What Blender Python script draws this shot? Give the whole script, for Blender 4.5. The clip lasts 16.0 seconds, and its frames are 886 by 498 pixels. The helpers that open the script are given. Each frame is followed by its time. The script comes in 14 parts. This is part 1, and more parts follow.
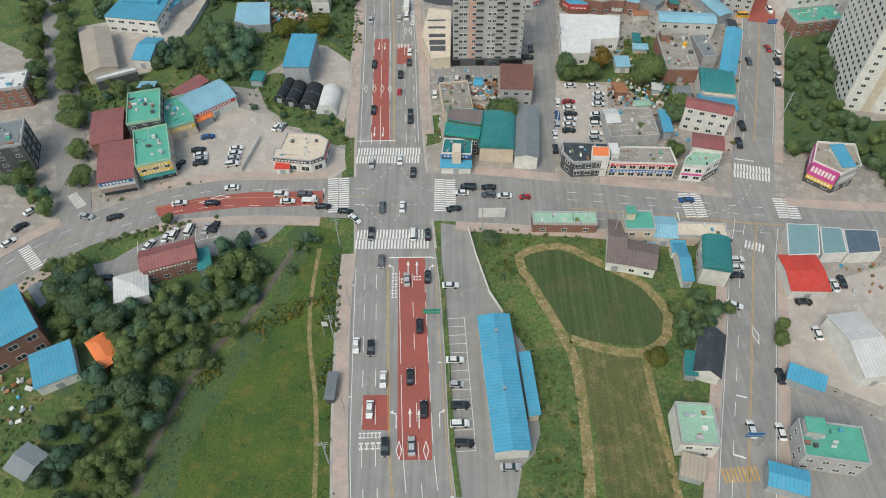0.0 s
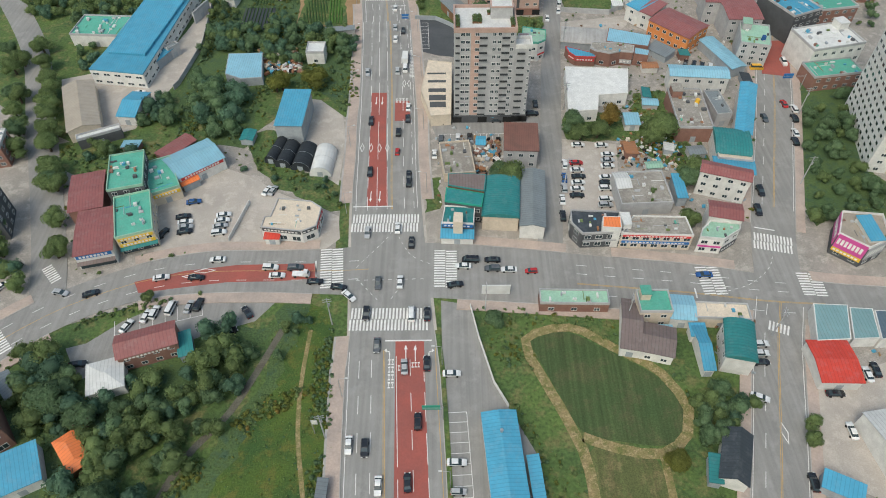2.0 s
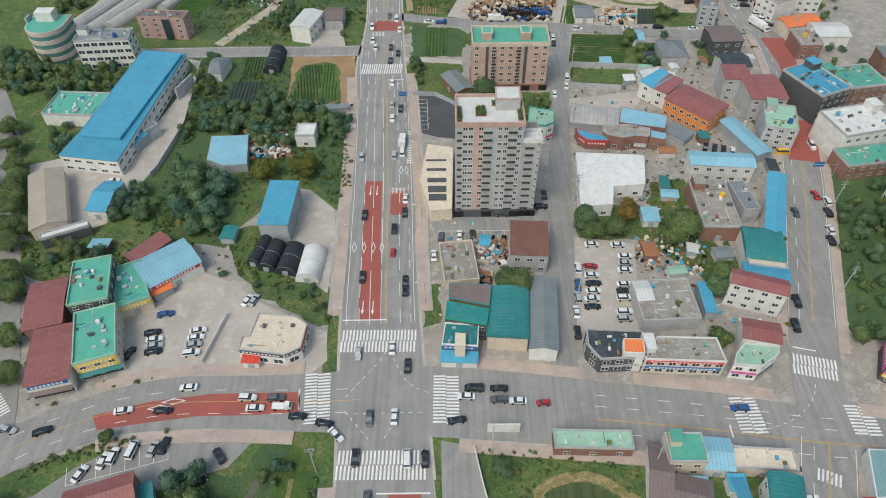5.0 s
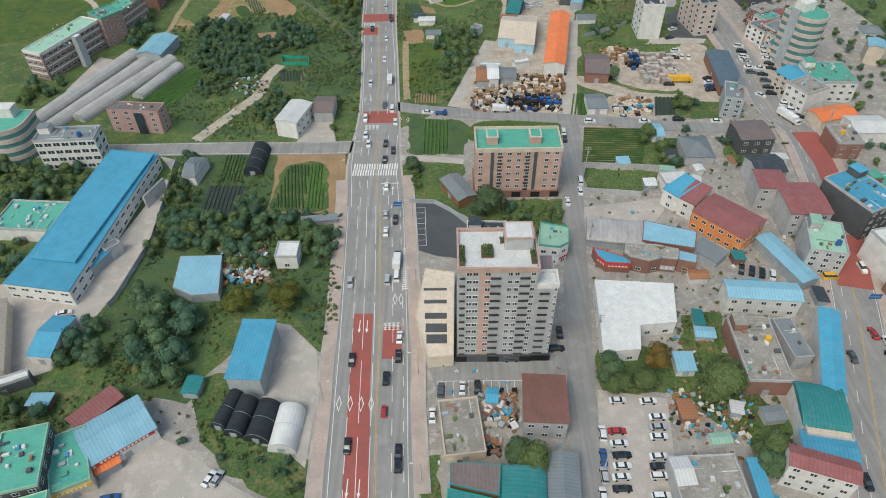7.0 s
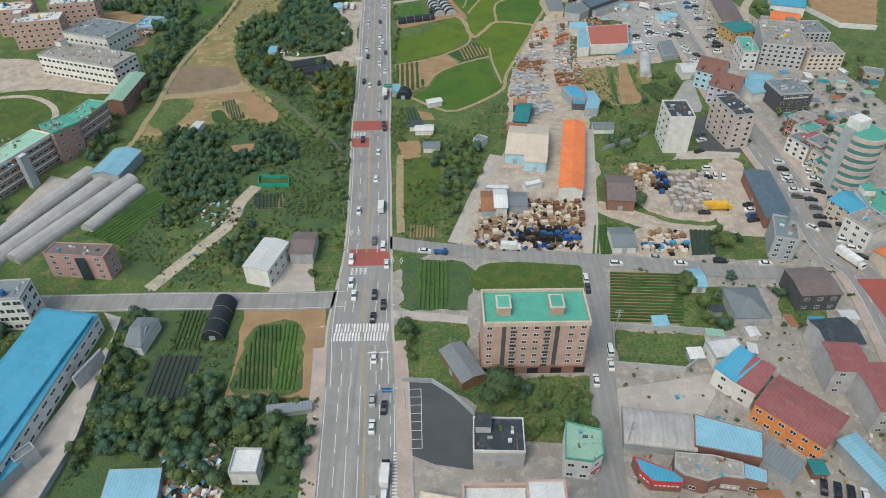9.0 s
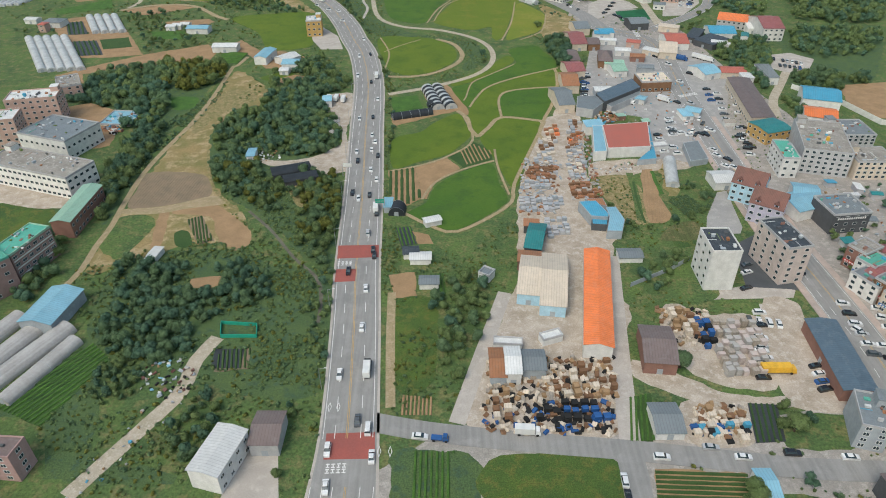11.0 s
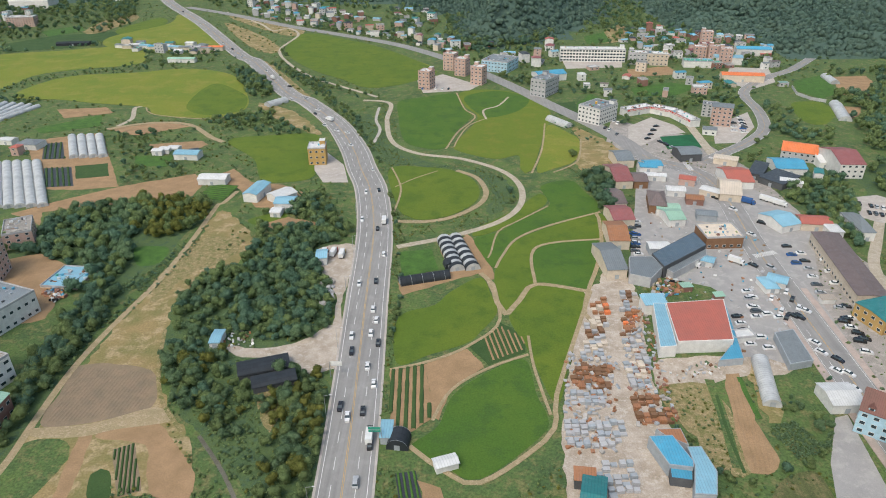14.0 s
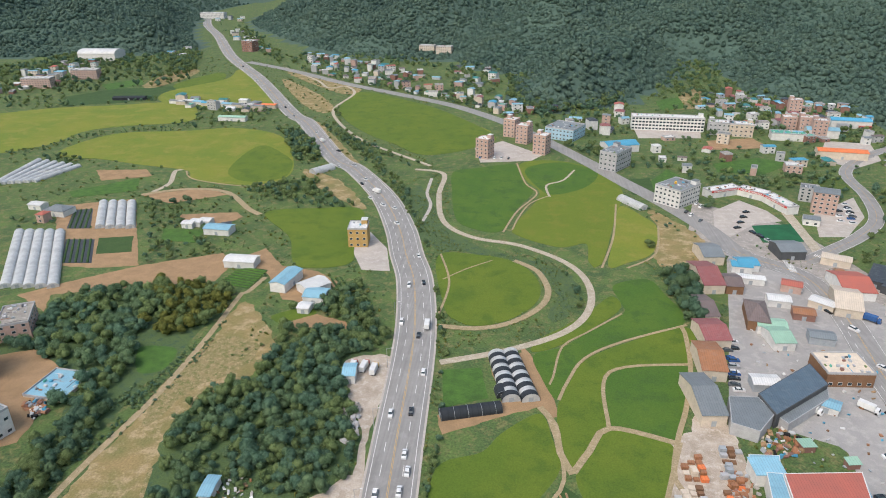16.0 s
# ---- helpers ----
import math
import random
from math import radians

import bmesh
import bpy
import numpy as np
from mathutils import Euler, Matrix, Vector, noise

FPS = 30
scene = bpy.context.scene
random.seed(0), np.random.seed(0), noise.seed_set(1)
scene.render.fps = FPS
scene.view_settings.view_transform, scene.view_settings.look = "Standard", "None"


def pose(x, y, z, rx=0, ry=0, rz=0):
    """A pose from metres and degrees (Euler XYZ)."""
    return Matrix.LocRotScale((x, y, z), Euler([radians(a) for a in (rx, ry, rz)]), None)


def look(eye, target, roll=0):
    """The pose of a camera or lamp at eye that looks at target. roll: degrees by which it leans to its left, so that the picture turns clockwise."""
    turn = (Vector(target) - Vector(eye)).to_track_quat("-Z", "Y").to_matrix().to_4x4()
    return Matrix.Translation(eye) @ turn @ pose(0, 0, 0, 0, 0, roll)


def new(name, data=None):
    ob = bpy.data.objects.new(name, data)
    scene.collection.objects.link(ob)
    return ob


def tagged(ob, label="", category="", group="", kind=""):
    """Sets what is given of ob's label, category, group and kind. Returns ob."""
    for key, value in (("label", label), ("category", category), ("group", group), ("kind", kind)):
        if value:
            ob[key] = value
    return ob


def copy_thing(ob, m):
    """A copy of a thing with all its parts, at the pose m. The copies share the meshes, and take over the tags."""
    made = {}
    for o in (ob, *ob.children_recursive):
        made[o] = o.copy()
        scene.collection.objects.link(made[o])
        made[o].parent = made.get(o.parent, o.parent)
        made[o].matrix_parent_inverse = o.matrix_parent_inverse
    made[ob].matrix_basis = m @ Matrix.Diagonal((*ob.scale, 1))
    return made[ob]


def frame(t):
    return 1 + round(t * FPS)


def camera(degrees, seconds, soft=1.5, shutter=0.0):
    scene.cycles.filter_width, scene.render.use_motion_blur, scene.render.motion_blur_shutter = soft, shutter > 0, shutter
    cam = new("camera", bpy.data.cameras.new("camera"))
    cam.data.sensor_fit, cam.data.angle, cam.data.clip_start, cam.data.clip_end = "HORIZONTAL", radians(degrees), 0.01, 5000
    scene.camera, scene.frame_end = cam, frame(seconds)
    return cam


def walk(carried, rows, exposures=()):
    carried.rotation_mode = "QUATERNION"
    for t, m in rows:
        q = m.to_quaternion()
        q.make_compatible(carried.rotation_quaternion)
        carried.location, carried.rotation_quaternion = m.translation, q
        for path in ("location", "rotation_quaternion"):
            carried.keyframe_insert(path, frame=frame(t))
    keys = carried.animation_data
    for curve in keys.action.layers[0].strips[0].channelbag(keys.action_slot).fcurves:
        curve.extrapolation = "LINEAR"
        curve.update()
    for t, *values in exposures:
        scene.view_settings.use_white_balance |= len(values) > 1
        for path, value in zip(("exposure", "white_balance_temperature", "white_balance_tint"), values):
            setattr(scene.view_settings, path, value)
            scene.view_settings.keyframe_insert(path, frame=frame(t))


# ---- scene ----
cam = camera(67.0, 16.0, 1.0)
METRES, EYE, TURN = 365.0, 150.0, 0.7
ROWS = [
    (0.0, 0.0, 0.0, 0.0, -0.66, -50.45, 0.54),
    (0.5, -0.0003, 0.0152, 0.0004, -0.68, -50.04, 0.51),
    (1.0, -0.0003, 0.0304, 0.0009, -0.68, -49.66, 0.5),
    (1.5, -0.0002, 0.0456, 0.0012, -0.68, -49.28, 0.49),
    (2.0, 0.0, 0.0598, 0.0014, -0.67, -48.9, 0.5),
    (2.5, 0.0004, 0.075, 0.0018, -0.65, -48.51, 0.52),
    (3.0, 0.0003, 0.0902, 0.0022, -0.66, -48.13, 0.51),
    (3.5, 0.0004, 0.1055, 0.0025, -0.67, -47.73, 0.5),
    (4.0, 0.0006, 0.1208, 0.0028, -0.6645, -47.33, 0.5),
    (4.5, 0.0008, 0.1361, 0.0032, -0.6591, -46.93, 0.5),
    (5.0, 0.001, 0.1514, 0.0035, -0.6536, -46.54, 0.5),
    (5.5, 0.0012, 0.1667, 0.0038, -0.6481, -46.14, 0.5),
    (5.8, 0.0013, 0.1756, 0.004, -0.645, -45.91, 0.5),
    (6.0, 0.0015, 0.1894, 0.0043, -0.64, -45.55, 0.5),
    (6.5, 0.002, 0.2299, 0.0054, -0.66, -44.57, 0.5),
    (7.0, 0.0024, 0.2706, 0.0066, -0.66, -43.58, 0.5),
    (7.5, 0.0027, 0.311, 0.0071, -0.67, -42.56, 0.5),
    (8.0, 0.003, 0.3517, 0.008, -0.71, -41.57, 0.51),
    (8.5, 0.0033, 0.3917, 0.0083, -0.73, -40.55, 0.49),
    (9.0, 0.0036, 0.4321, 0.0085, -0.76, -39.55, 0.49),
    (9.5, 0.004, 0.4726, 0.009, -0.77, -38.54, 0.47),
    (12.0, 0.0061, 0.6744, 0.0116, -0.86, -32.91, 0.49),
    (12.5, 0.0062, 0.715, 0.012, -0.79, -31.74, 0.48),
    (13.0, 0.0066, 0.7557, 0.0124, -0.51, -30.59, 0.49),
    (13.5, 0.0071, 0.7963, 0.0123, 0.13, -29.44, 0.49),
    (14.0, 0.0071, 0.8369, 0.0126, 0.97, -28.33, 0.47),
    (14.5, 0.0071, 0.8772, 0.0131, 2.1, -27.28, 0.46),
    (15.0, 0.0064, 0.918, 0.0132, 3.24, -26.25, 0.44),
    (15.5, 0.0049, 0.9587, 0.0141, 4.65, -25.27, 0.44),
    (16.0, 0.0027, 0.9997, 0.0143, 6.16, -24.29, 0.38),
]
walk(cam, [(t, pose(0, 0, EYE, 0, 0, TURN) @ pose(METRES * x, METRES * y, METRES * z, 90 + pitch, roll, yaw)) for t, x, y, z, yaw, pitch, roll in ROWS], [(0.0, 0.10, 6480, 4.0), (9.5, 0.12, 6250, 4.5), (13.0, 0.24, 6380, 7.0), (16.0, 0.40, 6350, 12.0)])

from mathutils.geometry import delaunay_2d_cdt

# ---- light: a hazy, bright overcast day ----
world = bpy.data.worlds.new("sky")
scene.world = world
world.use_nodes = True
wn = world.node_tree.nodes
sky = wn.new("ShaderNodeTexSky")
sky.sky_type, sky.sun_disc = "NISHITA", False
sky.sun_elevation, sky.sun_rotation = radians(52), radians(215)
sky.air_density, sky.dust_density = 1.6, 4.0
wn["Background"].inputs[1].default_value = 0.15
world.node_tree.links.new(sky.outputs[0], wn["Background"].inputs[0])
sun = new("sun", bpy.data.lights.new("sun", "SUN"))
sun.data.energy, sun.data.angle, sun.data.color = 1.15, radians(24), (1.0, 0.97, 0.92)
sun.matrix_world = look((-60, -90, 160), (0, 0, 0))
scene.view_settings.exposure = 0.0

# ---- materials ----
MATS = {}


def mat(name, col, rough=0.8, var=0.25, big=8.0, small=0.5, bump=0.0, metal=0.0, col2=None, ribs=0.0, rib_axis=0, island=0.0, objrand=0.0, streak=0.0, spec=0.3, emit=0.0, coords="Object", mid=0.0, col3=None, leafy=0.0):
    """A procedural surface: two scales of variation between col and col2, optional seams every `ribs` metres, relief and per-piece variation."""
    m = bpy.data.materials.new(name)
    m.use_nodes = True
    n, l = m.node_tree.nodes, m.node_tree.links
    b = n["Principled BSDF"]
    b.inputs["Roughness"].default_value, b.inputs["Metallic"].default_value = rough, metal
    b.inputs["Specular IOR Level"].default_value = spec
    tc = n.new("ShaderNodeTexCoord")
    col2 = col2 or tuple(c * 0.72 for c in col)

    def noise_tex(size, detail, rough_=0.6):
        t = n.new("ShaderNodeTexNoise")
        t.inputs["Scale"].default_value, t.inputs["Detail"].default_value, t.inputs["Roughness"].default_value = 1 / size, detail, rough_
        l.new(tc.outputs[coords], t.inputs["Vector"])
        return t.outputs["Fac"]

    def stretch(fac, lo, hi):
        r = n.new("ShaderNodeMapRange")
        r.inputs[1].default_value, r.inputs[2].default_value = lo, hi
        l.new(fac, r.inputs[0])
        return r.outputs[0]

    def mix(kind, fac, a, c):
        x = n.new("ShaderNodeMix")
        x.data_type, x.blend_type = "RGBA", kind
        for s, v in ((x.inputs[0], fac), (x.inputs[6], a), (x.inputs[7], c)):
            if isinstance(v, (int, float)):
                s.default_value = v
            elif isinstance(v, tuple):
                s.default_value = (*v, 1)
            else:
                l.new(v, s)
        return x.outputs[2]

    def math_(op, a, c=None):
        x = n.new("ShaderNodeMath")
        x.operation = op
        for s, v in zip(x.inputs, (a, c)):
            if v is None:
                continue
            if isinstance(v, (int, float)):
                s.default_value = v
            else:
                l.new(v, s)
        return x.outputs[0]

    base = mix("MIX", stretch(noise_tex(big, 4), 0.35, 0.65), col, col2)
    if col3:
        base = mix("MIX", stretch(noise_tex(mid or big * 0.4, 5, 0.7), 0.5, 0.62), base, col3)
    fine = stretch(noise_tex(small, 3), 0.25, 0.75)
    val = math_("ADD", math_("MULTIPLY", fine, var), 1 - var / 2)
    if island:
        g = n.new("ShaderNodeNewGeometry")
        val = math_("MULTIPLY", val, math_("ADD", math_("MULTIPLY", g.outputs["Random Per Island"], island), 1 - island / 2))
    if objrand:
        o = n.new("ShaderNodeObjectInfo")
        val = math_("MULTIPLY", val, math_("ADD", math_("MULTIPLY", o.outputs["Random"], objrand), 1 - objrand / 2))
    if streak:
        mp = n.new("ShaderNodeMapping")
        mp.inputs["Scale"].default_value = (0.9, 0.02, 1)
        l.new(tc.outputs[coords], mp.inputs[0])
        t = n.new("ShaderNodeTexNoise")
        t.inputs["Scale"].default_value, t.inputs["Detail"].default_value = 1.0, 3
        l.new(mp.outputs[0], t.inputs["Vector"])
        val = math_("MULTIPLY", val, math_("ADD", math_("MULTIPLY", stretch(t.outputs["Fac"], 0.3, 0.7), streak), 1 - streak / 2))
    if ribs:
        sep = n.new("ShaderNodeSeparateXYZ")
        l.new(tc.outputs["Object"], sep.inputs[0])
        ph = math_("FRACT", math_("MULTIPLY", sep.outputs[rib_axis], 1 / ribs))
        seam = math_("LESS_THAN", ph, 0.16)
        val = math_("MULTIPLY", val, math_("SUBTRACT", 1.0, math_("MULTIPLY", seam, 0.22)))
    grey = n.new("ShaderNodeCombineColor")
    for s in grey.inputs:
        l.new(val, s)
    tint = mix("MULTIPLY", 1.0, base, grey.outputs[0])
    l.new(tint, b.inputs["Base Color"])
    if leafy:  # light passes through leaves
        tr, mx = n.new("ShaderNodeBsdfTranslucent"), n.new("ShaderNodeMixShader")
        mx.inputs[0].default_value = leafy
        l.new(tint, tr.inputs["Color"])
        l.new(b.outputs[0], mx.inputs[1])
        l.new(tr.outputs[0], mx.inputs[2])
        l.new(mx.outputs[0], n["Material Output"].inputs["Surface"])
    if bump:
        bp = n.new("ShaderNodeBump")
        bp.inputs["Strength"].default_value, bp.inputs["Distance"].default_value = 0.6, bump
        l.new(fine, bp.inputs["Height"])
        l.new(bp.outputs[0], b.inputs["Normal"])
    if emit:
        b.inputs["Emission Strength"].default_value = emit
    MATS[name] = m
    return m


# ground covers
mat("weeds", (0.095, 0.145, 0.04), 0.95, 0.9, 16, 0.9, 0.2, col2=(0.058, 0.10, 0.036), col3=(0.15, 0.15, 0.06), mid=5)
mat("plough", (0.25, 0.185, 0.12), 0.95, 0.4, 6, 0.4, 0.05, col2=(0.19, 0.15, 0.10))
mat("ditch", (0.10, 0.09, 0.07), 0.95, 0.5, 4, 0.4, 0.1, col2=(0.15, 0.14, 0.11))
mat("meadow", (0.082, 0.125, 0.024), 0.95, 0.9, 11, 0.35, 0.2, col2=(0.045, 0.09, 0.024), col3=(0.115, 0.125, 0.03), mid=4)
mat("worn", (0.27, 0.205, 0.10), 0.95, 0.6, 3, 0.4, 0.05, col2=(0.13, 0.14, 0.045), col3=(0.31, 0.24, 0.13), mid=1.6)
mat("rough_dark", (0.065, 0.108, 0.042), 0.95, 0.9, 8, 0.5, 0.2, col2=(0.09, 0.13, 0.042), col3=(0.05, 0.09, 0.05), mid=4)
mat("rice_old", (0.055, 0.088, 0.032), 0.95, 0.6, 12, 0.35, 0.15, col2=(0.07, 0.095, 0.036), col3=(0.085, 0.095, 0.042), mid=6, streak=0.5)
mat("mown", (0.105, 0.115, 0.043), 0.95, 0.7, 9, 0.35, 0.1, col2=(0.085, 0.10, 0.036), col3=(0.165, 0.14, 0.065), mid=5, streak=0.4)
mat("rice", (0.085, 0.136, 0.014), 0.9, 0.45, 30, 0.6, 0.12, col2=(0.113, 0.154, 0.016), col3=(0.074, 0.122, 0.014), mid=12)
mat("rice_deep", (0.055, 0.118, 0.016), 0.9, 0.4, 24, 0.6, 0.1, col2=(0.074, 0.134, 0.017), col3=(0.05, 0.105, 0.018), mid=11)
mat("rice_ripe", (0.175, 0.195, 0.025), 0.9, 0.4, 45, 0.6, 0.1, col2=(0.125, 0.175, 0.021), col3=(0.20, 0.20, 0.036), mid=18)
mat("rice_mid", (0.125, 0.163, 0.017), 0.9, 0.4, 35, 0.6, 0.1, col2=(0.107, 0.152, 0.016), col3=(0.143, 0.165, 0.022), mid=12)
mat("crop_dark", (0.035, 0.075, 0.02), 0.9, 0.6, 10, 0.4, 0.1, col2=(0.05, 0.09, 0.025))
mat("crop_bright", (0.07, 0.15, 0.025), 0.9, 0.6, 5, 0.4, 0.1, col2=(0.045, 0.1, 0.02))
mat("dry_grass", (0.275, 0.202, 0.09), 0.95, 0.5, 12, 0.7, 0.08, col2=(0.18, 0.165, 0.062), col3=(0.36, 0.275, 0.155), mid=8)
mat("soil", (0.34, 0.22, 0.12), 0.95, 0.35, 7, 0.4, 0.05, col2=(0.26, 0.17, 0.09))
mat("dust", (0.44, 0.375, 0.305), 0.95, 0.4, 7, 0.5, 0.03, col2=(0.32, 0.265, 0.20), col3=(0.47, 0.41, 0.345), mid=3)
mat("mulch", (0.045, 0.05, 0.055), 0.5, 0.4, 4, 0.4, 0.03)
mat("asphalt", (0.262, 0.253, 0.237), 0.9, 0.18, 14, 0.25, 0.01, col2=(0.232, 0.225, 0.213), col3=(0.278, 0.268, 0.252), mid=6, streak=0.22)
mat("asphalt_new", (0.085, 0.09, 0.095), 0.85, 0.2, 9, 0.35, 0.01, col2=(0.065, 0.07, 0.075))
mat("concrete", (0.43, 0.387, 0.34), 0.9, 0.25, 12, 0.3, 0.01, col2=(0.36, 0.324, 0.284), col3=(0.46, 0.415, 0.366), mid=4)
mat("town_ground", (0.33, 0.297, 0.263), 0.92, 0.45, 9, 0.4, 0.02, col2=(0.25, 0.232, 0.205), col3=(0.385, 0.35, 0.31), mid=3)
mat("paving", (0.45, 0.355, 0.30), 0.9, 0.25, 6, 0.5, 0.01, col2=(0.35, 0.29, 0.25))
mat("kerb", (0.42, 0.40, 0.37), 0.9, 0.2)
mat("red_lane", (0.34, 0.095, 0.075), 0.9, 0.2, 8, 0.4, col2=(0.27, 0.09, 0.075))
mat("paint_white", (0.75, 0.74, 0.71), 0.8, 0.2, 2, 0.3, col2=(0.6, 0.59, 0.56))
mat("paint_yellow", (0.55, 0.36, 0.14), 0.8, 0.2, 2, 0.3)
mat("path", (0.33, 0.255, 0.15), 0.95, 0.35, 6, 0.5, 0.03, col2=(0.275, 0.225, 0.125), col3=(0.37, 0.29, 0.185), mid=2)
mat("asphalt_pale", (0.335, 0.32, 0.30), 0.9, 0.2, 12, 0.3, 0.01, col2=(0.28, 0.27, 0.255), col3=(0.37, 0.35, 0.325), mid=5)
mat("lane", (0.42, 0.36, 0.28), 0.95, 0.3, 5, 0.5, col2=(0.33, 0.29, 0.21), col3=(0.45, 0.39, 0.31), mid=2)
mat("turf", (0.02, 0.12, 0.05), 0.9, 0.3)
# roofs
for nm, c in (("blue", (0.075, 0.32, 0.47)), ("skyblue", (0.23, 0.44, 0.54)), ("teal", (0.03, 0.20, 0.20)), ("green", (0.10, 0.36, 0.27)), ("maroon", (0.27, 0.095, 0.09)),
              ("red", (0.55, 0.055, 0.035)), ("orange", (0.74, 0.20, 0.06)), ("dark", (0.045, 0.055, 0.065)), ("slate", (0.085, 0.125, 0.16)), ("paleteal", (0.19, 0.32, 0.33)), ("grey", (0.19, 0.215, 0.225)), ("brown", (0.17, 0.13, 0.12)), ("cream", (0.62, 0.53, 0.42)),
              ("white", (0.62, 0.62, 0.60)), ("beige", (0.36, 0.31, 0.25)), ("rust", (0.33, 0.15, 0.07)), ("palegreen", (0.30, 0.48, 0.36)), ("mauve", (0.30, 0.22, 0.215))):
    mat("sheet_" + nm, c, 0.55, 0.15, 5, 0.6, 0.0, col2=tuple(k * 0.82 for k in c), ribs=0.9, spec=0.4, col3=tuple(k * 0.82 + 0.035 for k in c), mid=2.2, objrand=0.2)
    mat("flat_" + nm, c, 0.8, 0.3, 3.0, 0.4, 0.0, col2=tuple(k * 0.85 for k in c), col3=tuple(k * 0.8 + 0.035 for k in c), mid=2.2, objrand=0.2)
mat("flat_concrete", (0.30, 0.275, 0.24), 0.9, 0.3, 4, 0.6, col2=(0.2, 0.18, 0.155), col3=(0.36, 0.34, 0.3), mid=2)
# walls
for nm, c in (("white", (0.66, 0.65, 0.62)), ("grey", (0.42, 0.42, 0.42)), ("cream", (0.58, 0.50, 0.40)), ("brick", (0.25, 0.135, 0.105)), ("pink", (0.48, 0.335, 0.28)), ("orange", (0.62, 0.24, 0.08)),
              ("dark", (0.09, 0.095, 0.10)), ("yellow", (0.46, 0.30, 0.11)), ("lavender", (0.48, 0.46, 0.56)), ("lightblue", (0.38, 0.56, 0.66)), ("wood", (0.20, 0.11, 0.06)), ("steel", (0.34, 0.37, 0.39)), ("mauve", (0.50, 0.425, 0.385)), ("rose", (0.44, 0.29, 0.265)), ("rosebrick", (0.30, 0.20, 0.18))):
    mat("wall_" + nm, c, 0.85, 0.2, 2.6, 0.35, 0.0, col2=tuple(k * 0.82 for k in c), objrand=0.15)
mat("glass", (0.035, 0.055, 0.065), 0.12, 0.1, spec=0.6)
mat("frame_white", (0.68, 0.68, 0.66), 0.6, 0.1)
mat("sheet_redbrown", (0.20, 0.095, 0.075), 0.7, 0.2, 4, 0.5, ribs=0.6, col2=(0.15, 0.08, 0.065))
mat("sheet_coral", (0.42, 0.125, 0.09), 0.6, 0.15, 5, 0.6, ribs=0.9, col2=(0.36, 0.12, 0.09))
mat("film", (0.50, 0.51, 0.50), 0.4, 0.15, 4, 0.6, ribs=1.2, rib_axis=1)
mat("film_old", (0.40, 0.385, 0.365), 0.5, 0.2, 5, 0.8, col2=(0.33, 0.315, 0.295), streak=0.3)
mat("glass_green", (0.10, 0.24, 0.23), 0.15, 0.1, spec=0.6)
mat("net_black", (0.028, 0.034, 0.04), 0.7, 0.3, 3, 0.4, ribs=2.2, rib_axis=1)
mat("metal", (0.45, 0.46, 0.46), 0.45, 0.15, metal=0.6)
mat("sign_pink", (0.60, 0.09, 0.32), 0.5, 0.05)
mat("sign_yellow", (0.75, 0.50, 0.05), 0.5, 0.05)
mat("sign_red", (0.55, 0.05, 0.05), 0.5, 0.05)
mat("sign_blue", (0.03, 0.16, 0.42), 0.5, 0.05)
mat("sign_green", (0.03, 0.32, 0.22), 0.5, 0.05)
mat("bark", (0.09, 0.065, 0.045), 0.95, 0.4, 1, 0.2)
for nm, c, c2 in (("leaf_dark", (0.155, 0.228, 0.118), (0.127, 0.20, 0.10)), ("leaf", (0.19, 0.25, 0.1), (0.16, 0.22, 0.088)), ("leaf_yellow", (0.21, 0.215, 0.055), (0.15, 0.17, 0.045)), ("leaf_teal", (0.125, 0.208, 0.132), (0.10, 0.18, 0.114)), ("leaf_gold", (0.34, 0.24, 0.07), (0.23, 0.18, 0.055))):
    mat(nm, c, 0.8, 0.4, 3, 0.4, col2=c2, island=0.4, objrand=0.25, spec=0.15, leafy=0.45)
# bluish cast of distant haze is mixed into these three forest colours
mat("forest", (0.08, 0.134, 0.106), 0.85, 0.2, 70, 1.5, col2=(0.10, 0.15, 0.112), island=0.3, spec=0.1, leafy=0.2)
mat("forest_deep_hazy", (0.068, 0.116, 0.096), 0.85, 0.2, 70, 1.5, col2=(0.10, 0.155, 0.12), island=0.22, spec=0.1, leafy=0.2)
mat("forest_floor_hazy", (0.068, 0.112, 0.085), 0.95, 0.3, 30, 4, col2=(0.06, 0.10, 0.076))
for nm, c, r in (("white", (0.75, 0.75, 0.74), 0.25), ("black", (0.02, 0.022, 0.026), 0.2), ("grey", (0.10, 0.11, 0.12), 0.25), ("silver", (0.42, 0.43, 0.44), 0.3), ("red", (0.45, 0.03, 0.03), 0.25), ("blue", (0.03, 0.10, 0.28), 0.25), ("yellow", (0.75, 0.42, 0.03), 0.3)):
    mat("car_" + nm, c, r, 0.06, 2, 0.3, spec=0.6)
mat("tyre", (0.02, 0.02, 0.02), 0.9, 0.1)
mat("lamp_clear", (0.7, 0.7, 0.68), 0.2, 0.05)
mat("lamp_red", (0.35, 0.02, 0.02), 0.3, 0.05)


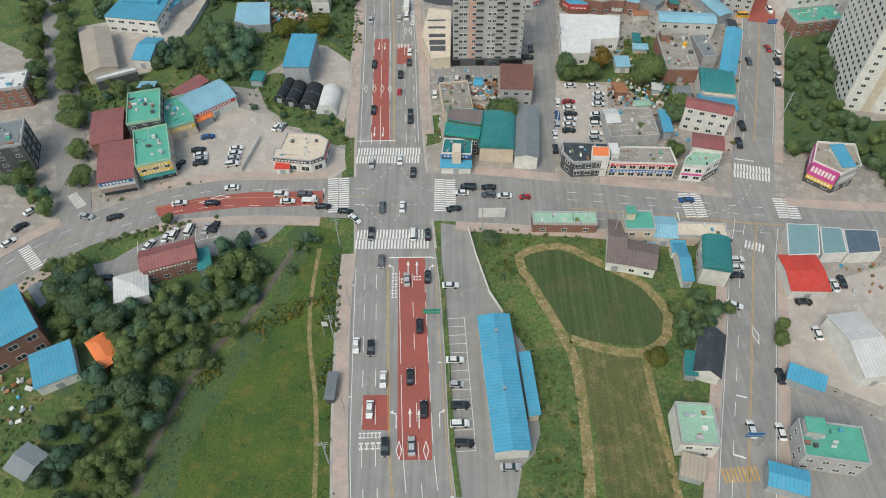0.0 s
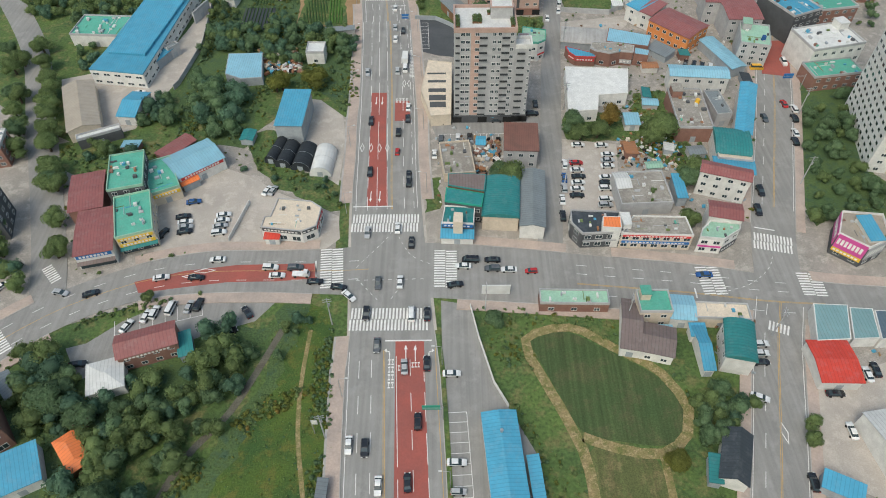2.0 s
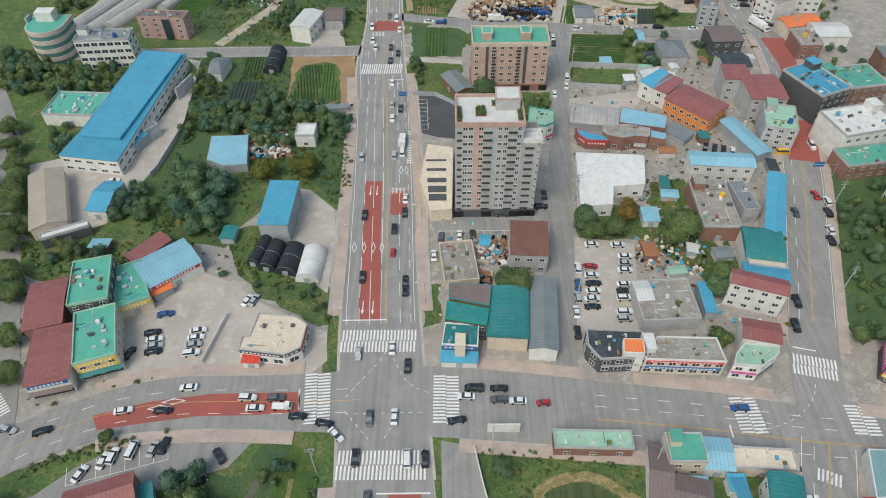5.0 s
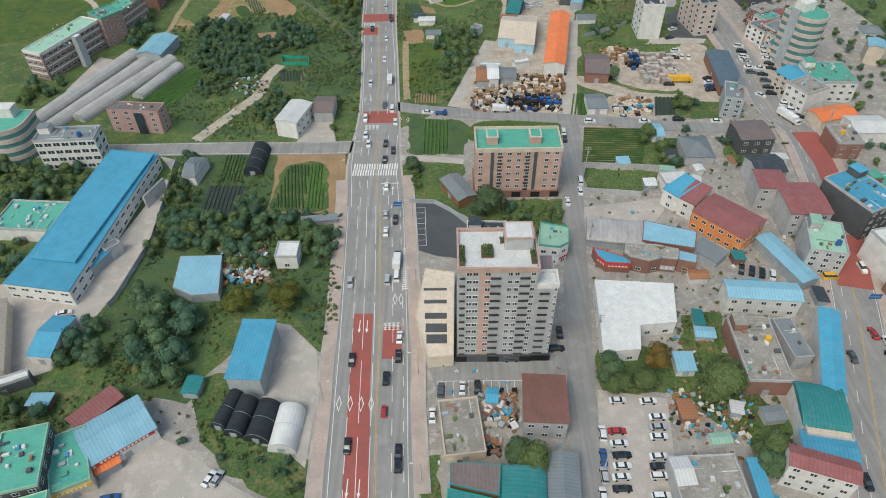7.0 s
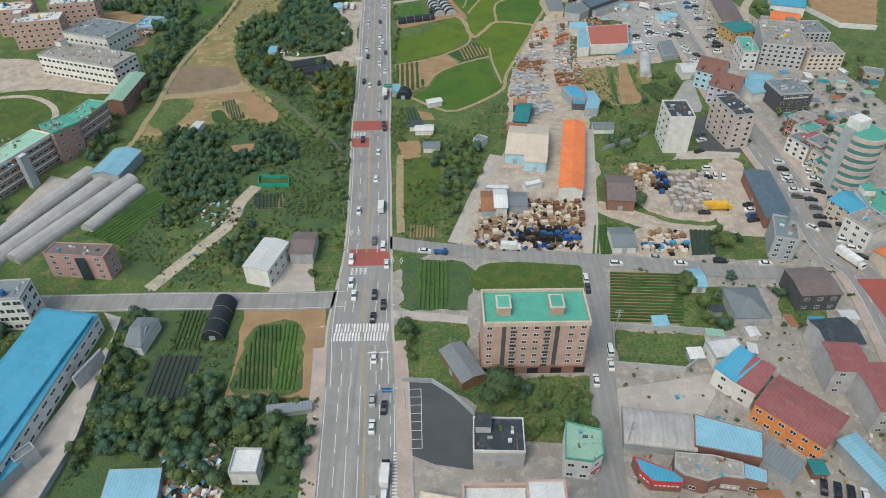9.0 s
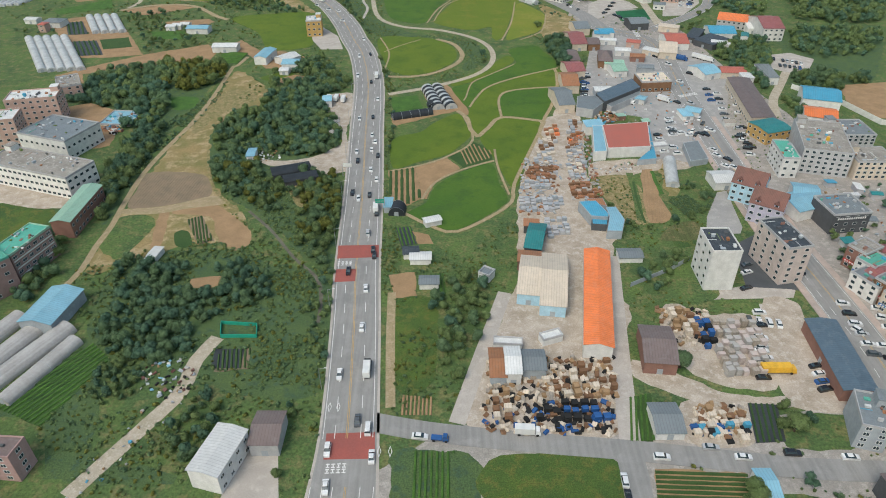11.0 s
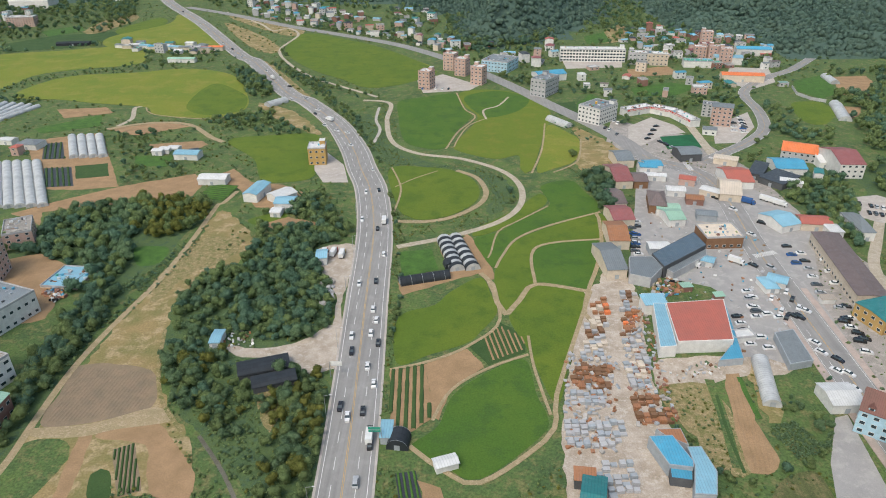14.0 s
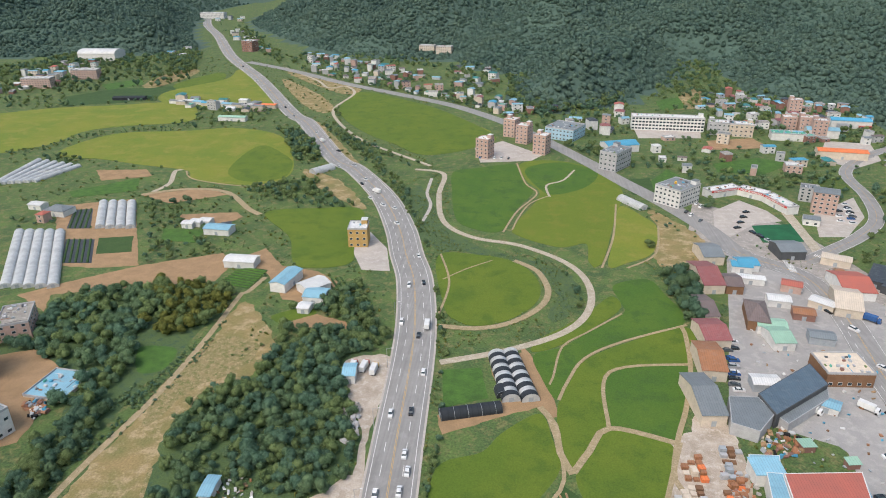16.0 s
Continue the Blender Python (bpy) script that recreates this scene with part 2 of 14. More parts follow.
# ---- mesh helpers ----
class Mb:
    """Gathers faces; ob() makes one mesh object of them."""

    def __init__(self):
        self.v, self.f, self.m = [], [], []

    def add(self, verts, faces, mi=0):
        o = len(self.v)
        self.v += [tuple(p) for p in verts]
        self.f += [tuple(i + o for i in f) for f in faces]
        self.m += [mi] * len(faces)
        return self

    def box(self, x0, y0, z0, x1, y1, z1, mi=0):
        return self.add([(x0, y0, z0), (x1, y0, z0), (x1, y1, z0), (x0, y1, z0), (x0, y0, z1), (x1, y0, z1), (x1, y1, z1), (x0, y1, z1)],
                        [(3, 2, 1, 0), (4, 5, 6, 7), (0, 1, 5, 4), (1, 2, 6, 5), (2, 3, 7, 6), (3, 0, 4, 7)], mi)

    def cyl(self, x, y, z0, z1, r0, r1=None, n=12, mi=0):
        r1 = r0 if r1 is None else r1
        ring = [(math.cos(2 * math.pi * i / n), math.sin(2 * math.pi * i / n)) for i in range(n)]
        return self.add([(x + r0 * c, y + r0 * s, z0) for c, s in ring] + [(x + r1 * c, y + r1 * s, z1) for c, s in ring],
                        [(i, (i + 1) % n, n + (i + 1) % n, n + i) for i in range(n)] + [tuple(range(n, 2 * n)), tuple(range(n - 1, -1, -1))], mi)

    def rod(self, a, b, r, n=6, mi=0):
        a, b = Vector(a), Vector(b)
        q = (b - a).to_track_quat("Z", "Y")
        ring = [q @ Vector((r * math.cos(2 * math.pi * i / n), r * math.sin(2 * math.pi * i / n), 0)) for i in range(n)]
        return self.add([a + p for p in ring] + [b + p for p in ring], [(i, (i + 1) % n, n + (i + 1) % n, n + i) for i in range(n)] + [tuple(range(n, 2 * n)), tuple(range(n - 1, -1, -1))], mi)

    def ob(self, name, mats, parent=None, label="", at=None):
        me = bpy.data.meshes.new(name)
        me.from_pydata(self.v, [], self.f)
        for k in (mats if isinstance(mats, (list, tuple)) else [mats]):
            me.materials.append(MATS[k])
        if any(self.m):
            me.polygons.foreach_set("material_index", self.m)
        me.update()
        return place(name, me, parent, label, at)


def place(name, me, parent=None, label="", at=None):
    o = new(name, me)
    if parent:
        o.parent = parent
    if at is not None:
        o.matrix_basis = at
    return tagged(o, label)


def base(name, x, y, rot, label, category, group="", kind="", z=0.0):
    e = new(name)
    e.empty_display_size = 0.5
    e.matrix_basis = pose(x, y, z, 0, 0, rot)
    return tagged(e, label, category, group, kind)


def spline(pts, closed=False, step=4.0):
    """A smooth line through the points."""
    p = [Vector(q) for q in pts]
    out, n = [], len(p)
    for i in range(n if closed else n - 1):
        a, b, c, d = (p[(i + k) % n] if closed else p[min(max(i + k, 0), n - 1)] for k in (-1, 0, 1, 2))
        m = max(1, int((c - b).length / step))
        for j in range(m):
            s = j / m
            out.append(0.5 * ((2 * b) + (c - a) * s + (2 * a - 5 * b + 4 * c - d) * s * s + (3 * b - a - 3 * c + d) * s ** 3))
    if not closed:
        out.append(p[-1])
    return out


def inside(poly, x, y):
    r = np.zeros(np.shape(x), bool)
    for i in range(len(poly)):
        (x0, y0), (x1, y1) = poly[i - 1], poly[i]
        r ^= ((y0 > y) != (y1 > y)) & (x < (x1 - x0) * (y - y0) / (y1 - y0 + 1e-12) + x0)
    return r


CLEAR = []
SOLID = []
FLAT_ROOFS = []
OPEN_GROUND = {"rice", "rice_deep", "rice_ripe", "rice_old", "soil", "dust", "mulch", "asphalt", "asphalt_new", "asphalt_pale", "rice_mid", "concrete", "turf", "crop_dark", "crop_bright", "lane", "path"}


BOXES = []
RAGGED = {"weeds": 1.6, "meadow": 1.0, "rough_dark": 2.5, "dry_grass": 2.4, "soil": 0.9, "dust": 1.3, "worn": 1.6, "plough": 0.6, "crop_dark": 0.5, "crop_bright": 0.5, "town_ground": 0.6}


def free(p):
    """Drops places on cultivated ground, roads and building footprints."""
    for poly in CLEAR[len(BOXES):]:
        q = np.array(poly)
        BOXES.append((*q.min(0)[:2], *q.max(0)[:2]))
    k = np.ones(len(p), bool)
    if not len(p):
        return p
    bx = np.array(BOXES)
    lo, hi = p.min(0), p.max(0)
    for i in np.nonzero((bx[:, 0] < hi[0]) & (bx[:, 1] < hi[1]) & (bx[:, 2] > lo[0]) & (bx[:, 3] > lo[1]))[0]:
        c = k & (p[:, 0] > bx[i, 0]) & (p[:, 0] < bx[i, 2]) & (p[:, 1] > bx[i, 1]) & (p[:, 1] < bx[i, 3])
        if c.any():
            j = np.nonzero(c)[0]
            k[j[inside(CLEAR[i], p[j, 0], p[j, 1])]] = False
    return p[k]


def points_in(poly, spacing, seed, jitter=0.4):
    """Jittered grid of places inside an outline."""
    rng = np.random.default_rng(seed)
    p = np.array(poly)
    gx, gy = np.meshgrid(np.arange(p[:, 0].min(), p[:, 0].max(), spacing), np.arange(p[:, 1].min(), p[:, 1].max(), spacing))
    gx, gy = gx.ravel() + rng.uniform(-jitter, jitter, gx.size) * spacing, gy.ravel() + rng.uniform(-jitter, jitter, gx.size) * spacing
    k = inside(poly, gx, gy)
    return np.stack([gx[k], gy[k]], 1), rng


def patch(name, label, material, z, pts, smooth=True, category="ground"):
    """A flat area of ground with an outline through pts and a low skirt."""
    line = [p for p in spline([(*q, 0) for q in pts], True, 2.5)] if smooth else [Vector((*q, 0)) for q in pts]
    if material in RAGGED:
        if not smooth:
            line = [a + (b - a) * k / m for a, b in zip(line, line[1:] + line[:1]) for m in (max(1, int((b - a).length / 2.5)),) for k in range(m)]
        line = [p + noise.noise_vector(p * 0.23 + Vector((0, 0, z * 50))).xy.to_3d() * RAGGED[material] for p in line]
    if material in OPEN_GROUND:
        CLEAR.append([(p.x, p.y) for p in line])
    n = len(line)
    from_top = [(p.x, p.y, z) for p in line]
    tv, _, tf, *_ = delaunay_2d_cdt([Vector((p.x, p.y)) for p in line], [], [list(range(n))], 1, 1e-4)
    V = [(p.x, p.y, z) for p in tv]
    F = []
    for f in tf:
        (x0, y0), (x1, y1), (x2, y2) = tv[f[0]], tv[f[1]], tv[f[2]]
        F.append(tuple(f) if (x1 - x0) * (y2 - y0) - (x2 - x0) * (y1 - y0) > 0 else tuple(f[::-1]))
    k = len(V)
    V += from_top + [(p[0], p[1], -0.3) for p in from_top]
    F += [(k + i, k + n + i, k + n + (i + 1) % n, k + (i + 1) % n) for i in range(n)]
    me = bpy.data.meshes.new(name)
    me.from_pydata(V, [], F)
    me.materials.append(MATS[material])
    return tagged(place(name, me), label, category, kind="structure")


def strip(name, label, material, z, pts, width=None, drop=0.3, category="road", parent=None):
    """A band along pts, each (x, y) or (x, y, width); flat on top with sides."""
    line = spline([(p[0], p[1], p[2] if len(p) > 2 else width) for p in pts])
    mb = Mb()
    V = []
    for i, p in enumerate(line):
        a, b = line[max(i - 1, 0)], line[min(i + 1, len(line) - 1)]
        t = Vector((b.x - a.x, b.y - a.y)).normalized()
        s = Vector((-t.y, t.x)) * p.z / 2
        V += [(p.x + s.x, p.y + s.y, z - drop), (p.x + s.x, p.y + s.y, z), (p.x - s.x, p.y - s.y, z), (p.x - s.x, p.y - s.y, z - drop)]
    for i in range(0, len(line) - 1, 6):
        j = min(i + 6, len(line) - 1)
        keep_off([V[4 * q + 1][:2] for q in range(i, j + 1)] + [V[4 * q + 2][:2] for q in range(j, i - 1, -1)])
    mb.add(V, [(4 * i + k, 4 * i + k + 1, 4 * i + k + 5, 4 * i + k + 4) for i in range(len(line) - 1) for k in range(3)])
    o = mb.ob(name, material, parent)
    return o if parent else tagged(o, label, category, kind="structure")


def along(pts, step=1.0):
    line = spline([(*p[:2], 0) for p in pts], step=step)
    d = [0.0]
    for a, b in zip(line, line[1:]):
        d.append(d[-1] + (b - a).length)
    return line, d


def marks(name, material, pts, offset, on, off, width=0.15, z=0.215, start=0.0, stop=1e9):
    """Painted dashes along a line at a sideways offset (to the right)."""
    line, d = along(pts)
    xs, ys = [p.x for p in line], [p.y for p in line]

    def at(s):
        x, y = np.interp(s, d, xs), np.interp(s, d, ys)
        x2, y2 = np.interp(s + 0.5, d, xs), np.interp(s + 0.5, d, ys)
        x1, y1 = np.interp(s - 0.5, d, xs), np.interp(s - 0.5, d, ys)
        t = Vector((x2 - x1, y2 - y1)).normalized()
        return Vector((x, y)) + Vector((t.y, -t.x)) * offset, Vector((t.y, -t.x)) * width / 2
    mb = Mb()
    s = start
    while s < min(stop, d[-1] - 1):
        e = min(s + on, d[-1], stop)
        m = max(1, int((e - s) / 6))
        V = []
        for k in range(m + 1):
            c, q = at(s + (e - s) * k / m)
            V += [(c.x - q.x, c.y - q.y, z), (c.x + q.x, c.y + q.y, z)]
        mb.add(V, [(2 * k, 2 * k + 1, 2 * k + 3, 2 * k + 2) for k in range(m)])
        s = e + off
        if off == 0 and s >= min(stop, d[-1] - 1):
            break
    return tagged(mb.ob(name, material), "painted line on the asphalt", "road marking", kind="structure")


def bay_lines(ax, ay, bx, by, n, length, side=1, z=0.105):
    """Painted parking bays along a line from a to b."""
    a, b = Vector((ax, ay)), Vector((bx, by))
    u = (b - a).normalized()
    q = Vector((u.y, -u.x)) * side
    mb = Mb()
    for p, r, v in [(a + (b - a) * i / n, a + (b - a) * i / n + q * length, u * 0.07) for i in range(n + 1)] + [(a + q * length, b + q * length, q * 0.07)]:
        mb.add([(p.x - v.x, p.y - v.y, z), (p.x + v.x, p.y + v.y, z), (r.x + v.x, r.y + v.y, z), (r.x - v.x, r.y - v.y, z)], [(0, 1, 2, 3)])
    return tagged(mb.ob("parking_bays", "paint_white"), "white painted parking bays on asphalt", "road marking", kind="structure")


def zebra(x, y, rot, length, depth=4.0, rows=2, material="paint_white"):
    """A pedestrian crossing: bars along `length`, in one or two rows."""
    mb = Mb()
    n = int(length / 0.95)
    for r in range(rows):
        y0 = -depth * rows / 2 + r * depth * 1.06
        for i in range(n):
            x0 = -length / 2 + i * 0.95 + (0.25 if r else 0)
            mb.add([(x0, y0, 0), (x0 + 0.5, y0, 0), (x0 + 0.5, y0 + depth, 0), (x0, y0 + depth, 0)], [(0, 1, 2, 3)])
    return tagged(mb.ob("crosswalk", material, at=pose(x, y, 0.215, 0, 0, rot)), "white striped pedestrian crossing on grey asphalt", "crosswalk", kind="structure")


def bars(x, y, rot, w, d, material="paint_white", z=0.215, name="road_text", rows=2, cols=4):
    """Worn lettering on the road, as plain bars."""
    mb = Mb()
    for r in range(rows):
        for c in range(cols):
            x0, y0 = -w / 2 + c * w / cols, -d / 2 + r * d / rows
            ww, dd = w / cols * 0.7, d / rows * 0.8
            mb.add([(x0, y0, 0), (x0 + ww, y0, 0), (x0 + ww, y0 + dd * 0.22, 0), (x0, y0 + dd * 0.22, 0)], [(0, 1, 2, 3)])
            mb.add([(x0, y0 + dd * 0.75, 0), (x0 + ww, y0 + dd * 0.75, 0), (x0 + ww, y0 + dd, 0), (x0, y0 + dd, 0)], [(0, 1, 2, 3)])
            mb.add([(x0 + ww * 0.35, y0 + dd * 0.28, 0), (x0 + ww * 0.65, y0 + dd * 0.28, 0), (x0 + ww * 0.65, y0 + dd * 0.7, 0), (x0 + ww * 0.35, y0 + dd * 0.7, 0)], [(0, 1, 2, 3)])
    return tagged(mb.ob(name, material, at=pose(x, y, z, 0, 0, rot)), "worn white lettering painted on the lane", "road marking", kind="structure")


def arrow(x, y, rot, kind="ahead", s=1.0, material="paint_white"):
    mb = Mb()
    if kind == "diamond":
        for k in range(4):
            a, b = [(0, 2.5), (0.75, 0), (0, -2.5), (-0.75, 0)][k], [(0.75, 0), (0, -2.5), (-0.75, 0), (0, 2.5)][k]
            mb.add([(a[0], a[1], 0), (b[0], b[1], 0), (b[0] * 0.68, b[1] * 0.78, 0), (a[0] * 0.68, a[1] * 0.78, 0)], [(3, 2, 1, 0)])
    else:
        mb.add([(-0.13, -2.5, 0), (0.13, -2.5, 0), (0.13, 1.0, 0), (-0.13, 1.0, 0)], [(0, 1, 2, 3)])
        q = {"ahead": 0, "left": 1, "right": -1}[kind]
        if q == 0:
            mb.add([(-0.45, 1.0, 0), (0.45, 1.0, 0), (0, 2.5, 0)], [(0, 1, 2)])
        else:
            mb.add([(0, 1.0, 0), (-q * 0.9, 1.5, 0), (-q * 0.9, 1.75, 0), (0, 1.4, 0)], [(0, 1, 2, 3)])
            mb.add([(-q * 0.8, 1.1, 0), (-q * 1.5, 1.75, 0), (-q * 0.8, 2.3, 0)], [(0, 1, 2)])
    return tagged(mb.ob("lane_" + ("diamond" if kind == "diamond" else "arrow"), material, at=pose(x, y, 0.215, 0, 0, rot) @ Matrix.Diagonal((s, s, 1, 1))), "white painted lane mark", "road marking", kind="structure")


# ---- buildings ----
WINDOW = {}


def window_mesh(w, h):
    key = (round(w, 1), round(h, 1))
    if key not in WINDOW:
        w, h = key
        mb = Mb()
        t = 0.09
        xs, zs = (-w / 2, -w / 2 + t, -t / 2, t / 2, w / 2 - t, w / 2), (0, t, h - t, h)
        V = [(x, -0.07, z) for z in zs for x in xs]
        F = [(r * 6 + c, r * 6 + c + 1, r * 6 + c + 7, r * 6 + c + 6) for r in range(3) for c in range(5) if not (r == 1 and c in (1, 3))]
        rim = [0, 1, 2, 3, 4, 5, 11, 17, 23, 22, 21, 20, 19, 18, 12, 6]
        V += [(V[i][0], 0.05, V[i][2]) for i in rim]
        F += [(rim[i], 24 + i, 24 + (i + 1) % 16, rim[(i + 1) % 16]) for i in range(16)]
        m = [0] * len(F)
        for c in (1, 3):
            q = [6 + c, 7 + c, 13 + c, 12 + c]
            o = len(V)
            V += [(V[i][0], -0.01, V[i][2]) for i in q]
            F += [(q[i], q[(i + 1) % 4], o + (i + 1) % 4, o + i) for i in range(4)] + [(o, o + 1, o + 2, o + 3)]
            m += [0] * 4 + [1]
        mb.add(V, F)
        mb.m = m
        me = bpy.data.meshes.new("window")
        me.from_pydata(mb.v, [], mb.f)
        me.materials.append(MATS["frame_white"])
        me.materials.append(MATS["glass"])
        me.polygons.foreach_set("material_index", mb.m)
        WINDOW[key] = me
    return WINDOW[key]


def add_pane(mb, m, w, h):
    """A small far window: a frame box with a glass face proud of it, joined with its neighbours."""
    mb.add([m @ Vector(p) for p in ((-w / 2, -0.07, 0), (w / 2, -0.07, 0), (w / 2, -0.07, h), (-w / 2, -0.07, h), (-w / 2, 0.03, 0), (w / 2, 0.03, 0), (w / 2, 0.03, h), (-w / 2, 0.03, h))], [(0, 1, 5, 4)[::-1], (1, 2, 6, 5)[::-1], (2, 3, 7, 6)[::-1], (3, 0, 4, 7)[::-1], (0, 1, 2, 3)], 0)
    mb.add([m @ Vector(p) for p in ((-w / 2 + 0.1, -0.08, 0.1), (w / 2 - 0.1, -0.08, 0.1), (w / 2 - 0.1, -0.08, h - 0.1), (-w / 2 + 0.1, -0.08, h - 0.1))], [(0, 1, 2, 3)], 1)


def windows(parent, w, d, h, floors, sides="S", ww=1.6, wh=1.3, gap=3.2, z0=0.9, ground=True):
    fh = h / floors
    far = parent.matrix_basis.translation.y > 400
    mb = Mb()
    for side in sides:
        span = w if side in "SN" else d
        n = max(1, int((span - 0.8) / gap))
        for f in range(0 if ground else 1, floors):
            for i in range(n):
                u = -span / 2 + span * (i + 0.5) / n
                x, y, r = {"S": (u, -d / 2, 0), "N": (u, d / 2, 180), "E": (w / 2, u, 90), "W": (-w / 2, u, -90)}[side]
                m = pose(x, y, f * fh + min(z0, fh * 0.4), 0, 0, r)
                if far:
                    add_pane(mb, m, ww, wh)
                else:
                    place("window", window_mesh(ww, wh), parent, at=m)
    if far and mb.v:
        tagged(mb.ob("glazing", ["frame_white", "glass"], parent), kind="stuff")


def roof_mesh(style, w, d, h, rise, over=0.35):
    """Roof bodies with thickness; the ridge runs along x."""
    mb = Mb()
    a, b, t = w / 2 + over, d / 2 + over, 0.14
    if style == "gable":
        top = [(-a, -b, h), (a, -b, h), (a, 0, h + rise), (-a, 0, h + rise), (-a, b, h), (a, b, h)]
        V = top + [(x, y, z - t) for x, y, z in top]
        mb.add(V, [(0, 1, 2, 3), (3, 2, 5, 4), (7, 6, 9, 8), (8, 9, 10, 11), (0, 6, 7, 1), (4, 5, 11, 10), (0, 3, 9, 6), (3, 4, 10, 9), (1, 7, 8, 2), (2, 8, 11, 5)])
    elif style == "hip":
        k = min(b, a * 0.95)
        top = [(-a, -b, h), (a, -b, h), (a, b, h), (-a, b, h), (-a + k, 0, h + rise), (a - k, 0, h + rise)]
        V = top + [(x, y, h - t) for x, y, z in top[:4]]
        mb.add(V, [(0, 1, 5, 4), (1, 2, 5), (2, 3, 4, 5), (3, 0, 4), (0, 6, 7, 1), (1, 7, 8, 2), (2, 8, 9, 3), (3, 9, 6, 0), (9, 8, 7, 6)])
    elif style == "shed":
        top = [(-a, -b, h), (a, -b, h), (a, b, h + rise), (-a, b, h + rise)]
        V = top + [(x, y, z - t) for x, y, z in top]
        mb.add(V, [(0, 1, 2, 3), (7, 6, 5, 4), (0, 4, 5, 1), (1, 5, 6, 2), (2, 6, 7, 3), (3, 7, 4, 0)])
    elif style == "barrel":
        n = 10
        prof = [(-b * math.cos(math.pi * i / n), h + rise * math.sin(math.pi * i / n)) for i in range(n + 1)]
        m = max(4, int(2 * a / 0.6))
        V = [(-a + 2 * a * j / m, y * (1 + 0.012 * (j % 2)), h + (z - h) * (1 + 0.03 * (j % 2))) for j in range(m + 1) for y, z in prof]
        k = n + 1
        mb.add(V, [(j * k + i, (j + 1) * k + i, (j + 1) * k + i + 1, j * k + i + 1) for j in range(m) for i in range(n)] + [tuple(range(n, -1, -1)), tuple(range(m * k, m * k + k))])
    return mb


def wall_mesh(style, w, d, h, rise):
    mb = Mb()
    mb.add([(-w / 2, -d / 2, -0.2), (w / 2, -d / 2, -0.2), (w / 2, d / 2, -0.2), (-w / 2, d / 2, -0.2), (-w / 2, -d / 2, h), (w / 2, -d / 2, h), (w / 2, d / 2, h), (-w / 2, d / 2, h)],
           [(0, 1, 5, 4), (1, 2, 6, 5), (2, 3, 7, 6), (3, 0, 4, 7), (4, 5, 6, 7)])
    if style == "gable":
        for x in (-w / 2, w / 2):
            mb.add([(x, -d / 2, h), (x, d / 2, h), (x, 0, h + rise - 0.1)], [(0, 1, 2)])
    elif style == "shed":
        mb.add([(-w / 2, -d / 2, h), (w / 2, -d / 2, h), (w / 2, d / 2, h + rise - 0.1), (-w / 2, d / 2, h + rise - 0.1), (-w / 2, d / 2, h), (w / 2, d / 2, h)], [(0, 3, 4), (1, 5, 2), (4, 3, 2, 5)])
    return mb


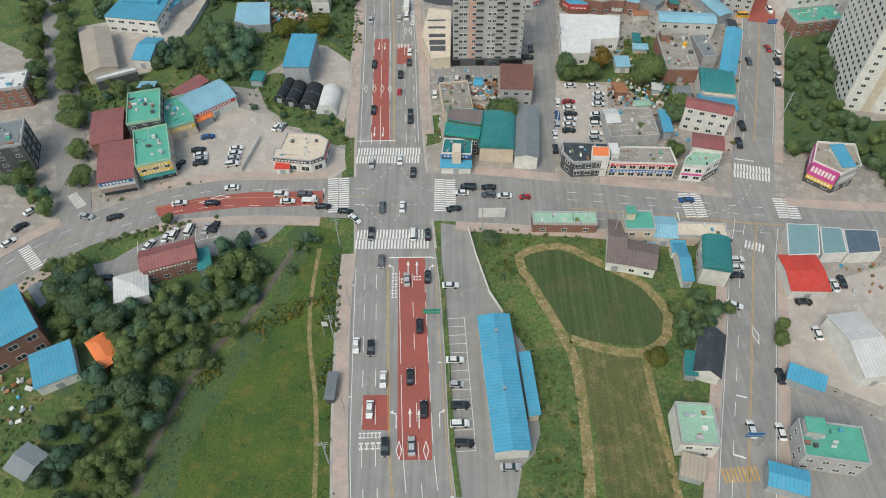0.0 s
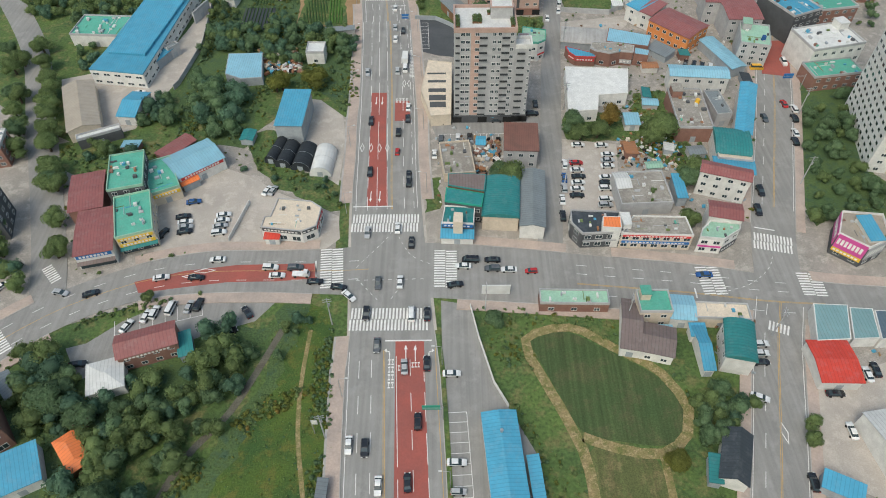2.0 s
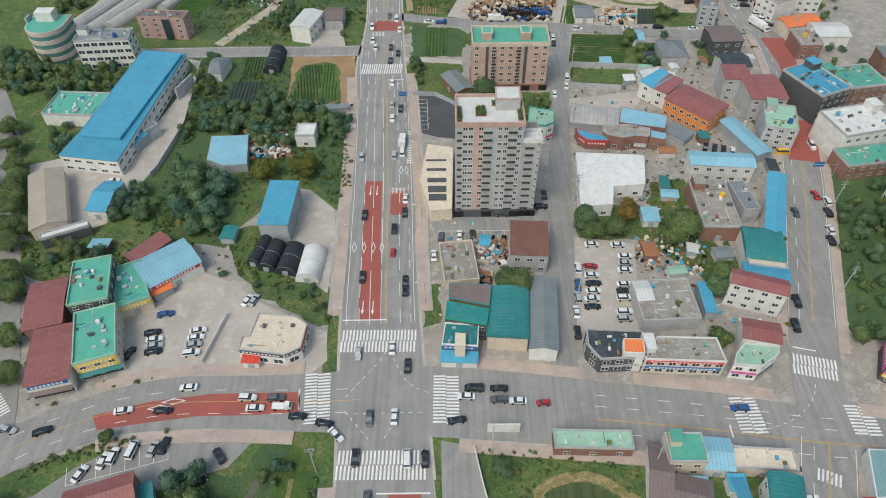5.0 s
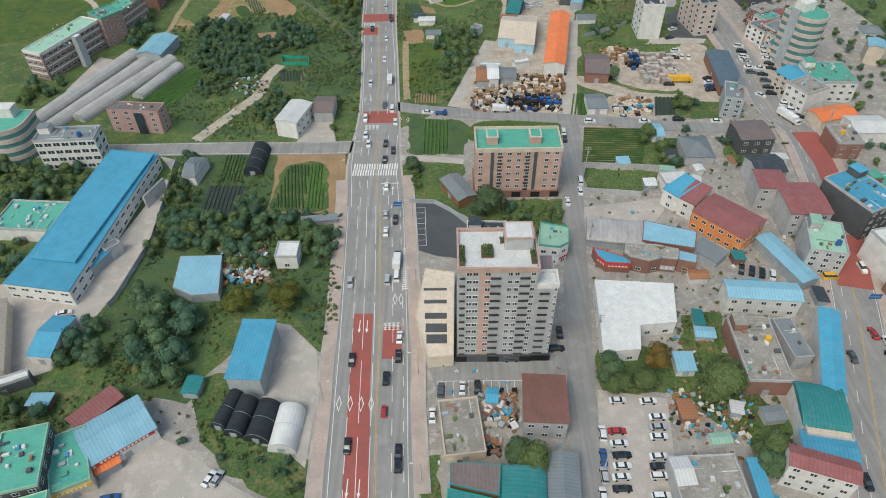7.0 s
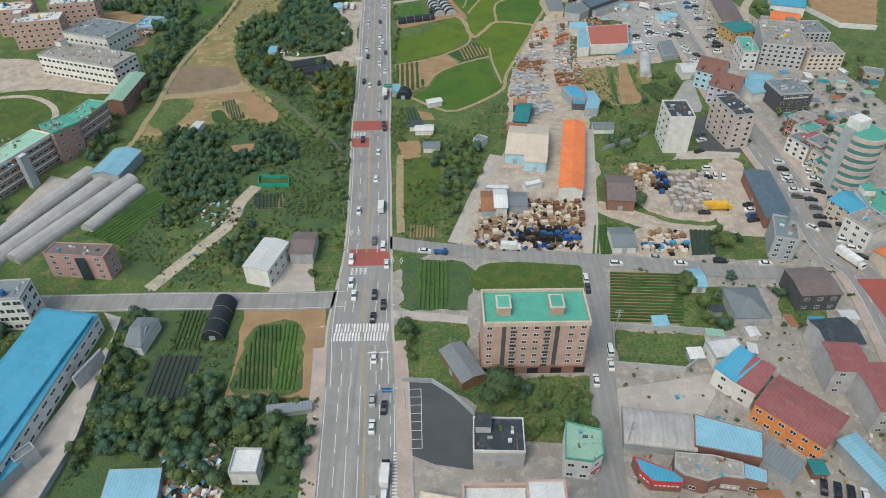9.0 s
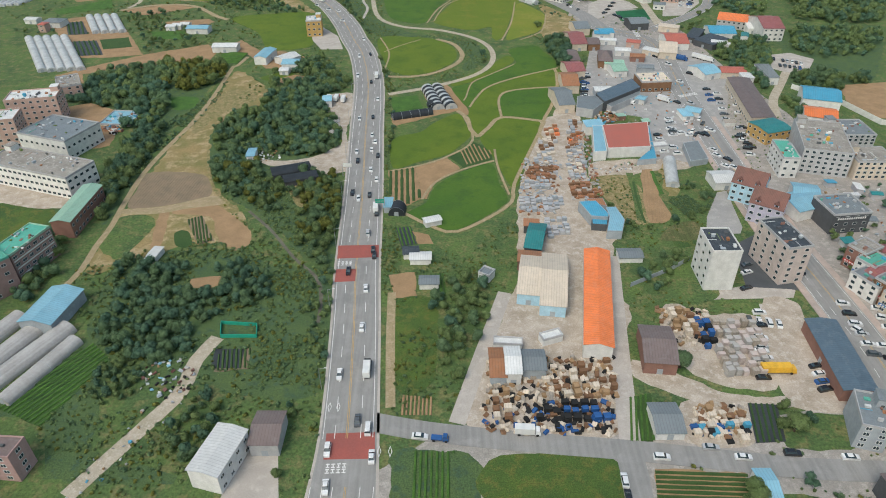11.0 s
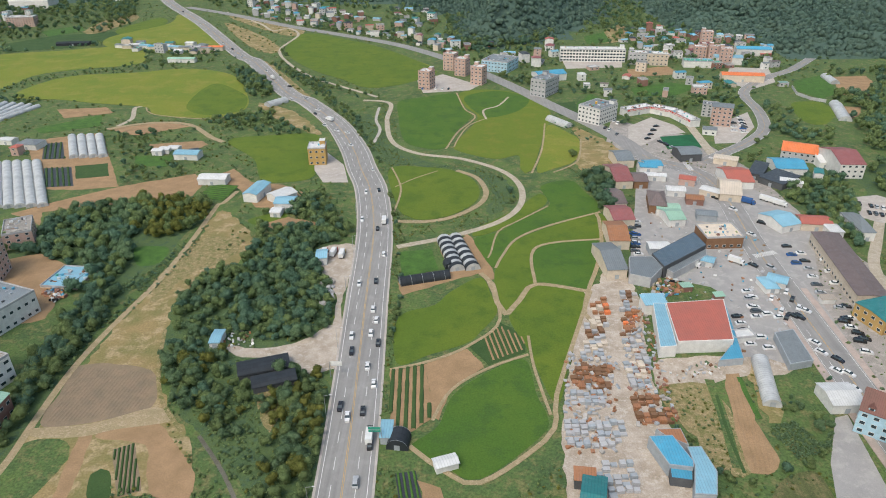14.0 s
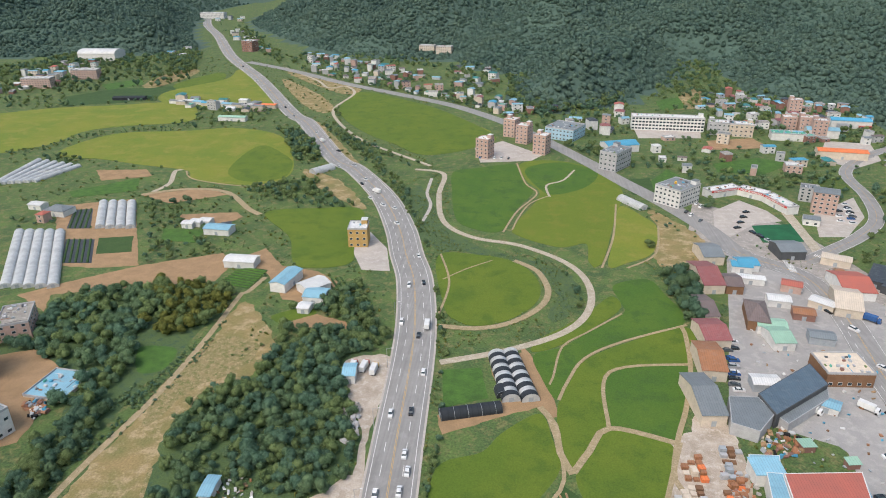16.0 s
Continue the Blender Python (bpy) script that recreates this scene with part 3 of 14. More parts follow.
def house(label, x, y, rot, w, d, h, wall="wall_white", roof="sheet_blue", style="gable", rise=None, floors=0, sides="SE", win=3.2, name="house", category="house", extras="", sign=None, parapet="wall_grey", group="", ww=1.6, wh=1.3, ground=True):
    """One building: walls, roof of the given style, windows and what stands on the roof."""
    e = base(name, x, y, rot, label, category, group)
    keep_off([tuple((e.matrix_basis @ Vector((sx * (w / 2 + 0.8), sy * (d / 2 + 0.8), 0)))[:2]) for sx, sy in ((-1, -1), (1, -1), (1, 1), (-1, 1))])
    rise = rise if rise is not None else max(0.5, d * {"gable": 0.13, "hip": 0.18, "shed": 0.05, "barrel": 0.2, "flat": 0}[style])
    wall_mesh(style, w, d, h, rise).ob("wall", wall, e)
    rng = random.Random(round(x * 7 + y * 13))
    if style == "flat":
        if w * d > 70:
            FLAT_ROOFS.append((e.matrix_basis.copy(), w, d, h))
        t, k = 0.25, 0.7
        Mb().box(-w / 2 + t, -d / 2 + t, h, w / 2 - t, d / 2 - t, h + 0.12).ob("roof", roof, e)
        mb = Mb()
        o, i_ = [(-w / 2 - 0.03, -d / 2 - 0.03), (w / 2 + 0.03, -d / 2 - 0.03), (w / 2 + 0.03, d / 2 + 0.03), (-w / 2 - 0.03, d / 2 + 0.03)], [(-w / 2 + t, -d / 2 + t), (w / 2 - t, -d / 2 + t), (w / 2 - t, d / 2 - t), (-w / 2 + t, d / 2 - t)]
        mb.add([(*p, h - 0.25) for p in o] + [(*p, h + k) for p in o] + [(*p, h + k) for p in i_] + [(*p, h + 0.05) for p in i_],
               [(r * 4 + c, r * 4 + (c + 1) % 4, r * 4 + 4 + (c + 1) % 4, r * 4 + 4 + c) for r in range(3) for c in range(4)])
        mb.ob("parapet", parapet, e)
    else:
        roof_mesh(style, w, d, h, rise).ob("roof", roof, e)
    if floors:
        windows(e, w, d, h, floors, sides, gap=win, ww=ww, wh=wh, ground=ground)
    if floors == 0 and h > 2.6 and group != "village houses":
        Mb().box(-0.9, -d / 2 - 0.05, 0, 0.9, -d / 2 + 0.05, min(2.3, h - 0.3)).ob("door", "wall_steel", e)
    if "s" in extras:  # stair head
        sw, sd = min(4.0, w * 0.3), min(4.5, d * 0.4)
        sx, sy = (w / 2 - sw / 2 - 0.6) * rng.choice((-1, 1)), d / 2 - sd / 2 - 0.5
        st = Mb().box(sx - sw / 2, sy - sd / 2, h, sx + sw / 2, sy + sd / 2, h + 2.7).ob("stair_head", wall, e)
        Mb().box(sx - sw / 2 - 0.15, sy - sd / 2 - 0.15, h + 2.7, sx + sw / 2 + 0.15, sy + sd / 2 + 0.15, h + 2.9).ob("cap", roof, st)
    for k in range(extras.count("d")):  # dormers on the front slope
        dx = w * (-0.28 + 0.56 * k / max(1, extras.count("d") - 1))
        dm = Mb().box(dx - 0.9, -d / 2 + 0.5, h + 0.2, dx + 0.9, -d / 2 + 2.6, h + 1.7).ob("dormer", wall, e)
        Mb().add([(dx - 1.2, -d / 2 + 0.2, h + 1.65), (dx + 1.2, -d / 2 + 0.2, h + 1.65), (dx, -d / 2 + 0.2, h + 2.7), (dx - 1.2, -d / 2 + 2.9, h + 1.65), (dx + 1.2, -d / 2 + 2.9, h + 1.65), (dx, -d / 2 + 2.9, h + 2.7)],
                 [(0, 1, 2), (3, 5, 4), (0, 3, 4, 1), (1, 4, 5, 2), (0, 2, 5, 3)]).ob("dormer_roof", roof, dm)
        Mb().box(dx - 0.5, -d / 2 + 0.44, h + 0.6, dx + 0.5, -d / 2 + 0.5, h + 1.5).ob("pane", "glass", dm)
    if "t" in extras:  # water tank
        tx, ty = rng.uniform(-0.3, 0.3) * w, rng.uniform(-0.25, 0.2) * d
        tk = Mb().cyl(tx, ty, h + 0.3, h + 1.9, 0.9, 0.8, 14).ob("water_tank", rng.choice(("car_yellow", "sheet_blue", "car_blue")), e)
        Mb().cyl(tx, ty, h, h + 0.3, 0.7, 0.7, 8).ob("stand", "wall_steel", tk)
    for _ in range(extras.count("a")):  # air-conditioning units
        ax, ay = rng.uniform(-0.4, 0.4) * w, rng.uniform(-0.4, 0.4) * d
        zz = h + 0.1 if style == "flat" else h + rise
        un = Mb().box(ax - 0.5, ay - 0.2, zz, ax + 0.5, ay + 0.2, zz + 0.8).ob("condenser_unit", "frame_white", e)
        Mb().cyl(ax, ay, zz + 0.8, zz + 0.84, 0.18, 0.18, 10).ob("fan_grille", "metal", un)
    for _ in range(extras.count("v")):  # roof vents
        vx = rng.uniform(-0.4, 0.4) * w
        Mb().cyl(vx, 0, h + rise - 0.1, h + rise + 0.7, 0.35, 0.45, 10).ob("vent", "metal", e)
    if "f" in extras:  # shop front: awning and glazed ground floor
        Mb().box(-w / 2 + 0.3, -d / 2 - 0.06, 0.2, w / 2 - 0.3, -d / 2 + 0.02, 2.6).ob("shop_window", "glass", e)
        Mb().add([(-w / 2, -d / 2 - 1.3, 2.7), (w / 2, -d / 2 - 1.3, 2.7), (w / 2, -d / 2, 3.1), (-w / 2, -d / 2, 3.1), (-w / 2, -d / 2 - 1.3, 2.6), (w / 2, -d / 2 - 1.3, 2.6), (w / 2, -d / 2, 3.0), (-w / 2, -d / 2, 3.0)],
                 [(0, 1, 2, 3), (7, 6, 5, 4), (0, 4, 5, 1), (1, 5, 6, 2), (3, 7, 4, 0)]).ob("awning", rng.choice(("sheet_skyblue", "sheet_white", "sheet_teal", "sheet_brown", "sheet_cream")), e)
    for sg in (sign or ()):  # sign boards: side, material, z0, z1
        side, material, z0, z1 = sg
        span = (w if side in "SN" else d) * 0.92
        px, py, r = {"S": (0, -d / 2 - 0.12, 0), "E": (w / 2 + 0.12, 0, 90), "W": (-w / 2 - 0.12, 0, -90)}[side]
        bd = Mb().box(-span / 2, -0.12, z0, span / 2, 0.1, z1).ob("sign_board", material, e, at=pose(px, py, 0, 0, 0, r))
        mb = Mb()
        n = max(2, int(span / 1.1))
        zc, hh = (z0 + z1) / 2, (z1 - z0) * 0.3
        for i in range(n):
            u = -span * 0.42 + span * 0.84 * i / n
            mb.box(u, -0.16, zc - hh, u + span / n * 0.55, -0.12, zc + hh)
        tagged(mb.ob("lettering", "paint_white", bd), kind="stuff")
    return e


def slab(label, pts, h, wall, roof, name="shop", category="shop", floors=0, rim=0.55, parapet=None, boards=(), win=3.0, ww=1.7, wh=1.3):
    """A building on an uneven outline (counter-clockwise): walls, flat roof, parapet, windows on the sides towards the streets and sign boards."""
    cx, cy = sum(p[0] for p in pts) / len(pts), sum(p[1] for p in pts) / len(pts)
    e = base(name, cx, cy, 0, label, category)
    q = [(p[0] - cx, p[1] - cy) for p in pts]
    n = len(q)
    keep_off([(cx + x * 1.08, cy + y * 1.08) for x, y in q])
    ring = [(i, (i + 1) % n) for i in range(n)]
    Mb().add([(*p, -0.2) for p in q] + [(*p, h) for p in q], [(a, b, n + b, n + a) for a, b in ring] + [tuple(range(n, 2 * n))]).ob("wall", wall, e)
    inner = []
    for i in range(n):
        a, b, c = Vector(q[i - 1]), Vector(q[i]), Vector(q[(i + 1) % n])
        u, v = (b - a).normalized(), (c - b).normalized()
        m = (Vector((-u.y, u.x)) + Vector((-v.y, v.x))).normalized()
        inner.append(b + m * 0.25 / max(0.4, m.dot(Vector((-u.y, u.x)))))
    inner = [tuple(p) for p in inner]
    Mb().add([(*p, h + 0.02) for p in inner] + [(*p, h + 0.12) for p in inner], [(a, b, n + b, n + a) for a, b in ring] + [tuple(range(n, 2 * n))]).ob("roof", roof, e)
    out = [(p[0] * 1.006, p[1] * 1.006) for p in q]
    Mb().add([(*p, h - 0.3) for p in out] + [(*p, h + rim) for p in out] + [(*p, h + rim) for p in inner] + [(*p, h + 0.05) for p in inner], [(r * n + a, r * n + b, r * n + n + b, r * n + n + a) for r in range(3) for a, b in ring]).ob("parapet", parapet or wall, e)
    for k, (a, b) in enumerate(ring):
        a, b = Vector(q[a]), Vector(q[b])
        span, turn = (b - a).length, math.degrees(math.atan2(b.y - a.y, b.x - a.x))
        if floors and span > 2.6 and abs(turn) < 110:
            m = max(1, int((span - 0.5) / win))
            for f in range(floors):
                for j in range(m):
                    p = a + (b - a) * (j + 0.5) / m
                    place("window", window_mesh(ww, wh), e, at=pose(p.x, p.y, f * h / floors + 0.85, 0, 0, turn))
        for edge, material, z0, z1 in boards:
            if edge == k:
                p = (a + b) / 2
                bd = Mb().box(-span * 0.47, -0.2, z0, span * 0.47, 0.05, z1).ob("sign_board" if z1 - z0 > 0.7 else "wall_band", material, e, at=pose(p.x, p.y, 0, 0, 0, turn))
                if z1 - z0 > 0.7:
                    mb = Mb()
                    for j in range(max(2, int(span / 1.2))):
                        u = span * (-0.42 + 0.84 * j / max(2, int(span / 1.2)))
                        mb.box(u, -0.24, z0 + (z1 - z0) * 0.3, u + 0.7, -0.2, z0 + (z1 - z0) * 0.72)
                    tagged(mb.ob("lettering", "paint_white", bd), kind="stuff")
    if (max(p[0] for p in q) - min(p[0] for p in q)) > 9 and rim > 0.3:
        FLAT_ROOFS.append((e.matrix_basis @ Matrix.Scale(0.75, 4), *(max(p[k] for p in q) - min(p[k] for p in q) for k in (0, 1)), h / 0.75))
    return e



def tower(label, x, y, rot, w, d, h, floors, wall, roof, stripes=(), balconies=(), columns=(), side_columns=(), sides="E", parapet="wall_white", podium=None, heads=(), name="apartment_tower", side_wall=None):
    """A tall apartment block: coloured wall strips, window columns, balconies and stair heads."""
    e = base(name, x, y, rot, label, "apartment tower")
    wall_mesh("flat", w, d, h, 0).ob("wall", wall, e)
    fh = (h - (3.2 if podium else 0)) / floors
    z0 = 3.2 if podium else 0
    if podium:
        Mb().box(-w / 2 - 0.4, -d / 2 - 0.4, -0.1, w / 2 + 0.4, d / 2 + 0.4, 3.0).ob("podium", podium, e)
        # black panels on the solid podium stand for shade inside garage bays
        for u in np.linspace(-w / 2 + 1, w / 2 - 1, max(3, int(w / 5))):
            Mb().box(u - 1.6, -d / 2 - 0.46, 0.2, u + 1.6, -d / 2 - 0.38, 2.5).ob("garage_opening", "tyre", e)
    for u0, u1, m in stripes:
        Mb().box(u0, -d / 2 - 0.06, z0, u1, -d / 2 + 0.02, h + 0.3).ob("wall_strip", m, e)
    many = Mb()
    for f in range(floors):
        for u, ww in columns:
            place("window", window_mesh(ww, 1.25), e, at=pose(u, -d / 2 - 0.07, z0 + f * fh + 1.0))
        for u, ww in balconies:
            Mb().box(u - ww / 2, -d / 2 - 0.6, z0 + f * fh + 0.1, u + ww / 2, -d / 2, z0 + f * fh + 0.22).ob("balcony", "wall_grey", e)
            Mb().box(u - ww / 2, -d / 2 - 0.64, z0 + f * fh + 0.22, u + ww / 2, -d / 2 - 0.58, z0 + f * fh + 0.95).ob("railing", "mulch", e)
        for s in sides:
            for u, ww in side_columns:
                px, r = (w / 2 + 0.02, 90) if s == "E" else (-w / 2 - 0.02, -90)
                if len(side_columns) > 6:
                    add_pane(many, pose(px, u, z0 + f * fh + 1.0, 0, 0, r), ww, 1.25)
                else:
                    place("window", window_mesh(ww, 1.25), e, at=pose(px, u, z0 + f * fh + 1.0, 0, 0, r))
    if many.v:
        tagged(many.ob("glazing", ["frame_white", "glass"], e), kind="stuff")
    Mb().box(-w / 2 + 0.3, -d / 2 + 0.3, h, w / 2 - 0.3, d / 2 - 0.3, h + 0.15).ob("roof", roof, e)
    o, t, k = [(-w / 2 - 0.25, -d / 2 - 0.25), (w / 2 + 0.25, -d / 2 - 0.25), (w / 2 + 0.25, d / 2 + 0.25), (-w / 2 - 0.25, d / 2 + 0.25)], 0.5, 1.1
    i_ = [(p[0] * (1 - t / abs(p[0])), p[1] * (1 - t / abs(p[1]))) for p in o]
    Mb().add([(*p, h - 0.5) for p in o] + [(*p, h + k) for p in o] + [(*p, h + k) for p in i_] + [(*p, h + 0.05) for p in i_],
             [(r * 4 + c, r * 4 + (c + 1) % 4, r * 4 + 4 + (c + 1) % 4, r * 4 + 4 + c) for r in range(3) for c in range(4)]).ob("parapet", parapet, e)
    for u, v, sw, sd, sh, m in heads:
        st = Mb().box(u - sw / 2, v - sd / 2, h, u + sw / 2, v + sd / 2, h + sh).ob("stair_head", m, e)
        Mb().box(u - sw / 2 - 0.2, v - sd / 2 - 0.2, h + sh, u + sw / 2 + 0.2, v + sd / 2 + 0.2, h + sh + 0.35).ob("cap", parapet, st)
        Mb().box(u - sw / 2 + 0.3, v - sd / 2 + 0.3, h + sh + 0.3, u + sw / 2 - 0.3, v + sd / 2 - 0.3, h + sh + 0.37).ob("head_roof", roof, st)
    return e


def roof_planter(label, x, y, z, w, d):
    """A low tub with soil and a tangle of leafy shrubs."""
    e = base("planter", x, y, 0, label, "planter", z=z)
    Mb().box(-w / 2, -d / 2, 0, w / 2, d / 2, 0.45).ob("tub", "wall_wood", e)
    rng = random.Random(round(x * 31 + y))
    mb = Mb()
    for _ in range(int(w * d * 22)):
        u, v, r = rng.uniform(-w / 2, w / 2), rng.uniform(-d / 2, d / 2), rng.uniform(0.12, 0.3)
        m = Euler((rng.uniform(-0.9, 0.9), rng.uniform(-0.9, 0.9), rng.uniform(0, 6.28))).to_matrix()
        mb.add([m @ Vector(q) + Vector((u, v, rng.uniform(0.5, 1.3))) for q in ((-r, -r * 0.5, 0), (r, -r * 0.5, 0), (r, r * 0.5, 0.06), (-r, r * 0.5, 0.06))], [(0, 1, 2, 3)], rng.randrange(2))
    tagged(mb.ob("shrub", ["leaf", "leaf_dark"], e), kind="stuff")



def round_tower(label, x, y, rot, r, h, floors, back):
    """A round-fronted commercial block with glazed bands."""
    e = base("round_office", x, y, rot, label, "office")
    n = 20
    out = [(r * math.cos(math.pi + math.pi * i / n), r * math.sin(math.pi + math.pi * i / n)) for i in range(n + 1)] + [(r, back), (-r, back)]
    k = len(out)
    fh = h / floors
    for f in range(floors):
        for nm, za, zb, s, m in (("glass_band", f * fh, f * fh + fh * 0.5, 0.97, "glass_green"), ("wall_band", f * fh + fh * 0.5, (f + 1) * fh, 1.0, "wall_mauve")):
            Mb().add([(px * s, py * s, z) for z in (za, zb) for px, py in out], [(i, (i + 1) % k, k + (i + 1) % k, k + i) for i in range(k)] + [tuple(range(k, 2 * k)), tuple(range(k - 1, -1, -1))]).ob(nm, m, e)
    Mb().add([(px * 0.93, py * 0.93, h + 0.03) for px, py in out] + [(px * 0.93, py * 0.93, h + 0.12) for px, py in out], [(i, (i + 1) % k, k + (i + 1) % k, k + i) for i in range(k)] + [tuple(range(k, 2 * k))]).ob("roof", "flat_green", e)
    Mb().box(-r * 0.5, back * 0.2, h, r * 0.4, back * 0.8, h + 4).ob("stair_head", "wall_white", e)
    Mb().box(-r - 0.3, back * 0.1, 0, -r + 0.5, back * 0.6, h + 2).ob("lift_shaft", "wall_steel", e)
    return e


def heap(pts, spacing, seed, size=(0.3, 1.3), label="heap of mixed scrap and rubble", colours=("frame_white", "wall_steel", "sheet_rust", "wall_brick", "sheet_blue", "soil", "tyre", "sheet_cream")):
    """Uncounted junk: tumbled blocks and sheets in one pile."""
    p, rng = points_in(pts, spacing, seed, 0.5)
    mb = Mb()
    for x, y in p:
        a, b, c = rng.uniform(size[0], size[1], 3) * np.array([1, 0.7, 0.45])
        m = Euler((rng.uniform(-0.4, 0.4), rng.uniform(-0.4, 0.4), rng.uniform(0, 6.28))).to_matrix()
        q = Mb().box(-a, -b, 0, a, b, c * 2)
        mb.add([m @ Vector(v) + Vector((x, y, rng.uniform(-0.1, 0.5))) for v in q.v], q.f, int(rng.integers(len(colours))))
    return tagged(mb.ob("scrap_heap", list(colours)), label, "scrap heap", kind="stuff")


def band(name, label, material, z, pts, o0, o1, lo=-1e9, hi=1e9, axis=1, drop=0.4, category="pavement", widths=None, side=1):
    """A raised band beside a road, between two sideways offsets from its edge, where the axis lies between lo and hi."""
    line = spline([(p[0], p[1], w) for p, w in zip(pts, widths)])
    line = [p for p in line]
    V = []
    for i, p in enumerate(line):
        if not lo <= p[axis] <= hi:
            continue
        a, b = line[max(i - 1, 0)], line[min(i + 1, len(line) - 1)]
        t = Vector((b.x - a.x, b.y - a.y)).normalized()
        s = Vector((t.y, -t.x)) * side
        x0, x1 = p.z / 2 + o0, p.z / 2 + o1
        V += [(p.x + s.x * q, p.y + s.y * q, zz) for q, zz in ((x0, z - drop), (x0, z), (x1, z), (x1, z - drop))]
    n = len(V) // 4
    if n < 2:
        return None
    return tagged(Mb().add(V, [(4 * i + k, 4 * i + k + 1, 4 * i + k + 5, 4 * i + k + 4) for i in range(n - 1) for k in range(3)]).ob(name, material), label, category, kind="structure")


def wall_line(name, label, material, pts, h, t=0.2, category="wall"):
    """A free-standing wall or fence along a line, one panel after another."""
    e = base(name, pts[0][0], pts[0][1], 0, label, category)
    for a, b in zip(pts, pts[1:]):
        L = math.hypot(b[0] - a[0], b[1] - a[1])
        n = max(1, round(L / 6))
        for k in range(n):
            Mb().box(0.02, -t / 2, -0.1, L / n - 0.02, t / 2, h).ob("panel", material, e, at=Matrix.Translation((-pts[0][0], -pts[0][1], 0)) @ pose(a[0] + (b[0] - a[0]) * k / n, a[1] + (b[1] - a[1]) * k / n, 0, 0, 0, math.degrees(math.atan2(b[1] - a[1], b[0] - a[0]))))
    return e


def tunnel(label, x, y, rot, length, width, rise, material="film", name="greenhouse"):
    """A hooped tunnel house, its axis along local y."""
    banded = material == "banded"
    material = "film" if banded else material
    e = base(name, x, y, rot, label, "greenhouse", "tunnel houses")
    n = 12
    prof = [(-width / 2 * math.cos(math.pi * i / n), 0.6 + rise * math.sin(math.pi * i / n)) for i in range(n + 1)]
    prof = [(-width / 2, -0.1)] + prof + [(width / 2, -0.1)]
    k = len(prof)
    seg = max(2, int(length / 2.5))
    V = [(px, -length / 2 + length * j / seg, pz) for j in range(seg + 1) for px, pz in prof]
    Mb().add(V, [(j * k + i, j * k + i + 1, (j + 1) * k + i + 1, (j + 1) * k + i) for j in range(seg) for i in range(k - 1)]).ob("cover", material, e)
    for s in (-1, 1):
        Mb().add([(px, s * length / 2, pz) for px, pz in prof], [tuple(range(k))]).ob("end_wall", material, e)
        Mb().box(-0.9, s * length / 2 - 0.06, 0, 0.9, s * length / 2 + 0.06, 2.0).ob("door", "wall_steel", e)
    if banded:  # black shade nets laid over every other bay
        for j in range(0, seg, 2):
            y0, y1 = -length / 2 + length * j / seg, -length / 2 + length * (j + 1.1) / seg
            Mb().add([(px * 1.02, yy, pz + 0.06) for yy in (y0, y1) for px, pz in prof], [(i, i + 1, k + i + 1, k + i) for i in range(k - 1)]).ob("shade_net", "net_black", e)
    for j in range(0, seg + 1, 2) if seg < 12 and not banded else ():
        yy = -length / 2 + length * j / seg
        mb = Mb()
        for (a, za), (b, zb) in zip(prof[:-1], prof[1:]):
            mb.add([(a * 1.01, yy - 0.06, za + 0.05), (a * 1.01, yy + 0.06, za + 0.05), (b * 1.01, yy + 0.06, zb + 0.05), (b * 1.01, yy - 0.06, zb + 0.05)], [(0, 1, 2, 3)])
        mb.ob("hoop", "metal", e)
    return e


# ---- vehicles ----
PROTO = {}


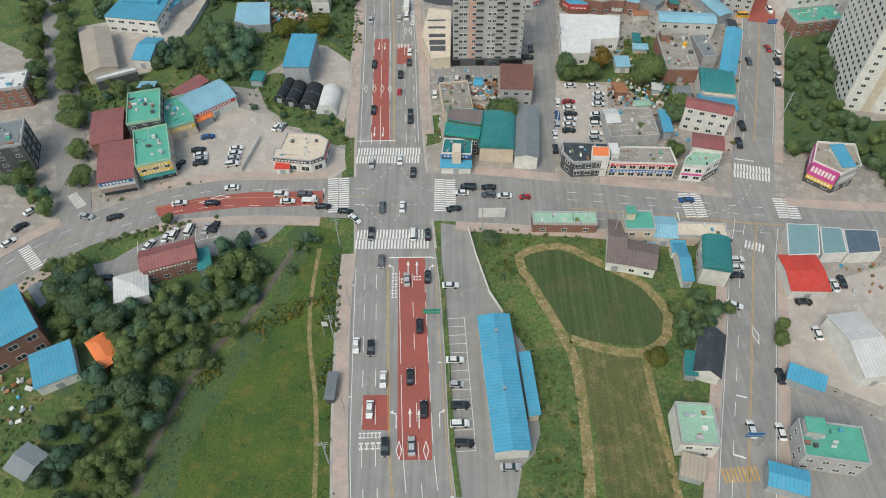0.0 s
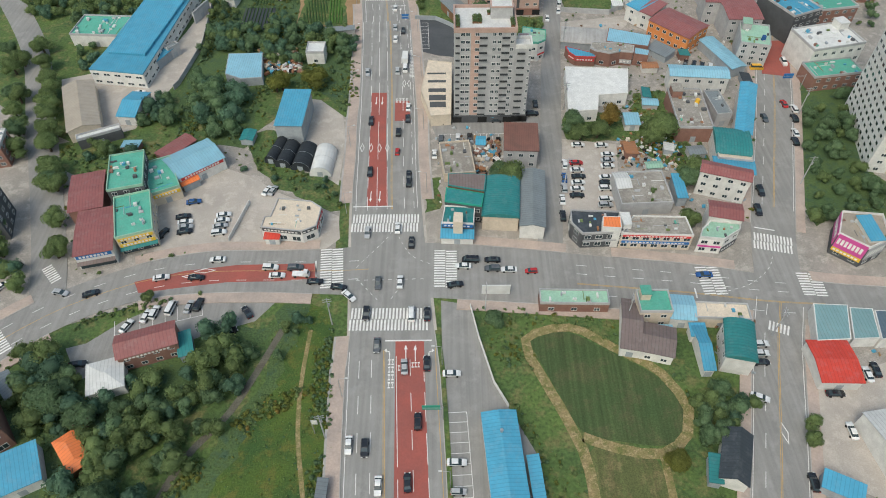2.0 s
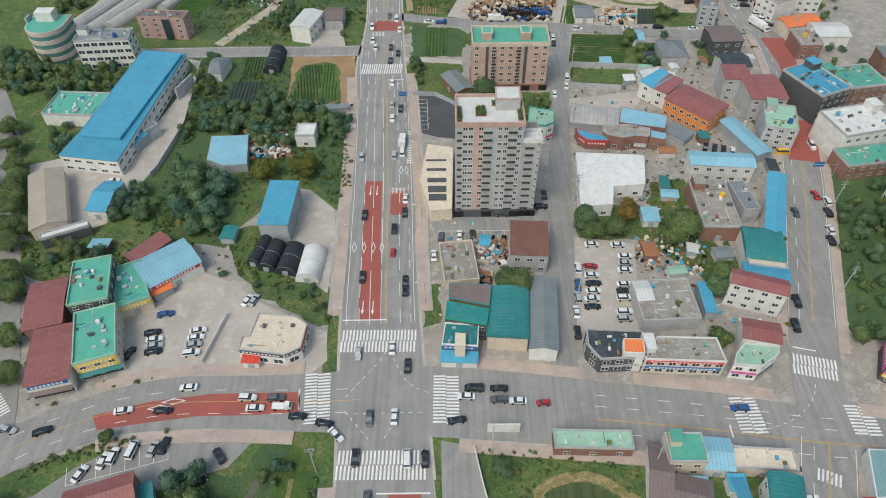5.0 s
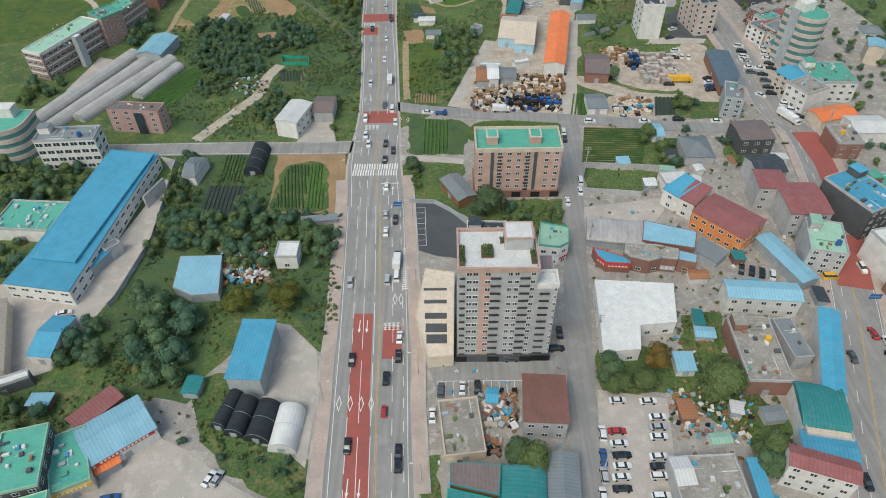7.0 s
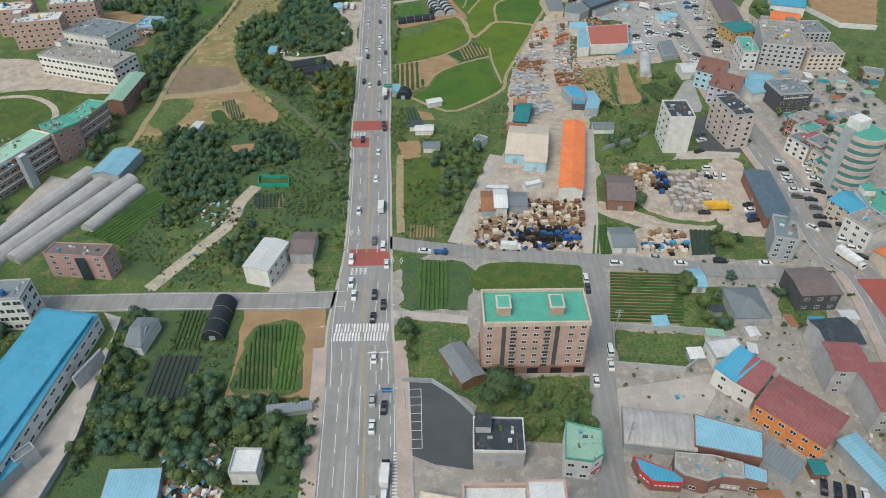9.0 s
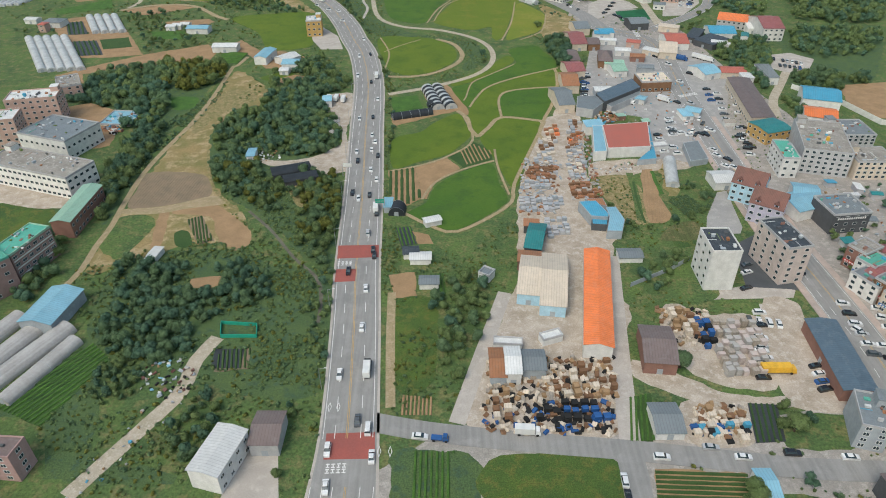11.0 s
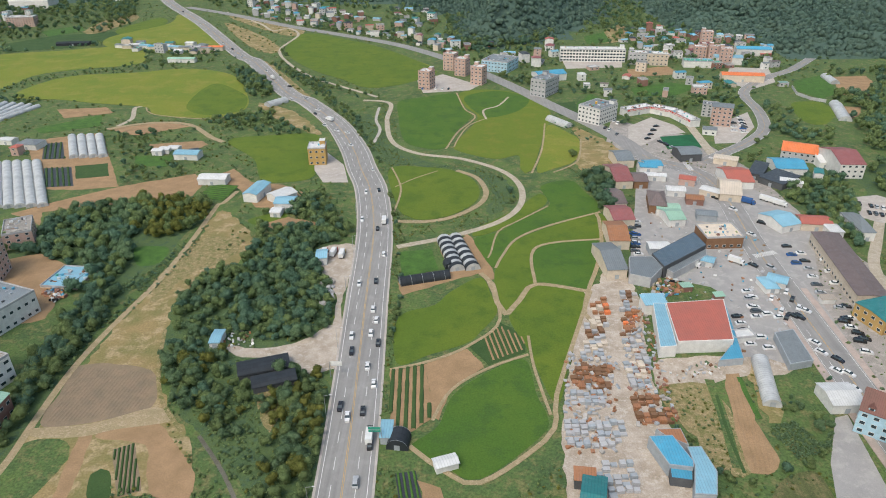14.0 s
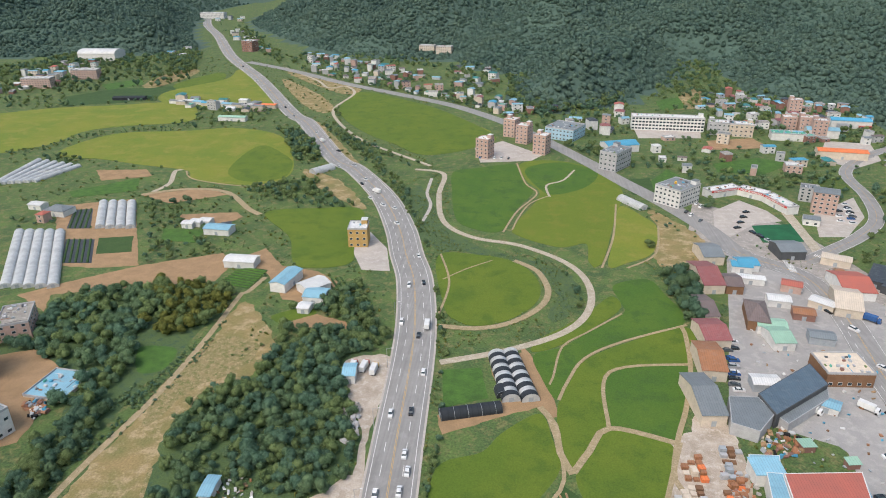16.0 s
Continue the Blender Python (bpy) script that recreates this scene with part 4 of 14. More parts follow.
def make_car(kind, colour, lights=True, wheels=True):
    L, W, H, hood, cab = {"sedan": (4.7, 1.83, 1.45, 0.92, (-1.75, -1.2, 0.35, 1.15)), "suv": (4.7, 1.9, 1.72, 1.05, (-2.2, -1.95, 0.35, 1.05)), "van": (5.1, 1.95, 1.98, 1.15, (-2.45, -2.35, 1.25, 1.95)), "small": (3.6, 1.6, 1.5, 0.95, (-1.6, -1.45, 0.3, 1.0))}[kind]
    e = base("car", 0, 0, 0, {"white": "white", "black": "black", "grey": "dark grey", "silver": "silver", "red": "red", "blue": "blue", "yellow": "yellow"}[colour] + {"sedan": " sedan car standing on the asphalt", "suv": " sport utility car with tall cabin", "van": " passenger van with long roof", "small": " small hatchback car on the ground"}[kind], "car", "cars")
    a, b = L / 2, W / 2
    mb = Mb()
    sill = 0.35 if wheels else 0.05
    prof = [(-a, sill), (-a, 0.7), (-a + 0.1, hood), (cab[0], hood + 0.04), (cab[3], hood), (a - 0.35, hood - 0.14), (a, 0.62), (a, sill)]
    inset = [0.12, 0.05, 0.1, 0.06, 0.06, 0.12, 0.18, 0.2]
    V = [(x, -b + q, z) for (x, z), q in zip(prof, inset)] + [(x, b - q, z) for (x, z), q in zip(prof, inset)]
    n = len(prof)
    mb.add(V, [(i, (i + 1) % n, n + (i + 1) % n, n + i) for i in range(n)][::1] + [tuple(range(n - 1, -1, -1)), tuple(range(n, 2 * n))])
    mb.ob("body", "car_" + colour, e)
    g = Mb()
    z0, z1 = hood, H - 0.06
    lo = [(cab[0], -b + 0.1), (cab[3], -b + 0.1), (cab[3], b - 0.1), (cab[0], b - 0.1)]
    hi = [(cab[1], -b + 0.28), (cab[2], -b + 0.28), (cab[2], b - 0.28), (cab[1], b - 0.28)]
    g.add([(*p, z0) for p in lo] + [(*p, z1) for p in hi], [(0, 1, 5, 4), (1, 2, 6, 5), (2, 3, 7, 6), (3, 0, 4, 7), (4, 5, 6, 7)])
    g.ob("window_glass", "glass", e)
    Mb().add([(x, y, z) for z, s in ((z1, 1.0), (H, 0.86)) for x, y in [((p[0] - (cab[1] + cab[2]) / 2) * s + (cab[1] + cab[2]) / 2, p[1] * s) for p in hi]], [(4, 5, 6, 7), (0, 1, 5, 4), (1, 2, 6, 5), (2, 3, 7, 6), (3, 0, 4, 7)]).ob("roof", "car_" + colour, e)
    wm = None
    for sx in (-1, 1) if wheels else ():
        for sy in (-1, 1):
            m = pose(sx * L * 0.29, sy * (b - 0.1), 0.33, 90, 0, 0)
            if wm is None:
                wm = Mb().cyl(0, 0, -0.11, 0.11, 0.33, 0.33, 12).ob("wheel", "tyre", e, at=m).data
            else:
                place("wheel", wm, e, at=m)
    for sy in (-1, 1) if lights else ():
        Mb().box(a - 0.16, sy * b * 0.62 - 0.2, 0.6, a + 0.01, sy * b * 0.62 + 0.2, 0.74).ob("headlight", "lamp_clear", e)
        Mb().box(-a - 0.01, sy * b * 0.68 - 0.18, 0.66, -a + 0.1, sy * b * 0.68 + 0.18, 0.82).ob("tail_light", "lamp_red", e)
    return e


def make_truck(colour, L=7.5, H=3.0, W=2.2, load="frame_white"):
    e = base("truck", 0, 0, 0, ("yellow" if colour == "yellow" else colour) + " truck with a boxed load bed", "truck", "trucks")
    a, b = L / 2, W / 2
    cabm = Mb()
    V = [(a - 1.7, -b, 0.5), (a, -b, 0.5), (a, b, 0.5), (a - 1.7, b, 0.5), (a - 1.6, -b + 0.1, 2.2), (a - 0.45, -b + 0.1, 2.2), (a - 0.45, b - 0.1, 2.2), (a - 1.6, b - 0.1, 2.2)]
    cabm.add(V, [(0, 1, 5, 4), (1, 2, 6, 5), (2, 3, 7, 6), (3, 0, 4, 7), (4, 5, 6, 7), (3, 2, 1, 0)]).ob("cab", "car_" + colour, e)
    Mb().add([(a - 0.21, -b + 0.15, 1.35), (a - 0.21, b - 0.15, 1.35), (a - 0.42, b - 0.2, 2.1), (a - 0.42, -b + 0.2, 2.1)], [(0, 1, 2, 3)]).ob("windscreen", "glass", e)
    Mb().box(-a, -b, 0.75, a - 1.85, b, H).ob("load_bed", load, e)
    Mb().box(-a, -b * 0.5, 0.45, a - 1.0, b * 0.5, 0.75).ob("chassis", "wall_dark", e)
    for sx in (-0.34, 0.36):
        for sy in (-1, 1):
            Mb().cyl(0, 0, -0.15, 0.15, 0.45, 0.45, 12).ob("wheel", "tyre", e, at=pose(sx * L, sy * (b - 0.12), 0.45, 90, 0, 0))
    return e


def car(kind, colour, x, y, rot, on_road=True):
    lights, wheels = y < 130, y < 230
    key = (kind, colour, lights, wheels)
    m = pose(x, y, 0.19 if on_road else 0.06, 0, 0, rot)
    if key not in PROTO:
        if kind == "truck":
            PROTO[key] = make_truck(colour)
        elif kind == "bus":
            PROTO[key] = make_truck(colour, 11.0, 3.1, 2.5, "car_" + colour)
        elif kind == "pickup":
            PROTO[key] = make_truck(colour, 5.0, 1.2, 1.75, "car_" + colour)
        else:
            PROTO[key] = make_car(kind, colour, lights, wheels)
        PROTO[key].matrix_basis = m
        return PROTO[key]
    return copy_thing(PROTO[key], m)


# ---- plants ----
def np_mesh(name, V, F, materials, mi=None, smooth=False):
    me = bpy.data.meshes.new(name)
    me.vertices.add(len(V))
    me.vertices.foreach_set("co", np.asarray(V, np.float32).ravel())
    me.loops.add(F.size)
    me.loops.foreach_set("vertex_index", np.asarray(F, np.int32).ravel())
    me.polygons.add(len(F))
    me.polygons.foreach_set("loop_start", np.arange(0, F.size, F.shape[1], dtype=np.int32))
    for k in materials:
        me.materials.append(MATS[k])
    if mi is not None:
        me.polygons.foreach_set("material_index", np.asarray(mi, np.int32))
    if smooth:
        me.polygons.foreach_set("use_smooth", np.ones(len(F), bool))
    me.update(calc_edges=True)
    return me


def ico(sub):
    bm = bmesh.new()
    bmesh.ops.create_icosphere(bm, subdivisions=sub, radius=1)
    V = np.array([v.co[:] for v in bm.verts])
    F = np.array([[v.index for v in f.verts] for f in bm.faces])
    bm.free()
    return V, F


def crown(seed, lobes, leaves, size, flat=0.8, core=1):
    """Leaf clumps (triangles) over several uneven lobes, round a dark ragged core. Unit: crown radius about 1, base at 0."""
    rng = np.random.default_rng(seed)
    iv, fi = ico(core)
    V, F, n = [], [], 0
    for k in range(lobes):
        a = rng.uniform(0, 6.28)
        rr = rng.uniform(0.2, 0.62) if k else 0.0
        c = np.array([rr * math.cos(a), rr * math.sin(a), rng.uniform(0.35, 1.15) if k else 0.85])
        r = rng.uniform(0.38, 0.56) * (1.15 if k == 0 else 1)
        q = iv * (r * 0.9) * (1 + rng.uniform(-0.2, 0.16, (len(iv), 1)))
        q[:, 2] *= flat
        V.append(q + c)
        F.append(fi + n)
        n += len(iv)
        d = rng.normal(size=(leaves, 3))
        d[:, 2] = np.abs(d[:, 2]) * 0.9 - 0.25
        d /= np.linalg.norm(d, axis=1)[:, None]
        p = c + d * np.array([1, 1, flat]) * (r * rng.uniform(0.86, 1.13, (leaves, 1)))
        u = rng.normal(size=(leaves, 3)) + d * 0.3
        u -= (u * d).sum(1)[:, None] * d * 0.7
        u /= np.linalg.norm(u, axis=1)[:, None]
        w = np.cross(d, u) + rng.normal(size=(leaves, 3)) * 0.3
        s = size * rng.uniform(0.6, 1.3, (leaves, 1))
        q = np.stack([p - u * s, p + u * s * 0.9 - w * s * 0.3, p + w * s], 1).reshape(-1, 3)
        V.append(q)
        F.append(np.arange(n, n + 3 * leaves).reshape(-1, 3))
        n += 3 * leaves
    return np.concatenate(V), np.concatenate(F)


CROWNS = [crown(s, 10, 260, 0.075) for s in range(5)]
WOODS = [crown(s + 40, 6, 74, 0.1) for s in range(6)]
FAR = [crown(s + 80, 1, 18, 0.2, core=1) for s in range(8)]
GROVE = [crown(s + 160, 4, 18, 0.2, core=1) for s in range(6)]
BUSH = [crown(s + 120, 2, 9, 0.34, 0.7) for s in range(6)]
TREES = {}


def tree(x, y, r=3.5, h=7.0, leaf="leaf", kind=0, label="", name="tree"):
    """A tree: a tapered trunk with limbs, and a crown of leaf clumps."""
    e = base(name, x, y, (x * 37 + y * 11) % 360, label or {"leaf_gold": "tree with yellowing leaves beside a yard", "leaf_yellow": "yellow-green leafy tree with broad crown"}.get(leaf, "leafy green tree with a dense uneven crown"), "tree", "trees")
    key = (kind % 5, leaf)
    if key not in TREES:
        V, F = CROWNS[kind % 5]
        TREES[key] = np_mesh("crown", V, F, [leaf])
        mb = Mb()
        mb.cyl(0, 0, -0.05, 0.45, 0.07, 0.045, 8)
        for k in range(4):
            an = k * 1.6 + kind
            mb.rod((0, 0, 0.3 + 0.04 * k), (0.35 * math.cos(an), 0.35 * math.sin(an), 0.75), 0.02, 5)
        TREES[key + ("t",)] = mb.ob("trunk", "bark", e, at=Matrix.Diagonal((h, h, h, 1))).data
    else:
        place("trunk", TREES[key + ("t",)], e, at=Matrix.Diagonal((h, h, h, 1)))
    place("crown", TREES[key], e, at=Matrix.Translation((0, 0, h * 0.2)) @ Matrix.Diagonal((r, r, h * 0.55, 1)))
    return e


def scatter(name, label, category, pts, templates, sizes, materials, seed, zs=None, tall=1.0, weights=None, smooth=False):
    """Many plants joined into one object."""
    rng = np.random.default_rng(seed)
    V, F, M, n = [], [], [], 0
    for i, (x, y) in enumerate(pts):
        tv, tf = templates[rng.integers(len(templates))]
        s, a = sizes[0] + (sizes[1] - sizes[0]) * rng.random() ** 1.4, rng.uniform(0, 6.28)
        c, k = math.cos(a) * s, math.sin(a) * s
        V.append(np.stack([tv[:, 0] * c - tv[:, 1] * k + x, tv[:, 0] * k + tv[:, 1] * c + y, tv[:, 2] * s * tall + (zs[i] if zs is not None else -0.1 * s)], 1))
        F.append(tf + n)
        M.append(np.full(len(tf), rng.choice(len(materials), p=weights)))
        n += len(tv)
    if not V:
        return None
    return tagged(new(name, np_mesh(name, np.concatenate(V), np.concatenate(F), materials, np.concatenate(M), smooth)), label, category, kind="stuff")


def wood(pts, spacing=5.0, sizes=(2.2, 4.2), seed=1, leaf=("leaf", "leaf_dark", "leaf_teal", "leaf"), weights=None, label="dense clump of mixed green trees", far=False):
    p, rng = points_in(pts, spacing, seed)
    p = free(p)
    return scatter("woodland", label, "woodland", p, GROVE if far else WOODS, sizes, list(leaf), seed, tall=1.25, weights=weights, smooth=far)


def scrub(pts, spacing=2.5, sizes=(0.4, 1.2), seed=1, leaf=("leaf", "leaf_dark", "leaf_yellow"), weights=(0.55, 0.2, 0.25), label="rough green weeds and low shrubs"):
    p, rng = points_in(pts, spacing, seed, 0.5)
    p = free(p)
    keep = np.array([noise.noise((x * 0.06, y * 0.06, seed)) > -0.12 for x, y in p], bool)
    return scatter("scrub", label, "scrub", p[keep], BUSH, sizes, list(leaf), seed, tall=0.8, weights=weights)


def rows(pts, angle, pitch, width, height, material, label, seed=0, gap=0.0):
    """Planted ridges inside an outline."""
    c = np.mean(np.array(pts), 0)
    a = radians(angle)
    ux, vx = np.array([math.cos(a), math.sin(a)]), np.array([-math.sin(a), math.cos(a)])
    q = (np.array(pts) - c) @ np.stack([ux, vx], 1)
    mb = Mb()
    rng = random.Random(seed)
    v = q[:, 1].min() + pitch / 2
    while v < q[:, 1].max():
        cuts = []
        for i in range(len(q)):
            (x0, y0), (x1, y1) = q[i - 1], q[i]
            if (y0 > v) != (y1 > v):
                cuts.append(x0 + (v - y0) / (y1 - y0) * (x1 - x0))
        cuts.sort()
        for s, e in zip(cuts[::2], cuts[1::2]):
            n = max(1, int((e - s) / 3))
            V = []
            for k in range(n + 1):
                u = s + (e - s) * k / n
                hh, ww = height * rng.uniform(0.7, 1.2), width * rng.uniform(0.8, 1.15) / 2
                for dv, z in ((-ww, 0.02), (-ww * 0.5, hh), (ww * 0.5, hh), (ww, 0.02)):
                    p = c + ux * u + vx * (v + dv)
                    V.append((p[0], p[1], z + 0.06))
            mb.add(V, [(4 * k + j, 4 * k + j + 4, 4 * k + j + 5, 4 * k + j + 1) for k in range(n) for j in range(3)])
        v += pitch
    return tagged(mb.ob("crop_rows", material), label, "crop rows", kind="stuff")


def street_lamp(x, y, rot, h=9.0, reach=2.2, name="street_lamp"):
    if "lamp" not in PROTO:
        e = base(name, x, y, rot, "grey steel street lamp with a curved arm", "street lamp", "street lamps")
        Mb().cyl(0, 0, 0, h, 0.1, 0.07, 8).ob("pole", "metal", e)
        Mb().rod((0, 0, h - 0.1), (reach, 0, h + 0.4), 0.05).ob("arm", "metal", e)
        Mb().box(reach - 0.4, -0.15, h + 0.33, reach + 0.4, 0.15, h + 0.47).ob("lamp_head", "frame_white", e)
        PROTO["lamp"] = e
        return e
    return copy_thing(PROTO["lamp"], pose(x, y, 0, 0, 0, rot))


def utility_pole(x, y, rot):
    if "pole" not in PROTO:
        e = base("utility_pole", x, y, rot, "grey concrete utility pole with cross arms", "utility pole", "utility poles")
        Mb().cyl(0, 0, 0, 12, 0.19, 0.12, 8).ob("pole", "wall_grey", e)
        for z in (11.3, 10.4):
            Mb().box(-1.2, -0.06, z, 1.2, 0.06, z + 0.12).ob("cross_arm", "metal", e)
        Mb().cyl(0.35, 0, 8.6, 9.5, 0.25, 0.25, 8).ob("transformer", "metal", e)
        PROTO["pole"] = e
        return e
    return copy_thing(PROTO["pole"], pose(x, y, 0, 0, 0, rot))


def gantry(x, y, rot, arm=7.0, sign="sign_green", w=3.4, hh=2.0, h=6.0):
    """A road sign on a cantilever arm."""
    e = base("road_sign", x, y, rot, {"sign_green": "green", "sign_blue": "blue"}.get(sign, "grey") + " direction sign on a steel arm over the road", "road sign", "road signs")
    Mb().cyl(0, 0, 0, h + 0.8, 0.16, 0.13, 8).ob("pole", "metal", e)
    Mb().rod((0, 0, h), (arm, 0, h), 0.09).ob("arm", "metal", e)
    p = Mb().box(arm - w, -0.2, h - hh / 2, arm, -0.12, h + hh / 2).ob("sign_panel", sign, e)
    mb = Mb()
    for k in range(3):
        mb.box(arm - w + 0.4, -0.23, h + hh * (0.22 - 0.26 * k), arm - 0.4 - 0.5 * k, -0.2, h + hh * (0.22 - 0.26 * k) + 0.2)
    mb.ob("lettering", "paint_white", p)
    return e


def stack(x, y, rot, w, d, h, material, label, name="pallet_stack", category="pallet stack"):
    """Boards or crates piled in courses with gaps between them."""
    key = ("stack", round(w, 1), round(d, 1), round(h, 1), material)
    if key not in PROTO:
        n = max(2, int(h / 0.45))
        rings = [(1.0, 0.0)]
        for k in range(n):
            rings += [(1.0 - 0.04 * (k % 2), (k + 0.8) * h / n), (0.86, (k + 0.8) * h / n), (0.86, (k + 1) * h / n)] + ([(1.0 - 0.04 * ((k + 1) % 2), (k + 1) * h / n)] if k < n - 1 else [])
        rings = rings[:-2]
        V = [(sx * w / 2 * q, sy * d / 2 * q, z) for q, z in rings for sx, sy in ((-1, -1), (1, -1), (1, 1), (-1, 1))]
        m = len(rings)
        e = Mb().add(V, [(4 * r + c, 4 * r + (c + 1) % 4, 4 * r + 4 + (c + 1) % 4, 4 * r + 4 + c) for r in range(m - 1) for c in range(4)] + [tuple(range(4 * m - 4, 4 * m))]).ob(name, material)
        e.matrix_basis = pose(x, y, 0, 0, 0, rot)
        PROTO[key] = tagged(e, label, category, label.split(" on ")[0])
        return e
    return copy_thing(PROTO[key], pose(x, y, 0, 0, 0, rot))


def yard(pts, spacing, kinds, seed, h=(0.8, 2.4)):
    p, rng = points_in(pts, spacing, seed, 0.08)
    for x, y in p:
        if rng.random() < 0.12:
            continue
        material, label, name, category = kinds[rng.integers(len(kinds))]
        stack(x, y, 4.0 + rng.uniform(-5, 5), float(rng.choice((1.9, 2.2, 2.35))), float(rng.choice((1.5, 2.0))), float(rng.choice((h[0], (h[0] + h[1]) / 2, h[1]))), material, label, name, category)


def clear_of_all(x, y, r):
    """Whether a footprint of radius r meets no road, yard or building."""
    q = np.array([(x + r * i, y + r * j) for i in (-1, 0, 1) for j in (-1, 0, 1)], float)
    for poly, (x0, y0, x1, y1) in SOLID:
        if x0 < x + r and x1 > x - r and y0 < y + r and y1 > y - r and inside(poly, q[:, 0], q[:, 1]).any():
            return False
    return True


def keep_off(poly):
    """Notes a road or a building that nothing else may stand on."""
    CLEAR.append(poly)
    xs, ys = [p[0] for p in poly], [p[1] for p in poly]
    SOLID.append((poly, (min(xs), min(ys), max(xs), max(ys))))


def village(pts, spacing, seed, sizes=(7, 13), tall=0.15, far=False):
    """Small houses scattered over a village area."""
    p, rng = points_in(pts, spacing, seed, 0.35)
    roofs = ("sheet_blue", "sheet_skyblue", "sheet_maroon", "sheet_grey", "flat_green", "flat_concrete", "sheet_teal", "flat_white", "sheet_white", "sheet_dark", "sheet_brown", "flat_concrete", "flat_grey", "sheet_coral", "sheet_skyblue")
    walls = ("wall_white", "wall_cream", "wall_brick", "wall_grey", "wall_pink", "wall_white", "wall_white")
    for x, y in p:
        if rng.random() < 0.15 or not clear_of_all(x, y, sizes[1] * 0.55):
            continue
        rf, wl = roofs[rng.integers(len(roofs))], walls[rng.integers(len(walls))]
        fl = 3 if rng.random() < tall else int(rng.integers(1, 3))
        w, d = rng.uniform(*sizes), rng.uniform(sizes[0] * 0.7, sizes[1] * 0.75)
        st = "flat" if rf.startswith("flat") else ("hip" if rng.random() < 0.3 else "gable")
        house(rf.split("_")[1] + "-roofed " + wl.split("_")[1] + " village house among trees", float(x), float(y), float(rng.uniform(-25, 25) + rng.choice((0, 90))), float(w), float(d), fl * 2.9, wl, rf, st, floors=0 if far and fl < 3 else fl, sides="S", win=3.4, group="village houses")
    q, rng = points_in(pts, spacing * 0.55, seed + 500, 0.5)
    scatter("woodland", "garden trees between village houses", "woodland", free(q), GROVE, (1.2, 3.0), ["leaf", "leaf_dark", "leaf_teal"], seed, tall=1.1, smooth=True)


def infill(pts, spacing, seed, sizes=(2.8, 6.0)):
    """Lean-tos and small huts squeezed between the houses."""
    p, rng = points_in(pts, spacing, seed, 0.45)
    looks = (("sheet_blue", "blue"), ("sheet_skyblue", "pale blue"), ("sheet_grey", "grey"), ("sheet_rust", "rusty"), ("sheet_teal", "teal"), ("sheet_white", "white"), ("sheet_dark", "dark"), ("sheet_beige", "beige"), ("sheet_palegreen", "pale green"))
    for x, y in p:
        if not clear_of_all(x, y, 2.2) or len(free(np.array([[x, y]]))) == 0:
            continue
        rf, word = looks[rng.integers(len(looks))]
        house("small lean-to with " + word + " metal roof beside houses", float(x), float(y), float(rng.choice((0, 90, 180)) + rng.uniform(-12, 12)), float(rng.uniform(*sizes)), float(rng.uniform(2.4, 4.5)), float(rng.uniform(2.2, 2.55)), ("wall_white", "wall_brick", "wall_steel", "wall_grey")[rng.integers(4)], rf, "shed" if rng.random() < 0.6 else "gable", name="lean_to", category="lean-to", group="lean-tos")


def roof_things(seed=3):
    """Small uncounted things on the flat roofs: boxes, pipes, planters and sheets."""
    rng = np.random.default_rng(seed)
    colours = ["frame_white", "wall_steel", "wall_dark", "sheet_rust", "sheet_blue", "wall_brick", "leaf", "wall_grey", "sheet_green"]
    mb = Mb()
    for m, w, d, h in FLAT_ROOFS:
        for _ in range(int(min(26, w * d / 14))):
            x, y = rng.uniform(-0.43, 0.43) * w, rng.uniform(-0.42, 0.42) * d
            if rng.random() < 0.25:
                a, b, c = rng.uniform(1.2, 3.5), 0.08, 0.14
            else:
                a, b, c = rng.uniform(0.25, 0.9), rng.uniform(0.2, 0.6), rng.uniform(0.3, 1.0)
            if rng.random() < 0.5:
                a, b = b, a
            q = Mb().box(max(x - a, -w * 0.47), max(y - b, -d * 0.47), h + 0.1, min(x + a, w * 0.47), min(y + b, d * 0.47), h + 0.12 + c)
            mb.add([m @ Vector(v) for v in q.v], q.f, int(rng.choice(len(colours), p=(0.24, 0.16, 0.12, 0.06, 0.08, 0.08, 0.08, 0.14, 0.04))))
    return tagged(mb.ob("rooftop_clutter", colours), "scattered boxes pipes and planters on flat roofs", "rooftop clutter", kind="stuff")


# ---- the land ----
RIGHT_HILL = [(1600, 700), (800, 900), (420, 990), (317, 1010), (314, 1093), (240, 1191), (258, 1390), (228, 1400), (175, 1221), (106, 1110), (38, 1052), (-17, 1085), (-31, 1263), (-114, 1376), (-198, 1380), (-299, 1430), (-379, 1509), (-529, 1723), (-640, 1900), (-700, 2200), (0, 3200), (1800, 3200)]
LEFT_HILL = [(-2400, 1150), (-1300, 1270), (-820, 1350), (-640, 1395), (-570, 1430), (-560, 1500), (-670, 1700), (-747, 1886), (-850, 2200), (-800, 3200), (-2400, 3200)]


def depth_in(poly, x, y):
    d = np.full(np.shape(x), 1e9)
    for i in range(len(poly)):
        (x0, y0), (x1, y1) = poly[i - 1], poly[i]
        ex, ey = x1 - x0, y1 - y0
        t = np.clip(((x - x0) * ex + (y - y0) * ey) / (ex * ex + ey * ey), 0, 1)
        d = np.minimum(d, np.hypot(x - x0 - t * ex, y - y0 - t * ey))
    return np.where(inside(poly, x, y), d, 0.0)


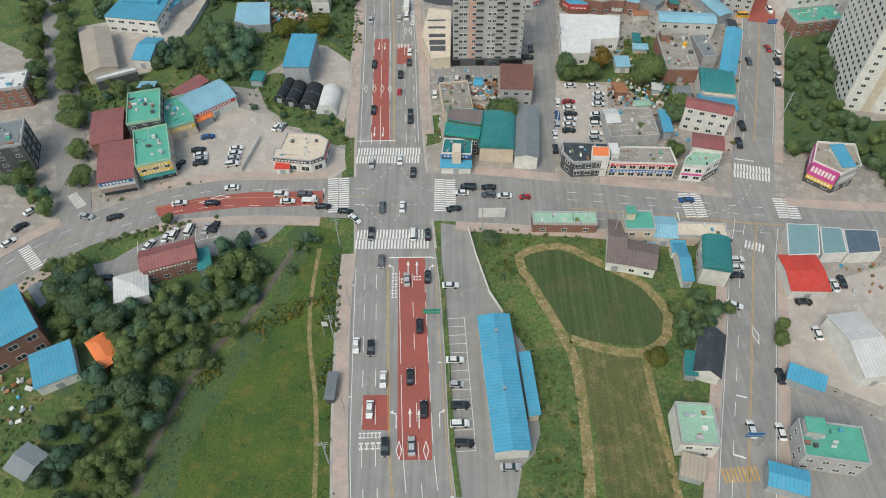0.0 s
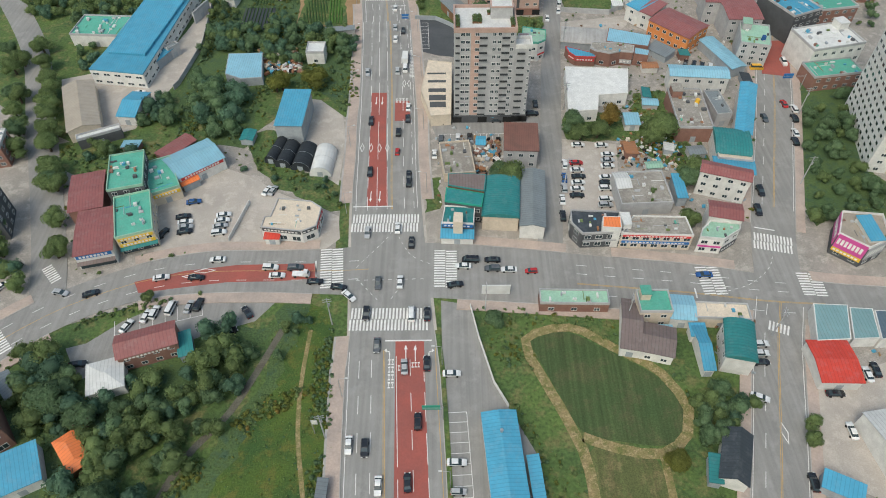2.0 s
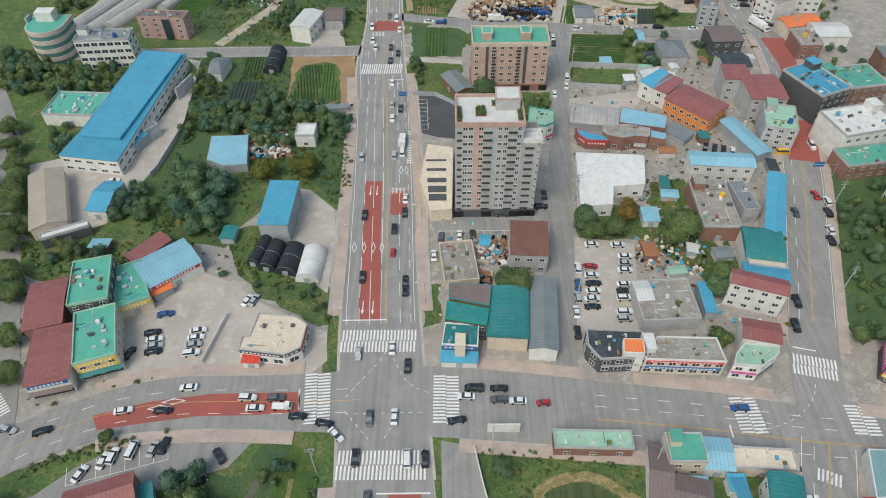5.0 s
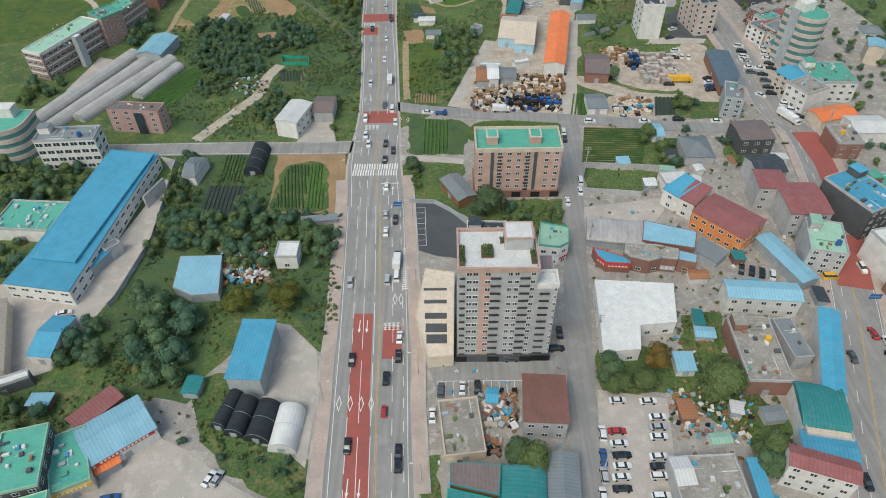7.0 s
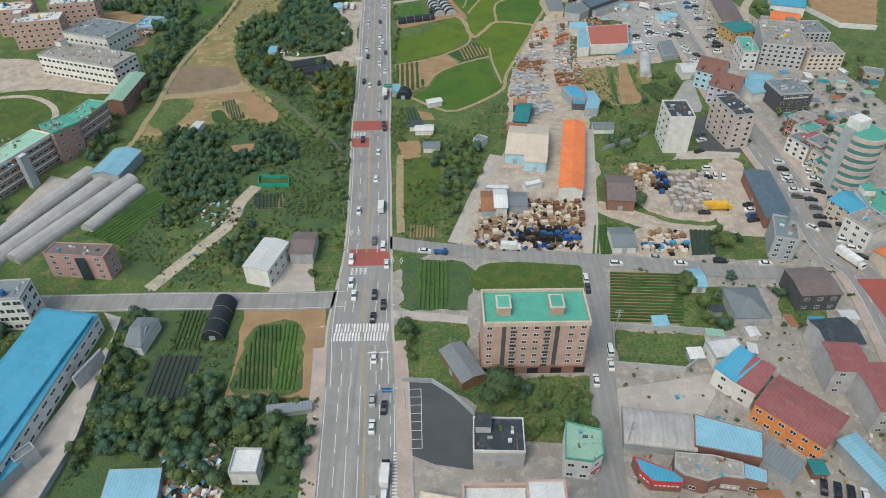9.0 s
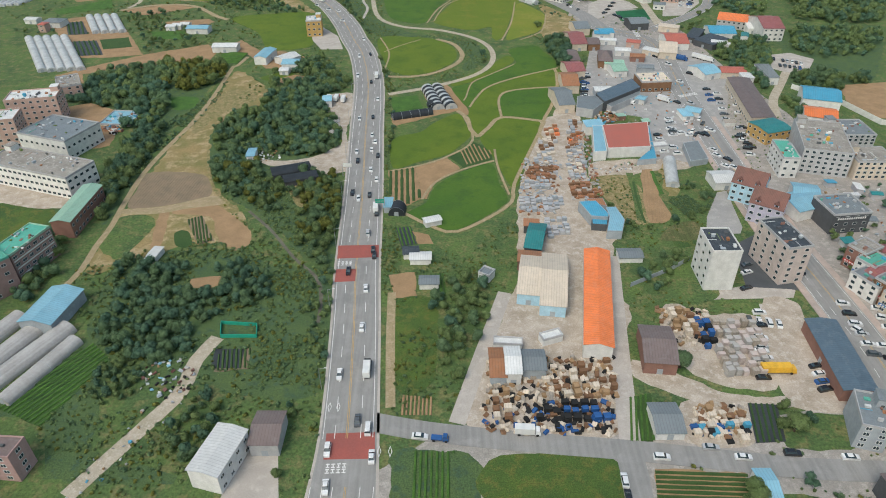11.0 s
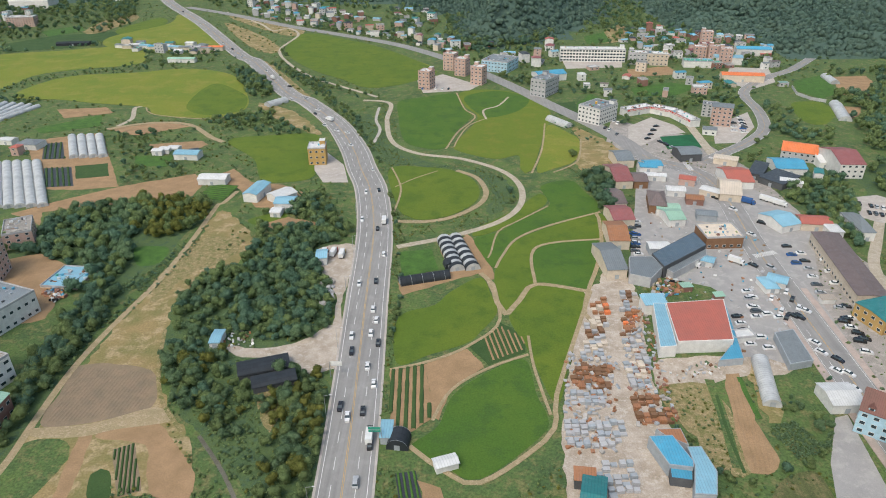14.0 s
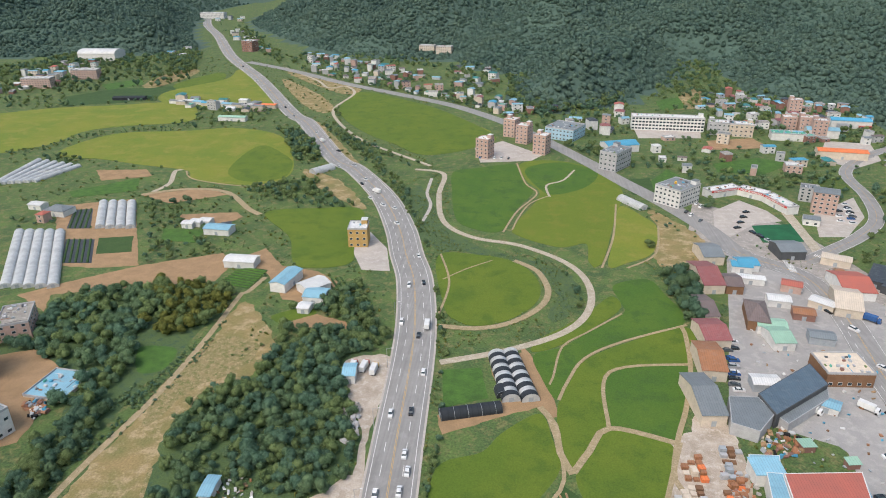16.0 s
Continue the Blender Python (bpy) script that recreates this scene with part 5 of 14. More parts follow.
def land(x, y):
    """Height of the ground: a flat valley floor with wooded hills behind."""
    x, y = np.asarray(x, float), np.asarray(y, float)
    out = np.zeros(x.shape)
    for poly, ph in ((RIGHT_HILL, 0.0), (LEFT_HILL, 2.0)):
        d = depth_in(poly, x, y)
        fold = 0.72 + 0.26 * np.sin(x / 95 + ph + 0.8 * np.sin(y / 130)) + 0.2 * np.sin(x / 41 - y / 63 + ph) + 0.12 * np.sin(y / 57 + x / 150)
        out += 300 * (1 - np.exp(-d / 560)) * np.clip(fold, 0.25, 1.2) * np.clip(d / 60, 0, 1)
    return out


gx, gy = np.meshgrid(np.concatenate([[-9000, -4500], np.arange(-1800, 1801, 25.0), [4500, 9000]]), np.concatenate([[-9000, -3000, -1000], np.arange(-300, 3001, 25.0), [4800, 9000]]))
nx, ny = gx.shape[1], gx.shape[0]
ii = (np.arange(ny - 1)[:, None] * nx + np.arange(nx - 1)[None, :]).ravel()
hz = land(gx.ravel(), gy.ravel())
GV = np.stack([gx.ravel(), gy.ravel(), hz], 1)
GF = np.stack([ii, ii + 1, ii + nx + 1, ii + nx], 1)
ground = tagged(new("ground", np_mesh("ground", GV, GF, ["weeds", "forest_floor_hazy"], (hz[GF].max(1) > 1.0).astype(int))), "green weedy valley ground rising to wooded hills", "ground", kind="structure")

# forest on the hills, with distance haze held in its colours
FX, FY = np.meshgrid(np.arange(-1450, 900, 7.6), np.arange(1000, 2450, 7.6))
rngf = np.random.default_rng(5)
FX, FY = FX.ravel() + rngf.uniform(-3, 3, FX.size), FY.ravel() + rngf.uniform(-3, 3, FX.size)
FZ = land(FX, FY)
near = (FZ > 0.4) & (np.abs(FX + 0.12 * (FY - 363)) < 0.86 * (FY - 300))
step = rngf.random(FX.size) < np.clip(1.5 - (FY - 1000) / 1300, 0.5, 1.0)
keep = near & step
scatter("forest", "dense dark green mixed forest on the hillside", "forest", np.stack([FX[keep], FY[keep]], 1), FAR, (6.0, 9.0), ["forest", "forest_deep_hazy"], 6, zs=FZ[keep] - 6.5, tall=1.15, weights=(0.6, 0.4), smooth=True)

# ---- town ground and yards ----
patch('town_ground', 'beige-grey compacted town ground between buildings', 'town_ground', 0.022, [(-8.0, 160.0), (-12.0, 230.0), (-17.0, 290.0), (-20.0, 330.0), (0.0, 345.0), (40.0, 352.0), (90.0, 348.0), (120.0, 352.0), (140.0, 420.0), (150.0, 560.0), (150.0, 660.0), (118.0, 700.0), (95.0, 740.0), (110.0, 800.0), (160.0, 760.0), (176.0, 700.0), (180.0, 620.0), (190.0, 560.0), (205.0, 500.0), (215.0, 420.0), (205.0, 330.0), (180.0, 230.0), (165.0, 160.0), (140.0, 90.0), (120.0, 40.0), (85.0, 40.0), (75.0, 100.0), (80.0, 128.0), (40.0, 133.0), (0.0, 135.0)], smooth=False)
patch('town_ground', 'beige-grey ground of the roadside block', 'town_ground', 0.024, [(-34.0, 140.0), (-34.0, 215.0), (-55.0, 225.0), (-70.0, 205.0), (-110.0, 190.0), (-150.0, 215.0), (-190.0, 240.0), (-185.0, 150.0), (-120.0, 120.0), (-70.0, 140.0)], smooth=False)
patch('yard', 'pale concrete yard round the factory', 'concrete', 0.046, [(-149.0, 240.9), (-126.1, 249.5), (-116.3, 238.9), (-109.6, 272.1), (-104.3, 302.5), (-111.7, 312.1), (-104.8, 309.6), (-99.6, 264.1), (-104.3, 237.0), (-111.3, 210.6), (-128.5, 202.3), (-140.2, 219.8)], smooth=False)
patch('yard', 'pale concrete yard in front of a workshop', 'concrete', 0.058, [(-82.7, 181.9), (-74.3, 189.5), (-63.5, 184.7), (-56.6, 178.6), (-34.2, 166.9), (-32.9, 157.5), (-38.1, 151.8), (-52.4, 151.2), (-75.5, 151.4), (-79.8, 152.7), (-87.3, 150.2), (-94.5, 174.6)], smooth=False)
patch('parking_lot', 'long grey asphalt parking lot beside the road', 'asphalt', 0.060, [(-2.2, 134.0), (5.9, 132.4), (8.0, 121.9), (11.3, 107.8), (14.6, 101.1), (21.7, 86.5), (21.5, 64.0), (16.8, 59.3), (14.5, 49.8), (1.3, 49.8), (0.3, 71.2), (-1.5, 100.5)], smooth=False)
patch('parking_lot', 'grey asphalt restaurant parking lot', 'asphalt', 0.063, [(-101.9, 118.7), (-96.9, 120.3), (-89.4, 127.4), (-78.3, 134.2), (-65.7, 137.6), (-59.8, 138.5), (-46.0, 137.2), (-53.0, 127.3), (-66.3, 122.5), (-91.8, 110.5), (-95.3, 109.1)], smooth=False)
patch('yard', 'pale concrete car yard', 'concrete', 0.065, [(88.9, 105.5), (93.8, 107.3), (123.7, 117.0), (127.3, 99.7), (117.4, 78.2), (104.5, 73.7), (93.1, 79.8), (80.4, 78.3)], smooth=False)
patch('yard', 'grey asphalt yard round a green-roofed shop', 'asphalt', 0.067, [(79.6, 77.6), (91.2, 78.3), (103.0, 70.1), (118.6, 63.7), (111.7, 49.5), (69.3, 49.6)], smooth=False)
patch('parking_lot', 'black asphalt parking lot with white bays', 'asphalt_new', 0.069, [(-13.6, 282.8), (-4.9, 282.3), (0.8, 277.8), (6.9, 270.4), (6.0, 254.0), (-3.9, 255.7), (-12.5, 259.5)], smooth=False)
patch('yard', 'pale concrete loading yard', 'concrete', 0.071, [(-54.2, 228.3), (-46.8, 226.6), (-37.8, 217.3), (-35.5, 204.2), (-35.7, 180.9), (-41.6, 185.9), (-51.6, 204.4)], smooth=False)
patch('parking_lot', 'asphalt lot behind the apartment tower', 'asphalt', 0.073, [(-6.3, 213.2), (32.9, 215.9), (33.5, 209.1), (19.4, 207.7), (16.6, 201.8), (-3.1, 201.9)], smooth=False)
patch('yard', 'pale open car park', 'concrete', 0.075, [(39.8, 203.5), (58.0, 200.6), (53.5, 166.5), (35.2, 166.6)], smooth=False)
patch('yard', 'pale asphalt yard between the market sheds', 'asphalt_pale', 0.062, [(112.3, 723.6), (93.8, 645.6), (74.0, 568.6), (97.1, 574.4), (105.8, 561.6), (115.6, 543.9), (155.8, 561.5), (179.8, 626.5), (172.9, 654.2), (156.2, 686.5), (134.7, 704.0)], smooth=False)
patch('yard', 'wide pale asphalt yard of a roadside market', 'asphalt_pale', 0.040, [(109.4, 557.8), (102.3, 508.8), (115.1, 500.4), (147.3, 521.6), (155.5, 601.3), (143.8, 640.1), (122.8, 624.1), (100.6, 624.5), (82.3, 569.8)], smooth=False)
patch('yard', 'dusty storage yard with worn tracks', 'dust', 0.052, [(14.8, 379.0), (23.3, 406.5), (37.9, 434.0), (60.6, 518.4), (60.3, 567.4), (74.3, 558.2), (61.4, 454.5), (67.3, 428.6), (52.1, 345.9), (7.2, 344.9)])
patch('yard', 'pale concrete lot by a shed', 'concrete', 0.054, [(110.5, 399.1), (123.8, 398.9), (109.7, 354.3), (103.7, 354.4)], smooth=False)
patch('yard', 'pale parking ground', 'concrete', 0.056, [(47.5, 279.7), (76.5, 284.9), (75.5, 277.7), (65.4, 264.6), (45.7, 264.8)], smooth=False)
patch('yard', 'pale concrete court beside a white workshop', 'concrete', 0.058, [(-57.4, 337.0), (-48.1, 338.3), (-44.5, 321.2), (-60.4, 320.1)], smooth=False)
patch('yard', 'bare construction earth', 'soil', 0.060, [(237.0, 601.9), (287.0, 609.0), (256.5, 549.9), (236.4, 554.6), (229.8, 577.4)], smooth=False)
patch('yard', 'asphalt forecourt between two blocks', 'asphalt_new', 0.068, [(114.1, 435.3), (133.6, 447.9), (134.2, 405.0), (124.5, 407.3), (109.7, 408.8)], smooth=False)

# ---- greenery inside the town ----
patch('weeds', 'rough weedy ground between buildings', 'weeds', 0.065, [(-16.4, 308.0), (-5.8, 306.8), (6.0, 305.6), (7.6, 283.6), (43.0, 283.7), (39.6, 264.0), (7.5, 264.2), (7.3, 274.7), (-3.9, 280.0), (-14.8, 284.6)])
patch('weeds', 'rough weedy ground between buildings', 'weeds', 0.067, [(76.3, 318.9), (95.7, 321.1), (90.3, 303.8), (73.0, 304.6)])
patch('weeds', 'rough weedy ground between buildings', 'weeds', 0.069, [(58.8, 382.2), (73.5, 399.6), (104.9, 397.1), (100.7, 383.5), (79.8, 354.7), (54.4, 358.1)])
patch('weeds', 'rough weedy ground between buildings', 'weeds', 0.071, [(69.6, 441.1), (102.4, 448.4), (105.6, 423.3), (91.2, 397.3), (64.3, 399.7)])
patch('weeds', 'rough weedy ground between buildings', 'weeds', 0.073, [(42.6, 216.8), (63.2, 215.7), (60.0, 203.0), (41.7, 202.6)])
patch('weeds', 'rough weedy ground between buildings', 'weeds', 0.075, [(60.9, 212.8), (80.4, 214.6), (82.3, 201.5), (87.4, 191.2), (81.4, 178.8), (76.6, 184.9), (61.2, 201.6)])
patch('garden', 'green vegetable garden behind the store', 'weeds', 0.087, [(69.9, 229.3), (81.4, 231.4), (79.2, 218.6), (75.0, 212.7), (67.9, 212.7), (66.6, 219.7)], smooth=False)
rows([(70.4, 228.2), (80.4, 229.7), (78.4, 218.6), (75.0, 213.7), (68.7, 213.7)], -96.9, 2.2, 1.3, 0.25, 'weeds', 'leafy vegetable rows behind the store', 14)
patch('weeds', 'rough weedy ground between buildings', 'weeds', 0.050, [(-69.6, 204.5), (-60.8, 208.7), (-49.2, 188.4), (-34.1, 182.1), (-31.1, 172.7), (-37.0, 169.3), (-54.9, 179.9), (-63.8, 189.8)])
patch('weeds', 'rough weedy ground between buildings', 'weeds', 0.052, [(-137.4, 201.0), (-113.1, 207.2), (-104.5, 213.5), (-89.8, 213.3), (-83.4, 199.2), (-94.0, 200.6), (-102.0, 190.1), (-120.1, 185.2)])
patch('weeds', 'rough weedy ground between buildings', 'weeds', 0.054, [(-6.9, 184.3), (-2.8, 184.3), (-2.7, 170.2), (-6.3, 169.1)])
patch('weeds', 'rough weedy ground between buildings', 'rough_dark', 0.056, [(131.7, 232.5), (155.5, 240.2), (139.7, 187.1), (160.3, 172.0), (144.0, 136.3), (135.0, 155.9), (120.6, 166.2), (111.5, 165.5)])
patch('weeds', 'rough weedy ground between buildings', 'weeds', 0.058, [(207.5, 675.2), (230.5, 670.0), (195.3, 590.5), (187.3, 615.4)])
patch('weeds', 'rough weedy ground between buildings', 'weeds', 0.060, [(203.3, 600.6), (220.3, 593.5), (199.6, 545.8), (189.7, 556.8)])
patch('weeds', 'rough weedy ground between buildings', 'weeds', 0.063, [(109.4, 485.1), (128.9, 484.9), (116.6, 452.4), (104.2, 432.3), (82.6, 417.3), (68.1, 419.6), (72.8, 441.5), (89.6, 452.6)])
patch('weeds', 'rough weedy ground between buildings', 'weeds', 0.065, [(109.5, 317.9), (121.6, 317.8), (118.3, 304.8), (106.6, 304.9)])

# ---- fields ----
patch('field', 'overgrown grassy field', 'meadow', 0.057, [(-44.6, 133.6), (-35.1, 132.0), (-31.4, 126.5), (-30.2, 108.1), (-29.5, 86.8), (-28.9, 68.4), (-25.6, 49.9), (-75.7, 50.0), (-68.7, 65.7), (-61.8, 82.1), (-52.8, 95.4), (-44.1, 118.1)])
patch('field', 'dark rough bank of the grassy field', 'rough_dark', 0.064, [(-46.3, 133.2), (-39.5, 133.2), (-43.2, 112.1), (-48.3, 95.4), (-55.4, 78.9), (-61.3, 62.9), (-63.2, 50.0), (-77.0, 50.0), (-68.7, 65.7), (-61.8, 82.1), (-52.8, 95.4), (-46.7, 114.1)])
patch('field', 'dark green oval paddy with dull rows', 'rice_old', 0.091, [(21.1, 122.7), (31.4, 123.4), (41.2, 117.5), (52.6, 109.9), (57.3, 101.0), (56.9, 94.8), (52.1, 91.1), (42.0, 91.8), (32.0, 94.6), (27.8, 104.0), (23.1, 115.6)])
patch('field', 'brown-green mown plot in strips', 'mown', 0.093, [(32.0, 88.5), (38.8, 90.6), (48.2, 87.7), (49.3, 76.9), (49.6, 63.9), (49.5, 49.7), (35.9, 49.7), (34.5, 68.2)])
strip('path', 'worn earth path round the paddy', 'worn', 0.115, [(30.9, 49.1), (32.1, 62.6), (32.3, 84.9), (28.7, 97.6), (23.7, 109.7), (20.3, 120.8), (32.4, 124.7), (43.0, 118.5), (54.3, 110.5), (58.8, 100.1), (57.0, 93.9), (50.2, 88.9), (40.2, 90.1), (31.9, 93.2)], 2.6, category='path')
strip('path', 'worn earth path beside the mown plot', 'worn', 0.117, [(50.1, 88.4), (50.3, 73.9), (50.8, 58.5), (50.8, 49.7)], 1.8, category='path')
strip('path', 'narrow red-brown track in the grass', 'worn', 0.080, [(-30.1, 52.1), (-31.3, 65.6), (-33.0, 77.3), (-36.5, 93.6), (-37.7, 108.1), (-37.4, 124.3)], 1.1, category='path')
patch('field', 'scrubby weedy strip beside the hall', 'weeds', 0.062, [(21.7, 86.5), (29.6, 86.5), (33.0, 74.0), (31.6, 49.7), (19.2, 49.8), (21.5, 68.2)])
patch('field', 'bare tan earth round a vegetable plot', 'soil', 0.054, [(-66.3, 314.2), (-40.3, 313.0), (-37.7, 293.4), (-36.5, 277.1), (-63.7, 277.6), (-64.3, 293.6)], smooth=False)
patch('field', 'green vegetable plot inside bare earth', 'weeds', 0.058, [(-62.8, 280.3), (-63.1, 295.4), (-60.2, 306.1), (-47.4, 306.7), (-43.9, 290.8), (-43.7, 278.6), (-54.0, 278.2)])
rows([(-62.3, 280.7), (-60.4, 304.9), (-52.6, 305.8), (-51.1, 280.2)], -80, 1.25, 0.8, 0.45, 'crop_dark', 'dark leafy vegetable rows', 3)
rows([(-50.5, 280.2), (-51.9, 305.8), (-47.2, 305.5), (-44.2, 279.8)], -86, 1.25, 0.9, 0.4, 'crop_bright', 'bright leafy vegetable rows', 4)
house('low grey roof at the plot edge', -44.2, 272.2, 7.6, 11.8, 2.2, 2.2, 'wall_grey', 'sheet_grey', 'shed', name='shed', category='shed')
patch('field', 'plot under black mulch film', 'mulch', 0.066, [(-87.9, 293.4), (-74.5, 293.3), (-74.5, 275.6), (-87.2, 276.9)], smooth=False)
rows([(-87.5, 293.0), (-74.7, 292.9), (-74.8, 276.1), (-86.9, 277.3)], -87.9, 1.50, 0.50, 0.35, 'crop_dark', 'plants in black mulch film', 4)
rows([(-86.0, 312.0), (-79.1, 312.7), (-76.5, 296.1), (-85.3, 295.6)], -87.5, 1.30, 0.90, 0.40, 'crop_dark', 'vegetable beds', 5)
patch('field', 'bean plot', 'rough_dark', 0.058, [(-16.7, 338.0), (7.0, 336.4), (9.5, 329.6), (7.1, 312.4), (-14.9, 312.1)], smooth=False)
rows([(-10.0, 336.5), (1.3, 336.4), (-0.7, 312.4), (-10.2, 312.5)], -90.5, 1.50, 0.80, 0.50, 'crop_bright', 'bean rows', 6)
patch('field', 'yellow-green vacant grass lot', 'meadow', 0.070, [(14.4, 334.9), (45.1, 333.3), (45.5, 319.6), (9.2, 321.9)])
patch('field', 'striped vegetable garden', 'soil', 0.063, [(55.7, 330.5), (80.2, 328.9), (74.0, 305.1), (51.1, 306.3)], smooth=False)
rows([(55.7, 330.5), (80.2, 328.9), (74.0, 305.1), (51.1, 306.3)], -2.8, 1.50, 1.05, 0.45, 'crop_dark', 'dark vegetable beds across brown earth', 7)
patch('field', 'walled green plot', 'weeds', 0.075, [(51.8, 302.6), (80.4, 300.3), (77.6, 294.1), (69.1, 287.2), (49.6, 289.3)], smooth=False)
patch('field', 'scrubby vegetable land beside the road', 'meadow', 0.067, [(-19.2, 400.8), (-4.9, 402.7), (-3.6, 379.3), (-5.6, 362.0), (-16.4, 360.5)])
patch('yard', 'bare earth turning place', 'soil', 0.079, [(-22.0, 418.2), (-12.3, 419.4), (-10.8, 404.9), (-18.4, 403.7)], smooth=False)
strip('path', 'earth track beside the road', 'path', 0.101, [(-20.2, 407.1), (-19.0, 379.4), (-17.3, 352.6)], 3.0, category='path')
rows([(-14.2, 357.3), (-4.1, 356.5), (-4.1, 349.4), (-14.3, 349.5)], -90.7, 1.20, 0.70, 0.30, 'soil', 'bare earth ridges', 8)
strip('path', 'gravel track through the market gardens', 'lane', 0.093, [(-100.7, 323.0), (-94.6, 334.6), (-87.9, 347.3), (-82.2, 359.6), (-81.5, 373.1), (-77.5, 383.9)], 5.0, category='path')
patch('field', 'school playing field of yellow-green grass', 'meadow', 0.075, [(-272.5, 483.7), (-211.7, 489.0), (-180.1, 475.9), (-167.5, 455.5), (-176.4, 442.3), (-188.6, 430.0), (-226.5, 410.0)])
patch('yard', 'sandy school yard', 'dust', 0.087, [(-289.4, 510.7), (-227.7, 509.5), (-170.7, 488.3), (-158.8, 475.6), (-176.3, 467.0), (-204.3, 473.3), (-263.0, 468.4)])
patch('yard', 'concrete yard below the school wing', 'concrete', 0.090, [(-169.1, 362.3), (-165.3, 393.0), (-156.7, 389.8), (-159.1, 371.0), (-162.2, 359.1)], smooth=False)
strip('path', 'worn running track in the school field', 'dust', 0.080, [(-231.7, 462.1), (-211.7, 465.8), (-195.4, 457.6), (-186.8, 445.1), (-186.0, 432.4)], 3.0, category='path')
patch('field', 'broad dry tan meadow', 'dry_grass', 0.042, [(-133.4, 635.0), (-104.9, 598.8), (-105.8, 579.9), (-120.7, 560.0), (-123.7, 541.7), (-118.6, 518.0), (-109.8, 493.0), (-101.2, 478.0), (-89.5, 464.3), (-81.7, 448.7), (-80.0, 436.0), (-87.0, 436.1), (-95.2, 440.3), (-108.2, 437.7), (-113.8, 429.8), (-121.7, 428.6), (-129.1, 438.0), (-130.6, 422.5), (-138.3, 421.3), (-140.9, 452.5), (-139.4, 475.1), (-141.1, 516.2), (-137.1, 557.6), (-134.7, 599.5)])
patch('field', 'bare scar at the top of the meadow', 'worn', 0.052, [(-130.2, 602.7), (-113.0, 599.0), (-111.7, 583.1), (-126.5, 562.9), (-131.9, 541.8), (-139.6, 557.7), (-136.9, 580.6)])
patch('field', 'ploughed brown plot in the meadow', 'plough', 0.058, [(-142.2, 499.4), (-115.2, 497.0), (-106.5, 477.4), (-118.5, 471.4), (-139.2, 467.6), (-141.9, 485.9)])
rows([(-141.1, 498.2), (-115.7, 496.2), (-108.1, 478.8), (-119.1, 473.1), (-138.4, 469.0), (-141.0, 485.2)], -96, 1.30, 0.7, 0.10, 'plough', 'ploughed brown ridges', 9)
patch('field', 'bare trodden strip across the meadow', 'path', 0.062, [(-143.3, 466.0), (-123.5, 469.1), (-104.9, 477.4), (-97.2, 471.0), (-114.8, 466.3), (-123.1, 463.1), (-137.9, 462.4)])
patch('field', 'bare sandy earth in the meadow', 'soil', 0.056, [(-119.3, 463.1), (-104.9, 471.1), (-95.2, 464.4), (-81.7, 448.7), (-80.4, 437.3), (-88.2, 437.4), (-95.6, 447.4), (-101.3, 459.6)])
patch('field', 'vehicle track in the meadow', 'soil', 0.060, [(-124.7, 464.8), (-120.6, 464.1), (-113.8, 429.8), (-117.2, 429.8)])
patch('field', 'green weedy grass in the meadow', 'weeds', 0.064, [(-140.1, 438.0), (-142.2, 452.4), (-139.8, 460.7), (-130.0, 462.2), (-123.5, 455.7), (-123.7, 445.4), (-125.7, 436.8), (-128.9, 428.7)])
patch('yard', 'bare tan yard and track by the dark sheds', 'dust', 0.061, [(-52.2, 526.2), (-46.4, 502.4), (-57.5, 496.2), (-62.2, 502.1), (-76.8, 504.6), (-88.2, 507.2), (-91.6, 512.4), (-78.5, 510.9), (-65.1, 515.0), (-57.6, 522.9)])
patch('field', 'bare earth clearing under the trees', 'worn', 0.059, [(-73.8, 488.7), (-67.9, 490.1), (-61.9, 472.5), (-63.3, 466.0), (-68.0, 472.4)])
patch('field', 'mulched garden plot in the meadow', 'plough', 0.066, [(-110.8, 457.6), (-105.3, 460.6), (-94.7, 441.7), (-100.9, 439.0)], smooth=False)
rows([(-110.5, 457.3), (-105.2, 460.3), (-94.9, 441.7), (-100.8, 439.2)], -70, 1.30, 0.80, 0.35, 'crop_dark', 'dark leafy garden beds', 10)
patch('field', 'dark green vegetable plot beside the meadow', 'crop_dark', 0.064, [(-112.7, 447.6), (-107.8, 449.0), (-102.8, 438.2), (-108.6, 437.7)])
patch('field', 'green hedged plot beside the wood', 'crop_bright', 0.060, [(-161.8, 591.3), (-146.1, 591.6), (-143.9, 577.4), (-151.0, 572.8), (-156.3, 577.2)])
patch('field', 'small plot of bare earth in the scrub', 'soil', 0.060, [(-96.3, 416.0), (-84.8, 417.5), (-83.2, 412.4), (-93.7, 410.7)])
patch('field', 'dark netted vegetable plot', 'plough', 0.066, [(-75.4, 377.6), (-65.0, 378.7), (-63.5, 369.2), (-74.2, 367.7)], smooth=False)
rows([(-75.0, 377.3), (-65.2, 378.4), (-63.8, 369.5), (-73.9, 368.0)], -78, 1.40, 0.80, 0.40, 'crop_dark', 'dark vegetable rows in the scrub', 15)
patch('field', 'dark rough scrub ground', 'rough_dark', 0.030, [(-125.7, 429.9), (-86.6, 434.7), (-74.9, 429.3), (-50.0, 421.4), (-42.9, 428.9), (-37.0, 361.4), (-79.4, 361.8), (-105.0, 367.2), (-123.7, 391.8)])
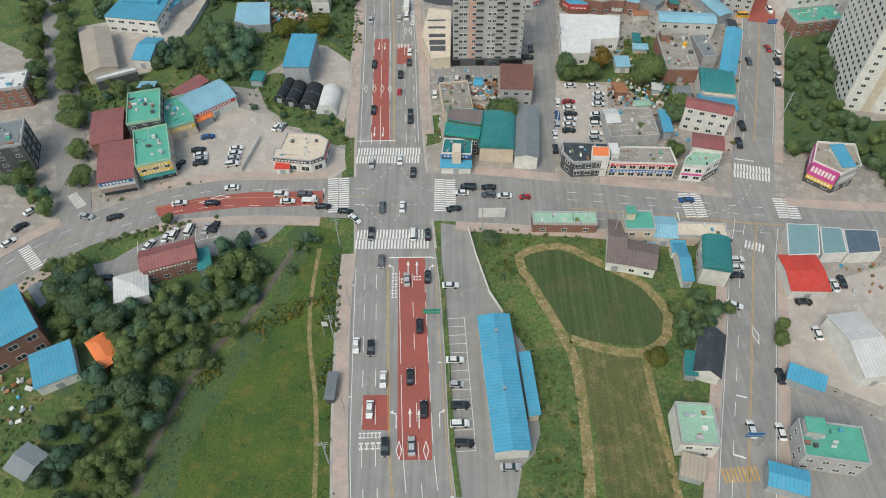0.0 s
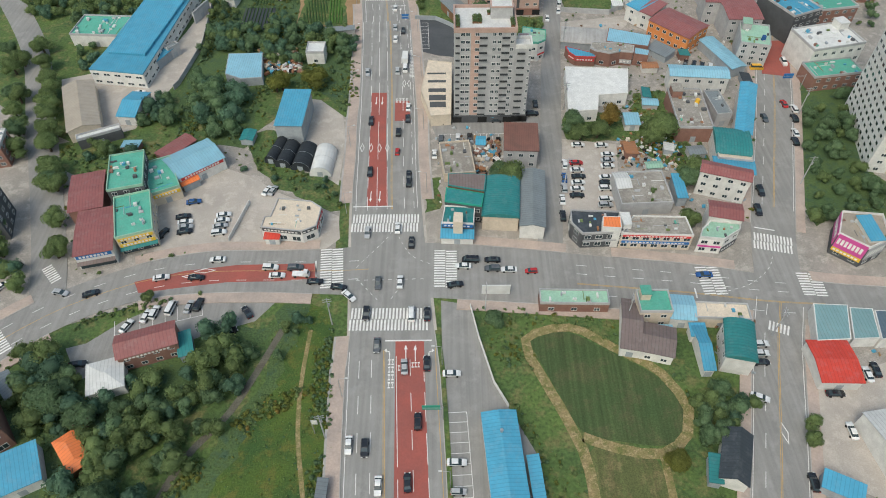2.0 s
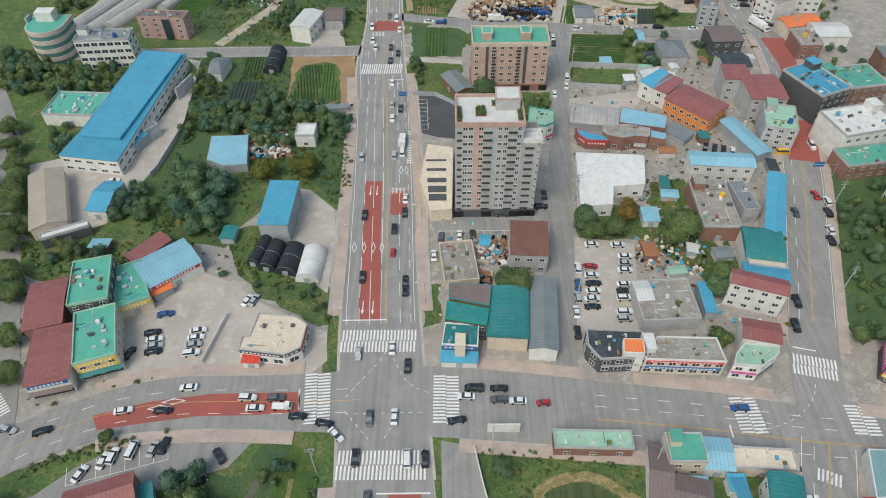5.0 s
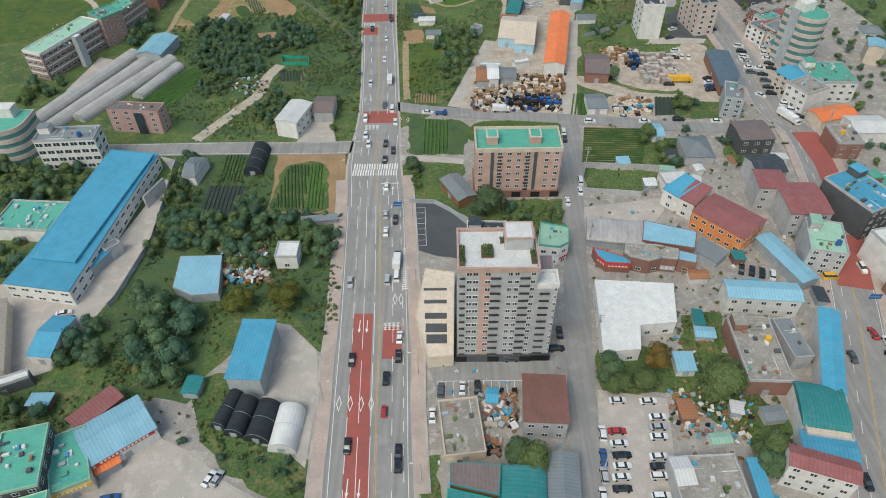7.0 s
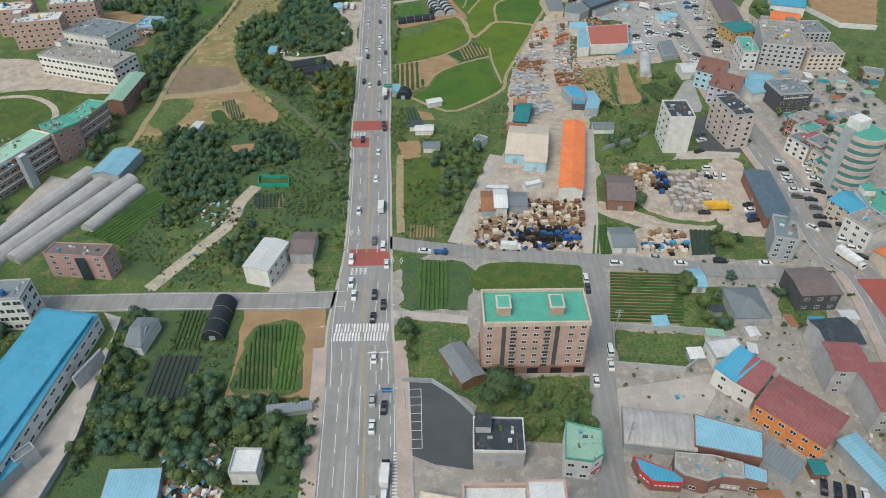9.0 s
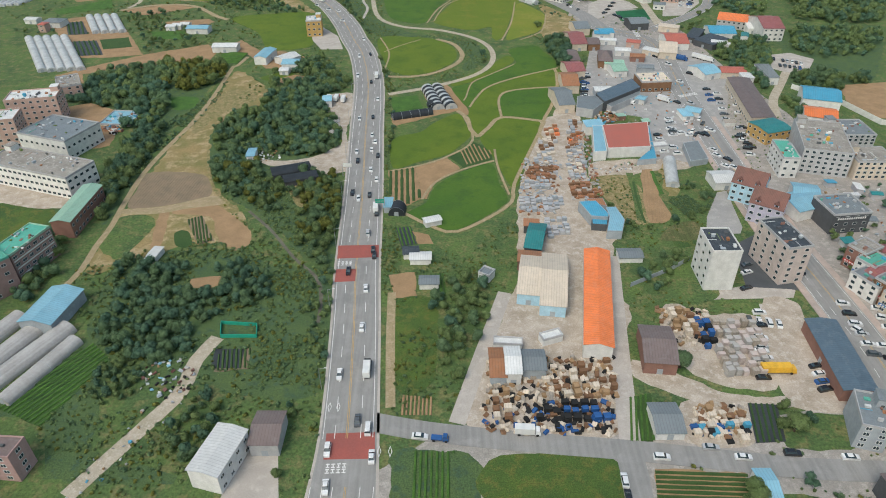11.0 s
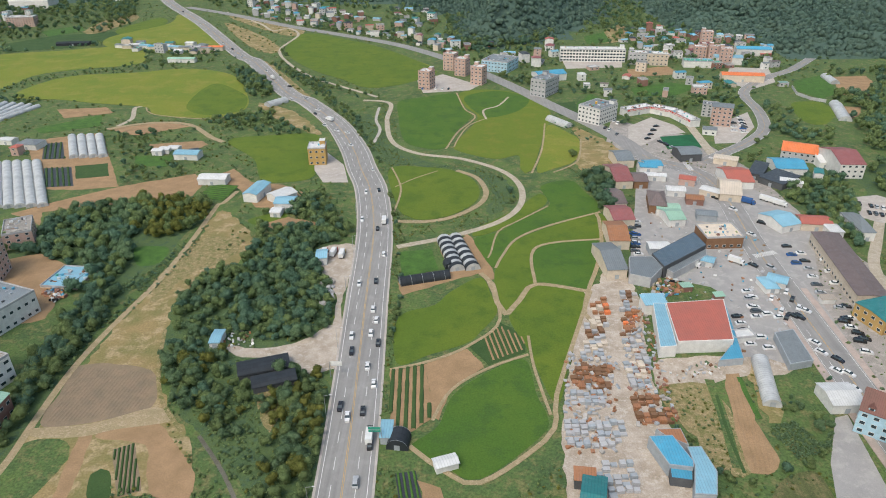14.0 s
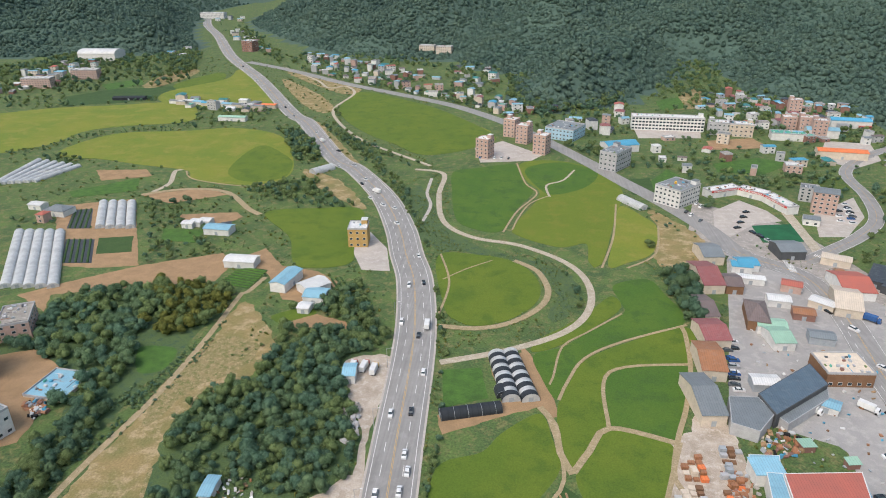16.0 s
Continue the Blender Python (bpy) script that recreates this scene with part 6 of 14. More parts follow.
patch('field', 'dark rough scrub ground', 'rough_dark', 0.032, [(-85.7, 464.2), (-108.7, 492.9), (-123.3, 536.7), (-103.2, 579.8), (-65.3, 604.6), (-53.3, 516.8), (-45.0, 470.2), (-42.9, 428.9), (-50.4, 423.9), (-68.4, 445.6)])
patch('field', 'dark rough ground between the gardens', 'rough_dark', 0.034, [(-98.1, 216.2), (-102.9, 264.6), (-100.2, 311.7), (-65.7, 311.3), (-41.5, 307.7), (-34.6, 229.5), (-37.1, 219.6), (-53.3, 238.1), (-69.8, 229.8), (-68.7, 201.7), (-83.6, 201.8), (-93.2, 201.9)])
patch('field', 'rough weedy ground between tunnels and road', 'rough_dark', 0.038, [(-147.4, 344.5), (-136.2, 353.6), (-123.2, 383.5), (-111.3, 373.6), (-98.4, 337.0), (-80.4, 332.1), (-74.6, 327.4), (-105.0, 327.7), (-112.9, 337.2), (-122.4, 350.3)])
rows([(-133.4, 357.9), (-123.8, 381.0), (-114.7, 373.6), (-123.1, 352.4)], 45, 1.5, 0.9, 0.35, 'crop_dark', 'dark vegetable beds beside the tunnels', 16)
patch('field', 'dark rough ground under the roadside wood', 'rough_dark', 0.036, [(-224.3, 614.1), (-187.7, 657.9), (-143.0, 645.1), (-144.0, 589.1), (-147.1, 531.6), (-143.8, 467.9), (-145.5, 455.3), (-156.0, 472.2), (-163.7, 514.8), (-168.4, 549.6), (-225.2, 583.2)])
strip('path', 'tan farm track along the wood', 'path', 0.105, [(-145.2, 404.3), (-142.5, 410.9), (-140.5, 422.6), (-141.4, 438.1), (-141.2, 453.1), (-142.9, 471.7), (-144.2, 496.6), (-142.8, 520.6), (-138.0, 560.4), (-137.0, 598.2), (-137.9, 642.9)] + [(-139.3, 623.3), (-135.7, 644.5), (-132.7, 661.2)][1:], 2.6, category='path')
strip('path', 'worn earth track at the meadow edge', 'worn', 0.100, [(-120.0, 522.5), (-112.2, 496.9), (-103.7, 479.8), (-91.9, 465.9)], 1.5, category='path')
strip('ditch', 'narrow dark stream bed between banks', 'ditch', 0.050, [(-85.7, 464.2), (-72.6, 448.5), (-59.7, 429.1), (-49.2, 416.6), (-45.7, 405.3), (-44.7, 391.0)], 1.3, category='ditch')
strip('path', 'thin lane in the far fields', 'path', 0.107, [(-264.6, 775.1), (-238.7, 789.6), (-208.2, 786.7), (-179.6, 756.2), (-168.4, 747.2)], 4.0, category='path')
patch('field', 'green rice paddy', 'rice_deep', 0.119, [(-54.4, 847.3), (-37.3, 858.9), (-8.5, 870.6), (-2.4, 832.3), (4.9, 808.3), (-5.4, 774.1), (-14.7, 735.1), (-33.7, 739.3), (-43.6, 755.1), (-50.8, 802.6)])
patch('field', 'ripening rice paddy with earth banks', 'rice_mid', 0.121, [(-4.2, 874.0), (23.7, 884.4), (53.9, 862.2), (66.5, 814.5), (57.0, 770.4), (41.2, 695.4), (34.6, 697.6), (34.8, 721.8), (19.6, 715.4), (-3.5, 729.3), (-6.5, 744.9), (9.5, 802.9), (-0.4, 835.1)])
patch('field', 'ripening rice paddy with earth banks', 'rice_ripe', 0.123, [(61.2, 785.1), (74.0, 767.3), (78.9, 749.2), (70.5, 713.1), (54.9, 698.3), (44.5, 693.0), (51.9, 733.5)])
patch('field', 'round green rice paddy', 'rice', 0.125, [(-47.3, 696.9), (-24.1, 700.1), (-6.9, 694.6), (4.6, 679.9), (8.5, 661.4), (3.8, 643.8), (-8.9, 629.3), (-21.4, 624.4), (-30.5, 628.4), (-37.6, 642.0)])
patch('field', 'bright green rice strip under the lane', 'rice', 0.127, [(4.1, 605.9), (17.6, 613.7), (44.5, 645.4), (42.2, 659.2), (30.8, 643.1), (17.1, 626.6), (6.6, 615.5)])
patch('field', 'deep green rice paddy with a bent edge', 'rice_deep', 0.100, [(44.7, 671.0), (62.1, 679.7), (68.0, 665.9), (72.2, 636.8), (43.1, 619.5), (25.9, 604.8), (18.4, 588.8), (13.3, 574.5), (7.8, 587.6), (4.9, 603.5), (17.5, 611.1), (27.2, 622.5), (45.8, 642.5), (46.1, 653.9)])
patch('field', 'green rice paddy between earth banks', 'rice', 0.102, [(72.5, 633.1), (67.8, 604.5), (35.0, 595.5), (30.5, 560.3), (19.8, 540.4), (16.0, 537.3), (13.4, 549.4), (13.5, 569.7), (18.4, 585.0), (25.7, 601.6), (42.7, 616.1)])
patch('field', 'deep green rice paddy between earth banks', 'rice_deep', 0.106, [(35.7, 593.6), (66.6, 601.3), (59.5, 569.8), (52.6, 555.7), (32.3, 561.2)])
patch('field', 'green rice paddy between earth banks', 'rice', 0.115, [(33.0, 558.7), (51.4, 553.1), (46.9, 531.5), (39.0, 506.6), (31.1, 481.8), (24.2, 510.6), (18.0, 533.7), (23.8, 547.0)])
patch('field', 'red earth between the tunnel houses and the paddies', 'soil', 0.090, [(-0.4, 607.3), (3.5, 604.1), (9.1, 587.8), (12.4, 574.4), (12.9, 564.6), (7.0, 568.1)])
patch('field', 'green rice paddy', 'rice', 0.104, [(-25.3, 502.9), (-27.1, 532.8), (-12.7, 542.4), (-6.4, 552.8), (6.8, 565.0), (11.0, 551.7), (13.3, 537.7), (6.0, 523.1), (0.4, 515.6), (-13.4, 508.2)])
patch('field', 'dark vegetable plot', 'crop_dark', 0.106, [(1.5, 513.8), (14.1, 529.5), (24.2, 520.0), (22.4, 510.2), (8.9, 502.2)], smooth=False)
rows([(7.0, 518.6), (14.0, 527.1), (23.5, 518.9), (22.1, 511.6), (9.8, 504.5)], -78.7, 2.00, 0.80, 0.30, 'soil', 'earth ridges between green rows', 11)
patch('field', 'bare tan plot', 'soil', 0.108, [(-14.3, 503.4), (1.0, 512.3), (7.2, 501.2), (-4.6, 489.0), (-9.0, 473.3), (-11.1, 474.6)], smooth=False)
patch('field', 'striped plot of dark ridges', 'soil', 0.111, [(-27.4, 498.5), (-14.2, 502.7), (-11.1, 474.0), (-18.4, 466.6), (-23.8, 465.4)], smooth=False)
rows([(-27.4, 498.5), (-14.6, 502.4), (-11.4, 474.0), (-18.4, 467.1), (-23.8, 465.9)], -87.1, 2.60, 1.50, 0.45, 'crop_dark', 'dark crop ridges on brown earth', 12)
patch('field', 'dark green rice paddy', 'rice_deep', 0.113, [(-17.2, 460.4), (-8.9, 470.1), (-4.1, 485.4), (7.9, 497.9), (22.0, 505.8), (24.8, 486.0), (27.4, 474.8), (24.4, 466.4), (4.5, 448.3), (-6.5, 453.2)])
patch('field', 'sunlit yellow-green rice paddies', 'rice', 0.117, [(-165.9, 750.4), (-135.6, 761.8), (-104.5, 760.8), (-96.2, 705.6), (-94.3, 681.0), (-121.1, 676.8), (-137.7, 713.6)])
patch('field', 'sunlit yellow-green rice paddies', 'rice_ripe', 0.119, [(-390.0, 865.0), (-378.5, 929.3), (-316.3, 947.6), (-272.8, 962.5), (-220.3, 936.2), (-182.3, 856.5), (-177.9, 817.3), (-198.0, 802.4), (-242.6, 810.8), (-259.1, 831.2), (-301.9, 841.7), (-342.4, 853.2)])
patch('field', 'sunlit yellow-green rice paddies', 'rice_ripe', 0.121, [(-605.3, 924.8), (-521.4, 1017.5), (-449.0, 1046.3), (-375.1, 1067.5), (-330.7, 989.0), (-380.3, 961.3), (-411.1, 936.6), (-420.9, 879.4), (-508.2, 824.4)])
patch('field', 'sunlit yellow-green rice paddies', 'rice_ripe', 0.123, [(-427.3, 1116.6), (-391.9, 1212.6), (-401.4, 1282.6), (-317.3, 1171.9), (-265.4, 1054.3), (-382.0, 1055.2)])
patch('field', 'sunlit yellow-green rice paddies', 'rice', 0.125, [(-198.8, 1060.2), (-194.8, 1143.4), (-133.5, 1100.8), (-84.5, 1049.0), (-29.2, 958.3), (-39.5, 923.2), (-65.7, 896.5), (-88.6, 892.6), (-117.5, 924.9), (-143.6, 951.5), (-177.9, 1003.1)])
patch('field', 'dry fallow strip with rough grass', 'dry_grass', 0.107, [(-317.7, 1218.7), (-246.4, 1132.2), (-206.0, 1059.6), (-210.5, 1032.4), (-251.4, 1084.3)])
patch('field', 'brown fallow corner', 'dry_grass', 0.080, [(81.4, 754.0), (98.4, 730.1), (94.8, 706.8), (70.9, 697.2)])
patch('field', 'bare tan field', 'soil', 0.082, [(-248.3, 629.6), (-229.9, 647.0), (-204.6, 667.9), (-167.2, 688.0), (-155.9, 674.5), (-157.0, 654.2), (-204.2, 640.4), (-231.6, 631.4), (-223.7, 615.3)], smooth=False)
patch('field', 'bare tan strip', 'soil', 0.084, [(-329.1, 824.3), (-291.2, 830.9), (-278.1, 815.3), (-310.2, 801.4)], smooth=False)
patch('field', 'green strip field', 'crop_bright', 0.086, [(-319.6, 775.4), (-284.5, 810.6), (-273.0, 782.5), (-308.3, 764.9)], smooth=False)
patch('field', 'bare tan strip', 'soil', 0.088, [(-264.6, 775.1), (-223.7, 793.6), (-203.8, 781.2), (-236.6, 761.0)], smooth=False)
patch('field', 'bare tan garden', 'soil', 0.090, [(-106.1, 618.7), (-95.2, 626.6), (-73.5, 619.7), (-80.5, 611.6), (-98.6, 612.1)], smooth=False)
patch('field', 'dark ploughed garden', 'crop_dark', 0.093, [(-154.5, 651.9), (-149.4, 672.4), (-134.3, 669.8), (-136.4, 647.7)], smooth=False)
patch('field', 'hillside farm plot', 'crop_bright', 0.095, [(143.4, 888.6), (182.7, 907.8), (204.1, 894.5), (173.7, 863.1), (142.4, 866.8)], smooth=False)
patch('field', 'brown farm plot', 'soil', 0.097, [(154.7, 956.5), (196.1, 969.9), (203.3, 939.6), (152.7, 927.8)], smooth=False)
patch('playing_field', 'dark green sports pitch', 'turf', 0.099, [(136.2, 759.7), (160.8, 765.0), (161.8, 738.4), (135.1, 734.0)], smooth=False)
patch('field', 'weedy olive plot by the market', 'worn', 0.091, [(68.7, 489.8), (85.2, 493.7), (88.4, 474.7), (85.5, 452.2), (76.3, 452.0), (72.6, 467.9), (69.2, 477.0)])
patch('yard', 'bare trodden earth behind the market hall', 'dust', 0.088, [(71.3, 505.7), (98.2, 508.9), (119.4, 504.9), (116.0, 499.3), (96.2, 497.1), (70.3, 489.8)])
patch('yard', 'grey concrete lane beside the lavender house', 'asphalt_pale', 0.106, [(121.8, 476.7), (126.5, 478.2), (122.8, 448.3), (120.3, 443.7), (106.2, 443.4), (110.9, 456.8)], smooth=False)
patch('field', 'olive grass beside the lane', 'mown', 0.104, [(93.7, 449.8), (104.3, 453.3), (105.7, 445.9), (103.7, 439.8), (87.0, 439.4)])
strip('bank', 'green weedy edge of the farm plot', 'weeds', 0.094, [(86.7, 495.6), (85.1, 476.0), (82.1, 453.9)], 3.2, category='ground')
strip('crop_strip', 'dark mulched bed along the farm plot', 'crop_dark', 0.101, [(86.6, 487.2), (84.3, 468.2), (83.5, 452.2)], 1.1, category='ground')
strip('crop_strip', 'leafy green crop strip between earth beds', 'crop_bright', 0.101, [(97.8, 497.1), (97.0, 487.4), (97.0, 475.7)], 1.8, category='ground')
patch('field', 'red-brown tilled beds by the market', 'soil', 0.092, [(93.6, 498.9), (98.3, 499.6), (95.7, 474.9), (96.0, 457.6), (90.4, 451.9), (85.5, 452.2), (87.9, 473.4)])
rows([(94.4, 497.6), (97.0, 498.3), (95.0, 474.8), (95.0, 457.6), (89.9, 452.8), (86.7, 453.6), (88.8, 473.4)], -101, 1.5, 0.7, 0.16, 'soil', 'low ridges of bare tilled earth', 13)
patch('field', 'tan grass and soil strip', 'dry_grass', 0.099, [(102.6, 500.0), (108.7, 501.0), (106.1, 478.4), (99.7, 474.7)])
patch('yard', 'bare earth by the tunnel houses', 'soil', 0.097, [(-13.0, 601.0), (0.3, 604.6), (10.2, 576.5), (11.1, 571.4), (-4.4, 563.0), (-27.5, 549.6), (-29.9, 560.2), (-8.7, 567.5), (-6.8, 574.6), (-11.9, 588.9)], smooth=False)
patch('field', 'small green garden', 'crop_bright', 0.090, [(-31.7, 588.7), (-16.6, 591.6), (-12.1, 572.3), (-28.3, 564.6)], smooth=False)
patch('yard', 'dusty roadside yard', 'dust', 0.062, [(-71.9, 590.3), (-54.7, 596.4), (-51.3, 573.2), (-52.7, 549.7), (-48.2, 517.6), (-52.6, 517.1), (-55.7, 549.4), (-66.2, 568.0)])

# ---- paths between the paddies ----
strip('farm_lane', 'pale concrete farm lane winding between paddies', 'lane', 0.164, [(-84.4, 851.4), (-61.5, 842.4), (-59.1, 795.9), (-50.2, 747.7), (-30.8, 724.8), (-2.6, 715.5), (21.9, 695.5), (32.1, 671.9), (30.8, 645.1), (18.6, 623.4), (-5.7, 606.1), (-33.4, 593.8)], 3.6, category='path')
strip('earth_bank', 'tan earth bank between paddies', 'path', 0.226, [(-37.8, 622.6), (-21.2, 622.0), (-6.4, 628.0), (7.7, 644.2), (12.1, 661.8), (6.7, 683.5), (-5.4, 694.8)], 3.2, category='path')
strip('earth_bank', 'tan earth bank between paddies', 'path', 0.228, [(53.5, 527.3), (49.3, 536.4), (53.9, 555.8), (60.7, 575.2), (67.6, 601.7), (70.7, 628.2), (70.2, 633.9)], 1.9, category='path')
strip('earth_bank', 'thin earth bank between paddies', 'path', 0.231, [(45.4, 642.4), (27.2, 622.9), (16.9, 611.0), (12.3, 588.1), (10.8, 583.2)], 0.9, category='path')
strip('earth_bank', 'tan earth bank between paddies', 'path', 0.233, [(72.9, 635.2), (42.9, 618.0), (25.8, 603.3), (18.1, 586.5), (14.0, 573.7)], 1.3, category='path')
strip('earth_bank', 'tan earth bank between paddies', 'path', 0.235, [(68.2, 603.5), (34.9, 594.5), (31.0, 560.3)], 1.5, category='path')
strip('earth_bank', 'tan earth bank between paddies', 'path', 0.237, [(52.6, 554.3), (31.3, 559.6), (23.4, 547.0), (17.3, 535.7)], 2.4, category='path')
strip('earth_bank', 'tan earth bank between paddies', 'path', 0.239, [(17.2, 535.1), (13.5, 544.7), (12.1, 559.2), (7.0, 568.9)], 2.4, category='path')
strip('earth_bank', 'thin earth bank across the round paddy', 'path', 0.231, [(-41.1, 668.6), (-30.1, 682.0), (-17.0, 694.0)], 0.8, category='path')
strip('earth_bank', 'thin earth bank in the upper paddies', 'path', 0.247, [(16.2, 801.5), (3.3, 785.2), (-3.8, 760.4), (-7.5, 738.1)], 1.0, category='path')
strip('earth_bank', 'pale sandy bank between the upper paddies', 'lane', 0.249, [(36.2, 860.9), (26.6, 835.3), (14.6, 823.0), (16.1, 799.2)], 1.6, category='path')
strip('earth_bank', 'tan earth bank between paddies', 'path', 0.239, [(-7.3, 873.7), (-0.3, 826.1), (7.6, 805.0), (-5.3, 769.0), (-12.9, 733.5)], 1.2, category='path')
strip('earth_bank', 'tan earth bank between paddies', 'path', 0.241, [(59.1, 789.1), (51.3, 733.4), (40.8, 690.5)], 1.2, category='path')
strip('earth_bank', 'tan earth bank between paddies', 'path', 0.243, [(80.4, 753.9), (71.8, 711.7), (54.1, 691.9)], 1.2, category='path')
strip('earth_bank', 'tan earth bank between paddies', 'path', 0.245, [(-38.9, 631.1), (-37.5, 665.7), (-46.0, 699.3)], 1.1, category='path')
strip('earth_bank', 'tan earth bank between paddies', 'path', 0.247, [(-27.4, 498.9), (-13.2, 504.1), (1.5, 514.1), (14.2, 532.3), (9.4, 566.0)], 1.3, category='path')
strip('earth_bank', 'tan earth bank between paddies', 'path', 0.220, [(-10.8, 472.7), (-4.6, 488.4), (8.6, 500.5), (23.7, 508.9)], 1.2, category='path')
strip('earth_bank', 'tan earth bank between paddies', 'path', 0.222, [(-17.5, 461.1), (-7.4, 452.0), (4.5, 446.8), (25.4, 464.5), (30.2, 474.9), (31.6, 486.1), (47.8, 534.9), (54.5, 554.7)], 1.7, category='path')
strip('earth_bank', 'tan earth bank between paddies', 'path', 0.224, [(24.7, 520.8), (25.2, 501.5), (28.5, 476.2)], 1.1, category='path')
strip('earth_bank', 'tan earth bank between paddies', 'path', 0.226, [(-258.5, 829.8), (-242.6, 810.8), (-197.0, 800.0), (-177.0, 814.8)], 1.2, category='path')

# ---- roads ----
MAIN = [(-8.0, 20.0), (-10.6, 52.0), (-11.8, 63.0), (-13.2, 86.0), (-14.7, 112.0), (-15.3, 123.0), (-19.2, 168.0), (-20.8, 198.0), (-21.5, 213.0), (-22.4, 231.0), (-25.8, 283.0), (-28.0, 306.0), (-28.6, 342.0), (-31.5, 388.0), (-34.2, 421.0), (-37.0, 474.0), (-41.7, 543.0), (-46.4, 611.0), (-54.8, 664.0), (-64.6, 697.0), (-76.0, 737.0), (-97.0, 790.0), (-130.0, 847.0), (-154.0, 876.0), (-214.0, 991.0), (-242.0, 1029.0), (-350.0, 1220.0), (-466.0, 1405.0), (-600.0, 1660.0), (-710.0, 1852.0), (-800.0, 2050.0)]
WIDTHS = [24, 23.5, 23.4, 24.2, 24, 22.6, 22, 21, 21.5, 20.6, 20, 19.6, 16, 15.8, 16.4, 16.6, 16.8, 17.2, 17.6, 17.6, 17.6, 16.5, 15.6, 16, 16, 15, 16, 17, 17, 17, 17]
strip('verge', 'concrete verge of the main road', 'concrete', 0.17, [(*p, w + 1.6) for p, w in zip(MAIN, WIDTHS)], category='pavement', drop=0.5)
for side in (-1, 1):
    for lo, hi in ((20, 124), (169, 300)):
        band("kerb", "pale concrete kerb of the main road", "kerb", 0.33, MAIN, 0.0, 0.25, lo, hi, widths=WIDTHS, side=side, category="kerb")
        if side > 0 and lo == 20:
            band("verge", "weedy strip between road and car park", "weeds", 0.31, MAIN, 0.25, 1.5, lo, hi, widths=WIDTHS, side=side)
            continue
        band("pavement", "pink and grey block-paved footway", "paving", 0.31, MAIN, 0.25, 4.0, lo, hi, widths=WIDTHS, side=side)
        band("paving_edge", "grey paving edge of the footway", "kerb", 0.316, MAIN, 3.6, 4.2, lo, hi, widths=WIDTHS, side=side)
strip('road', 'grey asphalt main road with lane markings', 'asphalt', 0.19, [(*p, w) for p, w in zip(MAIN, WIDTHS)], drop=0.1)
CROSS = [(-130.1, 110.7), (-119.2, 122.4), (-108.5, 131.2), (-97.4, 137.4), (-85.2, 142.1), (-70.5, 144.6), (-51.9, 144.9), (-34.1, 144.8), (-16.3, 145.6), (-0.8, 144.9), (16.1, 143.4), (38.8, 141.0), (68.3, 137.8), (89.7, 134.7), (112.7, 133.2), (141.0, 131.4)]
CROSS_WIDTHS = [13, 13, 13, 13, 14, 15.5, 15.5, 17, 20, 20.5, 20, 19, 18, 16, 11, 11]
for side in (-1, 1):
    for lo, hi in ((-180, -112), (-92, -36), (2, 34), (44, 82), (103, 200)):
        if side > 0 and lo == 44:
            lo = 30
        band("kerb", "pale concrete kerb of the cross road", "kerb", 0.33, CROSS, 0.0, 0.25, lo, hi, 0, widths=CROSS_WIDTHS, side=side, category="kerb")
        band("pavement", "pink block-paved footway", "paving", 0.31, CROSS, 0.25, 3.6, lo, hi, 0, widths=CROSS_WIDTHS, side=side)
strip('road', 'grey asphalt cross road', 'asphalt', 0.185, [(*p, w) for p, w in zip(CROSS, CROSS_WIDTHS)], drop=0.1)
TOWN = [(64.5, 47.2), (70.9, 68.0), (78.8, 93.0), (86.8, 119.3), (92.5, 135.0), (98.0, 157.7), (106.8, 184.7), (120.5, 226.5), (127.3, 250.1), (135.2, 277.1), (141.5, 323.4), (135.9, 342.1), (138.2, 373.9), (137.6, 405.0), (135.7, 447.9), (137.5, 516.8), (140.6, 594.0), (146.2, 653.0), (142.0, 691.7), (120.6, 713.2), (113.6, 730.1), (108.1, 752.3), (90.9, 793.4), (68.8, 836.8), (47.8, 882.2), (22.9, 931.0), (-1.5, 975.1), (-29.5, 1019.2), (-80.7, 1079.2), (-153.0, 1136.9), (-228.5, 1194.5), (-322.6, 1279.4), (-416.8, 1352.3)]
for side in (-1, 1):
    for lo, hi in ((40, 128), (158, 330), (345, 560)):
        band("kerb", "concrete kerb of the town street", "kerb", 0.32, TOWN, 0.0, 0.25, lo, hi, widths=[13.0] * len(TOWN), side=side, category="kerb")
        band("pavement", "paved footway along the town street", "paving", 0.30, TOWN, 0.25, 2.9, lo, hi, widths=[13.0] * len(TOWN), side=side)
strip('road', 'grey asphalt town street', 'asphalt', 0.18, TOWN, 13.0, drop=0.1)
SIDE = [(29.3, 144.4), (30.9, 158.1), (33.8, 185.3), (38.3, 227.3), (43.4, 274.2), (49.3, 320.6), (49.9, 335.9)]
strip('road', 'narrow grey side street', 'asphalt', 0.175, SIDE, 7.5, drop=0.3)
NORTH = [(-160.6, 315.7), (-122.1, 316.3), (-87.1, 317.0), (-55.2, 316.7), (-34.2, 317.5)]
strip('road', 'grey concrete side road', 'asphalt', 0.17, NORTH, 8.5, drop=0.3)
EAST = [(-26.1, 348.2), (-6.3, 343.6), (20.5, 339.8), (50.4, 336.5), (75.8, 333.0), (97.1, 330.1), (125.8, 328.5)]
strip('road', 'grey asphalt side road', 'asphalt', 0.17, EAST, 7.0, drop=0.3)
LEFT = [(-112.9, 133.7), (-117.6, 148.0), (-130.1, 177.9), (-147.7, 217.4), (-167.9, 262.1), (-199.3, 308.6)]
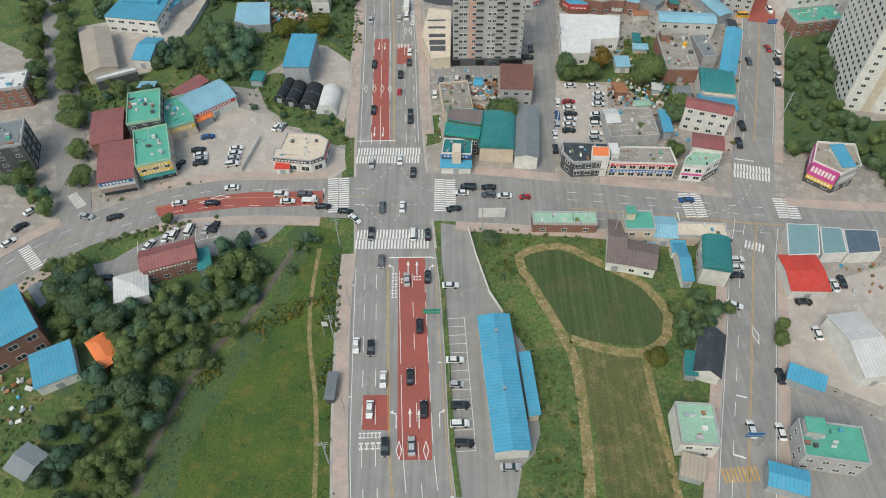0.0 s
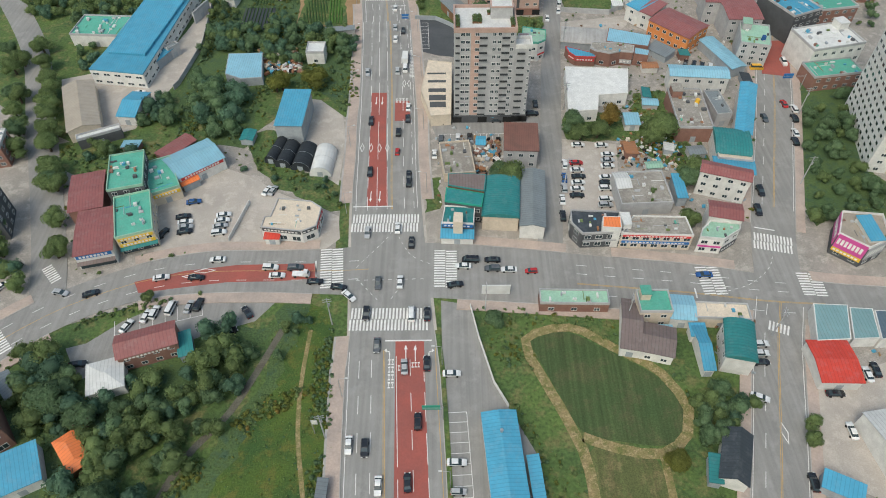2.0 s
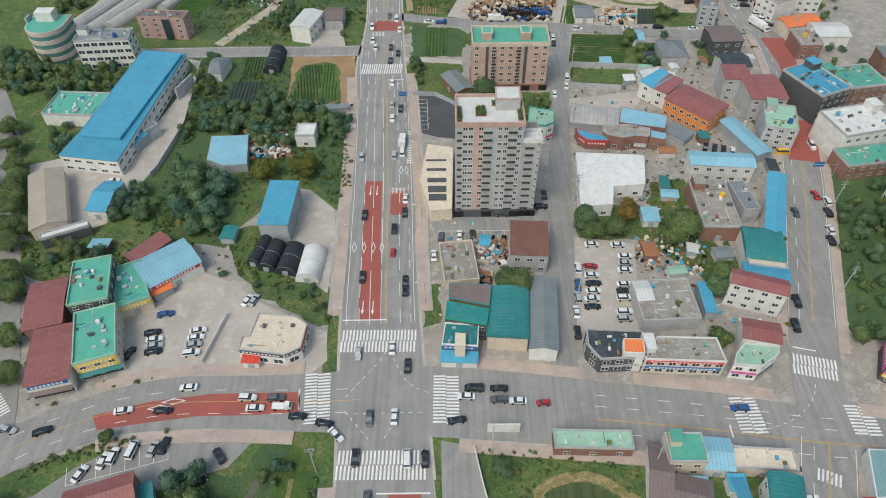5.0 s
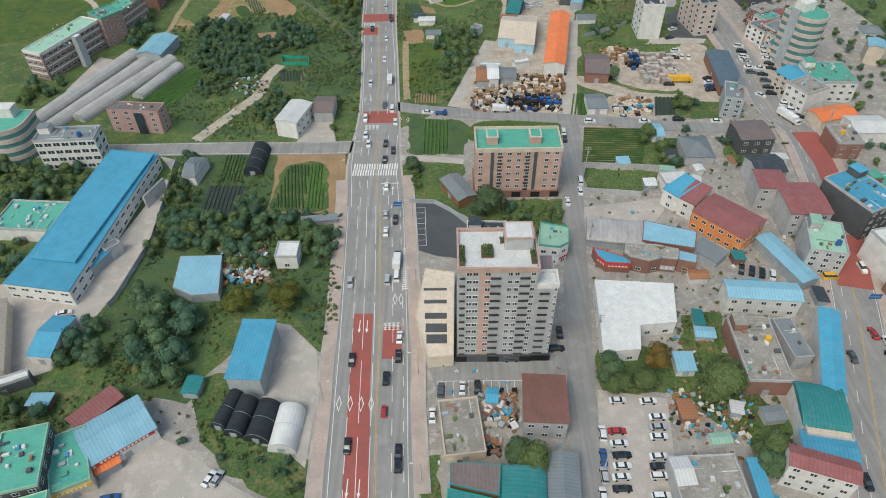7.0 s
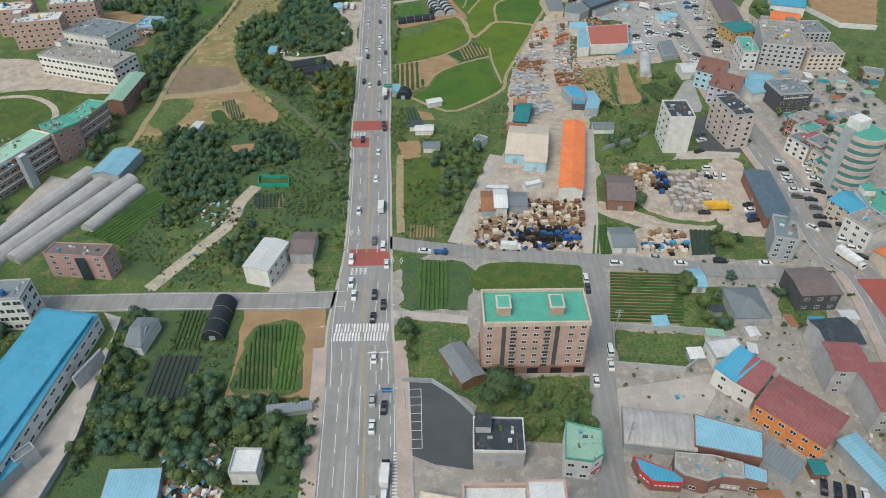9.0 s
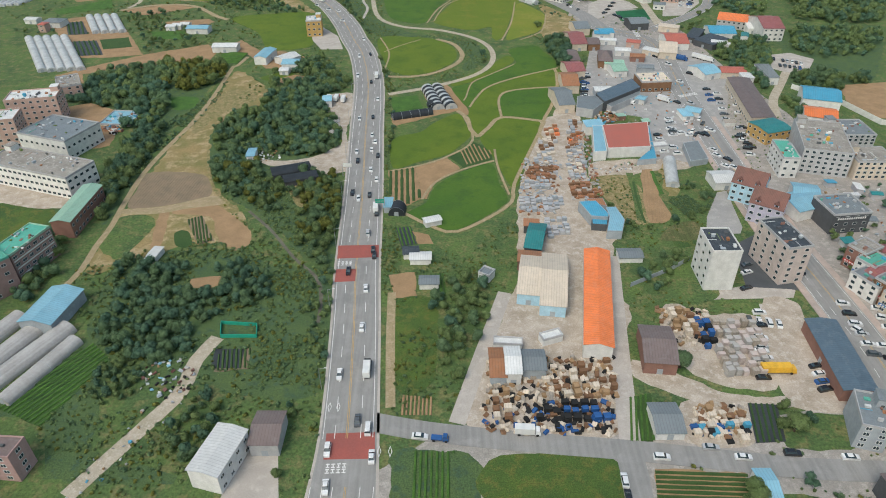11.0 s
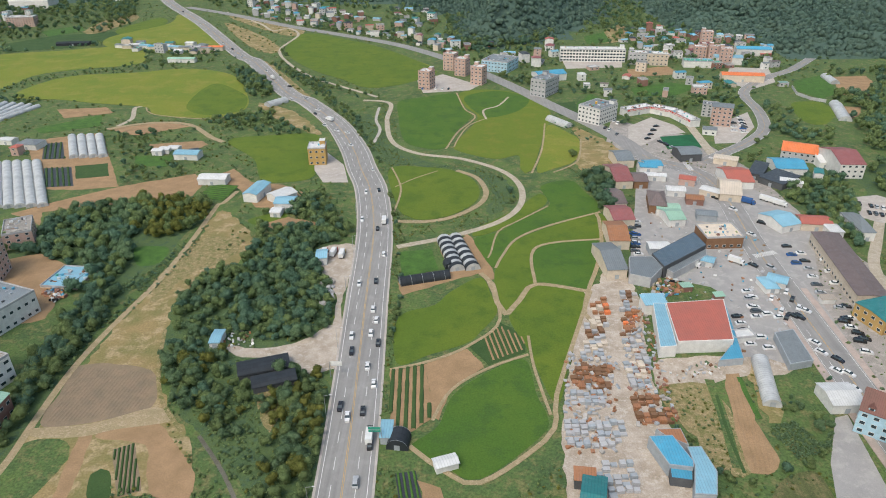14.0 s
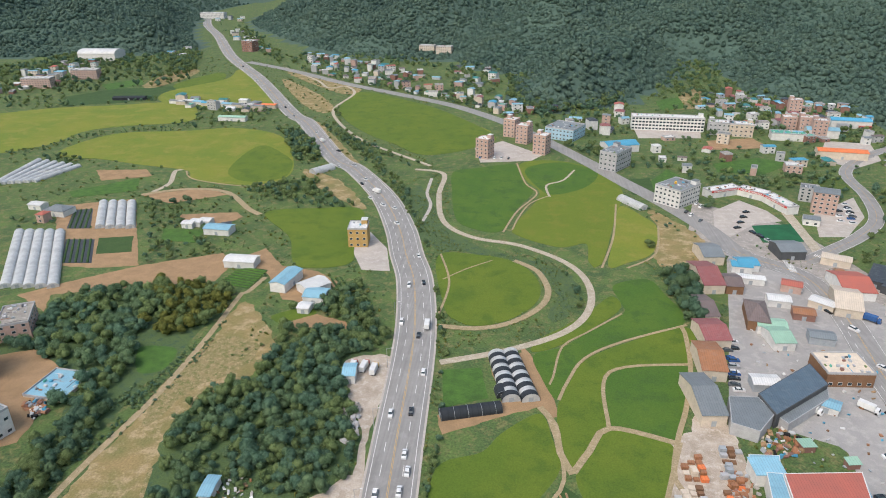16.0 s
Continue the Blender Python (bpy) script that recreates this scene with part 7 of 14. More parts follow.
strip('road', 'narrow tree-lined street', 'asphalt', 0.172, LEFT, 10.0, drop=0.3)
strip('road', 'pale road curving to the hill village', 'asphalt', 0.178, [(149.8, 709.9), (169.6, 726.9), (194.5, 750.0), (215.5, 778.2), (227.9, 821.0), (233.8, 868.8), (251.9, 900.2), (279.6, 929.8), (313.1, 959.4), (364.9, 1024.1), (434.8, 1125.1)], 9.0)
strip('road', 'pale farm road beside the sports pitch', 'lane', 0.161, [(161.0, 717.5), (163.2, 762.5), (166.0, 818.8)], 6.0)
strip('road', 'dusty lane beside the orange shed', 'concrete', 0.113, [(50.9, 337.3), (55.1, 368.0), (60.8, 406.0), (64.3, 428.7)], 6.0)
strip('road', 'concrete lane behind the gardens', 'concrete', 0.115, [(-17.9, 310.3), (-5.8, 309.1), (6.1, 307.4)], 3.5)
strip('footway', 'dry concrete drain and lane by the road', 'concrete', 0.117, [(2.4, 346.4), (10.2, 372.0), (21.0, 406.6)], 5.0, category='path')

# ---- buildings south of the cross road ----
house('blue-roofed brick workshop with large windows', -114.3, 94.0, 39.2, 14.0, 17.1, 9.0, 'wall_brick', 'sheet_blue', 'gable', rise=1.2, floors=2, sides='S', ww=2.4, wh=1.8, win=4.0, name='workshop', category='workshop')
house('low blue lean-to roof beside a brick workshop', -98.7, 84.0, 28.0, 9.5, 10.0, 4.0, 'wall_white', 'sheet_blue', 'shed', name='shed', category='shed')
house('small orange-roofed shed among trees', -88.1, 88.6, -48.1, 10.0, 4.6, 3.0, 'wall_wood', 'sheet_orange', 'hip', name='shed', category='shed')
house('grey metal-roofed shed in the town', -96.1, 59.5, -26.3, 6.4, 6.6, 3.0, 'wall_steel', 'sheet_grey', 'gable', name='shed', category='shed')
house('small pale hut beside the road', -110.8, 106.2, -46.6, 8.0, 3.3, 3.0, 'wall_white', 'sheet_grey', 'gable', name='shed', category='shed')
house('red-roofed brick restaurant with signs', -78.1, 117.5, 19.3, 14.7, 7.2, 6.0, 'wall_brick', 'sheet_maroon', 'gable', rise=1.6, floors=2, sides='SW', win=3.0, name='restaurant', category='restaurant', sign=[('S', 'wall_brick', 4.6, 5.6)])
house('teal canopy attached to a brick restaurant', -69.1, 118.1, 20.1, 3.4, 7.1, 3.2, 'wall_steel', 'sheet_teal', 'shed', name='canopy', category='canopy')
house('white fabric pavilion roof', -86.4, 108.3, 18.5, 8.6, 8.8, 4.0, 'wall_white', 'sheet_white', 'hip', rise=1.4, name='pavilion', category='pavilion')
house('long low shop hall with bright blue metal roof', 13.0, 79.1, -85.7, 36.3, 7.8, 5.0, 'wall_white', 'sheet_blue', 'gable', rise=0.8, extras='vv', name='shop_hall', category='hall')
house('blue lean-to beside the long hall', 19.6, 78.6, -85.9, 16.7, 2.2, 3.5, 'wall_cream', 'sheet_blue', 'shed', name='shed', category='shed')
house('low brick row with pale green roof', 34.2, 132.1, -1.3, 18.7, 4.7, 3.8, 'wall_brick', 'flat_palegreen', 'flat', floors=1, sides='S', win=5, extras='aa', name='row_house')
house('brown metal-roofed house in the town', 48.1, 123.1, -10.7, 4.9, 15.7, 4.0, 'wall_white', 'sheet_brown', 'gable')
house('brown metal-roofed house wing', 54.2, 118.2, -14.6, 8.2, 8.9, 4.0, 'wall_white', 'sheet_brown', 'gable', floors=1)
house('two-storey house with flat green roof', 54.7, 128.6, -0.3, 8.6, 7.2, 6.5, 'wall_cream', 'flat_green', 'flat', floors=2, extras='s')
house('house with pale blue metal roof', 62.6, 128.3, -5.9, 6.4, 7.7, 4.2, 'wall_white', 'sheet_skyblue', 'gable')
slab('open yard shed with bright blue sheet roof', [(60.0, 450.6), (66.8, 449.6), (67.6, 452.0), (64.2, 462.7), (56.8, 462.1)], 4.8, 'wall_steel', 'sheet_blue', 'shed', 'shed', 0, 0.08)
slab('low blue awning of the yard shed', [(59.9, 447.0), (65.9, 446.1), (67.2, 450.8), (60.6, 451.8)], 3.2, 'wall_dark', 'sheet_blue', 'canopy', 'canopy', 0, 0.08)
slab('pale blue metal shed in the stone yard', [(64.6, 440.6), (70.8, 440.2), (73.6, 448.9), (72.0, 458.9), (67.7, 458.6), (67.7, 451.2)], 4.0, 'wall_steel', 'sheet_skyblue', 'shed', 'shed', 0, 0.1)
slab('rusty roofed lean-to behind a blue shed', [(62.3, 464.2), (68.7, 459.9), (68.2, 467.2), (60.3, 466.7)], 3.4, 'wall_steel', 'sheet_rust', 'shed', 'shed', 0, 0.08)
slab('big market hall with red metal roof and white front', [(79.1, 510.6), (100.1, 512.1), (105.7, 540.2), (81.5, 536.9)], 5.5, 'wall_white', 'sheet_coral', 'market_hall', 'hall', 0, 0.15, 'wall_white')
slab('pale blue side wing of the market hall', [(71.8, 507.7), (78.3, 508.6), (81.4, 537.5), (76.5, 537.5)], 5.0, 'wall_white', 'sheet_skyblue', 'market_wing', 'hall', 0, 0.1)
slab('bright blue lean-to along the market hall', [(92.0, 502.8), (101.5, 504.2), (107.0, 539.2), (106.5, 541.0), (101.4, 514.6)], 3.0, 'wall_steel', 'sheet_blue', 'canopy', 'canopy', 0, 0.08)
slab('pale shed behind the market hall', [(72.9, 539.9), (82.0, 540.1), (83.7, 547.1), (73.9, 546.6)], 4.0, 'wall_white', 'sheet_skyblue', 'shed', 'shed', 0, 0.08)
slab('restaurant hall with dark slate-blue roof', [(85.8, 577.9), (88.4, 565.8), (113.2, 586.6), (111.4, 600.1)], 6.0, 'wall_dark', 'sheet_slate', 'hall', 'hall', 0, 0.1)
slab('lower grey roof beside the dark hall', [(89.5, 568.7), (92.3, 564.2), (111.9, 580.9), (114.4, 589.6)], 3.8, 'wall_grey', 'sheet_grey', 'hall', 'hall', 0, 0.08)
slab('grey-roofed hall behind the storage yard', [(72.2, 561.1), (80.6, 557.4), (88.6, 567.8), (85.7, 577.0), (75.2, 576.5)], 5.0, 'wall_grey', 'sheet_grey', 'hall', 'hall', 0, 0.1)
house('small blue pavilion on the market yard', 131.4, 558.2, 4.0, 5.7, 9.7, 2.8, 'wall_white', 'sheet_skyblue', 'hip', rise=0.8, name='kiosk', category='kiosk')
house('long cream-roofed shop row', 72.8, 127.0, -3.4, 14.7, 5.2, 4.0, 'wall_cream', 'flat_cream', 'flat', name='shop_row', category='shop')
house('blue-roofed back building in the town', 65.5, 116.2, -0.2, 2.6, 13.4, 3.5, 'wall_white', 'sheet_blue', 'gable', name='shed', category='shed')
house('blue-roofed lean-to in the town', 65.5, 121.6, -0.2, 3.7, 3.4, 3.2, 'wall_white', 'sheet_blue', 'shed', name='shed', category='shed')
house('pale blue lean-to roof', 55.9, 120.7, -3.5, 5.4, 4.5, 3.0, 'wall_white', 'sheet_skyblue', 'shed', name='shed', category='shed')
house('three-storey house with green vaulted roof', 73.7, 115.8, 77.5, 11.2, 7.2, 7.0, 'wall_white', 'sheet_teal', 'barrel', rise=1.6, floors=2, sides='EN')
house('dark slate-roofed house by the street', 65.3, 86.5, -109.9, 12.5, 6.1, 4.0, 'wall_white', 'sheet_dark', 'gable', rise=2.2)
house('teal lean-to roof in the town', 60.3, 84.1, -102.9, 6.6, 2.5, 3.0, 'wall_steel', 'sheet_teal', 'shed', name='shed', category='shed')
house('house with green waterproofed flat roof', 56.5, 66.4, -3.7, 8.6, 10.1, 6.5, 'wall_white', 'flat_palegreen', 'flat', floors=2, extras='a')
house('weathered beige tarpaulin roof', 54.6, 57.8, -16.8, 4.9, 5.0, 3.0, 'wall_steel', 'sheet_beige', 'shed', name='shed', category='shed')
house('blue metal-roofed car wash shed', 87.2, 79.7, -26.7, 8.2, 4.0, 3.6, 'wall_steel', 'sheet_blue', 'shed', name='shed', category='shed')
house('shop with large green flat roof', 85.7, 62.0, -8.7, 13.8, 8.8, 6.5, 'wall_grey', 'flat_green', 'flat', floors=2, sides='SW', extras='saa', name='shop', category='shop')
house('blue metal shed roof', 74.5, 54.8, -17.1, 8.0, 5.3, 4.0, 'wall_steel', 'sheet_blue', 'gable', name='shed', category='shed')
house('white multi-bay workshop in the town', 103.0, 88.1, 8.1, 8.4, 17.8, 5.5, 'wall_white', 'sheet_white', 'gable', name='workshop', category='workshop')

# ---- buildings of the north-west block ----
house('maroon-roofed shop in the town', -112.8, 172.9, 15.6, 9.8, 16.8, 6.0, 'wall_brick', 'sheet_maroon', 'gable', rise=0.6, name='shop', category='shop')
house('maroon-roofed corner shop in the town', -104.5, 156.0, 14.5, 10.5, 18.2, 6.0, 'wall_white', 'sheet_maroon', 'gable', rise=0.6, name='shop', category='shop', extras='f', sign=[('S', 'sign_blue', 4.4, 5.6)])
house('three-storey building with flat green roof', -101.2, 178.7, 14.8, 10.7, 16.7, 9.0, 'wall_dark', 'flat_green', 'flat', floors=3, extras='a', parapet='flat_palegreen')
house('shop building with green roof and yellow signs', -94.5, 161.6, 18.9, 10.7, 17.7, 7.0, 'wall_cream', 'flat_green', 'flat', floors=2, extras='afa', parapet='flat_palegreen', sign=[('S', 'sign_yellow', 3.2, 4.4), ('S', 'sign_yellow', 5.6, 6.6)], name='shop', category='shop')
house('low green-roofed wing in the town', -92.2, 180.8, 26.0, 9.0, 16.0, 5.0, 'wall_cream', 'flat_green', 'flat', parapet='flat_palegreen', name='shop', category='shop', sign=[('S', 'sign_yellow', 3.2, 4.4)])
house('workshop with pale blue metal roof', -83.8, 189.0, 39.7, 16.0, 12.3, 5.0, 'wall_white', 'sheet_skyblue', 'gable', rise=1.6, name='workshop', category='workshop', sign=[('S', 'sign_red', 3.6, 4.8)])
house('maroon-roofed back shed in the town', -91.6, 195.6, 52.3, 12.5, 5.5, 4.5, 'wall_brick', 'sheet_maroon', 'gable', name='shed', category='shed')
house('orange canopy by the workshop', -83.7, 180.9, 35.8, 5.5, 3.2, 3.0, 'wall_steel', 'sheet_orange', 'shed', name='canopy', category='canopy')
house('tall blue metal-clad store', -53.7, 211.7, -2.3, 9.0, 19.4, 8.0, 'wall_steel', 'sheet_blue', 'shed', rise=0.6, name='store_house', category='store')
house('white-roofed hut among trees', -51.5, 253.7, -0.7, 7.0, 7.0, 5.0, 'wall_white', 'flat_white', 'flat', floors=1)
tunnel('white fabric storage tunnel', -41.7, 191.3, -3.7, 12.4, 7.2, 3.4, 'frame_white')
tunnel('black netted storage tunnel', -48.2, 193.4, -8.8, 11.1, 6.5, 3.2, 'net_black')
tunnel('black netted storage tunnel', -54.1, 194.9, -10.1, 10.9, 5.5, 3.0, 'net_black')
tunnel('black netted storage tunnel', -58.2, 196.9, -13.6, 10.9, 4.5, 2.8, 'net_black')
house('green-roofed factory annex in the town', -141.8, 271.3, -4.0, 20.4, 14.8, 5.0, 'wall_white', 'flat_green', 'flat', extras='aaaaaa', name='factory_annex', category='factory')
slab('long factory hall with blue metal roof and windowed side', [(-134.9, 238.3), (-113.5, 234.8), (-108.4, 304.5), (-127.2, 307.5), (-132.6, 250.9)], 6.5, 'wall_white', 'sheet_blue', 'factory', 'factory', 2, 0.1, 'sheet_blue', (), 4.2, 2.6, 1.0)
slab('raised blue roof of the factory hall', [(-130.4, 248.2), (-115.8, 246.2), (-109.1, 302.7), (-125.6, 305.1)], 7.6, 'sheet_blue', 'sheet_blue', 'factory_roof', 'roof', 0, 0.06)
slab('nearly flat pale blue roof over a scrap yard', [(-84.4, 239.0), (-77.8, 235.7), (-69.9, 236.5), (-72.7, 252.9), (-85.9, 252.5)], 3.5, 'wall_steel', 'sheet_skyblue', 'shed', 'shed', 0, 0.08)
slab('large white flat-roofed store with an angled corner', [(42.3, 212.3), (52.8, 213.2), (54.4, 221.7), (65.0, 222.8), (67.7, 237.8), (44.4, 239.6)], 5.0, 'wall_white', 'flat_white', 'store_house', 'store', 1, 0.25, 'wall_white', (), 5.0)
slab('workshop with faded pale teal roof', [(95.0, 117.6), (103.9, 118.0), (107.2, 128.9), (98.2, 129.4)], 4.0, 'wall_white', 'sheet_paleteal', 'workshop', 'workshop', 0, 0.08)
slab('workshop with faded blue-grey roof', [(104.6, 118.0), (111.5, 118.3), (113.4, 127.6), (107.4, 128.1)], 4.0, 'wall_white', 'sheet_paleteal', 'workshop', 'workshop', 0, 0.08)
slab('dark teal-roofed workshop beside the cross road', [(111.5, 117.7), (120.9, 118.4), (122.9, 126.4), (113.5, 126.9)], 4.3, 'wall_white', 'sheet_slate', 'workshop', 'workshop', 0, 0.08)
house('workshop with bright red metal roof', 97.2, 111.5, -1.4, 10.0, 11.9, 4.0, 'wall_white', 'sheet_red', 'gable', rise=1.0, name='workshop', category='workshop')
house('beige gabled warehouse in the town', -131.4, 218.1, -66.4, 28.5, 10.7, 5.0, 'wall_cream', 'sheet_beige', 'gable', rise=1.4, name='warehouse', category='warehouse')
house('flat white canopy over a loading bay', -120.4, 203.7, 25.6, 14.4, 2.8, 4.0, 'wall_dark', 'flat_white', 'flat', name='canopy', category='canopy')
house('small blue-roofed shed in the town', -113.2, 219.8, -5.7, 6.6, 14.3, 4.0, 'wall_white', 'sheet_blue', 'gable', name='shed', category='shed')
house('white and blue office with banded windows', -141.4, 308.5, 4.1, 21.9, 8.8, 13.0, 'wall_white', 'flat_grey', 'flat', floors=4, ww=2.6, wh=1.6, win=2.8, name='office', category='office', extras='st')
office = slab('pink office block with a dark glass strip and brown roof', [(-135.9, 329.9), (-114.8, 327.7), (-113.8, 334.4), (-134.4, 335.8)], 10.0, 'wall_rose', 'flat_brown', 'office', 'office', 4, 0.5, 'wall_rose', win=4.4)
Mb().box(-1.6, -4.6, 0.4, 1.4, -4.1, 9.8).ob("glass_strip", "glass", office, at=pose(2.0, 0, 0))
slab('brick school wing with white bands and a green roof', [(-179.0, 370.7), (-165.8, 404.6), (-175.4, 408.3), (-188.6, 374.4)], 13.0, 'wall_rosebrick', 'flat_palegreen', 'school_wing', 'school', 4, 0.6, 'wall_white', [(k, 'wall_white', z, z + 0.65) for k in (0, 3) for z in (3.0, 6.25, 9.5, 12.3)], win=3.2, ww=2.3)
slab('pale stair tower of the school', [(-170.2, 384.2), (-167.8, 383.3), (-166.6, 386.6), (-169.0, 387.5)], 14.5, 'wall_steel', 'flat_white', 'stair_tower', 'school', 0, 0.2)
slab('brick school block with green roof', [(-163.4, 402.5), (-156.9, 411.2), (-166.0, 418.1), (-172.5, 409.4)], 14.5, 'wall_rosebrick', 'flat_green', 'school_wing', 'school', 4, 0.6, 'flat_green', win=3.6)
slab('brick school wing with white bands and a green roof', [(-158.6, 413.9), (-153.3, 433.0), (-162.2, 435.5), (-167.5, 416.4)], 13.0, 'wall_rosebrick', 'flat_green', 'school_wing', 'school', 4, 0.6, 'flat_palegreen', [(0, 'wall_white', z, z + 0.5) for z in (3.0, 6.25, 9.5)], win=3.2, ww=2.0)
house('school hall with pale green roof', -156.1, 459.3, 88.8, 29.8, 8.2, 8.0, 'wall_brick', 'sheet_palegreen', 'gable', floors=2, name='school_wing', category='school')
house('white three-storey school building', -187.4, 491.7, -19.7, 48.7, 17.3, 10.5, 'wall_white', 'flat_concrete', 'flat', floors=3, win=2.8, ww=2.0, name='school', category='school', extras='saa')
house('school gymnasium with grey roof', -195.7, 529.1, -20.0, 30.4, 23.4, 10.0, 'wall_white', 'sheet_grey', 'flat', floors=2, name='gymnasium', category='school')
house('pinkish brick apartment block', -230.7, 532.5, 12.0, 26.0, 14.0, 15.0, 'wall_pink', 'flat_white', 'flat', floors=5, win=3.2, extras='st', name='apartment_block', category='apartment block', parapet='wall_pink', group='apartment blocks')
house('pinkish brick apartment block', -222.7, 561.1, 12.0, 26.0, 14.0, 15.0, 'wall_pink', 'flat_white', 'flat', floors=5, win=3.2, extras='st', name='apartment_block', category='apartment block', parapet='wall_pink', group='apartment blocks')
house('pinkish brick apartment block', -252.7, 550.9, 12.0, 20.0, 14.0, 15.0, 'wall_pink', 'flat_white', 'flat', floors=5, win=3.2, extras='st', name='apartment_block', category='apartment block', parapet='wall_pink', group='apartment blocks')
tunnel('long grey film tunnel house', -161.2, 362.1, -20.4, 69.9, 7.5, 2.8, 'film_old')
tunnel('long grey film tunnel house', -150.7, 361.8, -21.3, 65.6, 7.5, 2.8, 'film_old')
tunnel('long grey film tunnel house', -141.6, 363.2, -24.8, 56.7, 7.5, 2.8, 'film_old')
tunnel('long grey film tunnel house', -129.4, 368.7, -20.5, 29.1, 6.0, 2.4, 'film_old')
house('blue metal-roofed shed by the tunnel houses', -137.6, 395.7, 81.8, 19.0, 12.0, 5.0, 'wall_steel', 'sheet_skyblue', 'gable', name='shed', category='shed')
house('white two-storey workshop at the junction', -61.9, 332.1, 74.5, 15.7, 8.9, 7.5, 'wall_white', 'sheet_white', 'gable', rise=0.7, floors=2, name='workshop', category='workshop')
house('red-brown roofed annex in the town', -50.9, 341.3, -0.6, 8.0, 11.7, 5.0, 'wall_grey', 'sheet_brown', 'gable', name='annex', category='workshop')
tunnel('black netted tunnel house', -72.8, 307.7, -0.8, 16.5, 7.0, 3.8, 'net_black')
house('small grey-roofed house in the town', -94.8, 300.1, -0.5, 4.7, 10.9, 4.0, 'wall_grey', 'sheet_grey', 'gable')
house('dark grey block by the street', -139.7, 162.6, 17.1, 10.3, 12.8, 11.0, 'wall_dark', 'flat_grey', 'flat', floors=4, name='office', category='office')
house('brick house by the street', -153.6, 194.7, 12.1, 11.4, 9.9, 8.0, 'wall_brick', 'flat_white', 'flat', floors=3)

# ---- buildings of the north-east block ----
house('shop with teal vaulted roof', 16.3, 168.8, 85.4, 16.6, 10.8, 6.0, 'wall_cream', 'sheet_teal', 'barrel', rise=1.6, name='shop', category='shop')
slab('cream-roofed corner showroom with black fascia and glazed front', [(-55.8, 157.5), (-43.4, 155.7), (-39.3, 158.0), (-38.7, 165.7), (-42.2, 168.4), (-52.6, 169.7), (-53.7, 162.0), (-55.5, 162.0)], 5.0, 'wall_white', 'flat_cream', 'showroom', 'showroom', 1, 0.5, 'wall_grey', [(0, 'wall_dark', 4.0, 5.2), (1, 'wall_dark', 4.0, 5.2), (2, 'sign_red', 3.4, 4.6), (7, 'wall_dark', 4.0, 5.2)], 3.2, 2.6, 1.9)
house('red entrance canopy of the showroom', -52.6, 156.4, -2.1, 4.2, 2.7, 3.0, 'wall_white', 'sheet_red', 'shed', rise=0.5, name='canopy', category='canopy')
slab('teal flat-roofed restaurant with blue fascia', [(-2.0, 158.5), (7.5, 157.9), (8.1, 164.9), (-1.1, 165.6)], 5.5, 'wall_dark', 'flat_teal', 'restaurant', 'restaurant', 1, 0.5, 'wall_white', [(0, 'sign_blue', 4.2, 5.4)])
slab('pale rooftop room on the teal restaurant', [(1.4, 156.5), (4.2, 156.3), (4.3, 160.3), (1.6, 160.6)], 8.0, 'wall_cream', 'flat_cream', 'roof_room', 'roof room', 0, 0.15)
slab('dark timber middle block of the restaurant with green eaves', [(-1.1, 166.2), (10.1, 163.9), (10.9, 169.3), (-0.6, 172.1)], 7.0, 'wall_dark', 'flat_teal', 'restaurant', 'restaurant', 2, 0.3, 'sign_green', win=2.4)
slab('brown-roofed house behind the restaurant with green trim', [(0.0, 172.8), (11.1, 170.1), (12.0, 177.5), (3.5, 178.3), (0.0, 178.0)], 7.5, 'wall_wood', 'sheet_brown', 'house', 'house', 0, 0.12, 'sheet_teal')
house('blue awning roof in front of the restaurant', 2.7, 157.7, -2.4, 9.4, 5.6, 3.0, 'wall_white', 'sheet_blue', 'shed', rise=0.6, name='canopy', category='canopy')
slab('black-roofed two-storey corner shop with glazed front', [(36.4, 157.7), (39.1, 153.3), (52.5, 154.0), (51.3, 162.1), (36.7, 162.9)], 6.0, 'wall_dark', 'flat_dark', 'shop', 'shop', 2, 0.6, 'wall_grey', [(1, 'wall_grey', 2.6, 3.3)], 2.6, 2.0, 1.5)
slab('orange-roofed room on top of the black shop', [(44.6, 154.0), (50.1, 153.6), (50.7, 158.2), (45.4, 158.4)], 8.2, 'wall_white', 'sheet_orange', 'roof_room', 'roof room', 0, 0.12)
slab('white rooftop hut beside an orange room', [(51.1, 155.0), (53.5, 155.2), (53.6, 160.1), (50.6, 160.3)], 8.0, 'wall_white', 'flat_white', 'roof_room', 'roof room', 0, 0.12)
slab('two-storey shop row with bare concrete roof and shop signs', [(50.3, 153.2), (71.1, 152.2), (70.5, 159.8), (55.0, 160.3)], 6.0, 'wall_cream', 'flat_concrete', 'shop_row', 'shop', 2, 0.6, 'wall_white', [(0, 'sign_blue', 2.5, 3.4), (0, 'sign_red', 5.2, 5.9)], 2.8, 2.0, 1.4)
slab('white corner shop with pale green roof terrace', [(72.7, 151.6), (79.5, 150.7), (85.2, 154.6), (85.9, 156.9), (77.5, 158.2), (74.1, 154.7)], 6.0, 'wall_white', 'flat_palegreen', 'shop', 'shop', 2, 0.7, 'wall_white', [(0, 'sign_pink', 2.6, 3.2), (1, 'wall_dark', 0.3, 2.4)], 2.8, 1.9, 1.4)
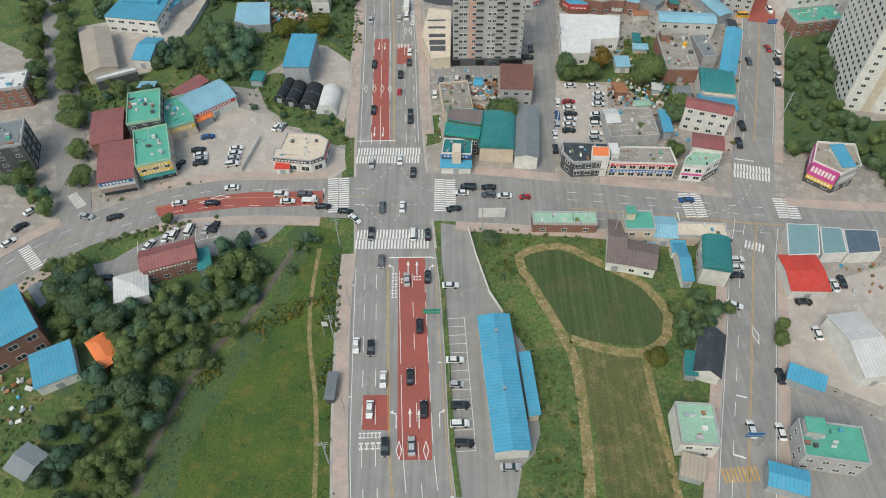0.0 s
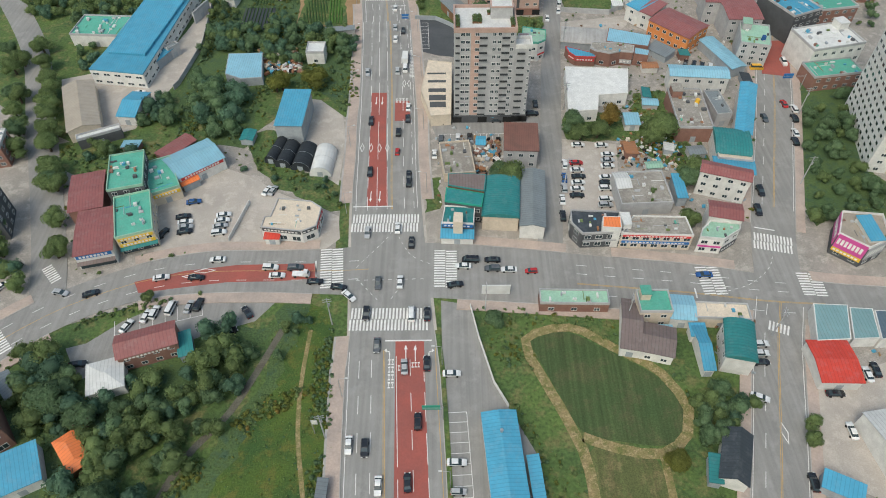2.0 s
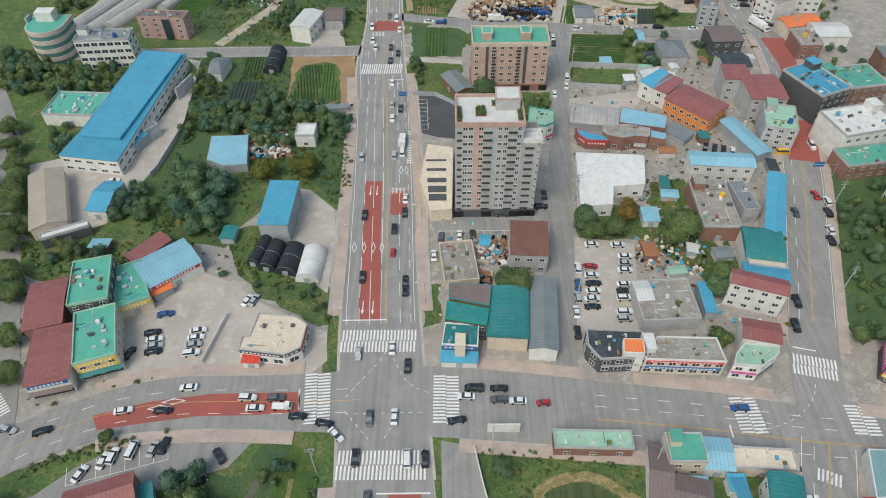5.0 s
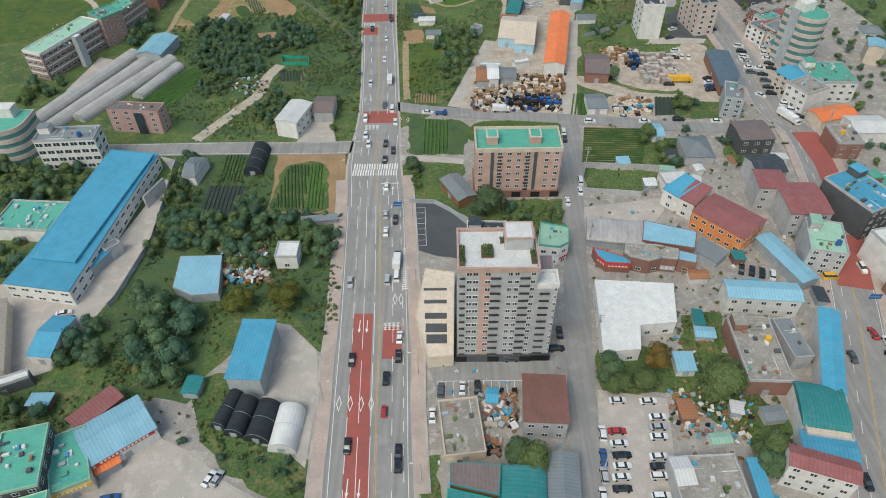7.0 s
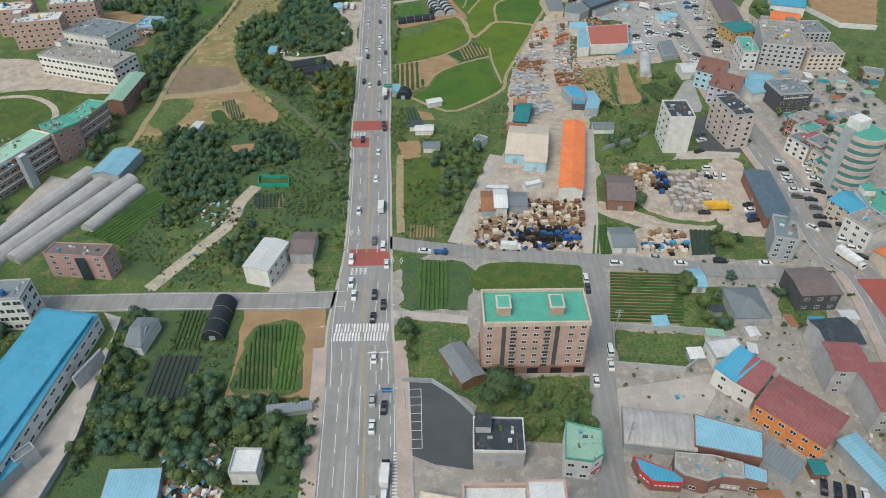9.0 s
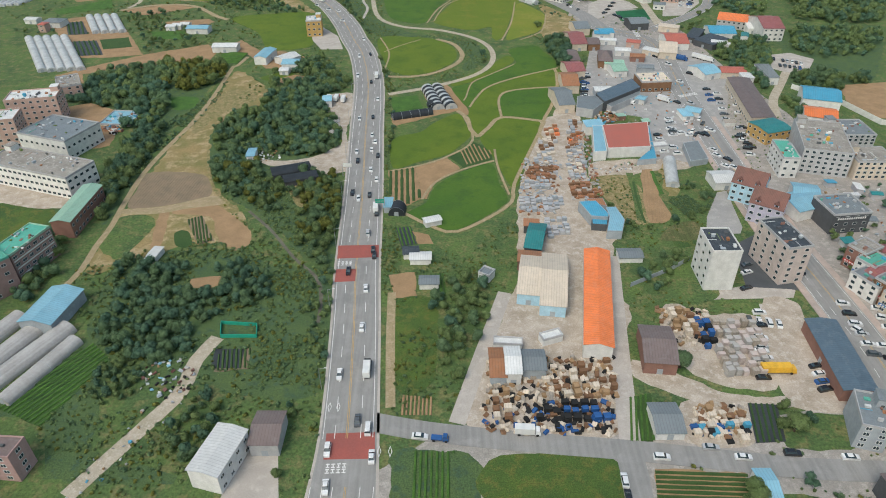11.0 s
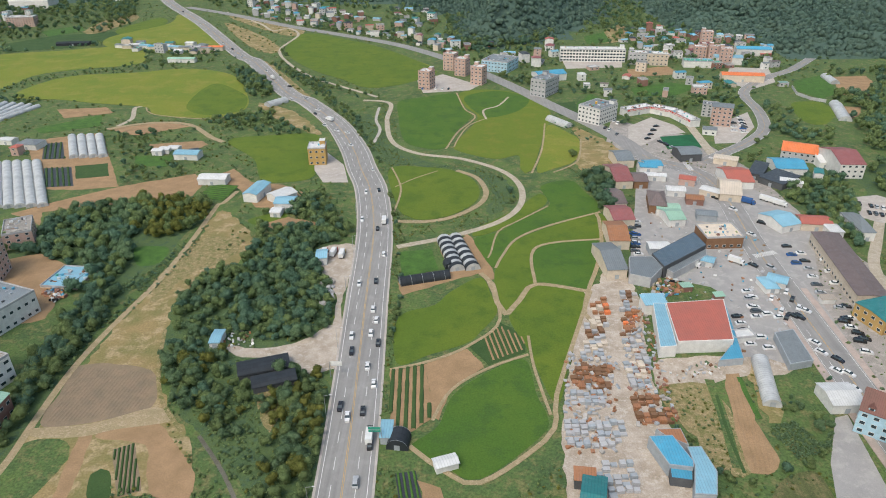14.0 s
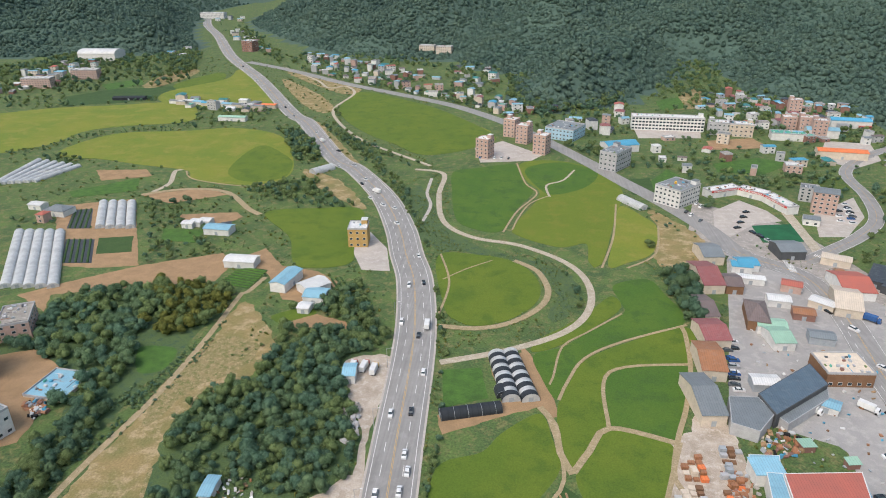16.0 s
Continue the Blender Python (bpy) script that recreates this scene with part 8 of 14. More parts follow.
slab('corner building covered by a big pink and yellow sign', [(111.6, 151.0), (118.1, 145.3), (125.4, 148.9), (127.2, 158.3), (115.9, 159.7)], 8.0, 'wall_dark', 'flat_beige', 'shop', 'shop', 2, 0.8, 'wall_white', [(0, 'sign_pink', 3.4, 8.4), (0, 'sign_yellow', 1.9, 3.3), (4, 'sign_pink', 3.4, 8.4), (1, 'wall_grey', 3.0, 7.8)])
house('blue water-tank shelter on a corner building roof', 120.5, 151.9, 3.8, 3.8, 9.0, 9.5, 'wall_white', 'sheet_blue', 'shed', name='roof_room', category='roof room')
deck = slab('cream parking deck with dark strips in place of open roof slots', [(-9.7, 226.0), (-5.9, 210.9), (1.2, 211.7), (1.8, 243.5), (-7.3, 245.3)], 4.5, 'wall_cream', 'flat_cream', 'parking_deck', 'parking deck', 0, 0.3, 'wall_cream')
# dark strips laid on the closed roof stand for shade in its slots
for k, (v, t) in enumerate(((9.0, 0.5), (4.0, 0.7), (-1.5, 1.1), (-6.0, 1.6), (-10.0, 1.6))):
    Mb().box(-3.6 + 0.3 * k, v - t, 4.58, 3.4, v + t, 4.68).ob("roof_slot", "wall_dark", deck)
house('long grey-roofed shop in the town', 26.0, 169.3, 85.0, 24.4, 7.2, 5.5, 'wall_white', 'sheet_grey', 'gable', name='shop', category='shop')
house('house with dull red-brown flat metal roof', 24.3, 196.0, -3.2, 10.8, 14.0, 7.5, 'wall_grey', 'sheet_redbrown', 'gable', rise=0.4, floors=2, extras='')
house('shop house with red metal roof', 82.2, 160.8, -13.1, 9.3, 6.4, 8.0, 'wall_white', 'sheet_maroon', 'gable', rise=0.8, floors=2)
house('white three-storey house with red roof', 86.3, 176.4, -19.4, 14.8, 5.4, 9.5, 'wall_white', 'sheet_maroon', 'gable', rise=1.0, floors=3)
house('bare walled plot with a ruined roof', 3.0, 190.6, 6.4, 10.2, 16.0, 3.0, 'wall_cream', 'flat_concrete', 'flat', parapet='wall_cream')
house('white row with pale blue roof', 92.5, 233.2, -5.2, 21.0, 6.9, 7.0, 'wall_white', 'sheet_skyblue', 'gable', floors=2, win=4, name='row_house')
house('stained flat-roofed workshop in the town', 84.5, 212.5, -2.1, 11.6, 21.8, 6.0, 'wall_brick', 'flat_concrete', 'flat', extras='taas', name='workshop', category='workshop')
house('grey-roofed back building in the town', 95.6, 216.9, 5.7, 5.4, 13.9, 5.0, 'wall_grey', 'flat_grey', 'flat')
house('long blue-roofed street row', 103.6, 211.5, 70.0, 29.6, 5.3, 7.0, 'wall_white', 'sheet_blue', 'gable', rise=0.7, floors=2, sides='S', name='row_house')
house('white building with green vaulted roof', 93.8, 193.8, -10.3, 10.8, 12.8, 6.5, 'wall_white', 'sheet_teal', 'barrel', rise=1.6, floors=2)
house('building with bright blue metal roof', 91.5, 182.8, -10.5, 12.4, 6.6, 6.0, 'wall_white', 'sheet_blue', 'gable', rise=0.6)
house('small blue and white shed', 64.5, 210.5, -0.3, 4.9, 5.7, 3.0, 'wall_white', 'sheet_skyblue', 'shed', name='shed', category='shed')
slab('shop house with flat pale green roof behind the tower', [(28.4, 252.0), (35.0, 251.0), (38.0, 253.1), (38.9, 260.1), (30.0, 262.7)], 8.0, 'wall_white', 'flat_palegreen', 'house', 'house', 2, 0.5, 'flat_green', boards=((1, 'sign_red', 2.6, 3.2),))
house('low building with black roof and white parapet', 12.6, 260.3, -1.8, 13.1, 10.3, 6.0, 'wall_grey', 'flat_dark', 'flat', extras='s', parapet='frame_white')
house('grey-roofed wooden house in the town', 3.7, 286.9, -62.9, 13.8, 7.2, 4.0, 'wall_wood', 'sheet_grey', 'gable')
house('white flat-roofed shed by the wall', 81.8, 291.3, 8.6, 9.7, 7.1, 4.0, 'wall_white', 'flat_white', 'flat', name='shed', category='shed')
house('house with blue metal roof', 81.4, 282.6, -52.3, 6.3, 11.7, 7.0, 'wall_white', 'sheet_blue', 'shed', rise=0.8, floors=2)
house('house with red metal roof', 84.9, 278.6, -44.8, 6.0, 11.5, 7.0, 'wall_white', 'sheet_maroon', 'shed', rise=0.8, floors=2)
house('long orange building with red roof', 93.0, 266.9, -47.4, 18.7, 13.6, 7.0, 'wall_orange', 'sheet_maroon', 'gable', rise=0.8, floors=2, win=2.6, name='motel', category='building')
house('grey building with red metal roof', 118.4, 272.2, -0.5, 13.3, 16.0, 10.0, 'wall_grey', 'sheet_maroon', 'gable', rise=0.7, floors=3)
house('grey building with small red roof', 111.1, 282.6, -4.4, 9.3, 10.3, 10.0, 'wall_grey', 'sheet_maroon', 'gable', rise=0.5, floors=3)
house('grey four-storey building with green roof', 118.5, 253.5, -15.0, 11.0, 15.0, 9.5, 'wall_grey', 'flat_palegreen', 'flat', floors=4, extras='sta', name='office', category='office')
house('long blue-roofed market shed', 106.8, 250.2, -70.3, 21.6, 6.0, 4.0, 'wall_steel', 'sheet_skyblue', 'gable', rise=0.6, name='shed', category='shed')
slab('low blue-roofed corner shop with red fascia', [(47.3, 251.1), (49.6, 248.0), (57.1, 247.4), (58.0, 249.7), (46.5, 255.1)], 4.0, 'wall_brick', 'sheet_blue', 'shop', 'shop', 0, 0.2, 'sign_red', [(0, 'sign_red', 2.2, 3.4), (1, 'sign_red', 2.2, 3.4)])
slab('brick building with stained flat concrete roof', [(55.4, 250.7), (57.1, 248.8), (62.5, 246.9), (66.7, 248.2), (71.4, 247.5), (72.5, 251.8), (65.8, 253.9), (56.6, 254.8)], 6.0, 'wall_brick', 'flat_concrete', 'shop', 'shop', 1, 0.4, 'wall_grey', [(3, 'wall_grey', 1.0, 2.6)])
slab('pale blue roofed end of a brick building', [(71.9, 248.1), (77.2, 246.6), (78.5, 250.4), (73.1, 252.5)], 5.0, 'wall_brick', 'sheet_skyblue', 'shop', 'shop', 1, 0.12)
slab('long workshop with faded pale blue roof', [(62.8, 257.8), (78.8, 253.9), (81.6, 261.6), (65.4, 267.6)], 4.5, 'wall_brick', 'sheet_skyblue', 'workshop', 'workshop', 0, 0.1)
house('grey film shelter with vaulted roofs beside a workshop', 55.2, 263.9, -8.7, 17.9, 11.0, 3.2, 'wall_steel', 'film_old', 'barrel', rise=1.3, name='shelter', category='shelter')
house('grey lean-to roof between workshops', 84.1, 254.6, -47.0, 9.1, 6.4, 2.8, 'wall_steel', 'sheet_grey', 'shed', name='shed', category='shed')
house('white office block in the town', 144.4, 249.5, 13.4, 21.6, 15.3, 11.0, 'wall_white', 'flat_white', 'flat', floors=3, extras='sa', name='office', category='office')
house('green-roofed brick shop in the town', 143.2, 236.1, 9.1, 19.4, 9.7, 6.0, 'wall_brick', 'flat_green', 'flat', floors=2, name='shop', category='shop', extras='a')
house('dark glass building in the town', 138.2, 273.8, 24.1, 14.1, 19.9, 12.0, 'wall_dark', 'flat_blue', 'flat', floors=4, name='office', category='office', extras='s')
house('green-roofed brick building in the town', 155.1, 279.6, 10.1, 21.6, 14.5, 9.0, 'wall_brick', 'flat_green', 'flat', floors=3, name='office', category='office', extras='sa')

# ---- buildings by the north junction ----
house('long storage shed with orange metal roof', 52.6, 398.4, -100.0, 53.1, 9.1, 6.0, 'wall_white', 'sheet_orange', 'gable', rise=1.2, name='warehouse', category='warehouse')
house('cream metal shed in the town', 30.7, 411.3, -9.5, 8.2, 24.1, 5.0, 'wall_lightblue', 'sheet_cream', 'gable', name='warehouse', category='warehouse')
house('cream metal shed in the town', 38.7, 408.4, -8.5, 8.9, 30.8, 5.0, 'wall_lightblue', 'sheet_cream', 'gable', name='warehouse', category='warehouse')
house('brown-roofed house in the timber yard', 67.2, 373.9, -6.5, 10.1, 17.2, 5.0, 'wall_brick', 'sheet_brown', 'gable')
house('dark shed with rusty roof', 35.6, 437.8, -13.9, 6.5, 18.3, 4.0, 'wall_dark', 'sheet_teal', 'gable', name='shed', category='shed')
house('white apartment house with black roof', 98.5, 414.5, -0.3, 10.4, 14.9, 17.0, 'wall_white', 'flat_dark', 'flat', floors=5, sides='W', win=4.0, name='apartment_block', category='apartment block', parapet='wall_white')
house('pinkish grey apartment house with black roof', 124.4, 420.3, 10.2, 9.5, 19.6, 16.0, 'wall_mauve', 'flat_dark', 'flat', floors=6, sides='SW', win=4.2, name='apartment_block', category='apartment block', extras='a')
house('lavender house with steep red-brown roof', 132.8, 471.5, -35.0, 13.0, 11.0, 9.0, 'wall_lightblue', 'sheet_redbrown', 'gable', rise=5.5, extras='dd', floors=3, win=2.8, sides='SWE')
house('lavender house with steep red-brown roof', 134.1, 454.5, -35.0, 13.0, 11.0, 9.0, 'wall_lavender', 'sheet_redbrown', 'gable', rise=5.5, extras='dd', floors=3, win=2.8, sides='SWE')
house('grey concrete apartment block', 180.3, 508.4, -16.2, 21.1, 34.8, 12.0, 'wall_grey', 'flat_concrete', 'flat', floors=5, win=2.6, extras='sst', name='apartment_block', category='apartment block')
house('grey apartment block in the town', 201.1, 523.7, -1.2, 19.1, 18.0, 9.0, 'wall_grey', 'flat_grey', 'flat', floors=5, win=2.6, extras='st', name='apartment_block', category='apartment block')
house('pale office with green terraces', 196.8, 494.7, -1.1, 17.9, 15.1, 9.0, 'wall_cream', 'flat_concrete', 'flat', floors=4, win=2.6, extras='s', name='office', category='office')
house('dark grey shop building', 162.5, 451.0, 6.7, 16.1, 15.0, 9.0, 'wall_dark', 'flat_grey', 'flat', floors=3, sides='S', extras='aa', sign=[('S', 'wall_dark', 6.5, 8)], name='shop', category='shop')
house('white shop with blue roof', 152.1, 461.4, 19.3, 16.2, 14.2, 5.0, 'wall_white', 'sheet_skyblue', 'gable', name='shop', category='shop')
house('green-roofed white building in the town', 162.2, 356.9, -2.3, 18.4, 17.4, 9.0, 'wall_white', 'flat_green', 'flat', floors=3, name='office', category='office', extras='sa')
house('blue-grey metal hall in the town', 123.1, 369.2, -94.5, 31.6, 9.9, 5.0, 'wall_brick', 'sheet_slate', 'gable', rise=0.7, name='hall', category='hall')
house('brown-roofed restaurant in the town', 117.4, 317.1, 2.6, 12.8, 12.6, 7.0, 'wall_dark', 'sheet_brown', 'gable', rise=0.8, floors=2, name='restaurant', category='restaurant')
house('angular grey office with metal fins', 117.9, 342.4, -17.2, 7.8, 13.3, 9.0, 'wall_steel', 'flat_grey', 'flat', floors=4, name='office', category='office', extras='s')
house('grey hip-roofed house in the town', 94.6, 310.6, -0.5, 10.7, 13.3, 4.0, 'wall_grey', 'sheet_grey', 'hip')
house('small blue-roofed hut in the town', 82.8, 323.6, -0.5, 4.4, 8.6, 3.0, 'wall_white', 'sheet_skyblue', 'gable', name='shed', category='shed')
house('dark-roofed house in the town', 114.3, 294.0, 5.6, 11.0, 10.4, 8.0, 'wall_grey', 'sheet_dark', 'gable', floors=2)
house('orange-roofed shop in the town', 156.6, 333.6, 13.5, 16.8, 8.8, 4.0, 'wall_cream', 'sheet_orange', 'gable', name='shop', category='shop')
house('brick shop house in the town', 151.2, 313.6, -0.7, 9.4, 12.5, 7.0, 'wall_brick', 'flat_concrete', 'flat', floors=2, name='shop', category='shop', extras='t')
house('white market roof in the town', 165.3, 323.6, -0.7, 14.1, 12.0, 5.0, 'wall_white', 'sheet_white', 'gable', name='shop', category='shop')

# ---- buildings of the far market ----
house('grey-roofed shed in the roadside row', 66.3, 577.4, 6.4, 8.9, 25.6, 5.0, 'wall_cream', 'sheet_grey', 'gable', name='shed', category='shed')
house('rust-roofed shed in the roadside row', 74.5, 603.3, -0.6, 9.5, 21.5, 5.0, 'wall_cream', 'sheet_rust', 'gable', name='shed', category='shed')
house('maroon-roofed shed in the roadside row', 80.4, 624.5, 6.3, 11.0, 17.7, 5.0, 'wall_cream', 'sheet_maroon', 'gable', name='shed', category='shed')
house('maroon-roofed shed in the roadside row', 90.6, 680.5, 6.1, 10.3, 27.5, 5.0, 'wall_cream', 'sheet_maroon', 'gable', name='shed', category='shed')
house('grey-roofed shed in the roadside row', 98.8, 709.4, 6.0, 10.7, 18.5, 5.0, 'wall_cream', 'sheet_grey', 'gable', name='shed', category='shed')
house('brown-roofed shed in the roadside row', 82.7, 645.8, 6.2, 6.2, 20.1, 5.0, 'wall_cream', 'sheet_brown', 'gable', name='shed', category='shed')
house('maroon hip-roofed house in the town', 104.4, 643.2, -9.6, 8.9, 20.3, 5.0, 'wall_wood', 'sheet_brown', 'hip')
house('green-roofed shop in the town', 108.3, 624.9, 6.3, 8.7, 13.7, 4.0, 'wall_white', 'sheet_palegreen', 'gable', name='shop', category='shop')
house('tan flat-roofed shop hall', 124.3, 601.7, 4.0, 18.0, 14.9, 6.0, 'wall_wood', 'flat_cream', 'flat', floors=1, name='shop', category='shop')
house('pale blue-roofed shed in the town', 77.5, 540.2, 6.5, 9.1, 7.1, 5.0, 'wall_white', 'sheet_skyblue', 'shed', name='shed', category='shed')
house('long market row with red-brown roof', 171.0, 571.5, -97.0, 58.0, 12.4, 6.0, 'wall_cream', 'sheet_brown', 'gable', rise=0.6, floors=1, sides='S', name='market_row', category='shop')
house('yellow building with green metal roof', 166.7, 532.7, 17.8, 15.2, 14.6, 6.5, 'wall_yellow', 'sheet_teal', 'gable', rise=0.8, floors=2, sides='SW')
house('white building with green flat roof', 159.3, 498.9, -6.4, 7.6, 18.8, 10.0, 'wall_white', 'flat_green', 'flat', floors=3, sides='SW')
house('blue-roofed depot in the town', 161.7, 620.6, 21.2, 12.1, 16.6, 4.0, 'wall_white', 'sheet_skyblue', 'gable', name='shed', category='shed')
house('red-roofed shop in the town', 159.2, 678.9, -1.1, 14.5, 23.3, 4.5, 'wall_white', 'sheet_coral', 'gable', name='shop', category='shop')
house('tan shop hall in the town', 149.9, 661.1, -15.0, 11.1, 24.2, 4.5, 'wall_cream', 'sheet_cream', 'gable', name='shop', category='shop')
house('orange-roofed house in the town', 215.1, 721.7, -24.9, 20.4, 20.5, 6.0, 'wall_grey', 'sheet_orange', 'gable', floors=2)
house('blue-roofed row in the town', 197.9, 699.0, -4.5, 18.0, 18.8, 4.0, 'wall_white', 'sheet_blue', 'gable', name='shed', category='shed')
house('white block with maroon roof', 229.8, 699.0, -1.2, 14.5, 30.2, 9.0, 'wall_white', 'sheet_maroon', 'gable', floors=3)
house('pale blue hall at the roadside', 211.9, 575.1, -19.0, 19.3, 20.1, 6.0, 'wall_white', 'sheet_blue', 'gable', name='hall', category='hall')
house('orange-roofed hall in the town', 201.3, 551.7, -20.4, 15.9, 14.6, 5.0, 'wall_white', 'sheet_orange', 'gable', name='hall', category='hall')
house('curved white shop wing with red fascia', 131.7, 815.1, 26.3, 24.5, 8.0, 5.0, 'wall_white', 'flat_white', 'flat', floors=0, name='shop_wing', category='shop', sign=[('S', 'sign_red', 3.9, 5.2)])
house('curved white shop wing with red fascia', 152.3, 812.9, -40.3, 18.9, 8.0, 5.0, 'wall_white', 'flat_white', 'flat', floors=0, name='shop_wing', category='shop', sign=[('S', 'sign_red', 3.9, 5.2)])
house('curved white shop wing with red fascia', 163.1, 793.5, -72.2, 25.1, 8.0, 5.0, 'wall_white', 'flat_white', 'flat', floors=0, name='shop_wing', category='shop', sign=[('S', 'sign_red', 3.9, 5.2)])
house('white four-storey office in the town', 99.1, 798.4, -44.0, 18.9, 23.2, 12.0, 'wall_white', 'flat_grey', 'flat', floors=4, win=2.6, sides='SE', extras='st', name='office', category='office')
house('grey four-storey office in the town', 67.2, 871.7, -34.4, 14.1, 23.9, 14.0, 'wall_grey', 'flat_grey', 'flat', floors=4, win=2.8, extras='s', name='office', category='office')
house('narrow brick apartment tower', -14.0, 958.6, -25.0, 11.0, 11.0, 15.5, 'wall_pink', 'flat_white', 'flat', floors=5, win=3.4, sides='SE', extras='s', name='apartment_block', category='apartment block', group='brick apartments', parapet='wall_pink')
house('narrow brick apartment tower', -2.7, 937.0, -25.0, 11.0, 11.0, 15.5, 'wall_pink', 'flat_white', 'flat', floors=5, win=3.4, sides='SE', extras='s', name='apartment_block', category='apartment block', group='brick apartments', parapet='wall_pink')
house('narrow brick apartment tower', 12.0, 905.5, -25.0, 11.0, 11.0, 15.5, 'wall_pink', 'flat_white', 'flat', floors=5, win=3.4, sides='SE', extras='s', name='apartment_block', category='apartment block', group='brick apartments', parapet='wall_pink')
house('narrow brick apartment tower', -33.6, 889.8, -25.0, 11.0, 11.0, 15.5, 'wall_pink', 'flat_white', 'flat', floors=5, win=3.4, sides='SE', extras='s', name='apartment_block', category='apartment block', group='brick apartments', parapet='wall_pink')
house('long white school with glazed bands', 127.6, 995.8, -4.0, 64.0, 13.0, 12.0, 'wall_white', 'flat_white', 'flat', floors=4, win=3.0, ww=2.4, wh=1.7, extras='ss', name='school', category='school')
house('blue-roofed hall in the town', 76.3, 920.9, 20.0, 27.2, 17.0, 6.0, 'wall_white', 'sheet_blue', 'gable', name='hall', category='hall')
house('grey-green office in the town', 33.6, 960.0, -26.2, 26.6, 27.8, 10.0, 'wall_lightblue', 'flat_grey', 'flat', floors=3, name='office', category='office')
house('pink apartment block in the hill village', 263.9, 1068.3, -10.0, 12.0, 11.0, 15.0, 'wall_pink', 'flat_white', 'flat', floors=5, win=3.2, extras='s', name='apartment_block', category='apartment block', group='pink apartments', parapet='wall_pink')
house('pink apartment block in the hill village', 249.2, 995.9, -10.0, 12.0, 11.0, 14.0, 'wall_pink', 'flat_white', 'flat', floors=4, win=3.2, extras='s', name='apartment_block', category='apartment block', group='pink apartments', parapet='wall_pink')
house('pink apartment block in the hill village', 254.7, 980.8, -10.0, 12.0, 11.0, 15.0, 'wall_pink', 'flat_white', 'flat', floors=5, win=3.2, extras='s', name='apartment_block', category='apartment block', group='pink apartments', parapet='wall_pink')
house('pink apartment block in the hill village', 237.7, 1005.0, -10.0, 12.0, 11.0, 12.0, 'wall_pink', 'flat_white', 'flat', floors=4, win=3.2, extras='s', name='apartment_block', category='apartment block', group='pink apartments', parapet='wall_pink')
house('grey village block in the town', 172.5, 983.2, -8.0, 22.0, 12.0, 11.0, 'wall_grey', 'flat_white', 'flat', floors=3, extras='s', name='apartment_block', category='apartment block')
house('cream village block in the town', 188.2, 978.8, -8.0, 20.0, 12.0, 11.0, 'wall_cream', 'flat_white', 'flat', floors=3, extras='s', name='apartment_block', category='apartment block')
house('brown six-storey motel in the town', 187.7, 789.3, -20.0, 14.0, 12.0, 14.0, 'wall_pink', 'sheet_grey', 'gable', floors=5, win=2.8, sides='SE', name='motel', category='building')
house('grey block beside the farm road', 186.2, 810.9, -20.0, 11.0, 10.0, 9.0, 'wall_grey', 'flat_grey', 'flat', floors=4, name='office', category='office')
house('yellow-brown commercial block by the main road', -94.4, 709.5, 6.0, 11.0, 12.0, 11.0, 'wall_yellow', 'flat_white', 'flat', floors=3, sides='SW', extras='sa', name='office', category='office')
house('farmhouse with pale blue roof', -118.9, 654.8, 79.6, 18.4, 8.3, 5.0, 'wall_white', 'sheet_skyblue', 'gable')
house('pale blue-roofed farm shed', -99.1, 640.6, -3.2, 10.4, 10.1, 4.0, 'wall_white', 'sheet_skyblue', 'gable', name='shed', category='shed')
house('grey-roofed farm shed in the town', -103.5, 650.3, 49.6, 13.0, 10.9, 4.0, 'wall_white', 'sheet_white', 'gable', name='shed', category='shed')
house('white farm shed in the town', -150.4, 674.4, -1.2, 16.7, 9.1, 4.0, 'wall_white', 'sheet_white', 'gable', name='shed', category='shed')
house('small white farm shed', -101.4, 629.6, -4.8, 5.6, 6.3, 3.0, 'wall_white', 'sheet_white', 'gable', name='shed', category='shed')
house('black film-covered farm shed at the wood edge', -73.3, 497.7, 19.4, 17.9, 8.0, 2.6, 'wall_dark', 'net_black', 'barrel', rise=1.2, name='shed', category='shed')
house('black film-covered farm shed at the wood edge', -67.6, 490.1, 20.5, 15.0, 6.4, 2.6, 'wall_dark', 'net_black', 'barrel', rise=1.2, name='shed', category='shed')
house('small blue-roofed hut in the wood', -95.7, 514.3, 2.3, 3.8, 8.7, 3.2, 'wall_white', 'sheet_skyblue', 'gable', rise=0.5, name='shed', category='shed')
house('blue-roofed bus shelter by the road', -25.0, 465.2, -0.4, 3.4, 7.1, 3.2, 'wall_steel', 'sheet_skyblue', 'shed', name='bus_shelter', category='bus shelter')
house('blue-roofed yard store in the town', -67.3, 579.4, 6.3, 4.8, 8.5, 4.0, 'wall_white', 'sheet_skyblue', 'gable', name='shed', category='shed')
house('pale metal container hut', -114.4, 429.9, -7.9, 3.6, 8.3, 2.6, 'wall_white', 'sheet_white', 'gable', rise=0.3, name='container', category='container')
house('pale container in the grass', 14.8, 415.5, -33.1, 4.7, 4.6, 3.0, 'wall_white', 'sheet_grey', 'flat', name='container', category='container')
house('blue tarpaulin sheet on a building plot', -178.7, 561.4, -5.2, 17.3, 18.0, 0.9, 'wall_cream', 'sheet_skyblue', 'flat', name='building_plot', category='site')
house('brown house at the village edge', -223.5, 598.8, 28.0, 12.8, 19.2, 8.0, 'wall_pink', 'flat_concrete', 'flat', floors=3)
tunnel('tunnel house with black and white bands of shade net', -7.1, 586.0, 13.2, 31.3, 7.0, 3.0, 'banded')
